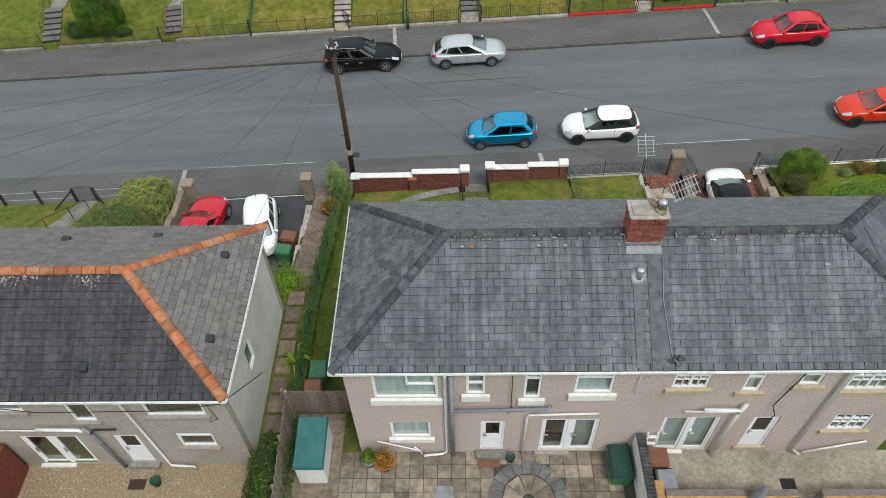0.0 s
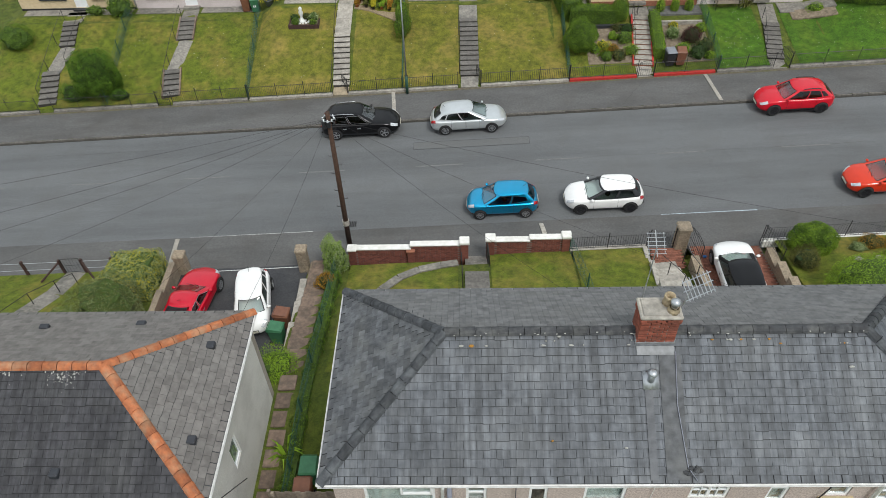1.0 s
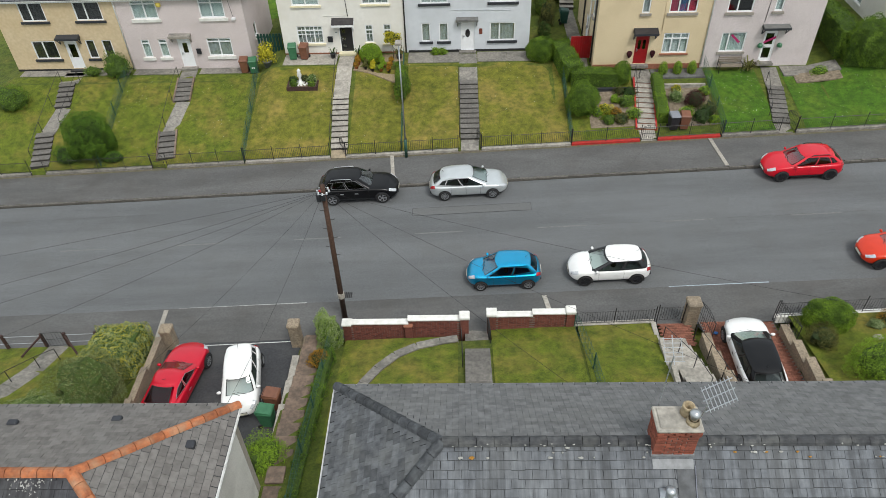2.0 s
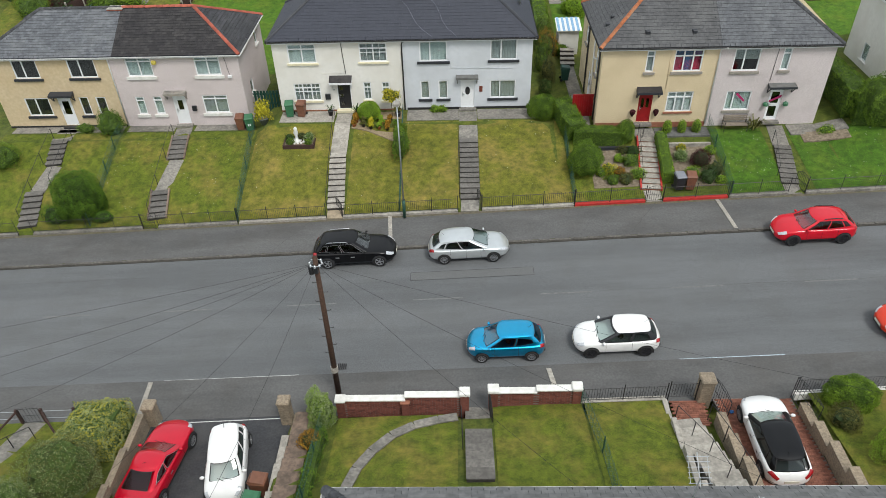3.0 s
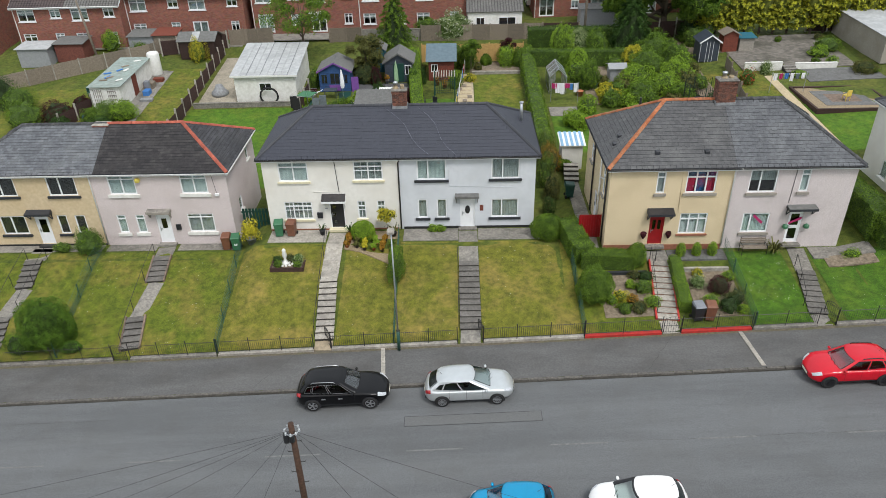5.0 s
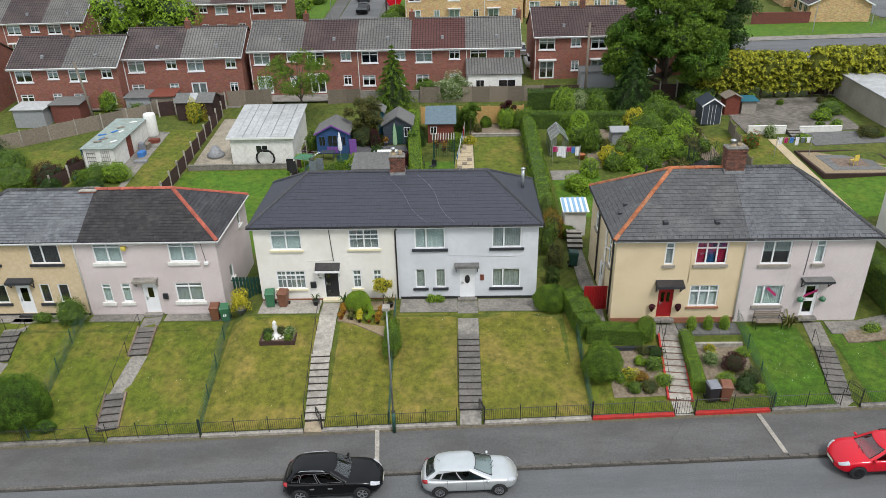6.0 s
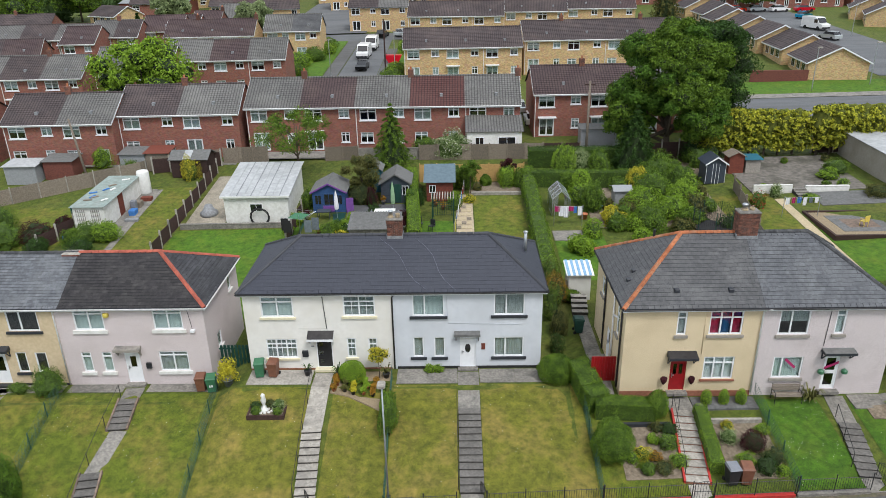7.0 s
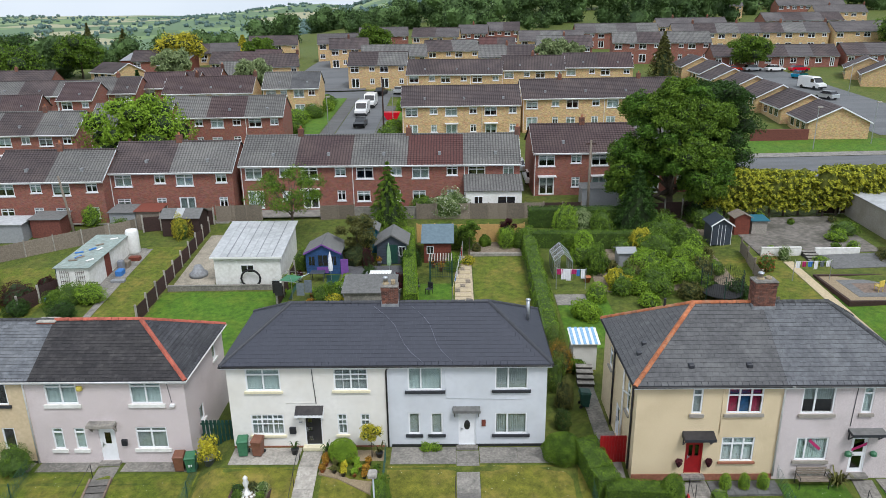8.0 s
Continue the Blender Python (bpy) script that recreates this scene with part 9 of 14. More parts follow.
car("hatchback_car", "orange-red hatchback parked on the road", 4.05, 1.76, 1.37, (22.3, 29.08, rz(22.3, 29)), 180, "paint_orange", doors=4, belt=0.888, ws=(0.26, 0.04), rear=(-0.35, -0.465), roofline=0.07, hood=0.859, wheel_r=0.33, wb=2.58, rim="alloy_dark", pitch=SL, nose=7.0)
dz = lambda x, y: ground_z(x, y) + 0.02
car("coupe_car", "glossy crimson coupe with learner plates on an asphalt drive", 4.4, 1.78, 1.29, (-11.35, 22.4, dz(-11.35, 22.3)), 82, "paint_crimson", belt=0.859, ws=(0.2, 0.04), rear=(-0.17, -0.38), hood=0.84, deck=0.97, wheel_r=0.33, wb=2.75, trim="alloy", roll=-2.5, dlo=(0.15, 0.25), nose=6.5)
car("hatchback_car", "small white hatchback on an asphalt drive", 3.5, 1.61, 1.39, (-8.4, 22.3, dz(-8.4, 22.2)), -80, "paint_white", doors=4, belt=0.888, ws=(0.32, 0.13), rear=(-0.4, -0.47), hood=0.859, wheel_r=0.28, wb=2.34, roll=2.5, trim="paint_white")
car("hatchback_car", "white hatchback with black roof on a brick drive", 4.05, 1.74, 1.4, (13.2, 22.5, ground_z(13.2, 22.4) + 0.02), 89, "paint_white", roof_m="paint_black", doors=4, belt=0.907, ws=(0.25, 0.05), rear=(-0.38, -0.465), hood=0.879, roofline=0.06, wheel_r=0.33, wb=2.58, roll=-5, pillar_c="paint_black", trim="plastic_black", nose=7.0)
for y in (-0.35, 0.35):
    m = Mesh().bbox(-0.09, 0.09, -0.01, 0.01, 0.0, 0.18, 0.004)
    p = solid("learner_plate", m, "white_pvc", "white square learner plate on a crimson car", "sign")
    p.matrix_world = pose(-11.68 + y * 0.95, 20.06, 0.66, -12, 0, -8)


# ---- front gardens across the road ----
B = bush
B("round_shrub", (-22.35, 41.35, G(-22.35, 41.35)), (1.5, 1.4, 1.8), "leaf_oak", "large rounded dark green shrub behind railings", 7500, 0.07, 1.1, 0.18, second="leaf_mid", share=0.4)
B("low_shrub", (-20.9, 40.7, G(-20.9, 40.7)), (0.6, 0.4, 0.4), "leaf_oak", "low green shrub behind railings", 700, 0.06, 2.1)
B("low_shrub", (-23.9, 40.8, G(-23.9, 40.8)), (0.9, 0.5, 0.7), "leaf_oak", "low green shrub beside garden steps", 1000, 0.06, 2.4)
B("low_shrub", (-22.8, 48.6, G(-22.8, 48.6)), (0.9, 0.8, 1.0), "leaf_mid", "loose green shrub before a tan house", 1500, 0.06, 2.7, 0.5)
B("low_shrub", (-24.7, 48.8, G(-24.7, 48.8)), (0.6, 0.4, 0.4), "leaf_mid", "small green plant before a tan house", 500, 0.05, 2.9, 0.5)
B("low_shrub", (-29.2, 45.6, G(-29.2, 45.6)), (1.2, 1.0, 0.9), "leaf_mid", "green shrub on a lawn", 1500, 0.06, 3.3, 0.4)
B("clipped_ball_shrub", (-4.9, 48.35, G(-4.9, 48.3)), (0.78, 0.72, 0.78), "leaf_bright", "clipped bright green ball shrub before a cream house", 3200, 0.05, 1.9, 0.05)
B("shrub", (-2.62, 45.0, G(-2.6, 45)), (0.55, 1.35, 1.15), "leaf_mid", "upright green shrub along a lawn boundary", 2400, 0.06, 3.1, 0.35)
B("clipped_ball_shrub", (6.75, 48.3, G(6.75, 48.3)), (1.1, 0.95, 0.95), "leaf_mid", "large clipped ball shrub at a house corner", 3800, 0.06, 4.1, 0.1)
hedge("clipped_hedge", [(7.9, 48.4), (8.3, 46.2), (8.6, 45.4)], 1.3, 1.15, "leaf_mid", "clipped green hedge beside a red gate", 230, 0.055, 1.7, "leaf_bright", 0.06, share=0.15, wob=0.05)
hedge("clipped_hedge", [(8.4, 45.25), (11.4, 45.0)], 1.0, 0.95, "leaf_mid", "clipped green hedge above a planting bed", 260, 0.055, 2.7, "leaf_bright", 0.05, share=0.15, wob=0.05)
B("clipped_block_shrub", (11.55, 45.05, G(11.5, 45)), (0.6, 0.6, 0.95), "leaf_mid", "upright clipped shrub at a hedge end", 1500, 0.06, 5.2, 0.1)
B("shrub", (8.75, 42.6, G(8.75, 42.6)), (1.05, 1.25, 1.2), "leaf_mid", "rounded green shrub beside a planting bed", 4200, 0.06, 5.7, 0.2)
hedge("clipped_hedge", [(13.55, 41.3), (13.75, 44.9)], 0.72, 0.75, "leaf_bright", "low clipped hedge beside red-edged steps", 260, 0.05, 6.1, "leaf_mid")
flat("planting_bed", R4(9.2, 12.1, 41.1, 44.2), lambda x, y: G(x, y), "soil", "earth planting bed with mixed plants", "flower bed", 0.05)
flat("planting_bed", R4(14.2, 16.85, 40.9, 44.3), lambda x, y: G(x, y), "soil", "earth planting bed with mixed plants", "flower bed", 0.05)
low_wall("bed_edge", [(9.2, 44.25), (12.1, 44.3)], 0.14, (G(10.5, 44.3) + 0.18,), "anthracite", "dark edging of a planting bed")
low_wall("bed_edge", [(14.2, 44.4), (16.8, 44.4)], 0.14, (G(15.5, 44.4) + 0.2,), "concrete_pale", "pale stone edging of a planting bed")
rnd = random.Random(31)
for k, (x, y, r, mm) in enumerate(((10.2, 42.4, 0.42, "leaf_yellow"), (10.9, 43.3, 0.3, "leaf_bright"), (11.6, 43.0, 0.5, "leaf_mid"), (11.9, 41.9, 0.45, "leaf_bright"), (11.1, 41.5, 0.42, "leaf_olive"), (10.3, 41.5, 0.4, "leaf_mid"), (9.6, 43.6, 0.4, "leaf_mid"), (11.9, 43.8, 0.45, "leaf_dark"), (9.7, 42.2, 0.35, "leaf_bright"), (10.8, 42.2, 0.3, "leaf_orange"), (11.3, 44.0, 0.35, "leaf_olive"))):
    B("bed_plant", (x, y, G(x, y) + 0.04), (r, r, r * 0.8), mm, "leafy plant in an earth bed", 420, 0.055, 7 + k, 0.5, "plant", group="bed plants")
for k, (x, y, r, h, mm) in enumerate(((15.75, 42.7, 0.62, 0.6, "leaf_purple"), (15.1, 41.8, 0.42, 0.36, "leaf_bright"), (14.7, 43.2, 0.45, 0.4, "leaf_pale"), (16.4, 41.8, 0.5, 0.6, "leaf_olive"), (15.9, 41.3, 0.5, 0.5, "leaf_dark"), (16.5, 43.6, 0.35, 0.35, "leaf_bright"), (14.9, 44.0, 0.3, 0.25, "leaf_yellow"), (16.6, 41.1, 0.3, 0.3, "leaf_bright"))):
    B("bed_plant", (x, y, G(x, y) + 0.04), (r, r, h), mm, "leafy plant in an earth bed", 900 if k == 0 else 420, 0.05, 27 + k, 0.12 if k == 0 else 0.5, "plant", group="bed plants")
for x in (14.35, 15.28, 16.2):
    B("box_cone", (x, 45.75, G(x, 45.7) + 0.03), (0.29, 0.29, 0.55), "leaf_bright", "small clipped yellow-green box plant on paving", 650, 0.04, x, 0.08, "plant", group="box cones")
B("shrub", (27.3, 46.0, G(27.3, 46)), (1.8, 1.6, 1.8), "leaf_mid", "dense green shrub beside a house", 4200, 0.08, 8.8, 0.3)
hedge("tall_hedge", [(26.0, 46.2), (25.6, 56)], 1.5, 1.9, "leaf_mid", "tall green hedge beside a house", 110, 0.08, 8.1, "leaf_dark")
hedge("tall_hedge", [(25.9, 46.0), (33, 44.5)], 1.6, 1.5, "leaf_mid", "green hedge on a bank", 100, 0.08, 8.4, "leaf_dark")
spiky("palm", (19.9, 45.85, G(19.9, 45.8)), 0.75, 40, "leaf_olive", "small spiky palm beside a bench", 4)
B("low_shrub", (24.2, 45.2, G(24.2, 45.2)), (0.6, 0.4, 0.35), "leaf_bright", "low plant in a bare bed", 500, 0.05, 9.4, 0.5)
flat("planting_bed", R4(22.6, 25.4, 44.4, 45.3), lambda x, y: G(x, y), "soil", "bare earth bed beside paving", "flower bed", 0.06)
# cream house: rockery of pots
flat("gravel_bed", [(-6.05, 47.2), (-5.0, 46.9), (-3.9, 46.3), (-3.2, 45.9), (-2.75, 46.1), (-2.75, 49.1), (-6.0, 49.1)], lambda x, y: G(x, y), "gravel", "gravelly bed set with potted plants", "flower bed", 0.1)
cols = ("leaf_orange", "leaf_olive", "leaf_yellow", "leaf_bright", "leaf_orange", "leaf_mid")
for k in range(17):
    x, y = -5.75 + (k % 6) * 0.55 + rnd.uniform(-0.1, 0.1), 47.4 + (k // 6) * 0.42 - (k % 6) * 0.12 + rnd.uniform(-0.08, 0.08)
    potted("potted_plant", (x, y, G(x, y) + 0.04), (0.17, 0.17, 0.17), (0.13, 0.2), "plastic_black" if k % 3 else "terracotta", cols[k % 6], "small plant in a dark pot on gravel", k + 1.5)
spiky("potted_yucca", (-5.75, 48.7, G(-5.7, 48.7)), 0.5, 26, "leaf_dark", "spiky plant in a black pot beside the door", 7, "potted plant", (0.2, 0.3, "plastic_black"))
spiky("potted_yucca", (-7.6, 48.9, G(-7.6, 48.9)), 0.4, 20, "leaf_dark", "spiky plant in a black pot beside the door", 8, "potted plant", (0.2, 0.35, "plastic_black"))
spiky("potted_yucca", (-3.0, 48.6, G(-3, 48.6)), 0.55, 30, "leaf_olive", "spiky plant in a dark pot", 9, "potted plant", (0.2, 0.3, "plastic_black"))
tree("standard_tree", (-3.4, 48.55, G(-3.4, 48.5)), 1.95, 0.5, "leaf_yellow", "small yellow-leaved standard tree on a thin stem", 7, 220, 0.05, 3.3, 0.62, 0.03, clump=0.5)
for x in (0.0, -0.5):
    B("fern_plant", (x, 49.15, G(x, 49)), (0.3, 0.22, 0.3), "leaf_bright", "bright green plant in a pot before a grey house", 420, 0.05, x + 3, 0.5, "potted plant")
b = potted("potted_shrub", (-12.15, 48.5, G(-12.1, 48.5)), (0.55, 0.55, 0.75), (0.3, 0.42), "plastic_grey", "leaf_yellow", "yellow-leaved shrub in a large grey pot", 3.7, 1300, 0.06)


def bin_(name, at, label, body, lid, yaw=0.0, h=1.06, band=None):
    """A wheeled refuse bin."""
    b = thing(name, (0, 0, 0), label, "wheelie bin", "wheelie bins")
    m = Mesh()
    m.add([(-0.22, -0.24, 0.06), (0.22, -0.24, 0.06), (0.22, 0.2, 0.06), (-0.22, 0.2, 0.06), (-0.28, -0.32, h - 0.12), (0.28, -0.32, h - 0.12), (0.28, 0.3, h - 0.12), (-0.28, 0.3, h - 0.12)], [(3, 2, 1, 0), (4, 5, 6, 7), (0, 1, 5, 4), (1, 2, 6, 5), (2, 3, 7, 6), (3, 0, 4, 7)])
    bd = part("body", m, body, b)
    part("rim", Mesh().bbox(-0.3, 0.3, -0.34, 0.31, h - 0.16, h - 0.1, 0.01), body, b)
    m = Mesh()
    m.add([(-0.3, -0.35, h - 0.1), (0.3, -0.35, h - 0.1), (0.3, 0.32, h - 0.1), (-0.3, 0.32, h - 0.1), (-0.26, -0.3, h - 0.04), (0.26, -0.3, h - 0.04), (0.26, 0.26, h + 0.02), (-0.26, 0.26, h + 0.02)], [(4, 5, 6, 7), (0, 1, 5, 4), (1, 2, 6, 5), (2, 3, 7, 6), (3, 0, 4, 7)])
    part("lid", m, lid, b)
    part("handle", Mesh().tube([(-0.24, 0.36, h - 0.12), (0.24, 0.36, h - 0.12)], 0.018, 6), body, b)
    for x in (-0.26, 0.26):
        part("wheel", Mesh().tube([(x - 0.03, 0.24, 0.1), (x + 0.03, 0.24, 0.1)], 0.1, 10), "rubber", b)
    for k in range(2):
        part("number_bar", Mesh().box(-0.1 + 0.12 * k, -0.03 + 0.12 * k, -0.3, -0.285, 0.42, 0.56), "white_pvc", bd) if band else None
    b.matrix_basis = pose(at[0], at[1], at[2], 0, 0, yaw)


bin_("wheelie_bin", (-10.35, 48.85, G(-10.3, 48.8) + 0.03), "green wheelie bin before a cream house", "plastic_green", "plastic_green", 8)
bin_("wheelie_bin", (-9.55, 48.85, G(-9.5, 48.8) + 0.03), "brown wheelie bin before a cream house", "plastic_brown", "plastic_brown", -6)
bin_("wheelie_bin", (-13.9, 48.85, G(-13.9, 48.8) + 0.03), "brown wheelie bin at a house corner", "plastic_brown", "plastic_brown", 5)
bin_("wheelie_bin", (-13.25, 48.75, G(-13.2, 48.7) + 0.03), "green wheelie bin with painted bars", "plastic_green", "plastic_green", 10, band=True)
bin_("wheelie_bin", (14.05, 40.75, G(14, 40.7) + 0.05), "black wheelie bin with grey lid behind railings", "plastic_black", "plastic_grey", 6)
bin_("wheelie_bin", (14.7, 40.75, G(14.7, 40.7) + 0.05), "brown wheelie bin behind railings", "plastic_brown", "plastic_brown", -5)
bin_("wheelie_bin", (-6.85, 21.2, G(-6.9, 21.2) + 0.02), "brown wheelie bin on an asphalt drive", "plastic_brown", "plastic_brown", 84)
bin_("wheelie_bin", (-6.95, 20.35, G(-6.9, 20.3) + 0.02), "green wheelie bin on an asphalt drive", "plastic_green", "plastic_green", 84)


# statue bed
def statue_bed():
    z = G(-9.3, 46.0)
    b = thing("flower_bed", (-9.3, 46.0, z), "timber-edged round flower bed on a dry lawn", "flower bed")
    for x0, x1, y0, y1 in ((-10.35, -8.3, 45.45, 45.55), (-10.35, -8.3, 46.5, 46.6), (-10.35, -10.25, 45.55, 46.5), (-8.4, -8.3, 45.55, 46.5)):
        part("edging_board", Mesh().box(x0, x1, y0, y1, z - 0.3, z + 0.14), "wood_brown", b)
    part("earth", Mesh().box(-10.24, -8.41, 45.56, 46.49, z - 0.3, z + 0.1), "soil", b)
    m = Mesh().lathe((-9.5, 46.1, z + 0.1), [(0.3, 0), (0.32, 0.08), (0.1, 0.12), (0.08, 0.35), (0.13, 0.5), (0.16, 0.62), (0.1, 0.8), (0.13, 0.9), (0.05, 1.02)], 10)
    solid("garden_statue", m, "plastic_white", "small white plaster garden statue in a flower bed", "statue", smooth=True)
    for k, (x, y, r, mm) in enumerate(((-10.0, 46.2, 0.3, "leaf_dark"), (-8.75, 46.2, 0.38, "leaf_pale"), (-9.9, 45.75, 0.25, "leaf_mid"), (-8.7, 45.7, 0.25, "leaf_mid"), (-9.2, 46.35, 0.3, "leaf_olive"))):
        bush("bed_plant", (x, y, z + 0.08), (r, r, r), mm, "small plant round a white statue", 320, 0.045, 60 + k, 0.5, "plant", group="statue bed plants")
    for k in range(14):
        a = k * 0.449
        solid("edging_stone", Mesh().blob((-9.5 + 0.5 * math.cos(a), 46.05 + 0.36 * math.sin(a), z + 0.14), (0.09, 0.07, 0.06), 0.3, 5, k), "white_paint", "small white-painted stone round a statue", "stone", "statue stones")


statue_bed()


def garden_bench(at, yaw):
    b = thing("garden_bench", (0, 0, 0), "weathered grey wooden garden bench against a wall", "bench")
    for k in range(4):
        part("seat_slat", Mesh().bbox(-0.75, 0.75, -0.24 + k * 0.12, -0.14 + k * 0.12, 0.42, 0.45, 0.008), "wood_fence", b)
    for k in range(3):
        part("back_slat", Mesh().bbox(-0.75, 0.75, 0.24, 0.27, 0.55 + k * 0.13, 0.65 + k * 0.13, 0.008), "wood_fence", b)
    for x in (-0.72, 0.72):
        part("end_frame", Mesh().tube([(x, -0.26, 0), (x, -0.24, 0.62), (x, 0.26, 0.62)], 0.025, 6), "black_metal", b)
        part("leg", Mesh().tube([(x, 0.26, 0), (x, 0.27, 0.95)], 0.025, 6), "black_metal", b)
    b.matrix_basis = pose(*at, 0, 0, yaw)


garden_bench((18.65, 45.85, G(18.6, 45.8) + 0.02), 0)
# red side gate
g = thing("side_gate", (9.1, 47.6, G(9, 47.6)), "closed red-painted timber side gate", "gate")
for k in range(9):
    part("board", Mesh().bbox(8.5 + k * 0.15, 8.645 + k * 0.15, 47.55, 47.6, G(9, 47.6), G(9, 47.6) + 1.55, 0.006), "red_door", g)
for z in (0.3, 1.2):
    part("ledge", Mesh().box(8.5, 9.85, 47.6, 47.65, G(9, 47.6) + z, G(9, 47.6) + z + 0.1), "red_door", g)
# lattice side gate by the cream house
g = thing("side_gate", (-12.0, 50.6, 1.6), "dark green trellis side gate between two houses", "gate")
for k in range(9):
    part("board", Mesh().box(-13.1 + k * 0.22, -12.95 + k * 0.22, 50.5, 50.54, 1.2, 3.2), "plastic_dkgreen", g)
for z in (1.5, 2.2, 2.9):
    part("ledge", Mesh().box(-13.2, -11.1, 50.54, 50.58, z, z + 0.09), "plastic_dkgreen", g)


def mesh_fence(name, pts, h, label, zf=None, material="green_post", step=2.2):
    """Thin posts with wire netting."""
    zf = zf or ground_z
    pts = [Vector((p[0], p[1], 0)) for p in pts]
    r = thing(name, (pts[0].x, pts[0].y, zf(pts[0].x, pts[0].y)), label, "fence", "wire fences")
    for a, b in zip(pts, pts[1:]):
        L = (b - a).length
        n = max(1, round(L / step))
        for i in range(n):
            p, q = a.lerp(b, i / n), a.lerp(b, (i + 1) / n)
            zp, zq = zf(p.x, p.y), zf(q.x, q.y)
            part("post", Mesh().tube([(p.x, p.y, zp - 0.1), (p.x, p.y, zp + h + 0.06)], 0.03, 6), material, r)
            m = Mesh()
            k = 12
            for j in range(k + 1):
                c, d = p.lerp(q, j / k), p.lerp(q, (j + 3) / k if j + 3 <= k else 1)
                e = p.lerp(q, (j - 3) / k if j >= 3 else 0)
                zc = zp + (zq - zp) * j / k
                m.tube([(c.x, c.y, zc + 0.05), (d.x, d.y, zc + h)], 0.006, 3, cap=False)
                m.tube([(c.x, c.y, zc + 0.05), (e.x, e.y, zc + h)], 0.006, 3, cap=False)
            for f in (0.05, 0.5, 1.0):
                m.tube([(p.x, p.y, zp + h * f), (q.x, q.y, zq + h * f)], 0.009, 4, cap=False)
            part("netting", m, material, r, kind="stuff")


mesh_fence("wire_fence", [(-12.4, 40.1), (-12.9, 48.8)], 0.95, "green wire fence between two front lawns")
mesh_fence("wire_fence", [(-21.7, 40.3), (-22.1, 48.8)], 0.95, "green wire fence between two front lawns")
mesh_fence("wire_fence", [(-2.5, 40.1), (-2.65, 48.6)], 0.9, "green wire fence between two front lawns")
mesh_fence("wire_fence", [(7.9, 40.1), (7.85, 46.0)], 0.95, "green wire fence beside a shrub")
mesh_fence("wire_fence", [(16.95, 40.1), (17.05, 46.2)], 0.95, "grey-green wire fence between two gardens")
mesh_fence("wire_fence", [(6.15, 25.0), (6.5, 22.0), (6.6, 17.0)], 0.95, "green wire fence between two front lawns")
mesh_fence("wire_fence", [(-4.75, 24.5), (-4.75, 10.5)], 1.1, "green wire fence between two houses")

# lamp post at the fence
p = thing("lamp_post", (-2.2, 39.7, road_z(-2.2) + 0.14), "slim green-footed street lamp post with pale column", "street lamp")
z = road_z(-2.2) + 0.14
part("base", Mesh().tube([(-2.2, 39.7, z), (-2.2, 39.7, z + 1.25)], 0.09, 10), "green_post", p, smooth=True)
part("column", Mesh().tube([(-2.2, 39.7, z + 1.25), (-2.2, 39.7, z + 7.55)], 0.05, 10, 0.035), "galv", p, smooth=True)
part("lantern", Mesh().bbox(-2.38, -2.02, 39.35, 39.8, z + 7.5, z + 7.66, 0.05), "concrete_pale", p)


# ---- near gardens ----
hedge("variegated_hedge", [(-14.45, 25.0), (-14.3, 22.4)], 2.5, 1.45, "leaf_pale", "large clipped hedge with pale variegated leaves", 330, 0.055, 1.3, "leaf_yellow", 0.35, share=0.35, wob=0.3)
B("shrub", (-14.35, 21.1, G(-14.35, 21.1)), (1.5, 1.5, 1.3), "leaf_pale", "olive green shrub merging into a hedge", 4000, 0.055, 11.1, 0.35, second="leaf_olive", share=0.6)
B("shrub", (-15.6, 19.3, G(-15.6, 19.3)), (1.3, 1.2, 1.0), "leaf_pale", "pale variegated shrub behind a roof edge", 3000, 0.055, 11.6, 0.35, second="leaf_mid")
B("shrub", (-4.9, 24.4, G(-4.9, 24.4)), (0.6, 0.6, 1.15), "leaf_pale", "pale-leaved shrub beside a gate pier", 2000, 0.06, 12.2, 0.5, second="leaf_bright", share=0.35)
B("low_shrub", (-5.1, 23.0, G(-4.9, 23)), (0.45, 0.5, 0.5), "leaf_orange", "low orange-yellow shrub below a pale-leaved one", 800, 0.05, 12.6, 0.5)
B("shrub", (-6.2, 17.6, 1.4), (0.7, 0.8, 0.9), "leaf_bright", "bright green shrub beside a rendered wall", 1900, 0.06, 13.1, 0.45)
hz = lambda x, y: li([(9, 2.5), (16, 2.2), (24.5, 0.4)], y)
hedge("dark_hedge", [(-4.78, 23.4), (-4.78, 10.0)], 0.5, 0.7, "leaf_mid", "dark green hedge along a wire fence", 170, 0.06, 4.4, "leaf_dark", gz=hz, wob=0.25)
B("shrub", (-5.2, 8.9, 2.4), (0.7, 1.6, 1.2), "leaf_dark", "dark green shrub beside a timber fence", 2600, 0.07, 13.7, 0.4, second="leaf_mid")
spiky("fern", (-5.1, 13.6, 2.3), 0.7, 26, "leaf_bright", "bright green fern in a hedge", 21)
B("round_shrub", (16.95, 24.45, G(16.95, 24.45)), (1.1, 0.85, 0.8), "leaf_mid", "dense rounded green shrub behind railings", 3800, 0.055, 14.3, 0.15, second="leaf_bright")
B("shrub", (16.2, 23.2, G(16.2, 23.2)), (0.6, 0.6, 0.5), "leaf_olive", "olive shrub above a stepped wall", 1200, 0.055, 14.7, 0.4)
B("shrub", (17.9, 21.1, G(17.9, 21.1)), (1.9, 1.0, 1.1), "leaf_bright", "bright green clipped shrub on a lawn", 3000, 0.055, 15.2, 0.25)
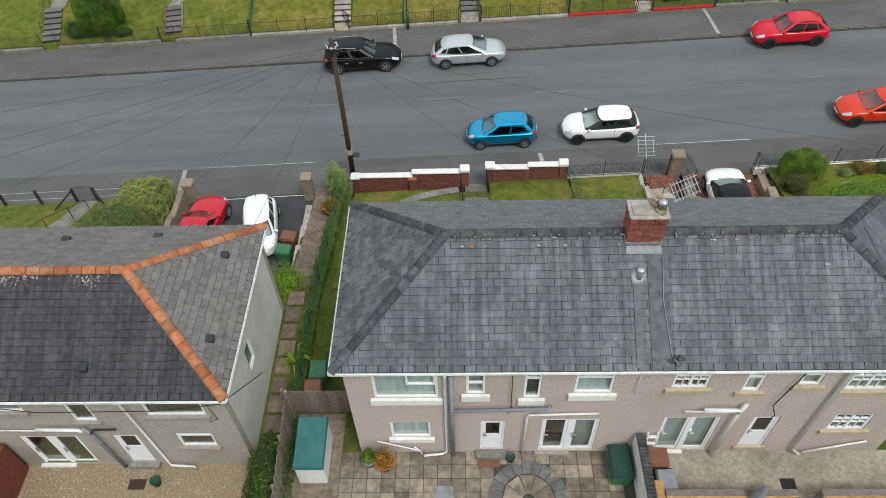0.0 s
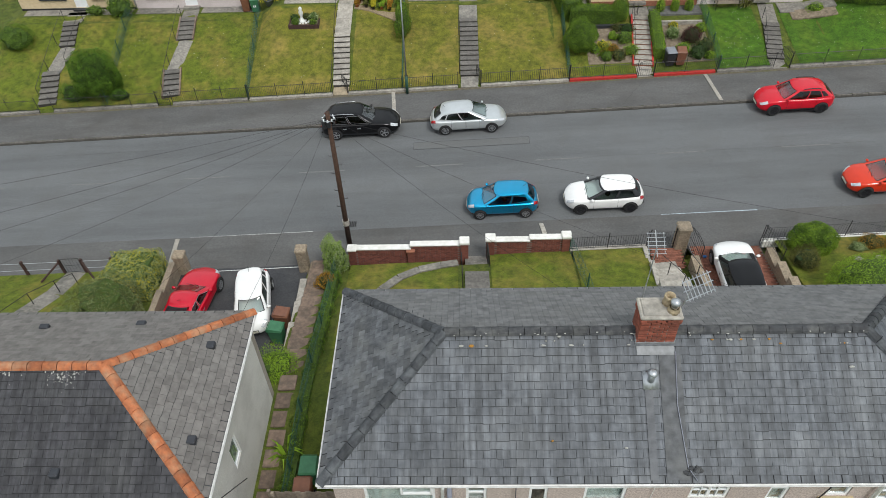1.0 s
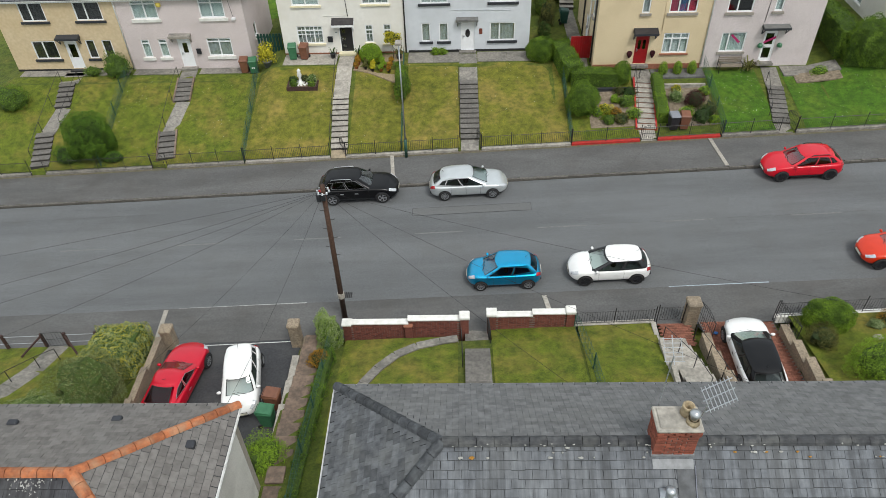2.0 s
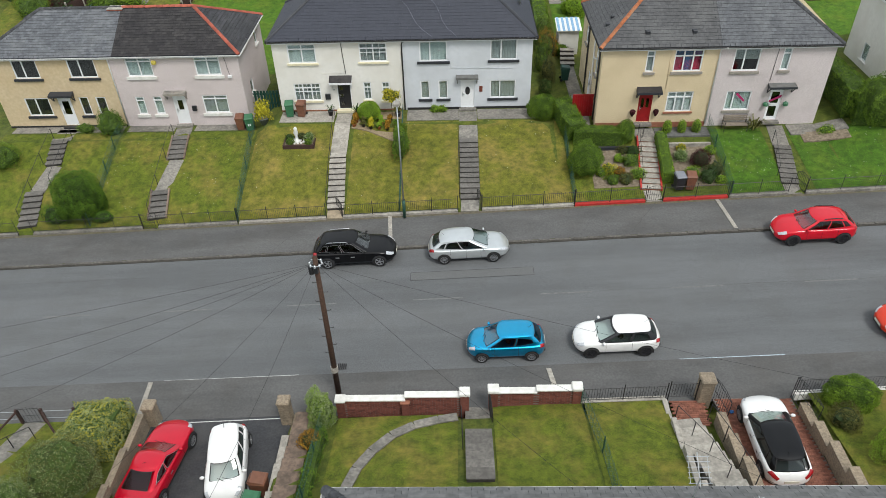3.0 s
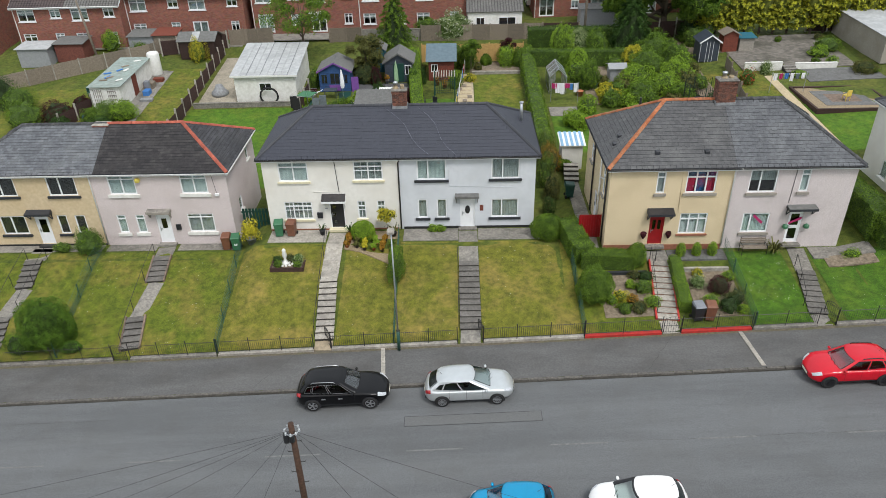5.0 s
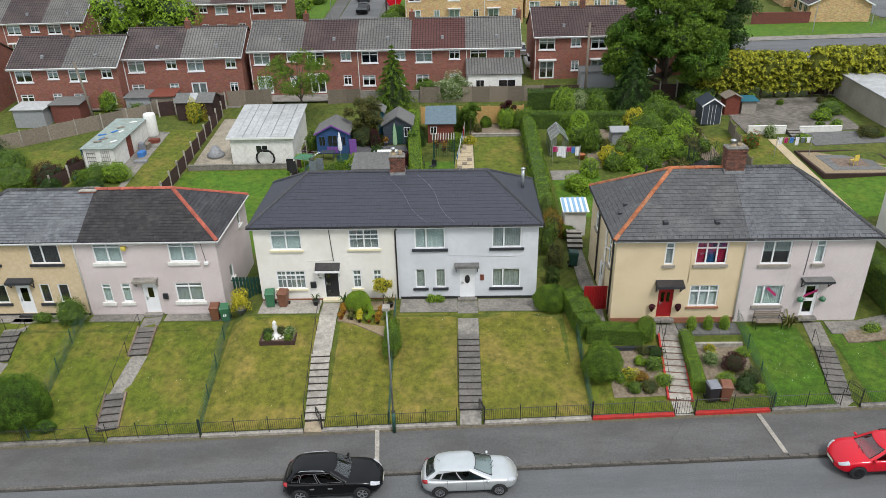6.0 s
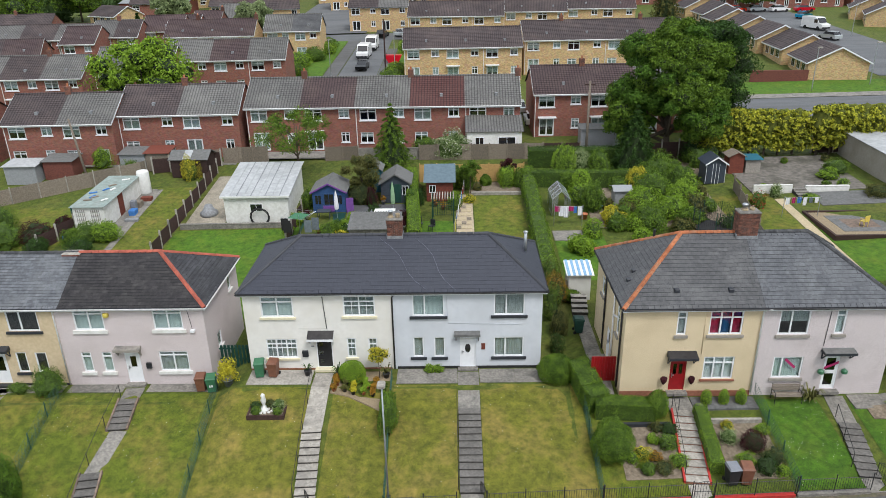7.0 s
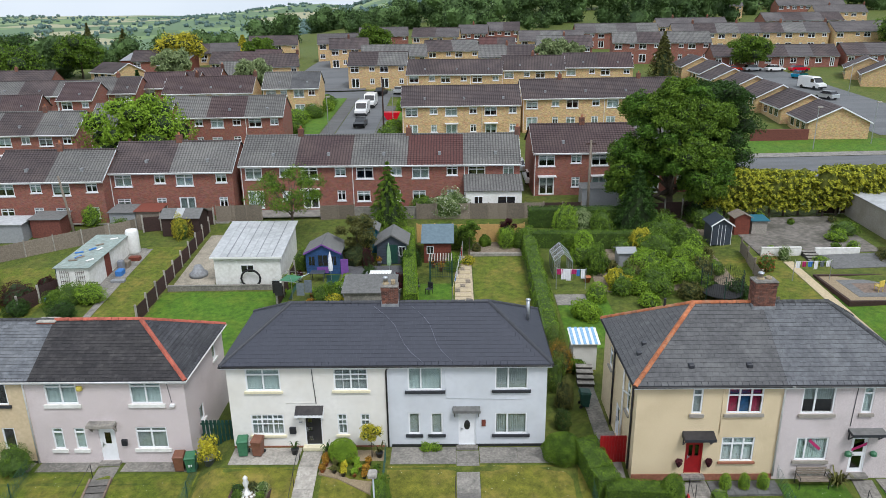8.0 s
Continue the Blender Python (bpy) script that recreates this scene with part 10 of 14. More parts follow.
for k, (x, y, r, mm) in enumerate(((19.6, 24.4, 0.6, "leaf_orange"), (18.9, 24.1, 0.35, "leaf_pale"), (20.6, 24.3, 0.5, "leaf_olive"), (21.6, 24.2, 0.55, "flower_red"), (20.1, 23.5, 0.35, "leaf_mid"), (22.6, 24.0, 0.5, "leaf_mid"))):
    B("rockery_plant", (x, y, G(x, y)), (r, r * 0.8, r * 0.6), mm, "mounded plant in a stony border", 600, 0.045, 80 + k, 0.4, "plant", group="rockery plants")
for k in range(16):
    x, y = 18.4 + rnd.uniform(0, 4.5), 23.0 + rnd.uniform(-0.3, 0.5)
    solid("rockery_stone", Mesh().blob((x, y, G(x, y) + 0.06), (rnd.uniform(0.1, 0.25), rnd.uniform(0.08, 0.16), 0.12), 0.4, 6, k), "concrete_pale", "pale stone edging a planted border", "stone", "rockery stones")
path("garden_path", [(-17.9, 25.1), (-18.1, 23.2), (-18.9, 21.0), (-19.6, 17.5)], 0.95, "concrete", "concrete garden path with an iron handrail", seg=1.1)
handrail([(-17.9, 23.4, G(-18, 23.4)), (-18.6, 22.4, G(-18.6, 22.4)), (-19.4, 19.5, G(-19.4, 19.5))], 0.8, "black iron handrail bending along a garden path")
handrail([(-17.3, 24.0, G(-17.3, 24)), (-17.9, 23.4, G(-18, 23.4))], 0.8, "black iron handrail bending along a garden path")


def post_fence(name, pts, h, label, zf=None, material="wood_brown", step=2.0, rails=(0.35, 0.85)):
    zf = zf or ground_z
    pts = [Vector((p[0], p[1], 0)) for p in pts]
    r = thing(name, (pts[0].x, pts[0].y, zf(pts[0].x, pts[0].y)), label, "fence", "post fences")
    for a, b in zip(pts, pts[1:]):
        n = max(1, round((b - a).length / step))
        for i in range(n + 1):
            p = a.lerp(b, i / n)
            z = zf(p.x, p.y)
            part("post", Mesh().bbox(p.x - 0.06, p.x + 0.06, p.y - 0.06, p.y + 0.06, z - 0.2, z + h, 0.01), material, r)
        for f in rails:
            part("rail", Mesh().tube([(a.x, a.y, zf(a.x, a.y) + h * f), (b.x, b.y, zf(b.x, b.y) + h * f)], 0.012, 4), "galv", r)


post_fence("post_and_wire_fence", [(-28, 25.1), (-18.5, 25.1)], 0.95, "old timber posts with wire along a lawn")
post_fence("post_and_wire_fence", [(-17.4, 25.1), (-15.9, 25.1)], 0.95, "old timber posts with wire along a lawn")
gate("garden_gate", (-17.5, 25.1), 185, 0.9, 0.95, "plain black iron garden gate", lambda x, y: G(x, 25.0), 6, False)
for a, b in (((-17.4, 25.1), (-16.6, 24.3)), ((-18.5, 25.1), (-19.3, 24.3))):
    solid("fence_brace", Mesh().tube([(a[0], a[1], G(a[0], 25) + 0.8), (b[0], b[1], G(b[0], b[1]) + 0.05)], 0.05, 5), "wood_brown", "diagonal timber fence brace", "brace")


# ---- back yards in the foreground ----
def slab_field(name, x0, x1, y0, y1, z, size, material, label, seed=1, skip=None, single=300, joint="slab_joint"):
    r = thing(name, ((x0 + x1) / 2, (y0 + y1) / 2, z), label, "paving", kind="structure")
    part("bed", Mesh().box(x0, x1, y0, y1, z - 0.1, z - 0.012), joint, r)
    rnd = random.Random(seed)
    me = bpy.data.meshes.new("slab")
    h = size / 2 - 0.008
    b = Mesh().bbox(-h, h, -h, h, -0.05, 0.0, 0.008)
    me.from_pydata(b.v, [], b.f)
    me.materials.append(MT[material])
    off = WHERE[r.name]
    y = y1 - size / 2
    while y > y0 + size / 2 - 0.01:
        x = x0 + size / 2
        while x < x1 - size / 2 + 0.01:
            if not skip or not skip(x, y):
                TILE_JOBS.append(("slab", me, r, Matrix.Translation(Vector((x, y, z + rnd.uniform(-0.004, 0.004))) - off)))
            x += size
        y -= size
    return r


ring = lambda x, y: math.hypot(x - 3.0, y - 8.3) < 1.25
r = slab_field("patio", -3.0, 6.3, 5.7, 9.9, 3.06, 0.45, "slab", "stained square stone patio slabs behind a house", 3, ring)
part("ring_bed", Mesh().lathe((3.0, 8.3, 2.96), [(1.3, 0), (1.3, 0.085)], 28), "slab_joint", r)
for k in range(22):
    a0, a1 = k * 2 * math.pi / 22 + 0.01, (k + 1) * 2 * math.pi / 22 - 0.01
    pg = [(3.0 + q * math.cos(a), 8.3 + q * math.sin(a), 3.0) for q, a in ((0.85, a0), (1.27, a0), (1.27, a1), (0.85, a1))]
    part("slab", Mesh().prism(pg, (0, 0, 0.062)), "slab_grey", r)
for k in range(10):
    a0, a1 = k * 2 * math.pi / 10 + 0.02, (k + 1) * 2 * math.pi / 10 - 0.02
    pg = [(3.0 + q * math.cos(a), 8.3 + q * math.sin(a), 3.0) for q, a in ((0.2, a0), (0.82, a0), (0.82, a1), (0.2, a1))]
    part("slab", Mesh().prism(pg, (0, 0, 0.062)), "slab", r)
flat("yard", R4(6.9, 18, 5.5, 9.9), lambda x, y: 3.06, "yard_concrete", "cracked pale concrete yard behind a house", "paving", 0.0)
flat("gravel_yard", R4(-24, -5.6, 5.5, 9.9), lambda x, y: 2.2, "gravel", "buff gravel yard behind a house", "paving", 0.01)
rg = random.Random(12)
pz = lambda y: ground_z(-5.6, y) + 0.02
flat("passage", R4(-6.2, -5.1, 9.9, 25.1), lambda x, y: ground_z(-5.6, y), "soil", "bare earth strip beside a house", "ground", 0.012)
r = thing("passage_path", (-5.6, 14, pz(14)), "reddish brown slab path stepping up a side passage", "path", kind="structure")
for k in range(9):
    y = 10.15 + 0.78 * k
    part("slab", Mesh().bbox(-5.93, -5.27, y, y + 0.66, pz(y) - 0.05, pz(y) + 0.035 + 0.01 * (k % 3), 0.015), "slab_brown", r)
for k in range(11):
    y = 17.25 + 0.71 * k
    part("slab", Mesh().bbox(-6.1, -5.2, y, y + 0.69, pz(y + 0.7) - 0.12, pz(y + 0.35) + 0.045, 0.012), "slab_brown", r)
m = Mesh()
for k in range(420):
    x, y = rg.uniform(-5.24, -5.06), rg.uniform(10.0, 17.2)
    q = rg.uniform(0.018, 0.035)
    m.add([(x - q, y, pz(y)), (x, y - q, pz(y)), (x + q, y, pz(y)), (x, y + q, pz(y)), (x, y, pz(y) + 0.02 + q * 0.7)], [(0, 1, 4), (1, 2, 4), (2, 3, 4), (3, 0, 4)])
reg("pebble", (0.5, 0.4, 0.27), (0.26, 0.2, 0.13), 3, 0.9, var=0.45)
solid("gravel", m, "pebble", "strip of loose buff pebbles along a path", "gravel", kind="stuff")
gm = Mesh()
for k in range(2600):
    x, y = rg.uniform(-14.2, -5.7), rg.uniform(7.6, 9.85)
    s = rg.uniform(0.018, 0.04)
    gm.add([(x - s, y, 2.2), (x, y - s, 2.2), (x + s, y, 2.2), (x, y + s, 2.2), (x, y, 2.22 + s * 0.7)], [(0, 1, 4), (1, 2, 4), (2, 3, 4), (3, 0, 4)])
solid("gravel", gm, "pebble", "loose buff pebbles in a yard", "gravel", kind="stuff")


def board_fence(name, a, b, h, label, material="wood_fence", zf=None, w=0.12, post=1.8, top=True, lap=True, single=200, posts="wood_fence", stepped=False):
    """Close boards on posts, board by board."""
    zf = zf or ground_z
    a, b = Vector((*a, 0)), Vector((*b, 0))
    L = (b - a).length
    t = (b - a) / L
    s = Vector((-t.y, t.x, 0))
    r = thing(name, (a.x, a.y, zf(a.x, a.y)), label, "fence", "board fences")
    n = max(1, int(L / w))
    rr = random.Random(int(L * 100))
    far, bay = a.y > 60, {}
    for i in range(n):
        p = a + t * (L * (i + 0.5) / n)
        q0 = p - t * (L / n * 0.54)
        q1 = p + t * (L / n * 0.54)
        u = (i * L / n) // post * post + post / 2
        pz = a + t * min(u, L)
        z = zf(pz.x, pz.y) if stepped else zf(p.x, p.y)
        d = s * (0.012 if i % 2 else -0.012)
        zt = z + h + rr.uniform(-0.015, 0.015)
        c = [q0 + d - s * 0.008, q1 + d - s * 0.008, q1 + d + s * 0.008, q0 + d + s * 0.008]
        bd = bay.setdefault(int(i * L / n / post), Mesh()) if far else Mesh()
        if far:
            bd.v += [(v.x, v.y, zz_) for v in c[:2] for zz_ in (z - 0.1, zt)]
            continue
        bd.prism([(v.x, v.y, z - 0.1) for v in c], (0, 0, zt - z + 0.1))
        part("board", bd, material, r)
    for bd in bay.values():
        g = len(bd.v)
        bd.v += [tuple(Vector(p) + s * 0.02) for p in bd.v]
        bd.f = [(j, j + 2, j + 3, j + 1) for j in range(0, g - 2, 2)] + [(g + j, g + j + 1, g + j + 3, g + j + 2) for j in range(0, g - 2, 2)] + [(j + 1, j + 3, g + j + 3, g + j + 1) for j in range(0, g - 2, 2)] + [(0, 1, g + 1, g), (g - 2, 2 * g - 2, 2 * g - 1, g - 1)]
        part("fence_panel", bd, material, r)
    k = max(1, round(L / post))
    for i in range(k + 1):
        p = a + t * (L * i / k)
        z = zf(p.x, p.y)
        part("post", Mesh().bbox(-0.05, 0.05, -0.05, 0.05, z - 0.2, z + h + 0.12, 0.01, at=(p.x, p.y, 0)), posts, r)
    return r


yz = lambda x, y: 3.05
board_fence("timber_fence", (-4.95, 11.4), (-2.4, 11.4), 1.5, "weathered timber fence between house and hedge", zf=lambda x, y: 2.9, w=0.15)
board_fence("timber_fence", (-4.75, 11.2), (-4.6, 6.5), 1.7, "weathered timber fence along a patio", zf=lambda x, y: 2.95, w=0.15)


def storage_box(name, x0, x1, y0, y1, z, h, label, body, lid, slope=0.25):
    b = thing(name, ((x0 + x1) / 2, (y0 + y1) / 2, z), label, "storage box")
    part("body", Mesh().bbox(x0, x1, y0, y1, z, z + h - slope - 0.01, 0.03), body, b)
    m = Mesh().add([(x0 - 0.04, y0 - 0.05, z + h - slope), (x1 + 0.04, y0 - 0.05, z + h - slope), (x1 + 0.04, y1 + 0.04, z + h - 0.06), (x0 - 0.04, y1 + 0.04, z + h - 0.06), (x0, y0, z + h - slope + 0.09), (x1, y0, z + h - slope + 0.09), (x1, y1, z + h + 0.04), (x0, y1, z + h + 0.04)], [(3, 2, 1, 0), (4, 5, 6, 7), (0, 1, 5, 4), (1, 2, 6, 5), (2, 3, 7, 6), (3, 0, 4, 7)])
    part("lid", m, lid, b)
    for k in range(1, 5):
        x = x0 + (x1 - x0) * k / 5
        part("rib", Mesh().box(x - 0.015, x + 0.015, y0 - 0.015, y0 + 0.01, z + 0.05, z + h - slope - 0.05), body, b)


flat("side_bed", R4(-4.65, -3.0, 5.6, 11.3), lambda x, y: 3.03, "soil", "dark bare soil beside a timber fence", "flower bed", 0.0)
flat("side_bed", R4(-4.5, -2.45, 11.5, 13.2), lambda x, y: ground_z(x, y), "soil", "dark bare soil behind a timber fence", "flower bed", 0.03)
storage_box("garden_store", -4.25, -3.35, 8.85, 10.45, 3.05, 1.35, "grey plastic garden store with a teal lid", "plastic_white", "plastic_teal")
storage_box("garden_chest", 5.6, 6.2, 8.75, 10.05 - 0.25, 3.06, 0.62, "dark green plastic garden chest on a patio", "plastic_green", "plastic_dkgreen", 0.06)
bin_("wheelie_bin", (-4.0, 12.6, 2.85), "green wheelie bin behind a timber fence", "plastic_green", "plastic_green", 0)
bin_("wheelie_bin", (-4.1, 11.85, 2.85), "brown wheelie bin behind a timber fence", "plastic_brown", "plastic_brown", 0)
bin_("wheelie_bin", (6.95, 9.25, 3.06), "terracotta-coloured wheelie bin by a yard wall", "plastic_brown", "plastic_brown", 90)
bin_("wheelie_bin", (7.15, 8.6, 3.06), "black recycling bin with grey lid in a yard", "plastic_black", "plastic_grey", 0, 0.9)
w = thing("yard_wall", (6.55, 8.5, 3.05), "white-painted brick yard wall between two patios", "garden wall")
part("face", Mesh().box(6.35, 6.6, 6.4, 9.88, 2.9, 4.35), "white_paint", w)
me = bpy.data.meshes.new("brick")
bb = Mesh().bbox(-0.14, 0.14, -0.05, 0.05, 0, 0.08, 0.012)
me.from_pydata(bb.v, [], bb.f)
me.materials.append(MT["ridge_grey"])
for k in range(30):
    TILE_JOBS.append(("brick", me, w, Matrix.Translation(Vector((6.48, 9.8 - k * 0.112, 4.35)) - WHERE[w.name]) @ Matrix.Rotation(0.05 * (k % 3 - 1), 4, "Z")))
w = thing("yard_wall", (11, 8.3, 3.05), "new yellow brick wall along a yard", "garden wall")
brick_wall(7.0, 10.9, 8.1, lambda x: 3.1, 0.95, "brick_yellow_new", w, single=0)
brick_wall(11.6, 16.5, 8.1, lambda x: 3.1, 0.95, "brick_yellow_new", w, single=0)
part("pier", Mesh().bbox(6.75, 7.02, 7.4, 8.55, 2.9, 3.95, 0.02), "brick_yellow_new", w)
potted("potted_plant", (-1.55, 9.4, 3.06), (0.3, 0.3, 0.26), (0.3, 0.36), "terracotta", "leaf_orange", "trailing plant in a round terracotta pot", 2.2, 500, 0.045)
potted("potted_plant", (-2.05, 9.5, 3.06), (0.24, 0.24, 0.24), (0.22, 0.3), "plastic_grey", "leaf_mid", "green plant in a grey pot", 2.8, 420, 0.045)
m = Mesh().bbox(1.45, 2.15, 9.35, 9.72, 3.06, 3.085, 0.008)
solid("doormat", m, "plastic_brown", "brown coir doormat with worn lettering bars", "doormat")
solid("bucket", Mesh().lathe((2.5, 9.6, 3.06), [(0.11, 0), (0.14, 0.26), (0.15, 0.26), (0.13, 0.24)], 12), "plastic_dkgreen", "small dark green bucket by a back door", "bucket", smooth=True)
solid("drain_cover", Mesh().bbox(0.1, 0.65, 8.35, 8.75, 3.06, 3.09, 0.01), "lead", "square metal drain cover in a patio", "drain")
solid("drain_cover", Mesh().bbox(10.9, 11.35, 8.5, 8.95, 3.06, 3.085, 0.01), "rubber", "dark square drain cover in a yard", "drain")
solid("doormat", Mesh().bbox(-10.15, -9.6, 9.0, 9.35, 2.21, 2.24, 0.008), "wood_brown", "dark doormat on gravel", "doormat")
solid("bucket", Mesh().lathe((-9.2, 9.2, 2.21), [(0.13, 0), (0.17, 0.3), (0.18, 0.3), (0.15, 0.28)], 12), "plastic_dkgreen", "green bucket on gravel", "bucket", smooth=True)
u = thing("parasol", (9.6, 7.9, 3.06), "closed pale grey-blue parasol in a yard", "parasol")
part("pole", Mesh().tube([(9.6, 7.9, 3.06), (9.6, 7.9, 5.0)], 0.025, 8), "galv", u)
part("canopy", Mesh().lathe((9.6, 7.9, 3.6), [(0.2, 0), (0.24, 0.3), (0.16, 0.9), (0.06, 1.4)], 8), "plastic_grey", u)
l = thing("step_ladder", (6.85, 9.75, 3.06), "small white folded step ladder leaning on a wall", "ladder")
for x in (6.7, 7.0):
    part("rail", Mesh().tube([(x, 9.5, 3.06), (x, 9.82, 4.5)], 0.025, 5), "plastic_white", l)
for k in range(4):
    part("rung", Mesh().bbox(6.7, 7.0, 9.53 + 0.07 * k, 9.63 + 0.07 * k, 3.36 + 0.3 * k, 3.4 + 0.3 * k, 0.01), "plastic_white", l)
solid("outhouse", Mesh().bbox(-15.2, -13.75, 7.0, 9.8, 2.2, 4.0, 0.04), "shed_red", "dark red timber outhouse beside a yard", "shed")
w = thing("iron_gate", (-5.75, 9.9, 2.3), "small black iron gate in a passage", "gate")
for k in range(6):
    part("bar", Mesh().tube([(-6.05 + k * 0.13, 9.9, 2.2), (-6.05 + k * 0.13, 9.9, 3.2)], 0.012, 4), "black_metal", w)
for z in (2.3, 3.15):
    part("rail", Mesh().tube([(-6.05, 9.9, z), (-5.4, 9.9, z)], 0.016, 4), "black_metal", w)
solid("litter", Mesh().blob((12.25, 24.3, ground_z(12.2, 24.3) + 0.06), (0.1, 0.08, 0.05), 0.6, 6, 2), "cloth_blue", "crumpled blue plastic on a brick drive", "litter")


# ---- back gardens ----
def shed(name, label, x0, x1, y0, y1, h, wall, roof, style="gable", ridge="x", rise=0.6, doors=(), wins=(), over=0.18, trim=None, z=None, boards=True, wm="white_pvc"):
    """A garden building. doors and wins are (u0, u1, z0, z1) on the front, in metres from the corner."""
    z = z if z is not None else min(G((x0 + x1) / 2, y0), G((x0 + x1) / 2, y1)) + 0.03
    s = thing(name, ((x0 + x1) / 2, (y0 + y1) / 2, z), label, "shed", "garden buildings")
    W, D = x1 - x0, y1 - y0
    m = Mesh()
    if style == "gable" and ridge == "y":
        xc = (x0 + x1) / 2
        m.prism([(x0, y0, z), (x1, y0, z), (x1, y0, z + h), (xc, y0, z + h + rise), (x0, y0, z + h)], (0, D, 0))
        rf = [[(x0 - over, y0 - over, z + h - over * rise / (W / 2)), (xc, y0 - over, z + h + rise), (xc, y1 + over, z + h + rise), (x0 - over, y1 + over, z + h - over * rise / (W / 2))],
              [(xc, y0 - over, z + h + rise), (x1 + over, y0 - over, z + h - over * rise / (W / 2)), (x1 + over, y1 + over, z + h - over * rise / (W / 2)), (xc, y1 + over, z + h + rise)]]
    elif style == "gable":
        yc = (y0 + y1) / 2
        m.prism([(x0, y0, z), (x0, y0, z + h), (x0, yc, z + h + rise), (x0, y1, z + h), (x0, y1, z)], (W, 0, 0))
        e = over * rise / (D / 2)
        rf = [[(x0 - over, y0 - over, z + h - e), (x1 + over, y0 - over, z + h - e), (x1 + over, yc, z + h + rise), (x0 - over, yc, z + h + rise)],
              [(x0 - over, yc, z + h + rise), (x1 + over, yc, z + h + rise), (x1 + over, y1 + over, z + h - e), (x0 - over, y1 + over, z + h - e)]]
    else:
        m.prism([(x0, y0, z), (x0, y0, z + h), (x0, y1, z + h + rise), (x0, y1, z)], (W, 0, 0))
        rf = [[(x0 - over, y0 - over, z + h - over * rise / D), (x1 + over, y0 - over, z + h - over * rise / D), (x1 + over, y1 + over, z + h + rise + over * rise / D), (x0 - over, y1 + over, z + h + rise + over * rise / D)]]
    body = part("body", m, wall, s)
    for r in rf:
        n = (Vector(r[1]) - Vector(r[0])).cross(Vector(r[3]) - Vector(r[0])).normalized()
        n = n if n.z > 0 else -n
        part("roof", Mesh().prism([tuple(Vector(p) + n * 0.01) for p in r], n * 0.05), roof, s)
    f = Face((x0, y0), (1, 0))
    if boards:
        k = max(2, int(h / 0.22))
        for i in range(1, k):
            part("board_joint", Mesh().box(x0 - 0.003, x1 + 0.003, y0 - 0.004, y0 + 0.01, z + h * i / k, z + h * i / k + 0.012), "room_dark", body)
    for a, b, c, d, mm in doors:
        q = Mesh()
        f.box(q, a, b, 0.0, 0.03, z + c, z + d)
        dd = part("door", q, mm, s)
        q = Mesh()
        f.box(q, b - 0.12, b - 0.08, 0.03, 0.06, z + (c + d) / 2, z + (c + d) / 2 + 0.12)
        part("handle", q, "black_metal", dd)
    for a, b, c, d in wins:
        q = Mesh()
        f.box(q, a - 0.05, b + 0.05, 0.0, 0.035, z + c - 0.05, z + d + 0.05)
        wn_ = part("window", q, wm, s)
        q = Mesh()
        f.box(q, a, (a + b) / 2 - 0.02, 0.03, 0.04, z + c, z + d)
        part("pane", q, "glass_black", wn_)
        q = Mesh()
        f.box(q, (a + b) / 2 + 0.02, b, 0.03, 0.04, z + c, z + d)
        part("pane", q, "glass_black", wn_)
    if trim:
        q = Mesh()
        if style == "gable" and ridge == "y":
            xc = (x0 + x1) / 2
            e = over * rise / (W / 2)
            for sg, xx in ((-1, x0 - over), (1, x1 + over)):
                q.prism([(xx, y0 - over - 0.03, z + h - e - 0.08), (xc, y0 - over - 0.03, z + h + rise - 0.08), (xc, y0 - over - 0.03, z + h + rise + 0.06), (xx, y0 - over - 0.03, z + h - e + 0.06)], (0, 0.03, 0))
        else:
            q.box(x0 - over, x1 + over, y0 - over - 0.03, y0 - over, z + h - 0.14, z + h + 0.03)
        part("trim", q, trim, s)
    return s


# white workshop behind the first lawn
s = shed("workshop", "white rendered workshop with a pale metal sheet roof", -19.1, -13.5, 72.3, 79.0, 2.55, "white_paint", "sheet_roof", "mono", rise=0.95, wins=((2.3, 3.3, 1.15, 1.75),), boards=False, over=0.25, trim="plastic_white")
for k in range(1, 9):
    x = -19.1 + 5.6 * k / 9
    part("roof_seam", Mesh().prism([(x - 0.03, 72.1, G(-16, 72.3) + 2.62), (x + 0.03, 72.1, G(-16, 72.3) + 2.62), (x + 0.03, 79.2, G(-16, 72.3) + 3.62), (x - 0.03, 79.2, G(-16, 72.3) + 3.62)], (0, 0, 0.03)), "sheet_roof" if k % 2 else "lead", s)
low_wall("garden_wall", [(-22.9, 71.4), (-13.2, 71.5)], 0.22, (G(-18, 71.4) + 0.4,), "concrete", "low concrete block wall across a back garden")
hs = Mesh()
for k in range(3):
    hs.tube([(-16.0 + 0.85 * math.cos(a * 0.4488) * (1 - 0.05 * k), 71.95, G(-16, 72) + 0.75 + 0.8 * math.sin(a * 0.4488) * (1 - 0.05 * k)) for a in range(15)], 0.05, 6)
solid("coiled_hose", hs, "rubber", "thick black coiled hose leaning on a workshop", "hose")
solid("water_butt", Mesh().lathe((-21.2, 74.2, G(-21, 74)), [(0.8, 0), (0.8, 0.3), (0.55, 0.5), (0.3, 1.0)], 14), "lead", "grey glazed cloche on a stone base", "cloche", smooth=True)
flat("paving", R4(-22.8, -19.3, 72, 83), G, "yard_concrete", "concrete hardstanding behind a low wall", "paving", 0.05)


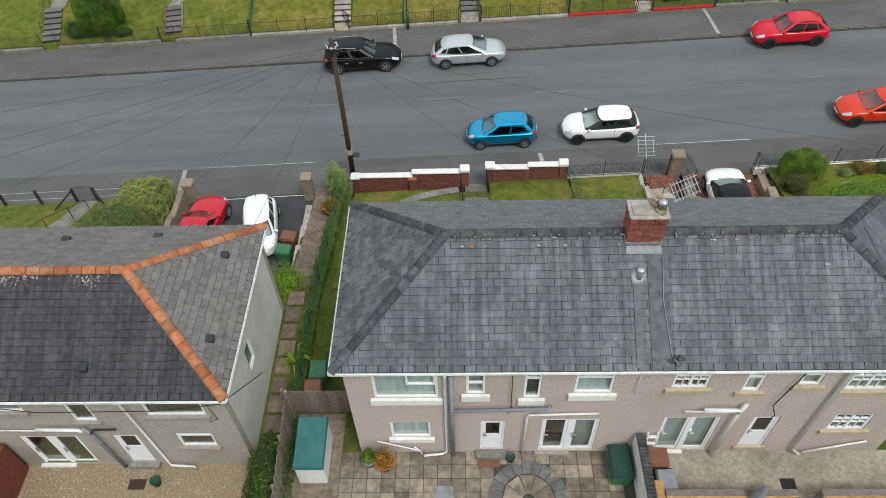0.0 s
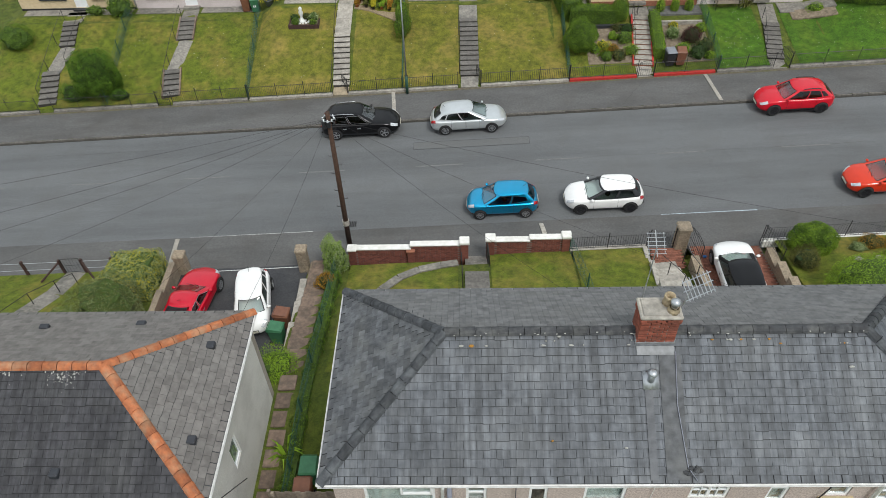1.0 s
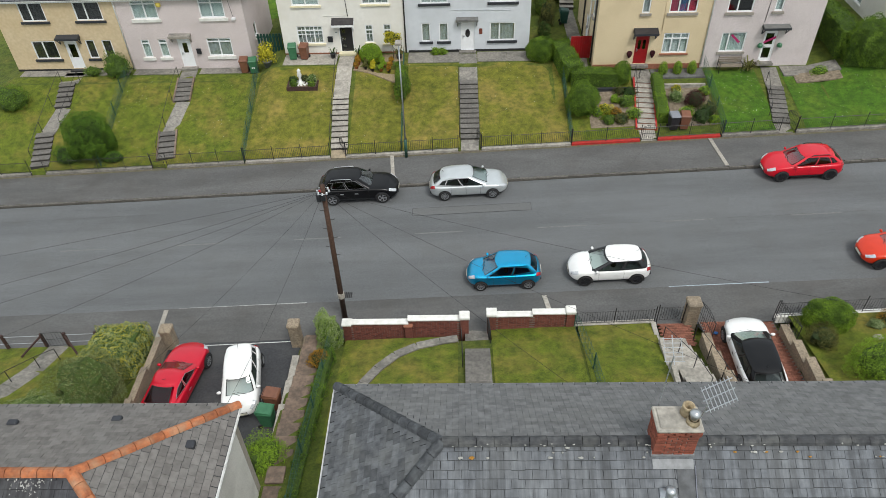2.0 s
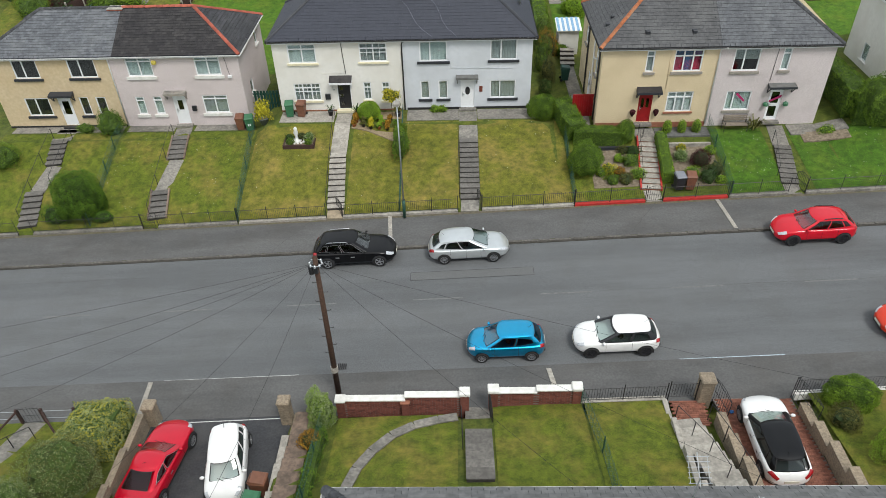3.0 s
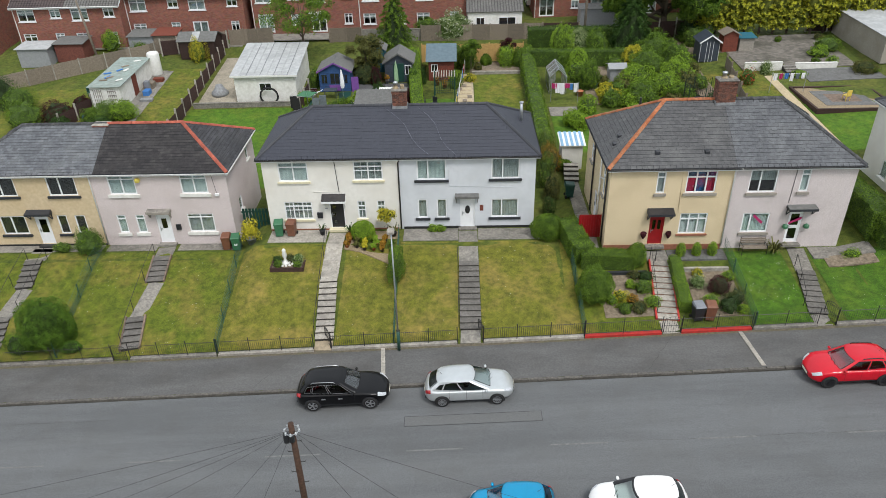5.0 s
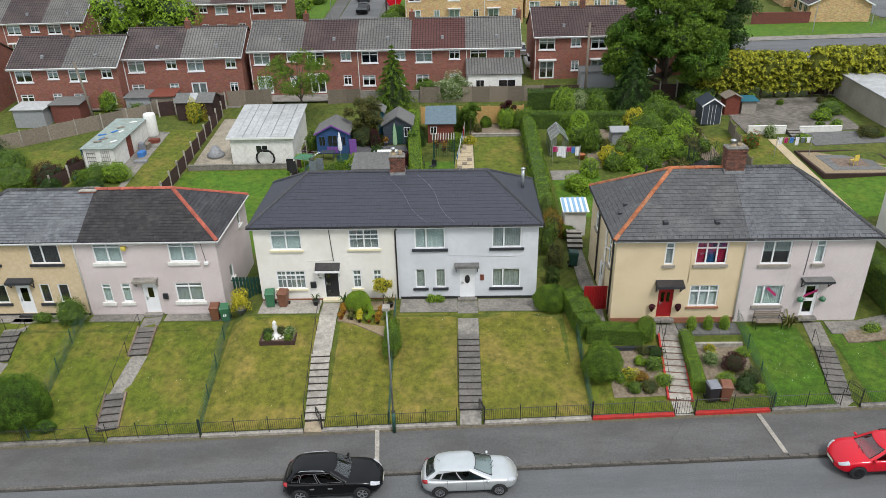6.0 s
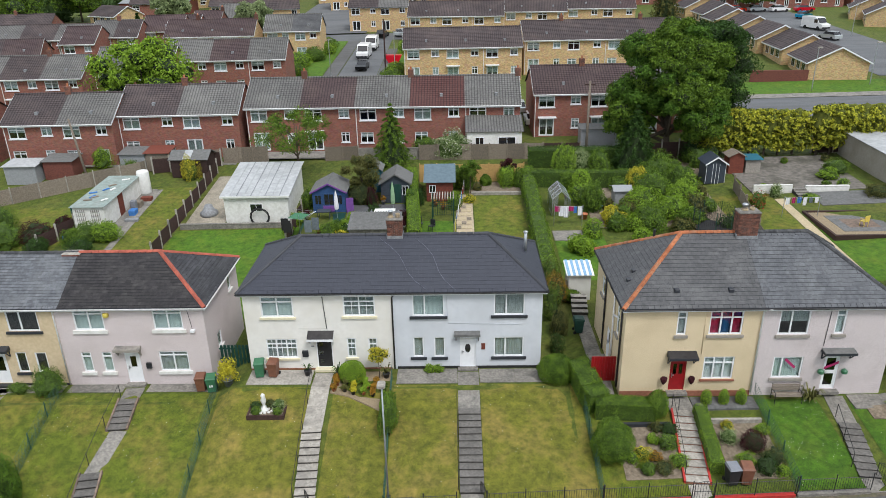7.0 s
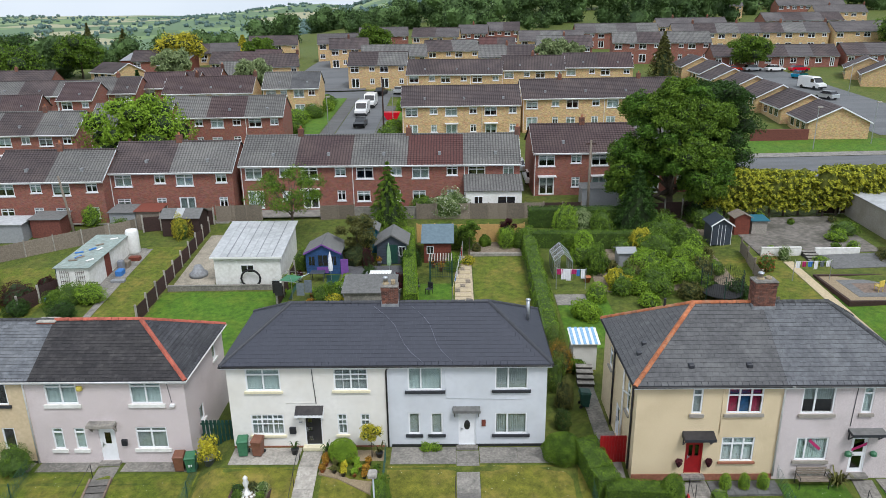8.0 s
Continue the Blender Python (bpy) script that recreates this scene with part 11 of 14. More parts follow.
def panel_fence(name, a, b, h, label, panel="wood_brown", post="concrete_pale", n=8):
    """Timber panels between concrete posts, stepping with the land."""
    a, b = Vector((*a, 0)), Vector((*b, 0))
    t = (b - a) / n
    u = t.normalized()
    s = Vector((-u.y, u.x, 0))
    r = thing(name, (a.x, a.y, G(a.x, a.y)), label, "fence", "panel fences")
    for i in range(n + 1):
        p = a + t * i
        part("post", Mesh().bbox(-0.07, 0.07, -0.07, 0.07, G(p.x, p.y) - 0.2, G(p.x, p.y) + h + 0.35, 0.01, at=(p.x, p.y, 0)), post, r)
        if i < n:
            q = p + t
            z = G((p + q).x / 2, (p + q).y / 2)
            bd = Mesh()
            prof = [(o, z + 0.05 + (k + e) * h / 6) for k in range(6) for e, o in ((0.0, 0.022), (0.96, 0.008))]
            prof = prof + [(-o, zz_) for o, zz_ in prof[::-1]]
            ring = [[e + s * o + Vector((0, 0, zz_)) for o, zz_ in prof] for e in (p, q)]
            g = len(prof)
            bd.add(ring[0] + ring[1], [(j, (j + 1) % g, g + (j + 1) % g, g + j) for j in range(g)] + [tuple(range(g))[::-1], tuple(range(g, 2 * g))])
            part("fence_panel", bd, panel, r)
    return r


panel_fence("panel_fence", (-23.3, 66.0), (-23.3, 84.0), 1.25, "dark brown fence panels between concrete posts", n=9)
panel_fence("panel_fence", (-12.9, 68.0), (-12.6, 73.5), 1.2, "dark brown fence panels beside a summer house", n=3)
panel_fence("panel_fence", (-34.0, 68.5), (-31.8, 74), 1.3, "dark brown leaning fence panels", n=3)
# grey-white shed with clutter on its roof
s = shed("garden_shed", "white painted shed with cluttered pale flat roof", -32.0, -29.3, 71.3, 79.0, 2.25, "white_paint", "felt_green", "mono", rise=0.35, boards=False, wins=())
part("side_door", Mesh().box(-29.31, -29.27, 74.2, 75.2, G(-30, 75) - 0.1, G(-30, 75) + 1.95), "shed_red", s)
for x in (-31.7, -30.4):
    m = Mesh()
    for k in range(5):
        m.tube([(x + k * 0.18, 71.26, G(-30, 71.3) + 0.2), (x + k * 0.18, 71.26, G(-30, 71.3) + 2.0)], 0.015, 4)
        m.tube([(x, 71.26, G(-30, 71.3) + 0.3 + 0.38 * k), (x + 0.72, 71.26, G(-30, 71.3) + 0.3 + 0.38 * k)], 0.015, 4)
    part("trellis", m, "wood_brown", s)
for k in range(9):
    x, y = -31.6 + rnd.uniform(0, 2.1), 72.5 + rnd.uniform(0, 5.5)
    solid("roof_litter", Mesh().bbox(-0.35, 0.35, -0.1, 0.1, 0, 0.08, 0.02, rnd.uniform(0, 90), (x, y, G(-30.6, 71.3) + 2.34 + 0.35 * (y - 71.3) / 7.7)), ("plastic_white", "cloth_blue", "wood_fence")[k % 3], "loose board or sheet lying on a shed roof", "litter", "roof litter")
solid("water_tank", Mesh().lathe((-29.0, 79.4, G(-29, 79.4)), [(0.55, 0), (0.58, 0.1), (0.58, 2.1), (0.5, 2.25), (0.1, 2.3)], 16), "plastic_white", "tall white plastic water tank", "tank", smooth=True)
for k, (x, y, sx, sy, sz, mm, lb) in enumerate(((-28.6, 76.2, 0.5, 0.4, 0.3, "wood_fence", "timber offcuts"), (-28.3, 74.6, 0.3, 0.4, 0.25, "cloth_blue", "blue plastic sack"), (-28.2, 77.6, 0.5, 0.3, 0.2, "shed_red", "stacked bricks"), (-27.9, 73.2, 0.6, 0.25, 0.12, "lead", "bent metal sheet"), (-28.5, 75.4, 0.25, 0.25, 0.5, "plastic_grey", "grey drum"), (-32.6, 70.6, 0.35, 0.25, 0.2, "cloth_blue", "blue crate"))):
    solid("garden_clutter", Mesh().bbox(x - sx, x + sx, y - sy, y + sy, G(x, y), G(x, y) + sz * 2, 0.05), mm, lb + " lying beside a garden shed", "clutter", "garden clutter")
m = Mesh()
for k in range(7):
    m.box(-29.4 + 0.14 * k, -29.36 + 0.14 * k, 71.0, 71.04, G(-29, 71), G(-29, 71) + 1.1)
for k in range(5):
    m.box(-29.4, -28.5, 70.99, 71.05, G(-29, 71) + 0.1 + 0.24 * k, G(-29, 71) + 0.14 + 0.24 * k)
solid("wire_crate", m, "black_metal", "black wire crate beside a white shed", "crate")
flat("garden_path", [(-28.1, 58), (-27.5, 58), (-27.5, 80), (-28.1, 80)], G, "concrete", "narrow concrete path along a back lawn", "path", 0.06)
s = shed("garden_shed", "black timber shed with patched dark roof", -27.6, -23.9, 83.0, 85.6, 1.9, "wood_brown", "felt_grey", "gable", rise=0.6, wins=((1.4, 2.0, 0.9, 1.5),))
part("skylight", Mesh().prism([(-26.3, 82.85, G(-26, 83) + 1.97), (-25.5, 82.85, G(-26, 83) + 1.97), (-25.5, 84.2, G(-26, 83) + 2.55), (-26.3, 84.2, G(-26, 83) + 2.55)], (0, 0, 0.04)), "sheet_roof", s)
panel_fence("panel_fence", (-30.0, 84.2), (-23.4, 86.0), 1.5, "dark brown fence panels at a garden end", n=4)
board_fence("timber_fence", (-46, 76.0), (-30.6, 84.0), 1.55, "weathered grey board fence with concrete posts", w=0.17, posts="concrete_pale", post=2.4)
board_fence("timber_fence", (-23.3, 86.6), (-18.7, 86.9), 1.7, "weathered grey board fence", w=0.17)
board_fence("timber_fence", (-30.2, 86.2), (-23.6, 86.5), 1.6, "weathered grey board fence", w=0.17)
board_fence("timber_fence", (-12.5, 86.6), (-9.0, 86.6), 1.5, "pale grey picket fence", w=0.14)
board_fence("timber_fence", (-2.6, 86.1), (10.2, 85.6), 1.65, "weathered grey board fence", w=0.16)
board_fence("timber_fence", (10.3, 85.7), (14.0, 85.6), 1.6, "dark brown board fence", "wood_brown", w=0.16)
board_fence("timber_fence", (-2.3, 80.0), (7.7, 79.7), 1.75, "new honey-coloured board fence", "wood_new", w=0.14, posts="wood_new")
low_wall("garden_wall", [(-9.0, 86.6), (-2.6, 86.4)], 0.2, (G(-6, 86) + 1.25,), "concrete", "grey concrete block wall behind gardens")
low_wall("garden_wall", [(2.6, 76.6), (7.2, 76.5)], 0.2, (G(5, 76.5) + 0.22,), "concrete_pale", "low stone edging at a lawn's end")
flat("planting_bed", R4(2.4, 7.2, 76.7, 79.5), G, "soil", "gravelly shrub bed below a timber fence", "flower bed", 0.06)
for k, (x, y, r, h, mm) in enumerate(((0.6, 78.6, 1.3, 1.6, "leaf_mid"), (2.0, 78.2, 1.0, 1.4, "leaf_mid"), (6.0, 78.6, 0.9, 1.3, "leaf_bright"), (7.2, 78.4, 0.8, 1.0, "leaf_mid"), (4.0, 78.8, 0.5, 0.6, "leaf_mid"), (3.2, 77.6, 0.35, 0.4, "leaf_olive"))):
    bush("shrub", (x, y, G(x, y)), (r, r * 0.8, h), mm, "leafy shrub before a timber fence", 1500, 0.09, 110 + k, 0.45)
tree("purple_shrub", (6.1, 79.1, G(6, 79)), 2.6, 0.75, "leaf_purple", "dark purple-leaved small tree at a fence", 7, 200, 0.08, 5.1, 0.4, 0.05)
tree("small_tree", (2.5, 76.9, G(2.5, 76.9)), 3.2, 0.9, "leaf_mid", "small round-headed tree on a thin stem", 8, 260, 0.08, 5.4, 0.5, 0.05)
# blue summer house
s = shed("summer_house", "blue summer house with purple trim and dark felt roof", -11.5, -8.6, 73.2, 76.2, 1.95, "shed_blue", "felt_grey", "gable", "y", 0.75, doors=((0.95, 1.95, 0.1, 1.8, "shed_blue"),), wins=((0.25, 0.75, 0.8, 1.6), (1.05, 1.85, 0.75, 1.7), (2.1, 2.6, 0.8, 1.6)), trim="shed_purple", wm="shed_blue")
part("lower_panel", Mesh().box(-10.6, -9.6, 73.15, 73.19, G(-10, 73) + 0.15, G(-10, 73) + 0.7), "shed_purple", s)
solid("screen_panel", Mesh().bbox(-8.55, -7.9, 73.1, 73.16, G(-8, 73), G(-8, 73) + 1.4, 0.01), "shed_purple", "purple painted garden screen", "screen")
s = shed("summer_house", "grey-roofed dark green summer house", -5.6, -3.0, 75.0, 77.8, 1.95, "shed_dark", "felt_grey", "gable", "y", 0.8, doors=((0.8, 1.8, 0.1, 1.8, "plastic_dkgreen"),), wins=((1.95, 2.45, 0.8, 1.6),), trim="felt_grey")
shed("garden_shed", "teal painted timber shed", -7.3, -5.8, 77.6, 79.5, 2.2, "shed_teal", "felt_grey", "gable", "y", 0.5)
s = shed("garden_shed", "red-brown shed with blue-grey roof", -1.5, 0.9, 75.2, 77.6, 1.9, "shed_red", "felt_blue", "mono", rise=0.75, wins=((0.3, 0.8, 0.9, 1.5),), over=0.25)
s = shed("lean_to", "low outhouse with grey corrugated roof", -7.2, -3.4, 65.6, 68.0, 1.9, "concrete", "felt_grey", "mono", rise=0.4, boards=False)
for k in range(18):
    x = -7.1 + k * 0.215
    part("corrugation", Mesh().prism([(x - 0.04, 65.42, G(-5, 65.6) + 1.96), (x + 0.04, 65.42, G(-5, 65.6) + 1.96), (x + 0.04, 68.15, G(-5, 65.6) + 2.44), (x - 0.04, 68.15, G(-5, 65.6) + 2.44)], (0, 0, 0.03)), "felt_grey", s)
flat("decking", R4(-8.4, -3.2, 68.2, 74.6), G, "deck", "dark grey garden decking", "decking", 0.09)
flat("artificial_lawn", R4(-6.0, -3.6, 69.0, 72.6), G, "artificial_grass", "bright artificial grass on a terrace", "lawn", 0.12)
flat("artificial_lawn", R4(-12.2, -8.6, 69.0, 73.0), G, "plastic_dkgreen", "dark green matting before a summer house", "lawn", 0.07)
flat("garden_path", R4(1.2, 2.65, 61, 76.6), G, "slab_tan", "buff paved garden path", "path", 0.04)
r = thing("path_slab_row", (1.9, 70, G(1.9, 70)), "buff and terracotta paving slabs in a garden path", "path", kind="structure")
for k in range(36):
    x, y = 1.38 + (k % 3) * 0.45, 66.4 + (k // 3) * 0.84
    part("slab", Mesh().bbox(x - 0.2, x + 0.2, y - 0.4, y + 0.4, G(x, y) + 0.03, G(x, y) + 0.06, 0.01), "slab" if k % 4 == 0 else "sill_stone", r)


def parasol(x, y, mm, label, h=2.4):
    z = G(x, y) + 0.1
    u = thing("parasol", (x, y, z), label, "parasol", "parasols")
    part("pole", Mesh().tube([(x, y, z), (x, y, z + h)], 0.025, 8), "galv", u)
    part("canopy", Mesh().lathe((x, y, z + h * 0.32), [(0.16, 0), (0.2, 0.25), (0.15, h * 0.42), (0.04, h * 0.66)], 8), mm, u)


parasol(-9.2, 71.9, "cloth_white", "closed white garden parasol", 2.5)
parasol(-4.35, 72.6, "cloth_green", "closed pale green garden parasol", 2.9)


def patio_table(x, y, w, d, mm, label):
    z = G(x, y) + 0.12
    t = thing("garden_table", (x, y, z), label, "table", "garden tables")
    part("tabletop", Mesh().bbox(x - w, x + w, y - d, y + d, z + 0.68, z + 0.73, 0.02), mm, t)
    for a in (-1, 1):
        for b in (-1, 1):
            part("leg", Mesh().tube([(x + a * w * 0.85, y + b * d * 0.85, z), (x + a * w * 0.85, y + b * d * 0.85, z + 0.68)], 0.03, 5), mm, t)


patio_table(-5.0, 71.6, 0.9, 0.45, "plastic_white", "pale garden table on artificial grass")
patio_table(-10.3, 71.8, 0.6, 0.4, "shed_dark", "dark garden table before a summer house")


def garden_chair(x, y, yaw, mm, label, z=None):
    c = thing("garden_chair", (0, 0, 0), label, "chair", "garden chairs")
    part("seat", Mesh().bbox(-0.24, 0.24, -0.24, 0.24, 0.42, 0.46, 0.02), mm, c)
    part("backrest", Mesh().bbox(-0.24, 0.24, 0.2, 0.25, 0.46, 0.95, 0.02), mm, c)
    for a in (-0.2, 0.2):
        for b in (-0.2, 0.2):
            part("leg", Mesh().tube([(a, b, 0), (a, b, 0.42)], 0.022, 5), mm, c)
        part("armrest", Mesh().tube([(a * 1.15, -0.2, 0.42), (a * 1.15, -0.2, 0.65), (a * 1.15, 0.22, 0.66)], 0.02, 5), mm, c)
    c.matrix_basis = pose(x, y, (G(x, y) if z is None else z) + 0.1, 0, 0, yaw)


garden_chair(-1.9, 69.6, 20, "plastic_black", "black garden chair on a lawn")
garden_chair(-0.9, 69.0, -30, "plastic_black", "black garden chair on a lawn")
garden_chair(-5.9, 71.2, 80, "plastic_grey", "grey garden chair at a table")
garden_chair(-4.0, 71.0, -80, "plastic_grey", "grey garden chair at a table")
pg = thing("pergola", (0.05, 71.2, G(0, 71)), "dark green trellis arbour with pale slatted top", "pergola")
for x in (-0.85, 0.95):
    for y in (70.6, 72.0):
        part("post", Mesh().bbox(x - 0.05, x + 0.05, y - 0.05, y + 0.05, G(x, y), G(x, y) + 2.2, 0.01), "plastic_dkgreen", pg)
for k in range(9):
    part("slat", Mesh().box(-0.95 + k * 0.23, -0.88 + k * 0.23, 70.4, 72.2, G(0, 71) + 2.2, G(0, 71) + 2.28), "concrete_pale", pg)
m = Mesh()
for k in range(10):
    m.tube([(-0.85 + k * 0.2, 72.0, G(0, 72) + 0.1), (-0.85 + k * 0.2, 72.0, G(0, 72) + 2.1)], 0.014, 4)
    m.tube([(-0.85, 72.0, G(0, 72) + 0.2 + k * 0.2), (0.95, 72.0, G(0, 72) + 0.2 + k * 0.2)], 0.014, 4)
part("trellis", m, "plastic_dkgreen", pg)


def washing(name, a, b, clothes, label, h=1.7):
    """A line with washing on it."""
    a, b = Vector((a[0], a[1], G(*a) + h)), Vector((b[0], b[1], G(*b) + h))
    w = thing(name, (a.x, a.y, a.z - h), label, "washing line", "washing lines")
    for p in (a, b):
        part("post", Mesh().tube([p - Vector((0, 0, h)), p + Vector((0, 0, 0.1))], 0.03, 6), "galv", w)
    part("line", Mesh().tube([a, (a + b) / 2 - Vector((0, 0, 0.06)), b], 0.008, 4), "white_pvc", w)
    t = (b - a).normalized()
    n = len(clothes)
    for i, (mm, wd, ln) in enumerate(clothes):
        p = a + (b - a) * ((i + 0.6) / (n + 0.2))
        q = Mesh()
        k = 4
        for j in range(k):
            u0, u1 = (j / k - 0.5) * wd, ((j + 1) / k - 0.5) * wd
            o0, o1 = 0.03 * (j % 2), 0.03 * ((j + 1) % 2)
            nn = Vector((-t.y, t.x, 0))
            q.quad(p + t * u0 + nn * o0, p + t * u1 + nn * o1, p + t * u1 * 0.9 + nn * o1 * 2 - Vector((0, 0, ln)), p + t * u0 * 0.9 + nn * o0 * 2 - Vector((0, 0, ln)))
        part("garment", q, mm, w)


washing("washing_line", (9.3, 69.4), (11.6, 69.2), (("cloth_pink", 0.5, 0.5), ("cloth_white", 0.5, 0.9), ("cloth_white", 0.4, 1.0), ("cloth_pink", 0.5, 0.45), ("cloth_blue", 0.3, 0.6), ("cloth_white", 0.35, 0.8)), "washing line hung with pink and white clothes")
washing("washing_line", (28.0, 69.2), (30.8, 69.0), (("cloth_white", 0.35, 0.6), ("cloth_pink", 0.3, 0.5), ("cloth_blue", 0.35, 0.5), ("cloth_white", 0.3, 0.7), ("cloth_grey", 0.3, 0.5), ("cloth_white", 0.3, 0.5)), "washing line hung with small clothes")
washing("washing_line", (1.0, 66.6), (1.9, 75.6), (("cloth_yellow", 0.5, 0.9), ("cloth_blue", 0.4, 0.5), ("cloth_white", 0.5, 0.8), ("cloth_white", 0.4, 0.5), ("cloth_blue", 0.4, 0.7), ("flower_red", 0.4, 0.8)), "washing line with bunting-like towels along a path")
d = thing("rotary_dryer", (-11.8, 68.6, G(-11.8, 68.6)), "rotary clothes dryer with a green canopy and dark clothes", "clothes dryer")
z = G(-11.8, 68.6)
part("pole", Mesh().tube([(-11.8, 68.6, z), (-11.8, 68.6, z + 1.9)], 0.03, 6), "galv", d)
m = Mesh()
for a in range(4):
    m.tube([(-11.8, 68.6, z + 1.55), (-11.8 + 1.5 * math.cos(a * 1.571 + 0.5), 68.6 + 1.5 * math.sin(a * 1.571 + 0.5), z + 2.0)], 0.015, 4)
for q in (0.5, 0.75, 1.0):
    m.tube([(-11.8 + 1.5 * q * math.cos(a * 1.571 + 0.5), 68.6 + 1.5 * q * math.sin(a * 1.571 + 0.5), z + 1.55 + 0.45 * q) for a in range(5)], 0.008, 4)
part("arms", m, "galv", d)
m = Mesh()
for a in range(4):
    m.quad((-11.8, 68.6, z + 1.58), (-11.8 + 0.95 * math.cos(a * 1.571 + 0.5), 68.6 + 0.95 * math.sin(a * 1.571 + 0.5), z + 1.86), (-11.8 + 0.95 * math.cos(a * 1.571 + 2.071), 68.6 + 0.95 * math.sin(a * 1.571 + 2.071), z + 1.86))
part("canopy", m, "plastic_green", d)
for x, y, mm in ((-12.9, 68.1, "rubber"), (-12.6, 67.6, "rubber"), (-10.9, 67.6, "cloth_grey"), (-10.4, 68.2, "cloth_grey")):
    part("garment", Mesh().bbox(x - 0.3, x + 0.3, y - 0.02, y + 0.02, z + 0.8, z + 1.85, 0.01), mm, d)
# planting among the summer houses
for k, (x, y, r, h, mm) in enumerate(((-7.6, 75.2, 1.3, 1.3, "leaf_olive"), (-12.2, 74.6, 0.6, 1.2, "leaf_mid"), (-7.8, 71.2, 0.5, 0.5, "leaf_bright"), (-8.9, 69.4, 0.6, 0.5, "leaf_mid"), (-6.4, 74.2, 0.5, 1.2, "leaf_purple"), (-3.4, 70.5, 0.5, 0.8, "leaf_purple"), (-2.9, 73.6, 0.5, 1.0, "leaf_dark"), (-12.5, 71.6, 0.5, 0.6, "leaf_bright"), (-8.2, 67.4, 0.7, 0.6, "leaf_yellow"), (-13.2, 70.4, 0.5, 0.5, "leaf_bright"), (-6.9, 76.4, 0.7, 1.5, "leaf_yellow"), (-2.2, 74.6, 0.5, 0.9, "leaf_dark"), (1.0, 73.4, 0.5, 0.7, "leaf_mid"))):
    bush("shrub", (x, y, G(x, y)), (r, r * 0.8, h), mm, "leafy plant among garden buildings", 900, 0.08, 130 + k, 0.5)
tree("olive_tree", (-7.3, 75.6, G(-7.3, 75.6)), 4.3, 1.7, "leaf_olive", "bushy olive-green small tree beside a summer house", 10, 450, 0.09, 6.2, 0.3, 0.09)
for k in range(16):
    x, y = rnd.choice(((-12.4, 72.4), (-8.0, 69.8), (-6.2, 69.2), (-9.8, 69.0), (-3.6, 68.9), (-5.2, 74.4), (-0.3, 73.6))) 
    x, y = x + rnd.uniform(-0.8, 0.8), y + rnd.uniform(-0.5, 0.5)
    potted("potted_plant", (x, y, G(x, y) + 0.1), (0.28, 0.28, 0.3), (0.2, 0.3), ("plastic_white", "terracotta", "plastic_grey")[k % 3], ("leaf_bright", "leaf_mid", "leaf_orange", "leaf_purple")[k % 4], "potted plant on a garden terrace", k + 90.5, 220, 0.06)
hedge("clipped_hedge", [(-2.2, 66.5), (-3.1, 80)], 1.15, 1.5, "leaf_bright", "clipped green hedge between back gardens", 110, 0.075, 9.1, "leaf_mid")
hedge("clipped_hedge", [(7.75, 60), (7.95, 80)], 1.2, 1.4, "leaf_mid", "long green hedge between back gardens", 95, 0.08, 9.4, "leaf_bright", share=0.3, wob=0.7)
hedge("clipped_hedge", [(8.3, 78.4), (18.0, 77.8)], 1.3, 1.5, "leaf_mid", "long clipped hedge across back gardens", 85, 0.085, 9.8, "leaf_dark")
hedge("tall_hedge", [(8.6, 83.6), (18, 83.2)], 1.5, 1.9, "leaf_dark", "tall dark hedge across back gardens", 75, 0.09, 10.4, "leaf_mid")
for k, (x, y, r, h, mm) in enumerate(((7.2, 51.2, 0.4, 0.8, "leaf_dark"), (7.5, 53.2, 0.5, 1.2, "leaf_olive"), (7.3, 55.4, 0.55, 1.5, "leaf_mid"), (7.9, 57.2, 0.7, 1.3, "leaf_orange"), (7.6, 59.0, 0.7, 1.6, "leaf_mid"))):
    bush("passage_shrub", (x, y, G(x, y)), (r, r * 1.3, h), mm, "loose overgrown shrub between two houses", 1300, 0.07, 10.9 + k, 0.5, second="leaf_olive", group="passage shrubs")
# greenhouse and neighbours
g = thing("greenhouse", (10.1, 72.5, G(10, 72.5)), "small aluminium greenhouse with clear panes", "greenhouse")
z = G(10, 72)
fr = Mesh()
for x in (9.35, 10.1, 10.85):
    for y in (71.1, 72.0, 73.0, 74.0):
        if x != 10.1:
            fr.tube([(x, y, z), (x, y, z + 1.5)], 0.025, 4)
            fr.tube([(x, y, z + 1.5), (10.1, y, z + 2.2)], 0.025, 4)
for x, zz in ((9.35, 1.5), (10.85, 1.5), (10.1, 2.2), (9.35, 0.05), (10.85, 0.05)):
    fr.tube([(x, 71.1, z + zz), (x, 74.0, z + zz)], 0.025, 4)
part("frame", fr, "galv", g)
for x0, x1, z0, z1 in ((9.35, 10.1, 1.5, 2.2), (10.1, 10.85, 2.2, 1.5)):
    for y in (71.1, 72.07, 73.03):
        part("pane", Mesh().quad((x0, y, z + z0), (x1, y, z + z1), (x1, y + 0.96, z + z1), (x0, y + 0.96, z + z0)), "glass_green", g)
for x in (9.35, 10.85):
    for y in (71.1, 72.07, 73.03):
        part("pane", Mesh().quad((x, y, z), (x, y + 0.96, z), (x, y + 0.96, z + 1.5), (x, y, z + 1.5)), "glass_green", g)
part("pane", Mesh().quad((9.35, 71.1, z), (9.85, 71.1, z), (9.85, 71.1, z + 1.9), (9.35, 71.1, z + 1.5)), "glass_green", g)
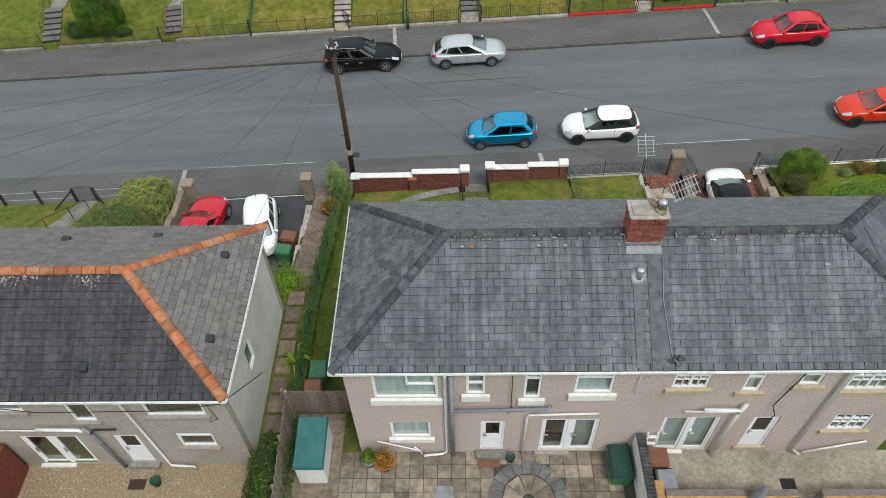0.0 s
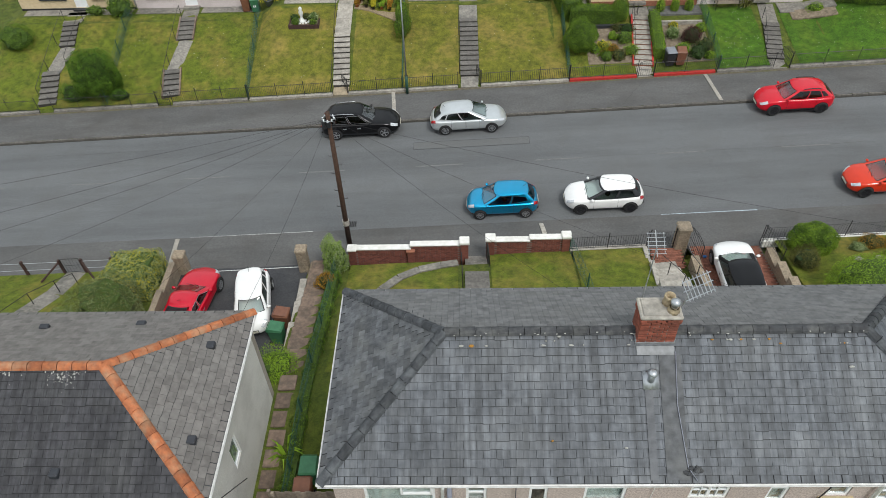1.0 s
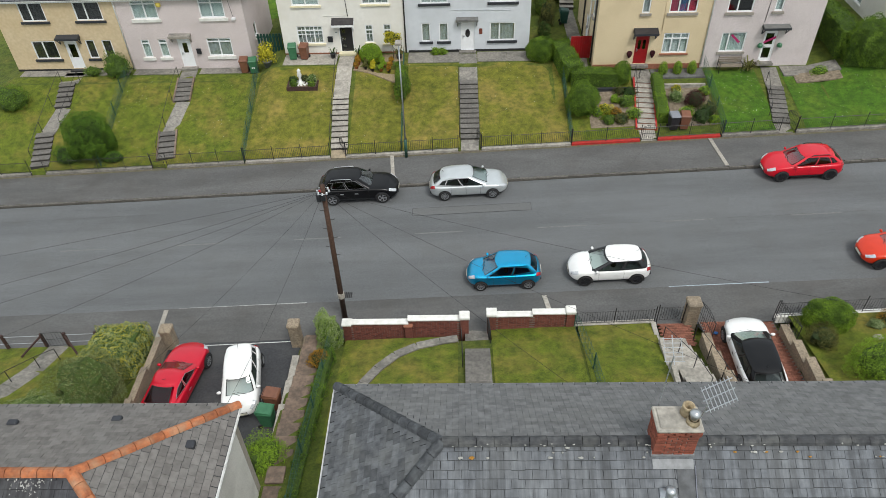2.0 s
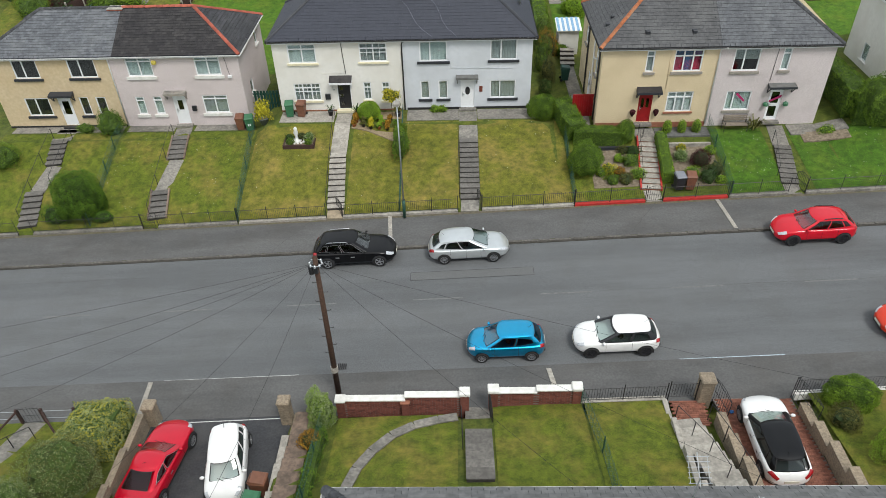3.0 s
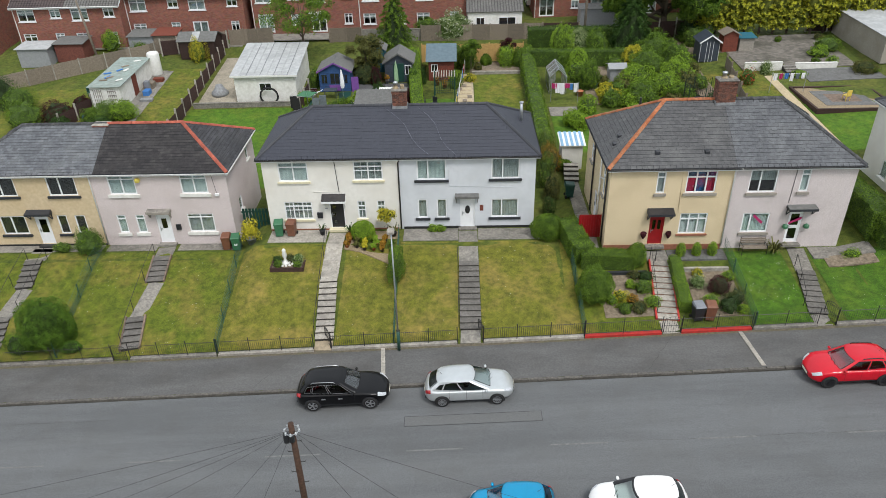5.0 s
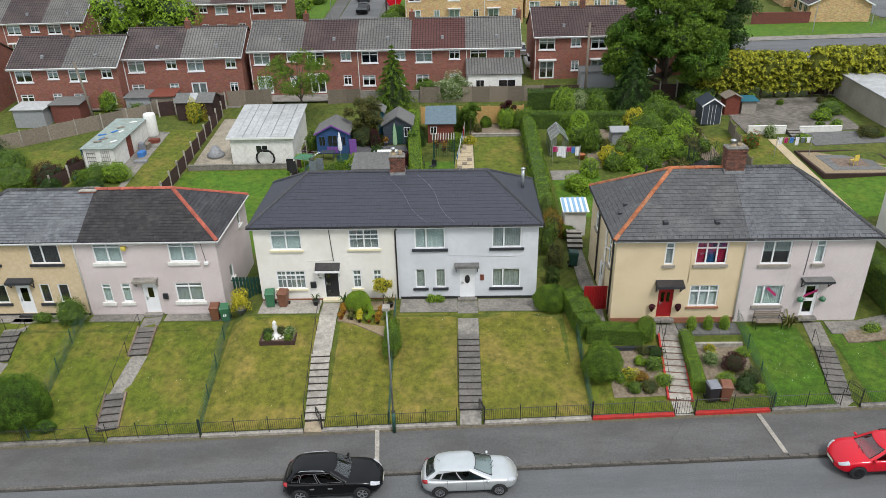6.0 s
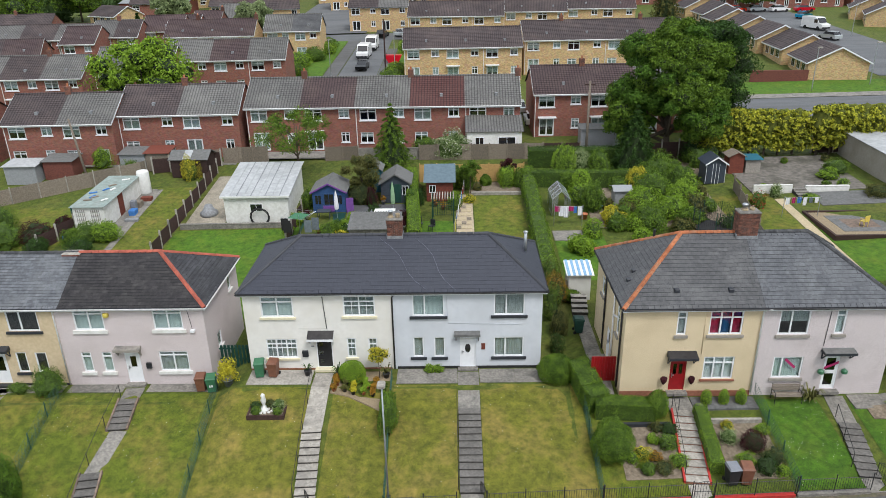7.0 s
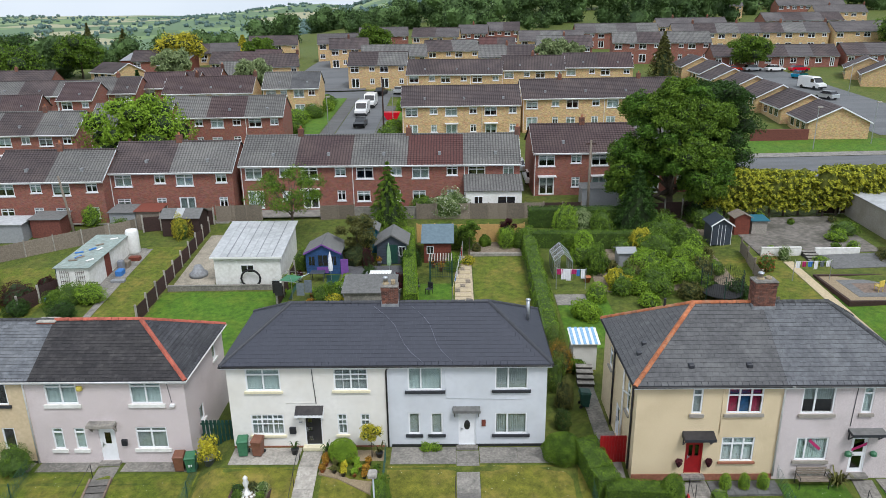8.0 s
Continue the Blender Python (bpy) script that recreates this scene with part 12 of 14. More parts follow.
part("pane", Mesh().quad((10.35, 71.1, z), (10.85, 71.1, z), (10.85, 71.1, z + 1.5), (10.35, 71.1, z + 1.9)), "glass_green", g)
shed("garden_shed", "small pale grey plastic shed", 15.0, 16.35, 72.8, 74.2, 1.5, "shed_grey", "shed_grey", "gable", rise=0.25, doors=((0.1, 0.65, 0.05, 1.4, "shed_grey"), (0.7, 1.25, 0.05, 1.4, "shed_grey")))
s = shed("garden_shed", "dark grey plastic shed with white edging", 24.3, 26.1, 77.4, 79.3, 1.95, "shed_dark", "shed_dark", "gable", "y", 0.6, doors=((0.2, 0.85, 0.05, 1.8, "shed_dark"), (0.95, 1.6, 0.05, 1.8, "shed_dark")), trim="white_pvc")
for x in (24.32, 24.9, 25.2, 25.5, 26.08):
    part("edge_strip", Mesh().box(x - 0.014, x + 0.014, 77.36, 77.4, G(25, 77.4) + 0.05, G(25, 77.4) + 1.95), "white_pvc", s)
shed("garden_shed", "small cream store with blue-striped roof sheet", 8.7, 10.2, 57.3, 58.8, 1.9, "dash_b_side", "plastic_white", "mono", rise=0.25, boards=False)
for k in range(5):
    solid("roof_stripe", Mesh().prism([(8.6 + 0.36 * k, 57.1, G(9.5, 57.3) + 1.97), (8.78 + 0.36 * k, 57.1, G(9.5, 57.3) + 1.97), (8.78 + 0.36 * k, 59.0, G(9.5, 57.3) + 2.29), (8.6 + 0.36 * k, 59.0, G(9.5, 57.3) + 2.29)], (0, 0, 0.02)), "stripe_blue", "faded blue stripe of a tarpaulin roof", "tarpaulin", "roof stripes")
staircase("garden_steps", (9.2, 55.2, G(9.2, 55)), (9.3, 56.8, G(9.2, 55) + 0.7), 1.0, 4, "step_stone", "riser_shade", "short stone steps beside a house")
path("side_passage", [(9.2, 46.5), (9.2, 55.2)], 0.9, "concrete", "concrete side passage beside a house", seg=1.2)
bin_("wheelie_bin", (8.7, 53.0, G(8.7, 53)), "green bin in a side passage", "plastic_dkgreen", "plastic_dkgreen", 90)
t = thing("trampoline", (21.7, 67.2, G(21.7, 67.2)), "black netted round trampoline", "trampoline")
z = G(21.7, 67.2)
part("bed", Mesh().lathe((21.7, 67.2, z + 0.6), [(1.5, 0), (1.5, 0.05)], 20), "rubber", t)
for a in range(7):
    c_, s_ = 21.7 + 1.55 * math.cos(a * 0.898), 67.2 + 1.55 * math.sin(a * 0.898)
    part("post", Mesh().tube([(c_, s_, z), (c_, s_, z + 2.4)], 0.025, 5), "plastic_dkgreen", t)
m = Mesh()
for a in range(64):
    c_, s_ = 21.7 + 1.53 * math.cos(a * 0.0982), 67.2 + 1.53 * math.sin(a * 0.0982)
    m.tube([(c_, s_, z + 0.65), (c_, s_, z + 2.35)], 0.007, 3, cap=False)
for k in range(18):
    m.tube([(21.7 + 1.53 * math.cos(a * 0.3142), 67.2 + 1.53 * math.sin(a * 0.3142), z + 0.65 + k * 0.1) for a in range(21)], 0.006, 3, cap=False)
part("netting", m, "rubber", t, kind="stuff")
for k, (x, y, r, h, mm) in enumerate(((17.2, 72.0, 1.4, 1.3, "leaf_bright"), (18.6, 74.5, 1.6, 1.6, "leaf_mid"), (20.6, 73.0, 1.3, 1.2, "leaf_bright"), (19.2, 70.6, 1.4, 1.2, "leaf_bright"), (17.0, 68.6, 1.4, 1.2, "leaf_mid"), (21.6, 76.0, 1.6, 1.6, "leaf_mid"), (19.8, 77.4, 1.6, 1.8, "leaf_mid"), (14.2, 69.4, 1.0, 0.9, "leaf_yellow"), (13.0, 72.2, 0.9, 1.6, "leaf_mid"), (15.6, 70.6, 1.0, 0.8, "leaf_olive"), (12.6, 75.4, 1.0, 1.5, "leaf_bright"), (20.4, 68.8, 1.1, 1.0, "leaf_mid"), (11.6, 77.0, 0.9, 1.0, "leaf_mid"), (17.6, 76.2, 1.0, 1.4, "leaf_yellow"), (11.6, 80.6, 1.1, 2.0, "leaf_bright"), (15.0, 80.2, 1.1, 1.6, "leaf_mid"), (13.2, 81.0, 1.1, 1.5, "leaf_pale"), (8.9, 57.4, 0.6, 0.6, "leaf_mid"), (12.2, 58.5, 0.9, 0.8, "leaf_mid"), (10.8, 64.5, 1.0, 0.8, "leaf_bright"))):
    bush("garden_shrub", (x, y, G(x, y)), (r, r, h), mm, "dense leafy shrub in a back garden", 1700, 0.1, 160 + k, 0.4)
flat("paving", R4(9.0, 11.4, 66.4, 68.2), G, "concrete", "paved corner under a washing line", "paving", 0.06)
for k, (x, y, mm) in enumerate(((13.6, 72.4, "cloth_blue"), (14.2, 71.2, "shed_red"), (15.2, 71.9, "shed_red"), (16.8, 72.2, "plastic_black"), (12.0, 70.6, "terracotta"))):
    solid("garden_tub", Mesh().lathe((x, y, G(x, y)), [(0.25, 0), (0.33, 0.45), (0.35, 0.45), (0.3, 0.4)], 12), mm, "round tub standing among shrubs", "tub", "garden tubs", smooth=True)
# left gardens
for k, (x, y, r, h, mm) in enumerate(((-35.0, 70.4, 1.4, 1.1, "leaf_purple"), (-33.6, 72.2, 0.9, 0.9, "leaf_purple"), (-30.2, 69.6, 1.2, 0.9, "leaf_mid"), (-28.6, 69.6, 1.1, 1.0, "leaf_bright"), (-31.6, 69.8, 1.0, 0.8, "leaf_mid"), (-37.6, 69.6, 1.6, 1.4, "leaf_mid"), (-29.6, 67.0, 1.0, 0.8, "leaf_dark"), (-25.6, 82.6, 0.9, 1.4, "leaf_yellow"), (-39.5, 72.5, 1.5, 1.6, "leaf_mid"), (-42.0, 74.0, 1.6, 1.8, "leaf_dark"), (-34.2, 68.6, 0.9, 0.8, "leaf_dark"), (-36.2, 86.6, 1.1, 1.3, "leaf_bright"), (-32.6, 85.4, 0.9, 1.0, "leaf_mid"))):
    bush("garden_shrub", (x, y, G(x, y)), (r, r, h), mm, "leafy shrub in a back garden", 1300, 0.09, 190 + k, 0.45)
lawn("lawn", R4(-41.5, -33.0, 64.5, 77.0), "grass", "rough green back lawn with a worn patch", 0.03, 1.0)
garden_chair(-34.0, 75.0, 30, "plastic_dkgreen", "dark green plastic garden chair on a lawn")
# gardens on the other side
flat("garden_path", [(28.95, 58), (29.75, 58), (29.75, 73), (28.95, 73)], G, "sill_stone", "long buff garden path", "path", 0.05)
sp = thing("sand_pit", (32.6, 67, G(32.6, 67)), "timber-edged gravel terrace with a square of grey slabs", "sand pit")
zz = G(32, 64.5) + 0.25
part("surface", Mesh().box(30.2, 36.5, 64.6, 69.8, zz - 0.4, zz), "gravel", sp)
for x0, x1, y0, y1 in ((30.0, 36.7, 64.4, 64.6), (30.0, 36.7, 69.8, 70.0), (30.0, 30.2, 64.6, 69.8), (36.5, 36.7, 64.6, 69.8)):
    part("edging_board", Mesh().box(x0, x1, y0, y1, zz - 0.4, zz + 0.12), "wood_brown", sp)
for x0, x1, y0, y1 in ((31.3, 35.4, 65.5, 66.3), (31.3, 35.4, 68.2, 69.0), (31.3, 32.1, 66.3, 68.2), (34.6, 35.4, 66.3, 68.2)):
    part("slab_border", Mesh().box(x0, x1, y0, y1, zz, zz + 0.02), "slab_grey", sp)
part("paved_centre", Mesh().box(32.1, 34.6, 66.3, 68.2, zz, zz + 0.015), "slab_brown", sp)
garden_chair(33.3, 66.6, 200, "yellow_plastic", "yellow plastic garden chair on paving", zz - 0.1)
flat("patio", R4(27.6, 38, 74.6, 84), G, "concrete_dark", "weathered concrete terrace at a garden end", "paving", 0.07)
low_wall("garden_wall", [(27.6, 74.4), (31.0, 74.4)], 0.2, (G(29, 74.4) + 0.75,), "white_paint", "white-painted terrace wall")
low_wall("garden_wall", [(32.2, 74.4), (36.0, 74.4)], 0.2, (G(34, 74.4) + 0.5,), "white_paint", "white-painted terrace wall")
staircase("garden_steps", (31.6, 72.6, G(31.6, 72.6)), (31.6, 74.6, G(31.6, 74.6) + 0.3), 1.1, 4, "concrete", "riser_shade", "concrete steps between white terrace walls")
flat("gravel_bed", R4(32.3, 39, 71.2, 74.2), G, "slab_grey", "grey gravel slope below a terrace", "flower bed", 0.06)
panel_fence("panel_fence", (24.4, 62.0), (26.3, 75.5), 1.1, "weathered slatted fence between back gardens", "wood_fence", "wood_fence", 6)
bush("flowering_shrub", (26.9, 71.6, G(26.9, 71.6)), (0.8, 0.8, 0.8), "leaf_mid", "red-flowering shrub at a garden wall", 900, 0.08, 222.1, 0.5, second="flower_red", share=0.25)
bush("garden_shrub", (29.2, 73.6, G(29.2, 73.6)), (0.5, 0.5, 0.7), "leaf_pale", "pale shrub before a white wall", 500, 0.08, 223.1, 0.5)
hedge("clipped_hedge", [(24.9, 56.5), (26.6, 60)], 1.2, 1.6, "leaf_mid", "green hedge behind a house", 90, 0.08, 12.4)
hedge("clipped_hedge", [(37.5, 58), (39.5, 63)], 1.8, 1.8, "leaf_bright", "green hedge across a lawn", 80, 0.09, 12.9)
shed("garage", "grey rendered garage with a pale flat roof", 39.9, 47.0, 74.5, 84.5, 2.4, "dash_b", "sheet_roof", "mono", rise=0.3, boards=False)
shed("store", "small brick store with felt roof", 27.2, 28.6, 79.6, 81.0, 1.7, "shed_red", "wood_fence", "gable", "y", 0.35, boards=False)
shed("store", "low pale store with teal roof", 28.8, 30.2, 79.6, 81.0, 1.3, "sill_grey", "shed_teal", "mono", rise=0.1, boards=False)
for k, (x, y, r, h, mm) in enumerate(((37.0, 79.0, 1.2, 0.8, "leaf_mid"), (35.6, 77.4, 0.9, 0.6, "leaf_bright"), (37.8, 73.0, 1.0, 0.6, "leaf_olive"), (40.5, 70.0, 1.5, 1.2, "leaf_mid"))):
    bush("garden_shrub", (x, y, G(x, y)), (r, r, h), mm, "low shrub beside a terrace", 800, 0.09, 230 + k, 0.45)
# trees at the garden ends
oak = ((-3.6, 0.0, 6.2, 2.9), (-1.4, -1.0, 9.6, 2.8), (0.6, 0.4, 11.7, 2.5), (2.7, 0.2, 8.8, 2.8), (3.4, -0.6, 5.6, 2.3), (0.4, -2.0, 6.4, 3.2), (-4.4, -0.4, 3.8, 2.1), (2.6, -1.6, 3.9, 2.4), (-1.6, 1.4, 5.0, 2.8), (3.9, 0.6, 10.0, 1.6), (-3.0, 0.8, 10.6, 1.9))
tree("oak_tree", (22.6, 85.0, G(22.6, 85)), 13.6, 6.7, "leaf_mid", "large spreading green broadleaf tree with uneven crown", 0, 620, 0.16, 2.2, 0.16, 0.5, second="leaf_oak", lobes=oak)
tree("poplar_tree", (29.0, 88.0, G(29, 88)), 13.0, 2.0, "leaf_dark", "tall slender green tree", 16, 520, 0.15, 4.2, 0.12, 0.22, clump=0.6)
tree("ash_tree", (-14.3, 81.5, G(-14.3, 81.5)), 6.9, 3.9, "leaf_mid", "airy light green tree with bare limbs", 18, 260, 0.12, 7.2, 0.42, 0.16, flat=0.9, open_crown=True, clump=0.24)
conifer("conifer", (18.6, 81.6, G(18.6, 81.6)), 6.4, 3.0, "leaf_dark", "dark green bushy conifer beside a hedge", 9000, 0.13, 1.4)
conifer("conifer", (-5.3, 84.6, G(-5.3, 84.6)), 6.4, 2.5, "leaf_mid", "green pointed conifer behind garden sheds", 8500, 0.12, 2.4)
bush("flowering_shrub", (0.9, 86.6, G(1, 86.6)), (2.2, 1.2, 1.7), "leaf_pale", "white-flowering shrub above a board fence", 2600, 0.1, 240.1, 0.4, second="flower_white", share=0.1)
bush("climber", (-2.0, 87.2, G(-2, 87)), (1.6, 0.8, 1.3), "leaf_mid", "green climber beside a terrace house", 1300, 0.1, 241.1, 0.5)
yh = lambda x, y: G(x, y) - 0.1


def golden_row(x0, x1, y, seed, top):
    """Golden conifers grown together: bare stems below, layered drooping sprays above."""
    rnd = random.Random(seed)
    z0 = G((x0 + x1) / 2, y)
    b = thing("conifer_hedge", ((x0 + x1) / 2, y, z0), "tall golden conifer hedge with ragged top and bare stems", "hedge", "golden hedges")
    bright, deep, core, sprays = Mesh(), Mesh(), Mesh(), ([], [])
    n = round((x1 - x0) / 1.45)
    for i in range(n + 1):
        x = x0 + (x1 - x0) * i / n
        part("stem", Mesh().tube([(x, y + rnd.uniform(-0.2, 0.2), z0 - 0.1), (x + rnd.uniform(-0.2, 0.2), y, z0 + top * 0.8)], 0.13, 6, 0.05), "bark", b)
        core.blob((x, y, z0 + 1.5 + (top - 1.5) * 0.5), (0.95, 0.9, (top - 1.5) * 0.46), 0.3, 7, seed + i)
        for lay in range(11):
            zz = z0 + 0.9 + (top - 1.0) * (lay + rnd.uniform(0, 0.7)) / 11
            k = (zz - z0 - 0.9) / (top - 0.9)
            R = 1.55 * (0.82 + 0.3 * math.sin(math.pi * min(1, k * 1.1))) * (1 if k < 0.85 else 0.75)
            for f in range(13):
                a = rnd.uniform(0, 6.283)
                L = R * rnd.uniform(0.8, 1.15)
                for q in range(48):
                    u = 0.45 + 0.55 * rnd.random()
                    w = 0.3 * (1.1 - u)
                    p = Vector((x + math.cos(a) * L * u + rnd.gauss(0, w), y + math.sin(a) * L * u * 0.85 + rnd.gauss(0, w), zz + 0.16 - 0.34 * u * u + rnd.gauss(0, 0.05)))
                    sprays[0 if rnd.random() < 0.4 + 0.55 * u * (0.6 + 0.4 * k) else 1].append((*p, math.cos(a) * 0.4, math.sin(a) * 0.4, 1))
    leaves(bright, np.array(sprays[0]), 0.11, rnd, 0.55)
    leaves(deep, np.array(sprays[1]), 0.11, rnd, 0.55)
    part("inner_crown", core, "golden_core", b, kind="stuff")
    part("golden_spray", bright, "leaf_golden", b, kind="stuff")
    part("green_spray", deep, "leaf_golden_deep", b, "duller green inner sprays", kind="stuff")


golden_row(26.6, 35.4, 84.7, 5, 4.9)
golden_row(37.6, 46.0, 84.4, 8, 5.2)
panel_fence("panel_fence", (18.6, 84.4), (27.4, 84.9), 1.7, "dark brown fence panels beneath a large tree", n=5)
panel_fence("panel_fence", (37.4, 84.9), (46.0, 84.6), 1.8, "dark brown fence panels under a golden hedge", n=4)
flat("planting_ground", R4(12.6, 24.0, 68.6, 77.2), G, "soil", "bare garden soil between shrubs", "flower bed", 0.05)
flat("planting_ground", R4(18.4, 27.4, 79.6, 84.3), G, "soil", "bare shaded soil under a large tree", "flower bed", 0.05)
rq = random.Random(31)
for k in range(26):
    x, y = rq.uniform(12.0, 23.2), rq.uniform(66.0, 77.0)
    r = rq.uniform(0.5, 1.15)
    bush("garden_shrub", (x, y, G(x, y)), (r, r, r * rq.uniform(0.7, 1.2)), rq.choice(("leaf_mid", "leaf_bright", "leaf_mid", "leaf_olive", "leaf_dark")), "leafy shrub in a crowded back garden", 620, 0.11, 300 + k, 0.5)
for k in range(14):
    x, y = rq.uniform(18.8, 27.0), rq.uniform(81.0, 84.0)
    bush("garden_shrub", (x, y, G(x, y)), (1.0, 0.9, rq.uniform(0.7, 1.3)), rq.choice(("leaf_dark", "leaf_mid")), "shade-grown shrub under a large tree", 520, 0.11, 340 + k, 0.5)
for k in range(22):
    x, y = rq.choice(((-11.8, 71.0), (-10.6, 74.8), (-5.0, 72.0), (-1.2, 78.6), (-6.4, 79.0), (1.4, 74.6), (-9.2, 68.6), (-3.4, 76.6)))
    x, y = x + rq.uniform(-1.3, 1.3), y + rq.uniform(-0.9, 0.9)
    r = rq.uniform(0.3, 0.65)
    bush("garden_shrub", (x, y, G(x, y)), (r, r, r * rq.uniform(0.8, 1.5)), rq.choice(("leaf_mid", "leaf_bright", "leaf_olive", "leaf_orange", "leaf_yellow", "leaf_dark")), "small shrub among garden buildings", 420, 0.09, 370 + k, 0.5)
for k in range(16):
    x, y = rq.uniform(28.0, 39.0), rq.choice((rq.uniform(74.8, 76.0), rq.uniform(81.0, 83.8), rq.uniform(71.5, 74.0)))
    r = rq.uniform(0.2, 0.6)
    bush("terrace_plant", (x, y, G(x, y) + 0.05), (r, r, r * rq.uniform(0.6, 1.1)), rq.choice(("leaf_mid", "leaf_bright", "leaf_olive")), "small plant growing on a weathered terrace", 320, 0.08, 420 + k, 0.5, category="plant")
flat("yard", R4(-29.9, -28.1, 70.6, 80.2), G, "concrete", "cluttered concrete strip beside a glazed store", "paving", 0.045)
p = thing("telegraph_pole", (14.4, 84.2, G(14.4, 84)), "pale wooden telegraph pole behind gardens", "utility pole")
part("shaft", Mesh().tube([(14.4, 84.2, G(14.4, 84) - 0.2), (14.4, 84.2, 12.6)], 0.15, 8, 0.11), "wood_fence", p, smooth=True)
part("cross_arm", Mesh().box(13.9, 14.9, 84.15, 84.25, 12.2, 12.32), "wood_brown", p)
p = thing("telegraph_pole", (-37.2, 84.5, G(-37.2, 84)), "leaning pale wooden telegraph pole", "utility pole")
part("shaft", Mesh().tube([(-36.6, 83.5, G(-37.2, 84) - 0.2), (-37.8, 84.5, 9.6)], 0.14, 8, 0.1), "wood_fence", p, smooth=True)


# ---- the estate behind ----
def terrace(name, label, x, y, length, yaw, n, wall, roofs, he=5.0, depth=8.0, rise=2.3, near=True, south="auto", z=None, seed=1, chim=True, doors=True, storey=2):
    """A row of houses, built along x from its south-west eave corner and then turned."""
    zb = (far_z(x + length / 2, y + 3)) if z is None else z
    r = thing(name, (0, 0, 0), label, "terrace", "estate houses")
    rn = random.Random(seed)
    u = length / n
    m = Mesh()
    f = Face((0, 0), (1, 0))
    ops, frames = [], []
    for i in range(n):
        a = i * u
        if storey == 2:
            ups = ((a + 0.5, a + 2.3, he - 1.65, he - 0.4), (a + u - 1.75, a + u - 0.6, he - 1.35, he - 0.4))
            lows = ((a + 0.5, a + 1.9, 0.9, 2.05), (a + u - 1.75, a + u - 0.75, 0.9, 2.1)) if rn.random() < 0.35 else ((a + 0.6, a + 2.3, 0.15, 2.15), (a + u - 1.6, a + u - 0.7, 1.0, 2.1))
            ops += [*ups, *lows]
        else:
            ops += [(a + 0.5, a + 1.9, 0.9, 2.05), (a + u - 1.9, a + u - 0.9, 0.1, 2.1)]
    pierced(m, (0, 0), (1, 0), length, -1.5, he, 0.3, ops)
    m.box(0, length, depth - 0.3, depth, -1.5, he)
    m.prism([(0, 0.3, -1.5), (0, depth - 0.3, -1.5), (0, depth - 0.3, he), (0, depth / 2, he + rise), (0, 0.3, he)], (0.3, 0, 0))
    m.prism([(length - 0.3, 0.3, -1.5), (length - 0.3, depth - 0.3, -1.5), (length - 0.3, depth - 0.3, he), (length - 0.3, depth / 2, he + rise), (length - 0.3, 0.3, he)], (0.3, 0, 0))
    part("wall", m, wall, r)
    # Near-black sheet, the gloom of the rooms in its colour
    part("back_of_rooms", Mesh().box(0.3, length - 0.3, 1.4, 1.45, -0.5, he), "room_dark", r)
    for a, b, c, d in ops:
        q = Mesh()
        tall = c < 0.5
        t = 0.14 if tall else 0.09
        levels = [(c, c + t), (d - t, d)] + ([] if tall else [(d - (d - c) * 0.3, d - (d - c) * 0.3 + t * 0.8)])
        lattice(q, f, [(a, a + t), (b - t, b), ((a + b) / 2 - t / 2, (a + b) / 2 + t / 2)], levels, -0.12, -0.04)
        if not tall:
            f.box(q, a - 0.08, b + 0.08, -0.05, 0.08, c - 0.09, c)
        w = part("door" if tall else "window", q, "white_pvc", r)
        q = Mesh()
        f.box(q, a + t, b - t, -0.1, -0.09, c + t, d - t)
        if not near:
            k = len(w.data.polygons)
            me = w.data
            q2 = Mesh()
            q2.v, q2.f = [tuple(v.co) for v in me.vertices], [tuple(pl.vertices) for pl in me.polygons]
            q2.add(q.v, q.f)
            me.clear_geometry()
            me.from_pydata(q2.v, [], q2.f)
            me.materials.append(MT["glass_black"])
            me.polygons.foreach_set("material_index", [0] * k + [1] * (len(me.polygons) - k))
            continue
        part("pane", q, "glass", w)
        if rn.random() < 0.85:
            q = Mesh()
            k = rn.choice((0.5, 0.8, 1.0))
            f.box(q, a + t, b - t, -0.22, -0.2, d - (d - c) * k, d - t)
            part("blind", q, rn.choice(("blind_white", "blind_grey", "blind_green")), w)
        if tall and near and rn.random() < 0.5:
            q = Mesh()
            f.box(q, a - 0.15, b + 0.15, 0.0, 0.6, d + 0.08, d + 0.2)
            part("hood", q, "white_pvc", w)
    ev = 0.3
    sl = math.hypot(depth / 2 + ev, rise * (depth / 2 + ev) / (depth / 2))
    k = rise / (depth / 2)
    for i in range(n):
        a, b = i * u - (0.15 if i == 0 else 0), (i + 1) * u + (0.15 if i == n - 1 else 0)
        q = Mesh()
        rows = 15 if near else 7
        run, prof = depth / 2 + ev, []
        for j in range(rows):
            v0, v1 = run * j / rows, run * (j + 1) / rows
            prof += [(v0, he + (v0 - ev) * k - 0.03 if j == 0 else he + (v0 - ev) * k + 0.012), (v0, he + (v0 - ev) * k + 0.05)]
        prof.append((run, he + rise + 0.02))
        prof = [(v - ev, zz_) for v, zz_ in prof] + [(depth + ev - v, zz_) for v, zz_ in prof[-2::-1]]
        q.add([(xx, yy, zz_) for yy, zz_ in prof for xx in (a, b)], [(2 * j, 2 * j + 1, 2 * j + 3, 2 * j + 2) for j in range(len(prof) - 1)])
        part("roof", q, roofs[i % len(roofs)], r)
    part("ridge", Mesh().tube([(-0.15, depth / 2, he + rise + 0.03), (length + 0.15, depth / 2, he + rise + 0.03)], 0.12, 6), roofs[0], r)
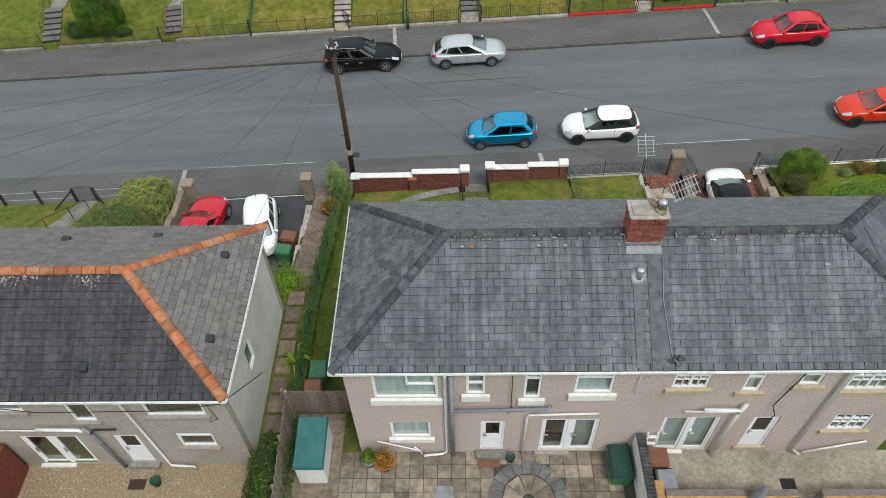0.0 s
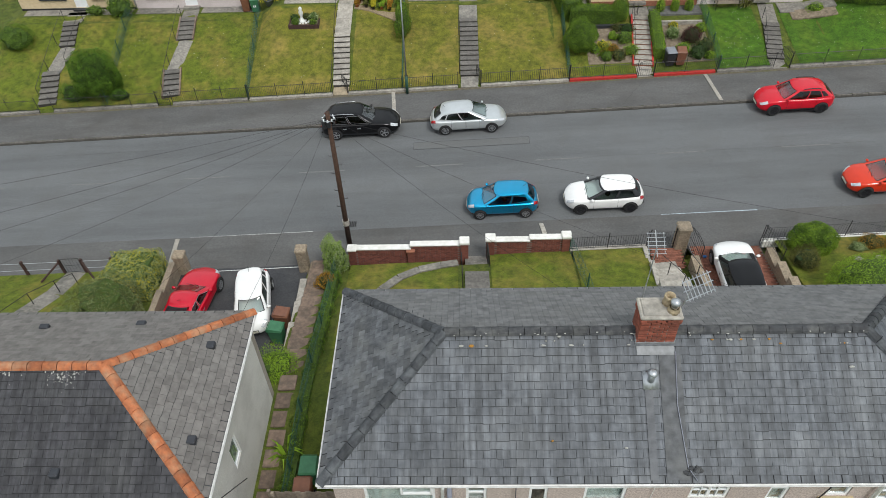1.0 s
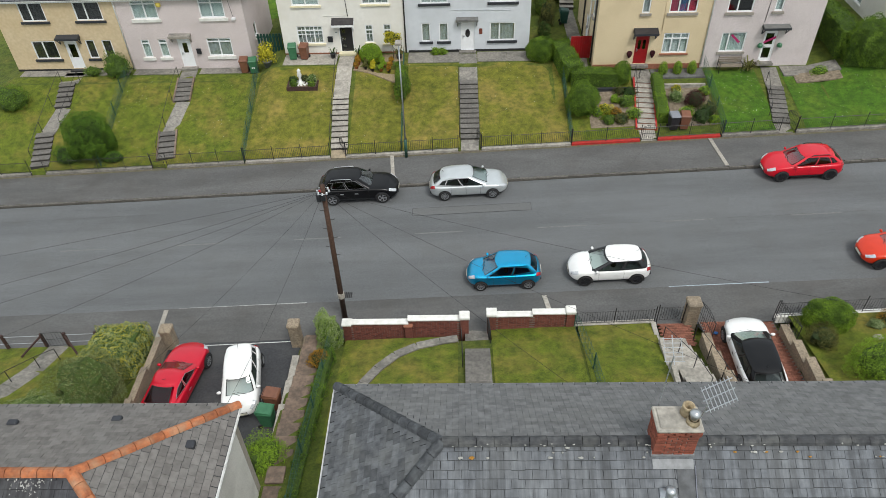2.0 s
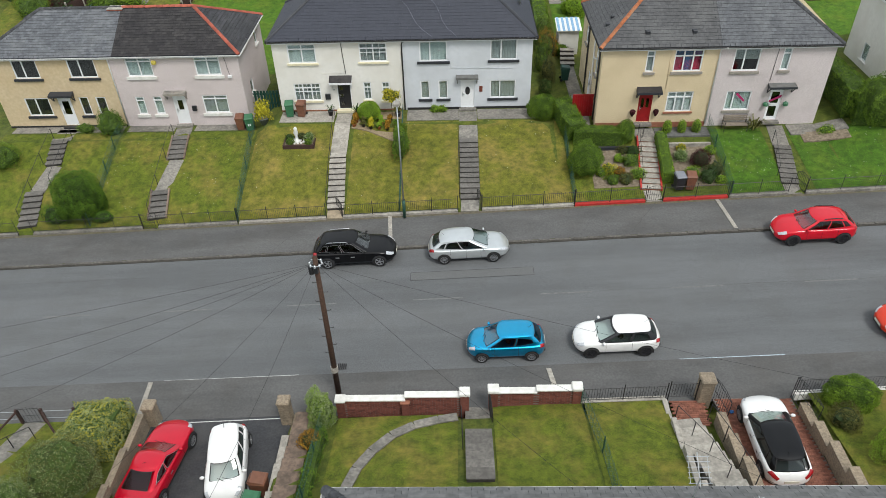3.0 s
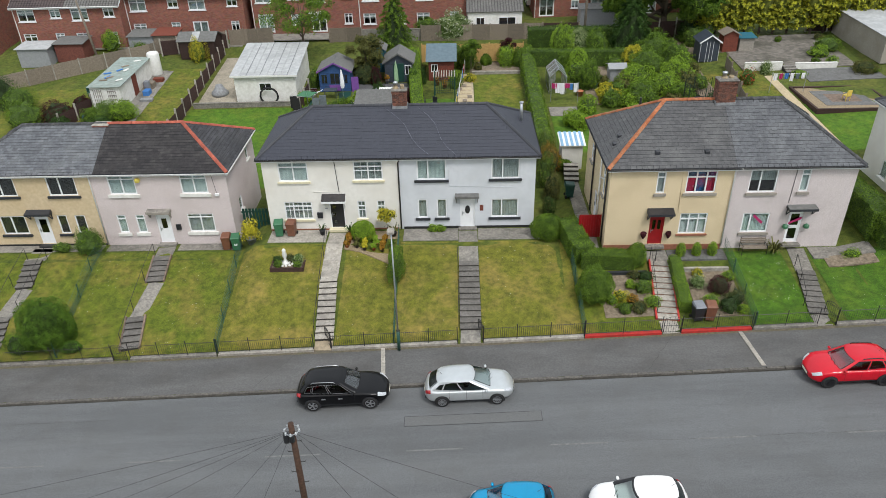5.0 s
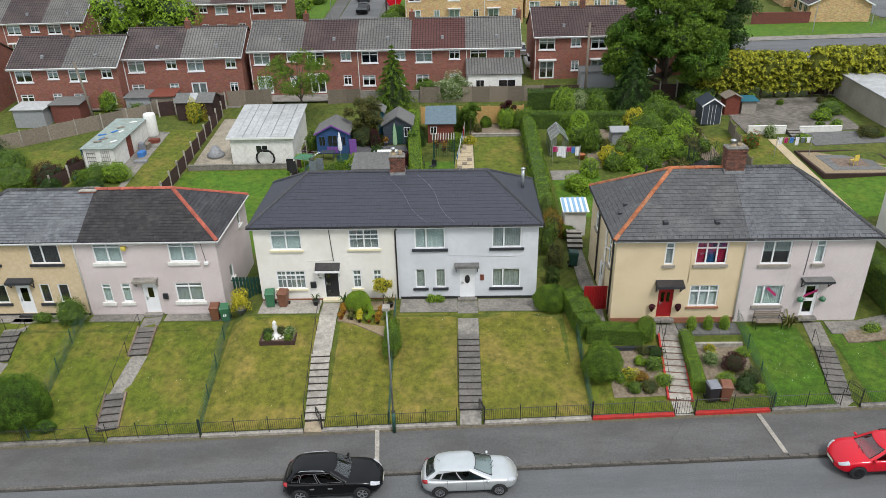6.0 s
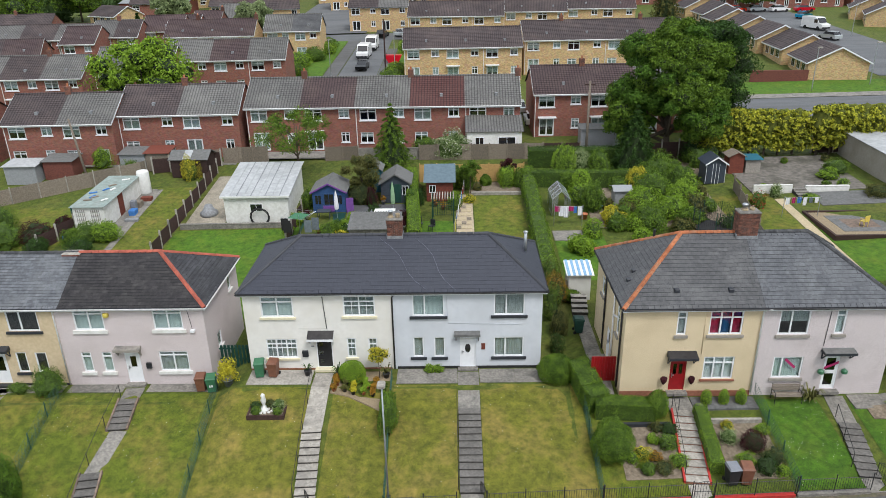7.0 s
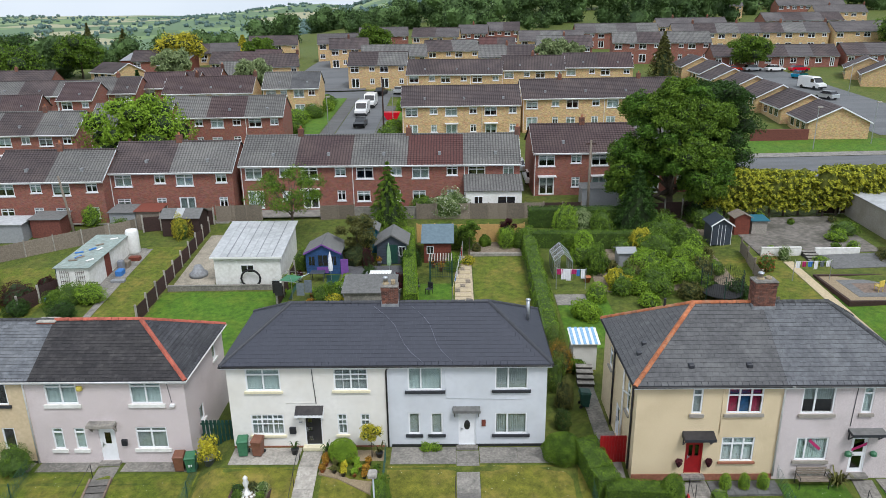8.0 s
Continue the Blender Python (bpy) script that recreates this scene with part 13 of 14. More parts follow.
    part("fascia_board", Mesh().box(-0.1, length + 0.1, -ev - 0.03, -ev + 0.01, he - ev * k - 0.18, he - ev * k + 0.0), "white_pvc", r)
    part("gutter", Mesh().tube([(-0.1, -ev - 0.08, he - ev * k - 0.03), (length + 0.1, -ev - 0.08, he - ev * k - 0.03)], 0.06, 6), "pipe_white" if near else "anthracite", r)
    for xx in (0.0, length):
        part("barge_board", Mesh().prism([(xx - 0.16 if xx == 0 else xx + 0.14, -ev, he - ev * k - 0.15), (xx - 0.16 if xx == 0 else xx + 0.14, depth / 2, he + rise - 0.12), (xx - 0.16 if xx == 0 else xx + 0.14, depth / 2, he + rise + 0.04), (xx - 0.16 if xx == 0 else xx + 0.14, -ev, he - ev * k + 0.03)], (0.02, 0, 0)), "white_pvc" if near else "roof_far", r)
    if near:
        for i in range(n):
            part("downpipe", Mesh().tube([(i * u + 0.12, -0.06, he - 0.2), (i * u + 0.12, -0.06, 0.0)], 0.045, 6), "pipe_white", r) if i % 2 == 0 else None
            q = Mesh().box(i * u + u * 0.55, i * u + u * 0.55 + 0.3, 1.0, 1.4, he + 1.0 * k + 0.02, he + 1.4 * k + 0.12)
            part("roof_vent", q, "lead", r)
    if chim:
        for i in range(0, n, 2):
            c = part("chimney", Mesh().bbox((i + 1) * u - 0.3, (i + 1) * u + 0.3, depth / 2 - 0.25, depth / 2 + 0.25, he + rise - 0.3, he + rise + 0.75, 0.02), "brick_sooty", r)
            part("chimney_pot", Mesh().lathe(((i + 1) * u, depth / 2, he + rise + 0.75), [(0.13, 0), (0.1, 0.3)], 8), "terracotta", c)
    r.matrix_basis = pose(x, y, zb, 0, 0, yaw)
    return r


RB, YB = "brick_red", "brick_yellow"
rr_, rg_, rm_, rb_ = "roof_red", "roof_grey", "roof_maroon", "roof_brown"
t1 = "red brick terrace with patchwork tiled roofs and white windows"
t2 = "yellow brick terrace with brown tiled roof and white windows"
terrace("terrace_house_row", t1, -21.3, 89.6, 29.4, -0.6, 5, RB, (rg_, rr_, rg_, rm_, rg_), z=4.5, seed=2)
terrace("terrace_house_row", t1, -34.7, 88.4, 12.8, 1.2, 2, RB, (rb_, rg_), z=4.15, seed=3)
terrace("terrace_house_row", t1, -46.0, 86.4, 11.4, 1.2, 2, RB, (rb_, rg_), z=3.75, seed=4)
terrace("terrace_house_row", t1, -60.0, 86.0, 11.4, 1.0, 2, RB, (rb_, rg_), z=3.4, seed=5)
terrace("terrace_house_row", t1, 10.0, 93.0, 17.4, 1.0, 3, RB, (rr_, rr_, rg_), z=4.85, seed=6)
s = shed("house_extension", "white rendered lean-to extension with tiled roof", 2.4, 8.1, 86.4, 89.4, 2.45, "white_paint", "roof_grey", "mono", rise=1.0, wins=((0.9, 1.7, 0.9, 1.8), (3.3, 5.0, 1.0, 1.8)), boards=False, z=4.75)
rows = (
    # x, y, length, yaw, units, wall, roofs, height
    (-69.5, 107.8, 21.5, 1.3, 4, RB, (rg_, rg_, rb_), 5.0), (-48.2, 112.5, 10.5, 3.0, 2, RB, (rg_,), 5.0), (-38.8, 116.6, 15.9, 3.0, 3, RB, (rg_, rr_, rg_), 5.0),
    (-47.8, 138.2, 15.0, 2.8, 3, YB, (rr_,), 5.0), (-31.6, 141.4, 9.6, 2.0, 2, YB, (rg_, "slate_d"), 5.0),
    (-6.2, 121.3, 17.4, 1.4, 3, YB, (rb_,), 5.0), (11.8, 124.9, 24.5, 2.0, 4, YB, (rb_,), 5.0),
    (-20.7, 170.6, 12.4, -1.0, 2, YB, (rb_, rg_), 5.0), (-7.4, 154.2, 18.0, -4.0, 3, YB, (rb_,), 5.0), (10.8, 157.2, 12.0, -4.0, 2, YB, (rb_,), 5.0), (23.0, 158.9, 13.2, -4.0, 2, YB, (rb_, rr_), 5.0),
    (-19.9, 189.0, 15.4, 6.0, 3, YB, (rg_,), 4.6), (7.4, 184.5, 12.6, -5.0, 2, YB, (rg_, rb_), 4.4), (-4.9, 199.0, 13.2, 8.0, 2, YB, (rb_, rg_), 4.4), (8.4, 203.4, 9.0, 0.0, 2, YB, (rm_, rb_), 4.4),
    (22.1, 197.5, 13.4, -5.0, 2, RB, (rg_, rb_), 5.0), (19.7, 217.2, 17.6, 0.0, 3, YB, ("roof_far", rg_), 4.6), (-10.6, 239.0, 14.0, -6.0, 2, YB, (rb_, "roof_far"), 4.6), (3.3, 245.5, 9.0, -6.0, 2, RB, ("roof_far",), 4.6), (12.6, 252.6, 10.2, -4.0, 2, RB, ("roof_far", rb_), 4.6),
    (41.5, 201.4, 23.6, -7.0, 4, RB, (rg_, rb_, rg_), 5.0), (62.3, 222.0, 41.0, -6.0, 7, YB, ("roof_far", rb_, rg_), 5.0), (104.0, 216.3, 22.0, 2.0, 3, YB, ("roof_far",), 5.0), (38.0, 236.0, 24.0, -2.0, 4, RB, ("roof_far", rg_), 4.6), (66.0, 250.0, 22.0, 2.0, 4, YB, ("roof_far",), 4.6),
    (118.0, 337.0, 7.0, -5.0, 1, YB, ("roof_far",), 5.0), (137.0, 330.0, 27.0, -3.0, 5, RB, ("roof_far",), 5.0), (133.0, 289.0, 18.0, -5.0, 3, YB, ("roof_far",), 5.0), (104.0, 262.0, 26.0, 2.0, 4, RB, ("roof_far", rb_), 4.6),
    (-63.8, 134.4, 5.6, 2.0, 1, RB, (rr_,), 5.0), (-61.6, 140.6, 8.0, 3.0, 2, RB, (rg_, rb_), 5.0), (-54.4, 145.4, 7.0, 5.0, 1, RB, (rr_,), 5.0), (-53.4, 153.2, 6.2, 2.0, 1, RB, (rr_,), 4.0), (-50.0, 158.4, 5.4, 2.0, 1, RB, (rr_,), 4.0), (-93.0, 150.0, 26.0, 2.0, 4, RB, (rb_, rg_), 3.4), (-92.0, 131.0, 24.0, 12.0, 4, RB, (rb_, rr_), 3.4), (-100.0, 168.0, 16.0, 5.0, 2, RB, (rb_,), 3.2),
    (-57.6, 194.0, 11.0, 3.0, 2, YB, (rb_, rr_), 3.4), (-45.0, 187.2, 6.0, 2.0, 1, YB, (rr_,), 4.4), (-40.1, 175.0, 8.0, 14.0, 1, YB, (rb_,), 4.6), (-47.0, 168.0, 7.0, 14.0, 1, YB, (rg_,), 4.0), (-81.9, 206.0, 8.0, 6.0, 1, RB, (rb_,), 3.2), (-77.0, 226.0, 12.0, 4.0, 2, YB, ("roof_far", rb_), 3.4), (-66.0, 221.0, 8.0, 10.0, 1, YB, ("roof_far",), 3.6), (-58.0, 232.0, 14.0, 8.0, 2, YB, (rb_,), 4.6), (-30.0, 205.0, 10.0, 8.0, 2, YB, (rb_,), 5.0), (-36.0, 222.0, 12.0, 8.0, 2, YB, ("roof_far",), 5.0), (-27.0, 244.0, 15.0, 4.0, 2, RB, ("roof_far",), 5.0),
)
for k, (x, y, L, yw, n, wl_, rf, he) in enumerate(rows):
    terrace("terrace_house_row", t1 if wl_ == RB else t2, x, y, L, yw, n, wl_, rf, he, near=y < 160, seed=20 + k, chim=k % 3 == 0)


def bungalow(x, y, yaw, w=8.0, d=9.0, he=2.5, rise=2.0, label="yellow brick bungalow with brown tiled gable roof"):
    """A gable-fronted bungalow; its ridge runs along its own y."""
    b = thing("bungalow", (0, 0, 0), label, "bungalow", "estate houses")
    part("wall", Mesh().prism([(-w / 2, 0, -1.5), (w / 2, 0, -1.5), (w / 2, 0, he), (0, 0, he + rise), (-w / 2, 0, he)], (0, d, 0)), YB, b)
    for sg in (-1, 1):
        q = Mesh()
        X = lambda v: sg * (w / 2 + 0.35) * (1 - v)
        Z = lambda v: he - 0.17 + (rise + 0.2) * v
        prof = [(X(j / 10), Z(j / 10) + o) for j in range(10) for o in ((-0.03 if j == 0 else 0.015), 0.055)] + [(X(1), Z(1) + 0.02)]
        q.add([(xx, yy, zz_) for xx, zz_ in prof for yy in (-0.3, d + 0.3)], [(2 * j, 2 * j + 1, 2 * j + 3, 2 * j + 2) for j in range(len(prof) - 1)])
        part("roof", q, "roof_brown", b)
        part("barge_board", Mesh().prism([(sg * (w / 2 + 0.35), -0.33, he - 0.3), (0, -0.33, he + rise - 0.12), (0, -0.33, he + rise + 0.08), (sg * (w / 2 + 0.35), -0.33, he - 0.12)], (0, 0.03, 0)), "white_pvc", b)
        part("fascia_board", Mesh().box(sg * (w / 2 + 0.36) - 0.02, sg * (w / 2 + 0.36) + 0.02, -0.3, d + 0.3, he - 0.32, he - 0.14), "white_pvc", b)
    f = Face((-w / 2, 0), (0, -1))
    for a in (1.2, 3.6, 6.2):
        q = Mesh()
        q.box(-w / 2 - 0.04, -w / 2 + 0.02, a, a + 1.5, 0.9, 2.1)
        wn_ = part("window", q, "white_pvc", b)
        for o in (0.07, 0.78):
            part("pane", Mesh().box(-w / 2 - 0.05, -w / 2 - 0.03, a + o, a + o + 0.64, 0.97, 2.03), "glass_black", wn_)
    b.matrix_basis = pose(x, y, far_z(x, y), 0, 0, yaw)


for x, y, yw in ((55.0, 116.2, -8), (55.6, 126.6, -5), (55.4, 136.0, -4), (55.2, 146.2, -4), (55.0, 156.2, -3), (55.6, 164.6, -3), (55.0, 175.0, -3), (84.8, 157.7, -25), (86.4, 167.0, -25), (92.0, 146.0, -25), (98.0, 152.0, -25), (-76.0, 190.5, 60)):
    bungalow(x, y, yw)
terrace("bungalow_row", "low row of houses with grey-brown tiled roof", 62.5, 189.0, 28.0, -5, 5, RB, ("roof_brown", "roof_far"), 2.6, 8.0, 2.2, False, seed=77, chim=False, storey=1)
terrace("bungalow_row", "low row of houses with grey-brown tiled roof", 92.0, 186.5, 26.0, -2, 5, RB, ("roof_brown", "roof_far"), 2.6, 8.0, 2.2, False, seed=78, chim=False, storey=1)
s = shed("school_hall", "long low building with a pale glazed roof", -86, -68, 209, 217, 3.0, "shed_red", "lead", "mono", rise=1.5, boards=False, z=far_z(-77, 212))
# estate streets, verges
strip("street", -17.2, -11.0, 97, 168, "asphalt", "grey estate street with parked vans", "road", 0.05, 4, far_z)
strip("street_footway", -19.6, -17.3, 97, 160, "asphalt_pavement", "asphalt footway beside an estate street", "pavement", 0.1, 4, far_z)
strip("street_footway", -10.9, -9.2, 97, 150, "asphalt_pavement", "asphalt footway beside an estate street", "pavement", 0.1, 4, far_z)
strip("street", -30.0, 0.0, 160, 168, "asphalt", "grey estate street crossing", "road", 0.06, 4, far_z)
strip("street", -36, -17, 168, 262, "asphalt", "grey estate street going uphill", "road", 0.3, 4, far_z)
strip("street", 62, 76, 118, 186, "asphalt", "grey estate street beside bungalows", "road", 0.05, 4, far_z)
strip("street", 34, 110, 96.5, 107, "asphalt", "grey side street behind a golden hedge", "road", 0.05, 3, far_z)
strip("street_footway", 34, 110, 107.0, 109.0, "concrete", "pale footway beside a side street", "pavement", 0.1, 3, far_z)
strip("green_verge", 34, 120, 109.1, 116, "grass_lush", "bright mown grass verge", "lawn", 0.06, 3, far_z)
strip("green_verge", -31, -19.8, 118, 160, "grass_lush", "bright mown grass verge beside a street", "lawn", 0.06, 4, far_z)
strip("green_verge", -9.0, -6.2, 118, 150, "grass_lush", "bright mown grass verge beside a street", "lawn", 0.06, 4, far_z)
low_wall("boundary_wall", [(43, 116.5), (51, 116.3)], 0.25, (far_z(47, 116) + 1.5,), "brick_wall_red", "brown brick wall beside a bungalow", zf=far_z)


def van(x, y, yaw, mm, label, L=5.2, W=2.0, H=2.3):
    """A panel van seen far off."""
    v = thing("van", (0, 0, 0), label, "van", "estate vehicles")
    m = Mesh().prism([(-L / 2, -W / 2, 0.35), (L / 2, -W / 2, 0.35), (L / 2, -W / 2, 1.05), (L * 0.33, -W / 2, 1.25), (L * 0.2, -W / 2, H - 0.1), (L * 0.12, -W / 2, H), (-L / 2, -W / 2, H)], (0, W, 0))
    part("body", m, mm, v)
    part("windscreen", Mesh().prism([(L * 0.332, -W * 0.44, 1.3), (L * 0.332, W * 0.44, 1.3), (L * 0.215, W * 0.42, H - 0.2), (L * 0.215, -W * 0.42, H - 0.2)], (0.07, 0, 0.05)), "glass_black", v)
    for sg in (-1, 1):
        part("side_window", Mesh().box(L * 0.1, L * 0.26, sg * W / 2 - 0.012, sg * W / 2 + 0.012, 1.3, H - 0.35), "glass_black", v)
        for xx in (L * 0.3, -L * 0.3):
            part("wheel", Mesh().tube([(xx, sg * W * 0.36, 0.36), (xx, sg * W * 0.51, 0.36)], 0.36, 12), "rubber", v)
    part("bumper", Mesh().bbox(L / 2 - 0.1, L / 2 + 0.08, -W / 2, W / 2, 0.3, 0.6, 0.04), "plastic_black", v)
    v.matrix_basis = pose(x, y, far_z(x, y) + 0.05, 0, 0, yaw)


van(-14.6, 142.5, -92, "paint_white", "white panel van parked on an estate street")
van(-14.0, 150.5, -92, "paint_white", "white panel van parked on an estate street")
van(71.0, 158.0, -70, "paint_white", "white panel van parked by bungalows")


def far_car(x, y, yaw, mm, label):
    L, W, H = 4.2, 1.76, 1.46
    v = thing("car", (0, 0, 0), label, "car", "estate vehicles")
    part("body", Mesh().prism([(-L / 2, -W / 2, 0.3), (L / 2, -W / 2, 0.3), (L / 2, -W / 2, 0.7), (L * 0.25, -W / 2, 0.92), (-L * 0.42, -W / 2, 0.95), (-L / 2, -W / 2, 0.85)], (0, W, 0)), mm, v)
    part("glass", Mesh().prism([(L * 0.24, -W * 0.44, 0.9), (L * 0.05, -W * 0.38, H - 0.04), (-L * 0.32, -W * 0.38, H - 0.04), (-L * 0.44, -W * 0.44, 0.93)], (0, W * 0.82, 0)), "glass_black", v)
    part("roof", Mesh().bbox(-L * 0.32, L * 0.06, -W * 0.4, W * 0.4, H - 0.06, H, 0.03), mm, v)
    for sg in (-1, 1):
        for xx in (L * 0.31, -L * 0.31):
            part("wheel", Mesh().tube([(xx, sg * W * 0.34, 0.31), (xx, sg * W * 0.51, 0.31)], 0.31, 12), "rubber", v)
    v.matrix_basis = pose(x, y, far_z(x, y) + 0.06, 0, 0, yaw)


for x, y, yw, mm, lb in ((-13.8, 132.5, -92, "paint_black", "black hatchback parked on an estate street"), (-13.2, 163.5, 80, "paint_black", "black car in a street crossing"), (-9.5, 164.5, 80, "paint_silver", "silver car in a street crossing"), (-5.6, 166.0, 80, "paint_white", "white car in a street crossing"), (-22.5, 196.0, 90, "paint_red", "red car on an uphill street"), (-22.0, 205.0, 90, "paint_red", "red car on an uphill street"), (69.5, 183, 5, "paint_silver", "silver car before low houses"), (74, 182, 5, "paint_white", "white car before low houses"), (79, 181, 5, "paint_crimson", "dark red car before low houses"), (68.5, 147, 110, "paint_silver", "silver car beside a white van"), (75, 172, 40, "paint_blue", "blue car beside a white van"), (65, 183.5, 5, "paint_orange", "orange-red car before low houses"), (-26, 215, 60, "paint_white", "white car on a hill street"), (-30, 217, 60, "paint_silver", "silver car on a hill street"), (10.4, 98.5, 90, "paint_white", "white car between two terraces"), (9.2, 104, 90, "paint_silver", "grey car between two terraces")):
    far_car(x, y, yw, mm, lb)
s = solid("skip", Mesh().prism([(-9.9, 137.0, far_z(-9, 137) + 0.1), (-8.2, 137.0, far_z(-9, 137) + 0.1), (-7.6, 137.0, far_z(-9, 137) + 1.3), (-10.6, 137.0, far_z(-9, 137) + 1.3)], (0, 1.7, 0)), "paint_red", "red steel rubbish skip on a verge", "skip")
for x, y in ((-18.3, 128.0), (-8.6, 134.0), (58, 113.0), (49.0, 110.5), (74, 150)):
    p = thing("lamp_post", (x, y, far_z(x, y)), "slim grey street lamp", "street lamp", "estate lamps")
    part("column", Mesh().tube([(x, y, far_z(x, y)), (x, y, far_z(x, y) + 5.6)], 0.07, 6, 0.05), "galv", p)
    part("lantern", Mesh().bbox(x - 0.12, x + 0.5, y - 0.1, y + 0.1, far_z(x, y) + 5.55, far_z(x, y) + 5.72, 0.03), "concrete_pale", p)
p = thing("telegraph_pole", (-9.6, 128, far_z(-9.6, 128)), "dark telegraph pole beside a street", "utility pole")
part("shaft", Mesh().tube([(-9.6, 128, far_z(-9.6, 128)), (-9.6, 128, far_z(-9.6, 128) + 8.5)], 0.14, 8, 0.1), "wood_brown", p)

# sheds and walls behind the first terraces
for k, (x, y, w_, mm, rf) in enumerate(((-33.6, 84.9, 2.6, "shed_grey", "felt_grey"), (-30.9, 84.9, 2.4, "wood_fence", "shed_red"), (-44.5, 82.6, 3.2, "shed_grey", "sheet_roof"), (-41.0, 83.6, 3.0, "brick_wall_red", "felt_grey"))):
    shed("back_store", "low store at the end of a terrace garden", x, x + w_, y, y + 2.2, 1.9, mm, rf, "mono", rise=0.2, boards=False)
shed("back_store", "pale grey store under flat roof", 14.6, 19.0, 88.5, 90.5, 2.0, "shed_grey", "felt_grey", "mono", rise=0.1, boards=False)
flat("yard", R4(-21, 8.5, 86.9, 89.5), lambda x, y: 4.5, "concrete", "concrete yards behind a brick terrace", "paving", 0.04)
flat("yard", R4(10.2, 27, 86.2, 93.0), lambda x, y: 4.65, "concrete_pale", "pale paved yards behind a brick terrace", "paving", 0.04)
flat("yard", R4(-46, -22, 86.2, 88.6), lambda x, y: 4.1, "concrete", "concrete yards behind a brick terrace", "paving", 0.04)

# ---- estate trees and far woods ----
k = 0
for nm, x, y, h, sp, mm, lb in (
    ("estate_tree", -37.5, 103.0, 10.2, 5.6, "leaf_bright", "large bright green round-headed tree"), ("estate_tree", 69.0, 184.0, 7.4, 4.6, "leaf_mid", "round-headed green tree by a car park"), ("estate_tree", -98, 180, 9.5, 7, "leaf_mid", "green tree at an estate edge"), ("estate_tree", -108, 176, 10, 8, "leaf_dark", "dark green tree at an estate edge"),
    ("estate_tree", -112, 205, 10, 8, "leaf_dark", "dark green tree at an estate edge"), ("estate_tree", -92, 200, 10, 5.5, "leaf_mid", "green tree among houses"), ("estate_tree", -62, 182, 8, 4, "leaf_pale", "pale green tree among houses"), ("estate_tree", -72, 215, 9, 6, "leaf_yellow", "yellow-green tree among houses"), ("estate_tree", -118, 160, 9, 6, "leaf_mid", "green tree at an estate edge"), ("estate_tree", -20.5, 226, 9, 5, "leaf_mid", "green tree among houses"),
    ("estate_tree", -48, 205, 8, 4, "leaf_mid", "green tree among houses"), ("estate_tree", -27, 150, 4.5, 3.4, "leaf_pale", "pale flowering bushy tree beside a gable"), ("estate_tree", -2, 170, 5, 2.5, "leaf_pale", "pale young tree among roofs"), ("estate_tree", 24, 185, 8, 3.5, "leaf_pale", "pale young tree among roofs"), ("estate_tree", 29, 187, 7, 3.0, "leaf_pale", "pale young tree among roofs"), ("estate_tree", -40, 168, 7, 3.6, "leaf_pale", "pale green tree among roofs"), ("estate_tree", -62, 112, 5, 2.5, "leaf_mid", "small tree among houses"), ("estate_tree", -80, 136, 6, 3.2, "leaf_mid", "green tree among houses"), ("estate_tree", 41, 128, 6.5, 4, "leaf_dark", "dark green tree behind a larger one"), ("estate_tree", 118, 210, 9, 6, "leaf_mid", "green tree at an estate edge"), ("estate_tree", -125, 190, 10, 8, "leaf_dark", "dark green tree at an estate edge")):
    k += 1
    tree(nm, (x, y, far_z(x, y)), h, sp, mm, lb, 14, 380 if y < 130 else 240, 0.26 if y < 130 else 0.36, 30 + k * 1.7, 0.25, 0.3, group="estate trees", limbs=3)
for x, y, h, sp, mm in ((-61, 160, 6.5, 1.6, "leaf_dark"), (47, 176, 9.5, 4.0, "leaf_olive"), (-116, 255, 14, 4.5, "leaf_olive"), (-58, 226, 8, 4, "leaf_yellow"), (-126, 240, 9, 5, "leaf_dark"), (36.0, 118, 6, 1.6, "leaf_mid"), (-106, 258, 12, 4.5, "leaf_olive")):
    conifer("estate_conifer", (x, y, far_z(x, y)), h, sp, mm, "pointed conifer standing among houses", 3600, 0.3, x * 0.13 + 20)
for k, (x, y, r, h) in enumerate(((-26.5, 125, 2.0, 1.5), (-24.0, 129, 1.8, 1.3), (-25.0, 136, 2.2, 1.6), (-23.0, 141, 2.0, 1.5), (-22.0, 147, 1.8, 1.3), (-22.6, 152, 2.0, 1.4), (-7.8, 128, 1.8, 1.2), (-8.0, 124, 2.2, 1.2), (-7.2, 145, 1.5, 1.6), (64, 113, 3.0, 1.6), (70, 113, 3.0, 1.6), (-27.5, 119, 2.0, 1.6))):
    bush("verge_shrub", (x, y, far_z(x, y)), (r, r, h), "leaf_mid" if k % 2 else "leaf_bright", "rounded clipped shrub on a grass verge", 900, 0.15, 260 + k, 0.2, group="verge shrubs")


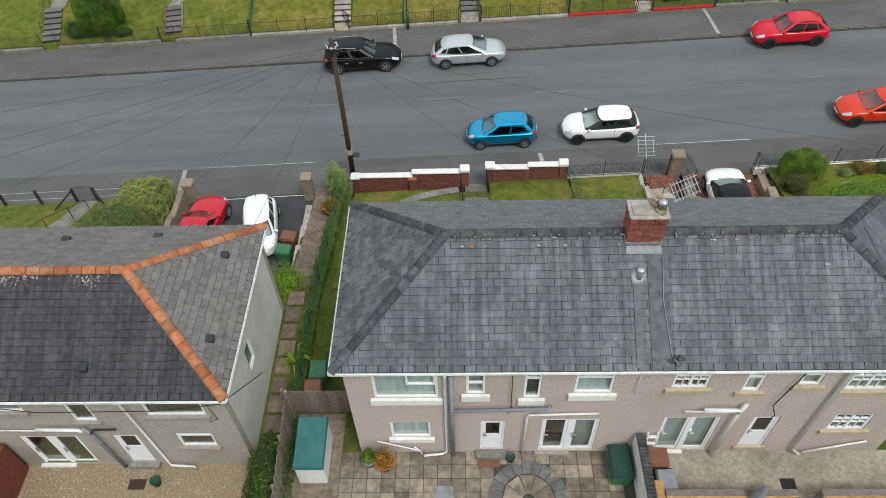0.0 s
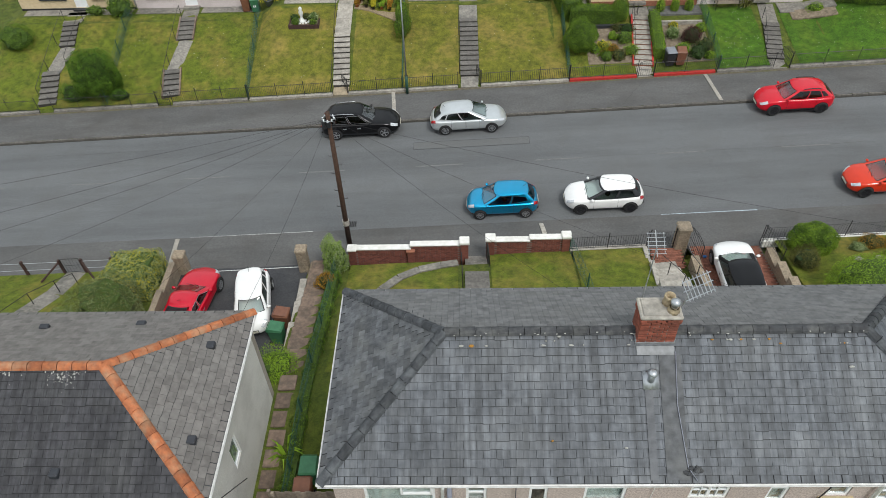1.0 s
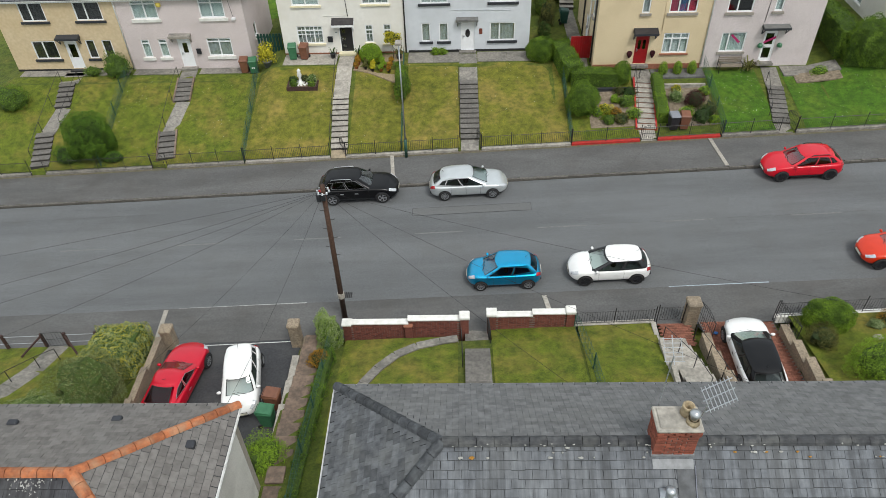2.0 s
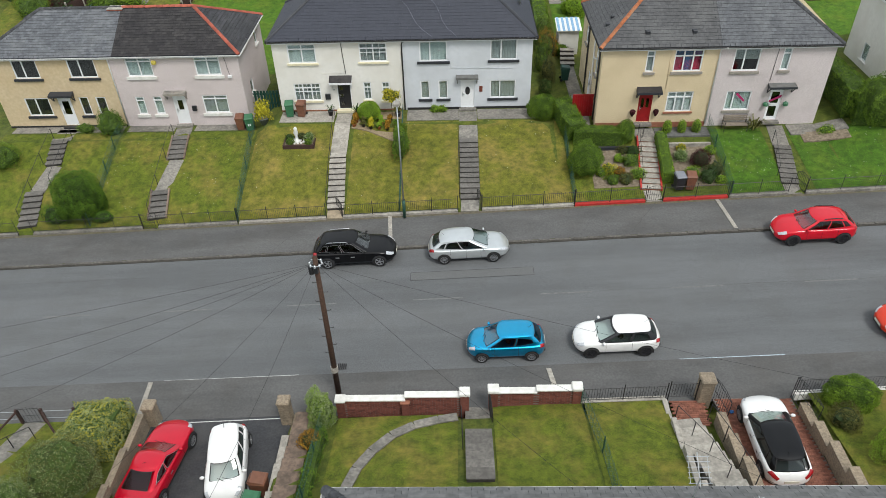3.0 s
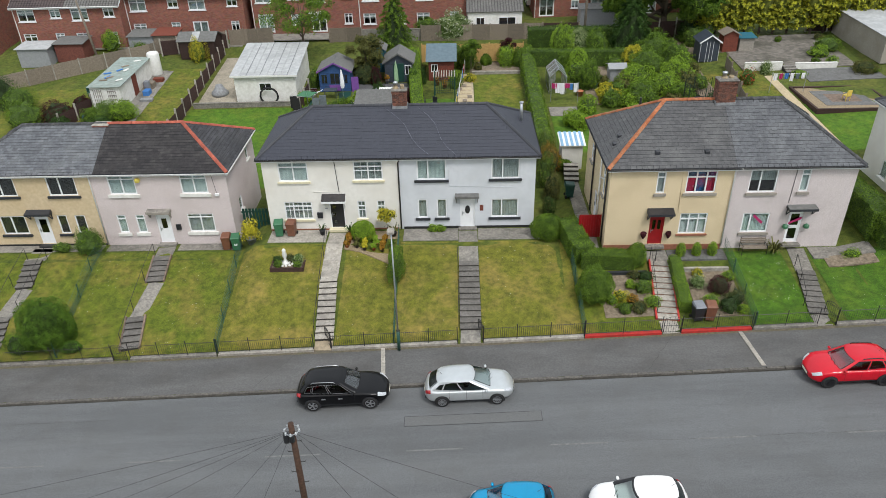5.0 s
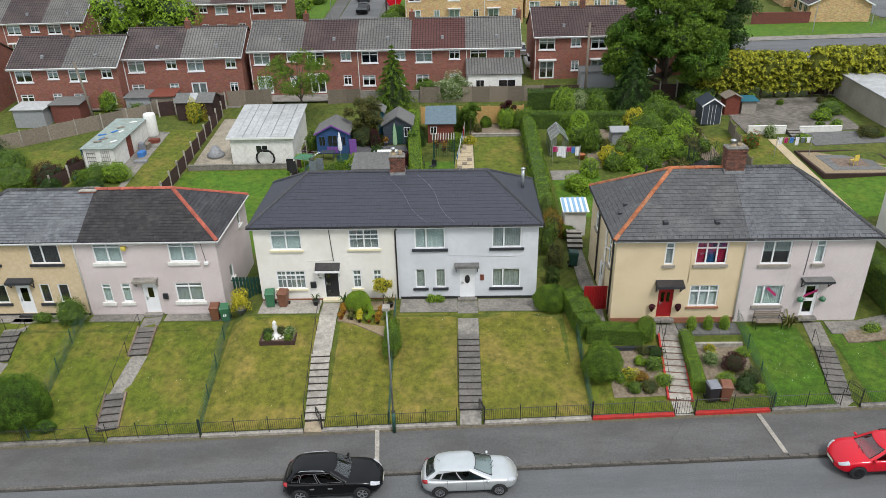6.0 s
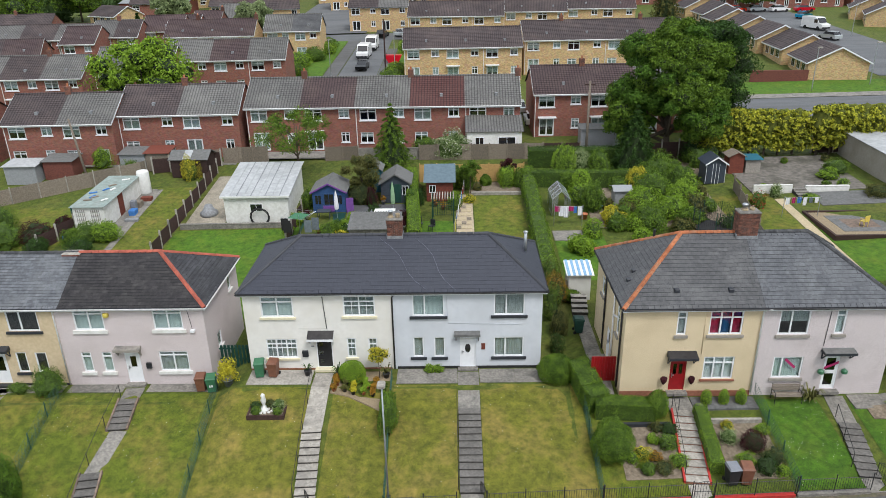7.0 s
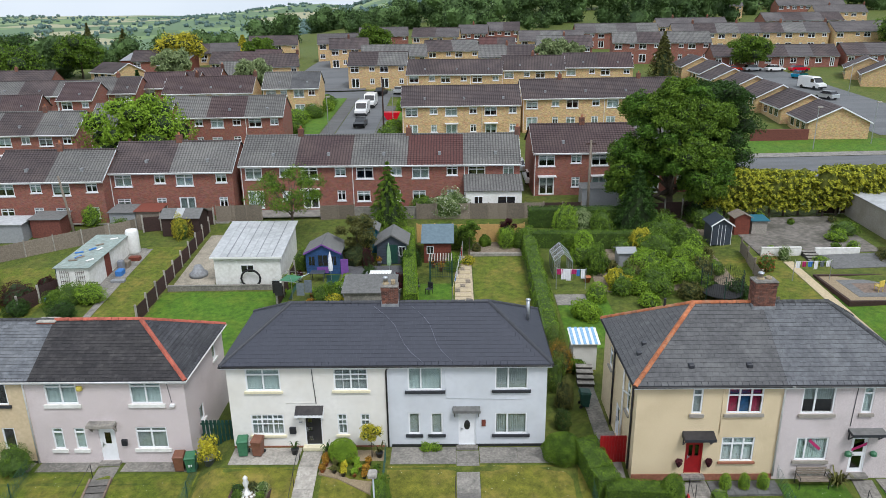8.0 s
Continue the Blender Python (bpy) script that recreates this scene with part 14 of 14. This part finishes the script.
def woods(name, label, spots, material, seed, leaf=1.0, per=130, cl=7):
    """Far trees, too many to count: trunks below, clumps of leaves above, joined."""
    rn = random.Random(seed)
    m = Mesh()
    for x, y, h, r in spots:
        z = far_z(x, y)
        m.tube([(x, y, z - 1), (x, y, z + h * 0.6)], 0.35, 5, 0.15)
        for c in range(cl):
            p = (x + rn.uniform(-0.6, 0.6) * r, y + rn.uniform(-0.6, 0.6) * r, z + h * (rn.uniform(0.45, 0.8) if c < 4 else rn.uniform(0.12, 0.35)))
            q = r * rn.uniform(0.5, 0.8)
            m.blob(p, (q * 0.72, q * 0.72, q * 0.72), 0.5, 5, rn.uniform(0, 50))
            leaves(m, ball_samples(p, (q, q, q * 0.9), round(per * 1.9), rn, 0, 0.6, -0.9, 0.65), leaf * 0.68, rn, 0.45)
    return solid(name, m, material, label, "woodland", kind="stuff")


rn = random.Random(77)
sp = [(x + rn.uniform(-4, 4), (295 if x < 112 else 352) + (30 - x if x < 0 else 0) + rn.uniform(0, 45), rn.uniform(0.62, 1.0) * (19 if x > -10 else 13), rn.uniform(4, 6.5)) for x in range(-70, 260, 5)]
woods("woodland_edge", "dense dark green wood behind the estate", sp, "wood_far", 5, 0.8, 150)
sp = [(x + rn.uniform(-5, 5), 400 + rn.uniform(0, 40), rn.uniform(20, 32), rn.uniform(7, 11)) for x in range(20, 420, 11)]
woods("woodland_ridge", "dense dark wood on the ridge", sp, "wood_far", 6, 1.0, 120)
sp = [(x + rn.uniform(-6, 6), 335 + (-70 - x) * 0.3 + rn.uniform(0, 40), rn.uniform(9, 14), rn.uniform(4, 7)) for x in range(-230, -66, 6)]
woods("woodland_slope", "dark green wood on a falling slope", sp, "wood_far", 7, 0.9, 130)
sp = [(-112 + rn.uniform(-22, 14), 195 + rn.uniform(-25, 55), rn.uniform(7, 11), rn.uniform(3, 6)) for _ in range(26)] + [(-150 + rn.uniform(-40, 14), 230 + rn.uniform(-25, 75), rn.uniform(7, 11), rn.uniform(4, 7)) for _ in range(26)]
woods("woodland_belt", "belt of dark green trees beside the estate", sp, "wood_far", 8, 0.6, 150)
sp = []
for _ in range(4200):
    y = rn.uniform(750, 2900)
    x = rn.uniform(-1.0, 0.35) * y * 0.62 - 40
    line = noise.noise(Vector((x / 160, y / 160, 4)))
    if abs(line) < 0.06 or line > 0.36 or rn.random() < 0.05:
        sp.append((x, y, rn.uniform(4, 7), rn.uniform(4, 9)))
woods("distant_woods", "hedgerows and copses on distant hills", sp, "wood_hazy", 9, 2.4, 6, 2)


# ---- slates and bricks that can be picked apart ----
for name, me, parent, m in TILE_JOBS:
    ob = new(name, me)
    ob.parent = parent
    ob.matrix_basis = m
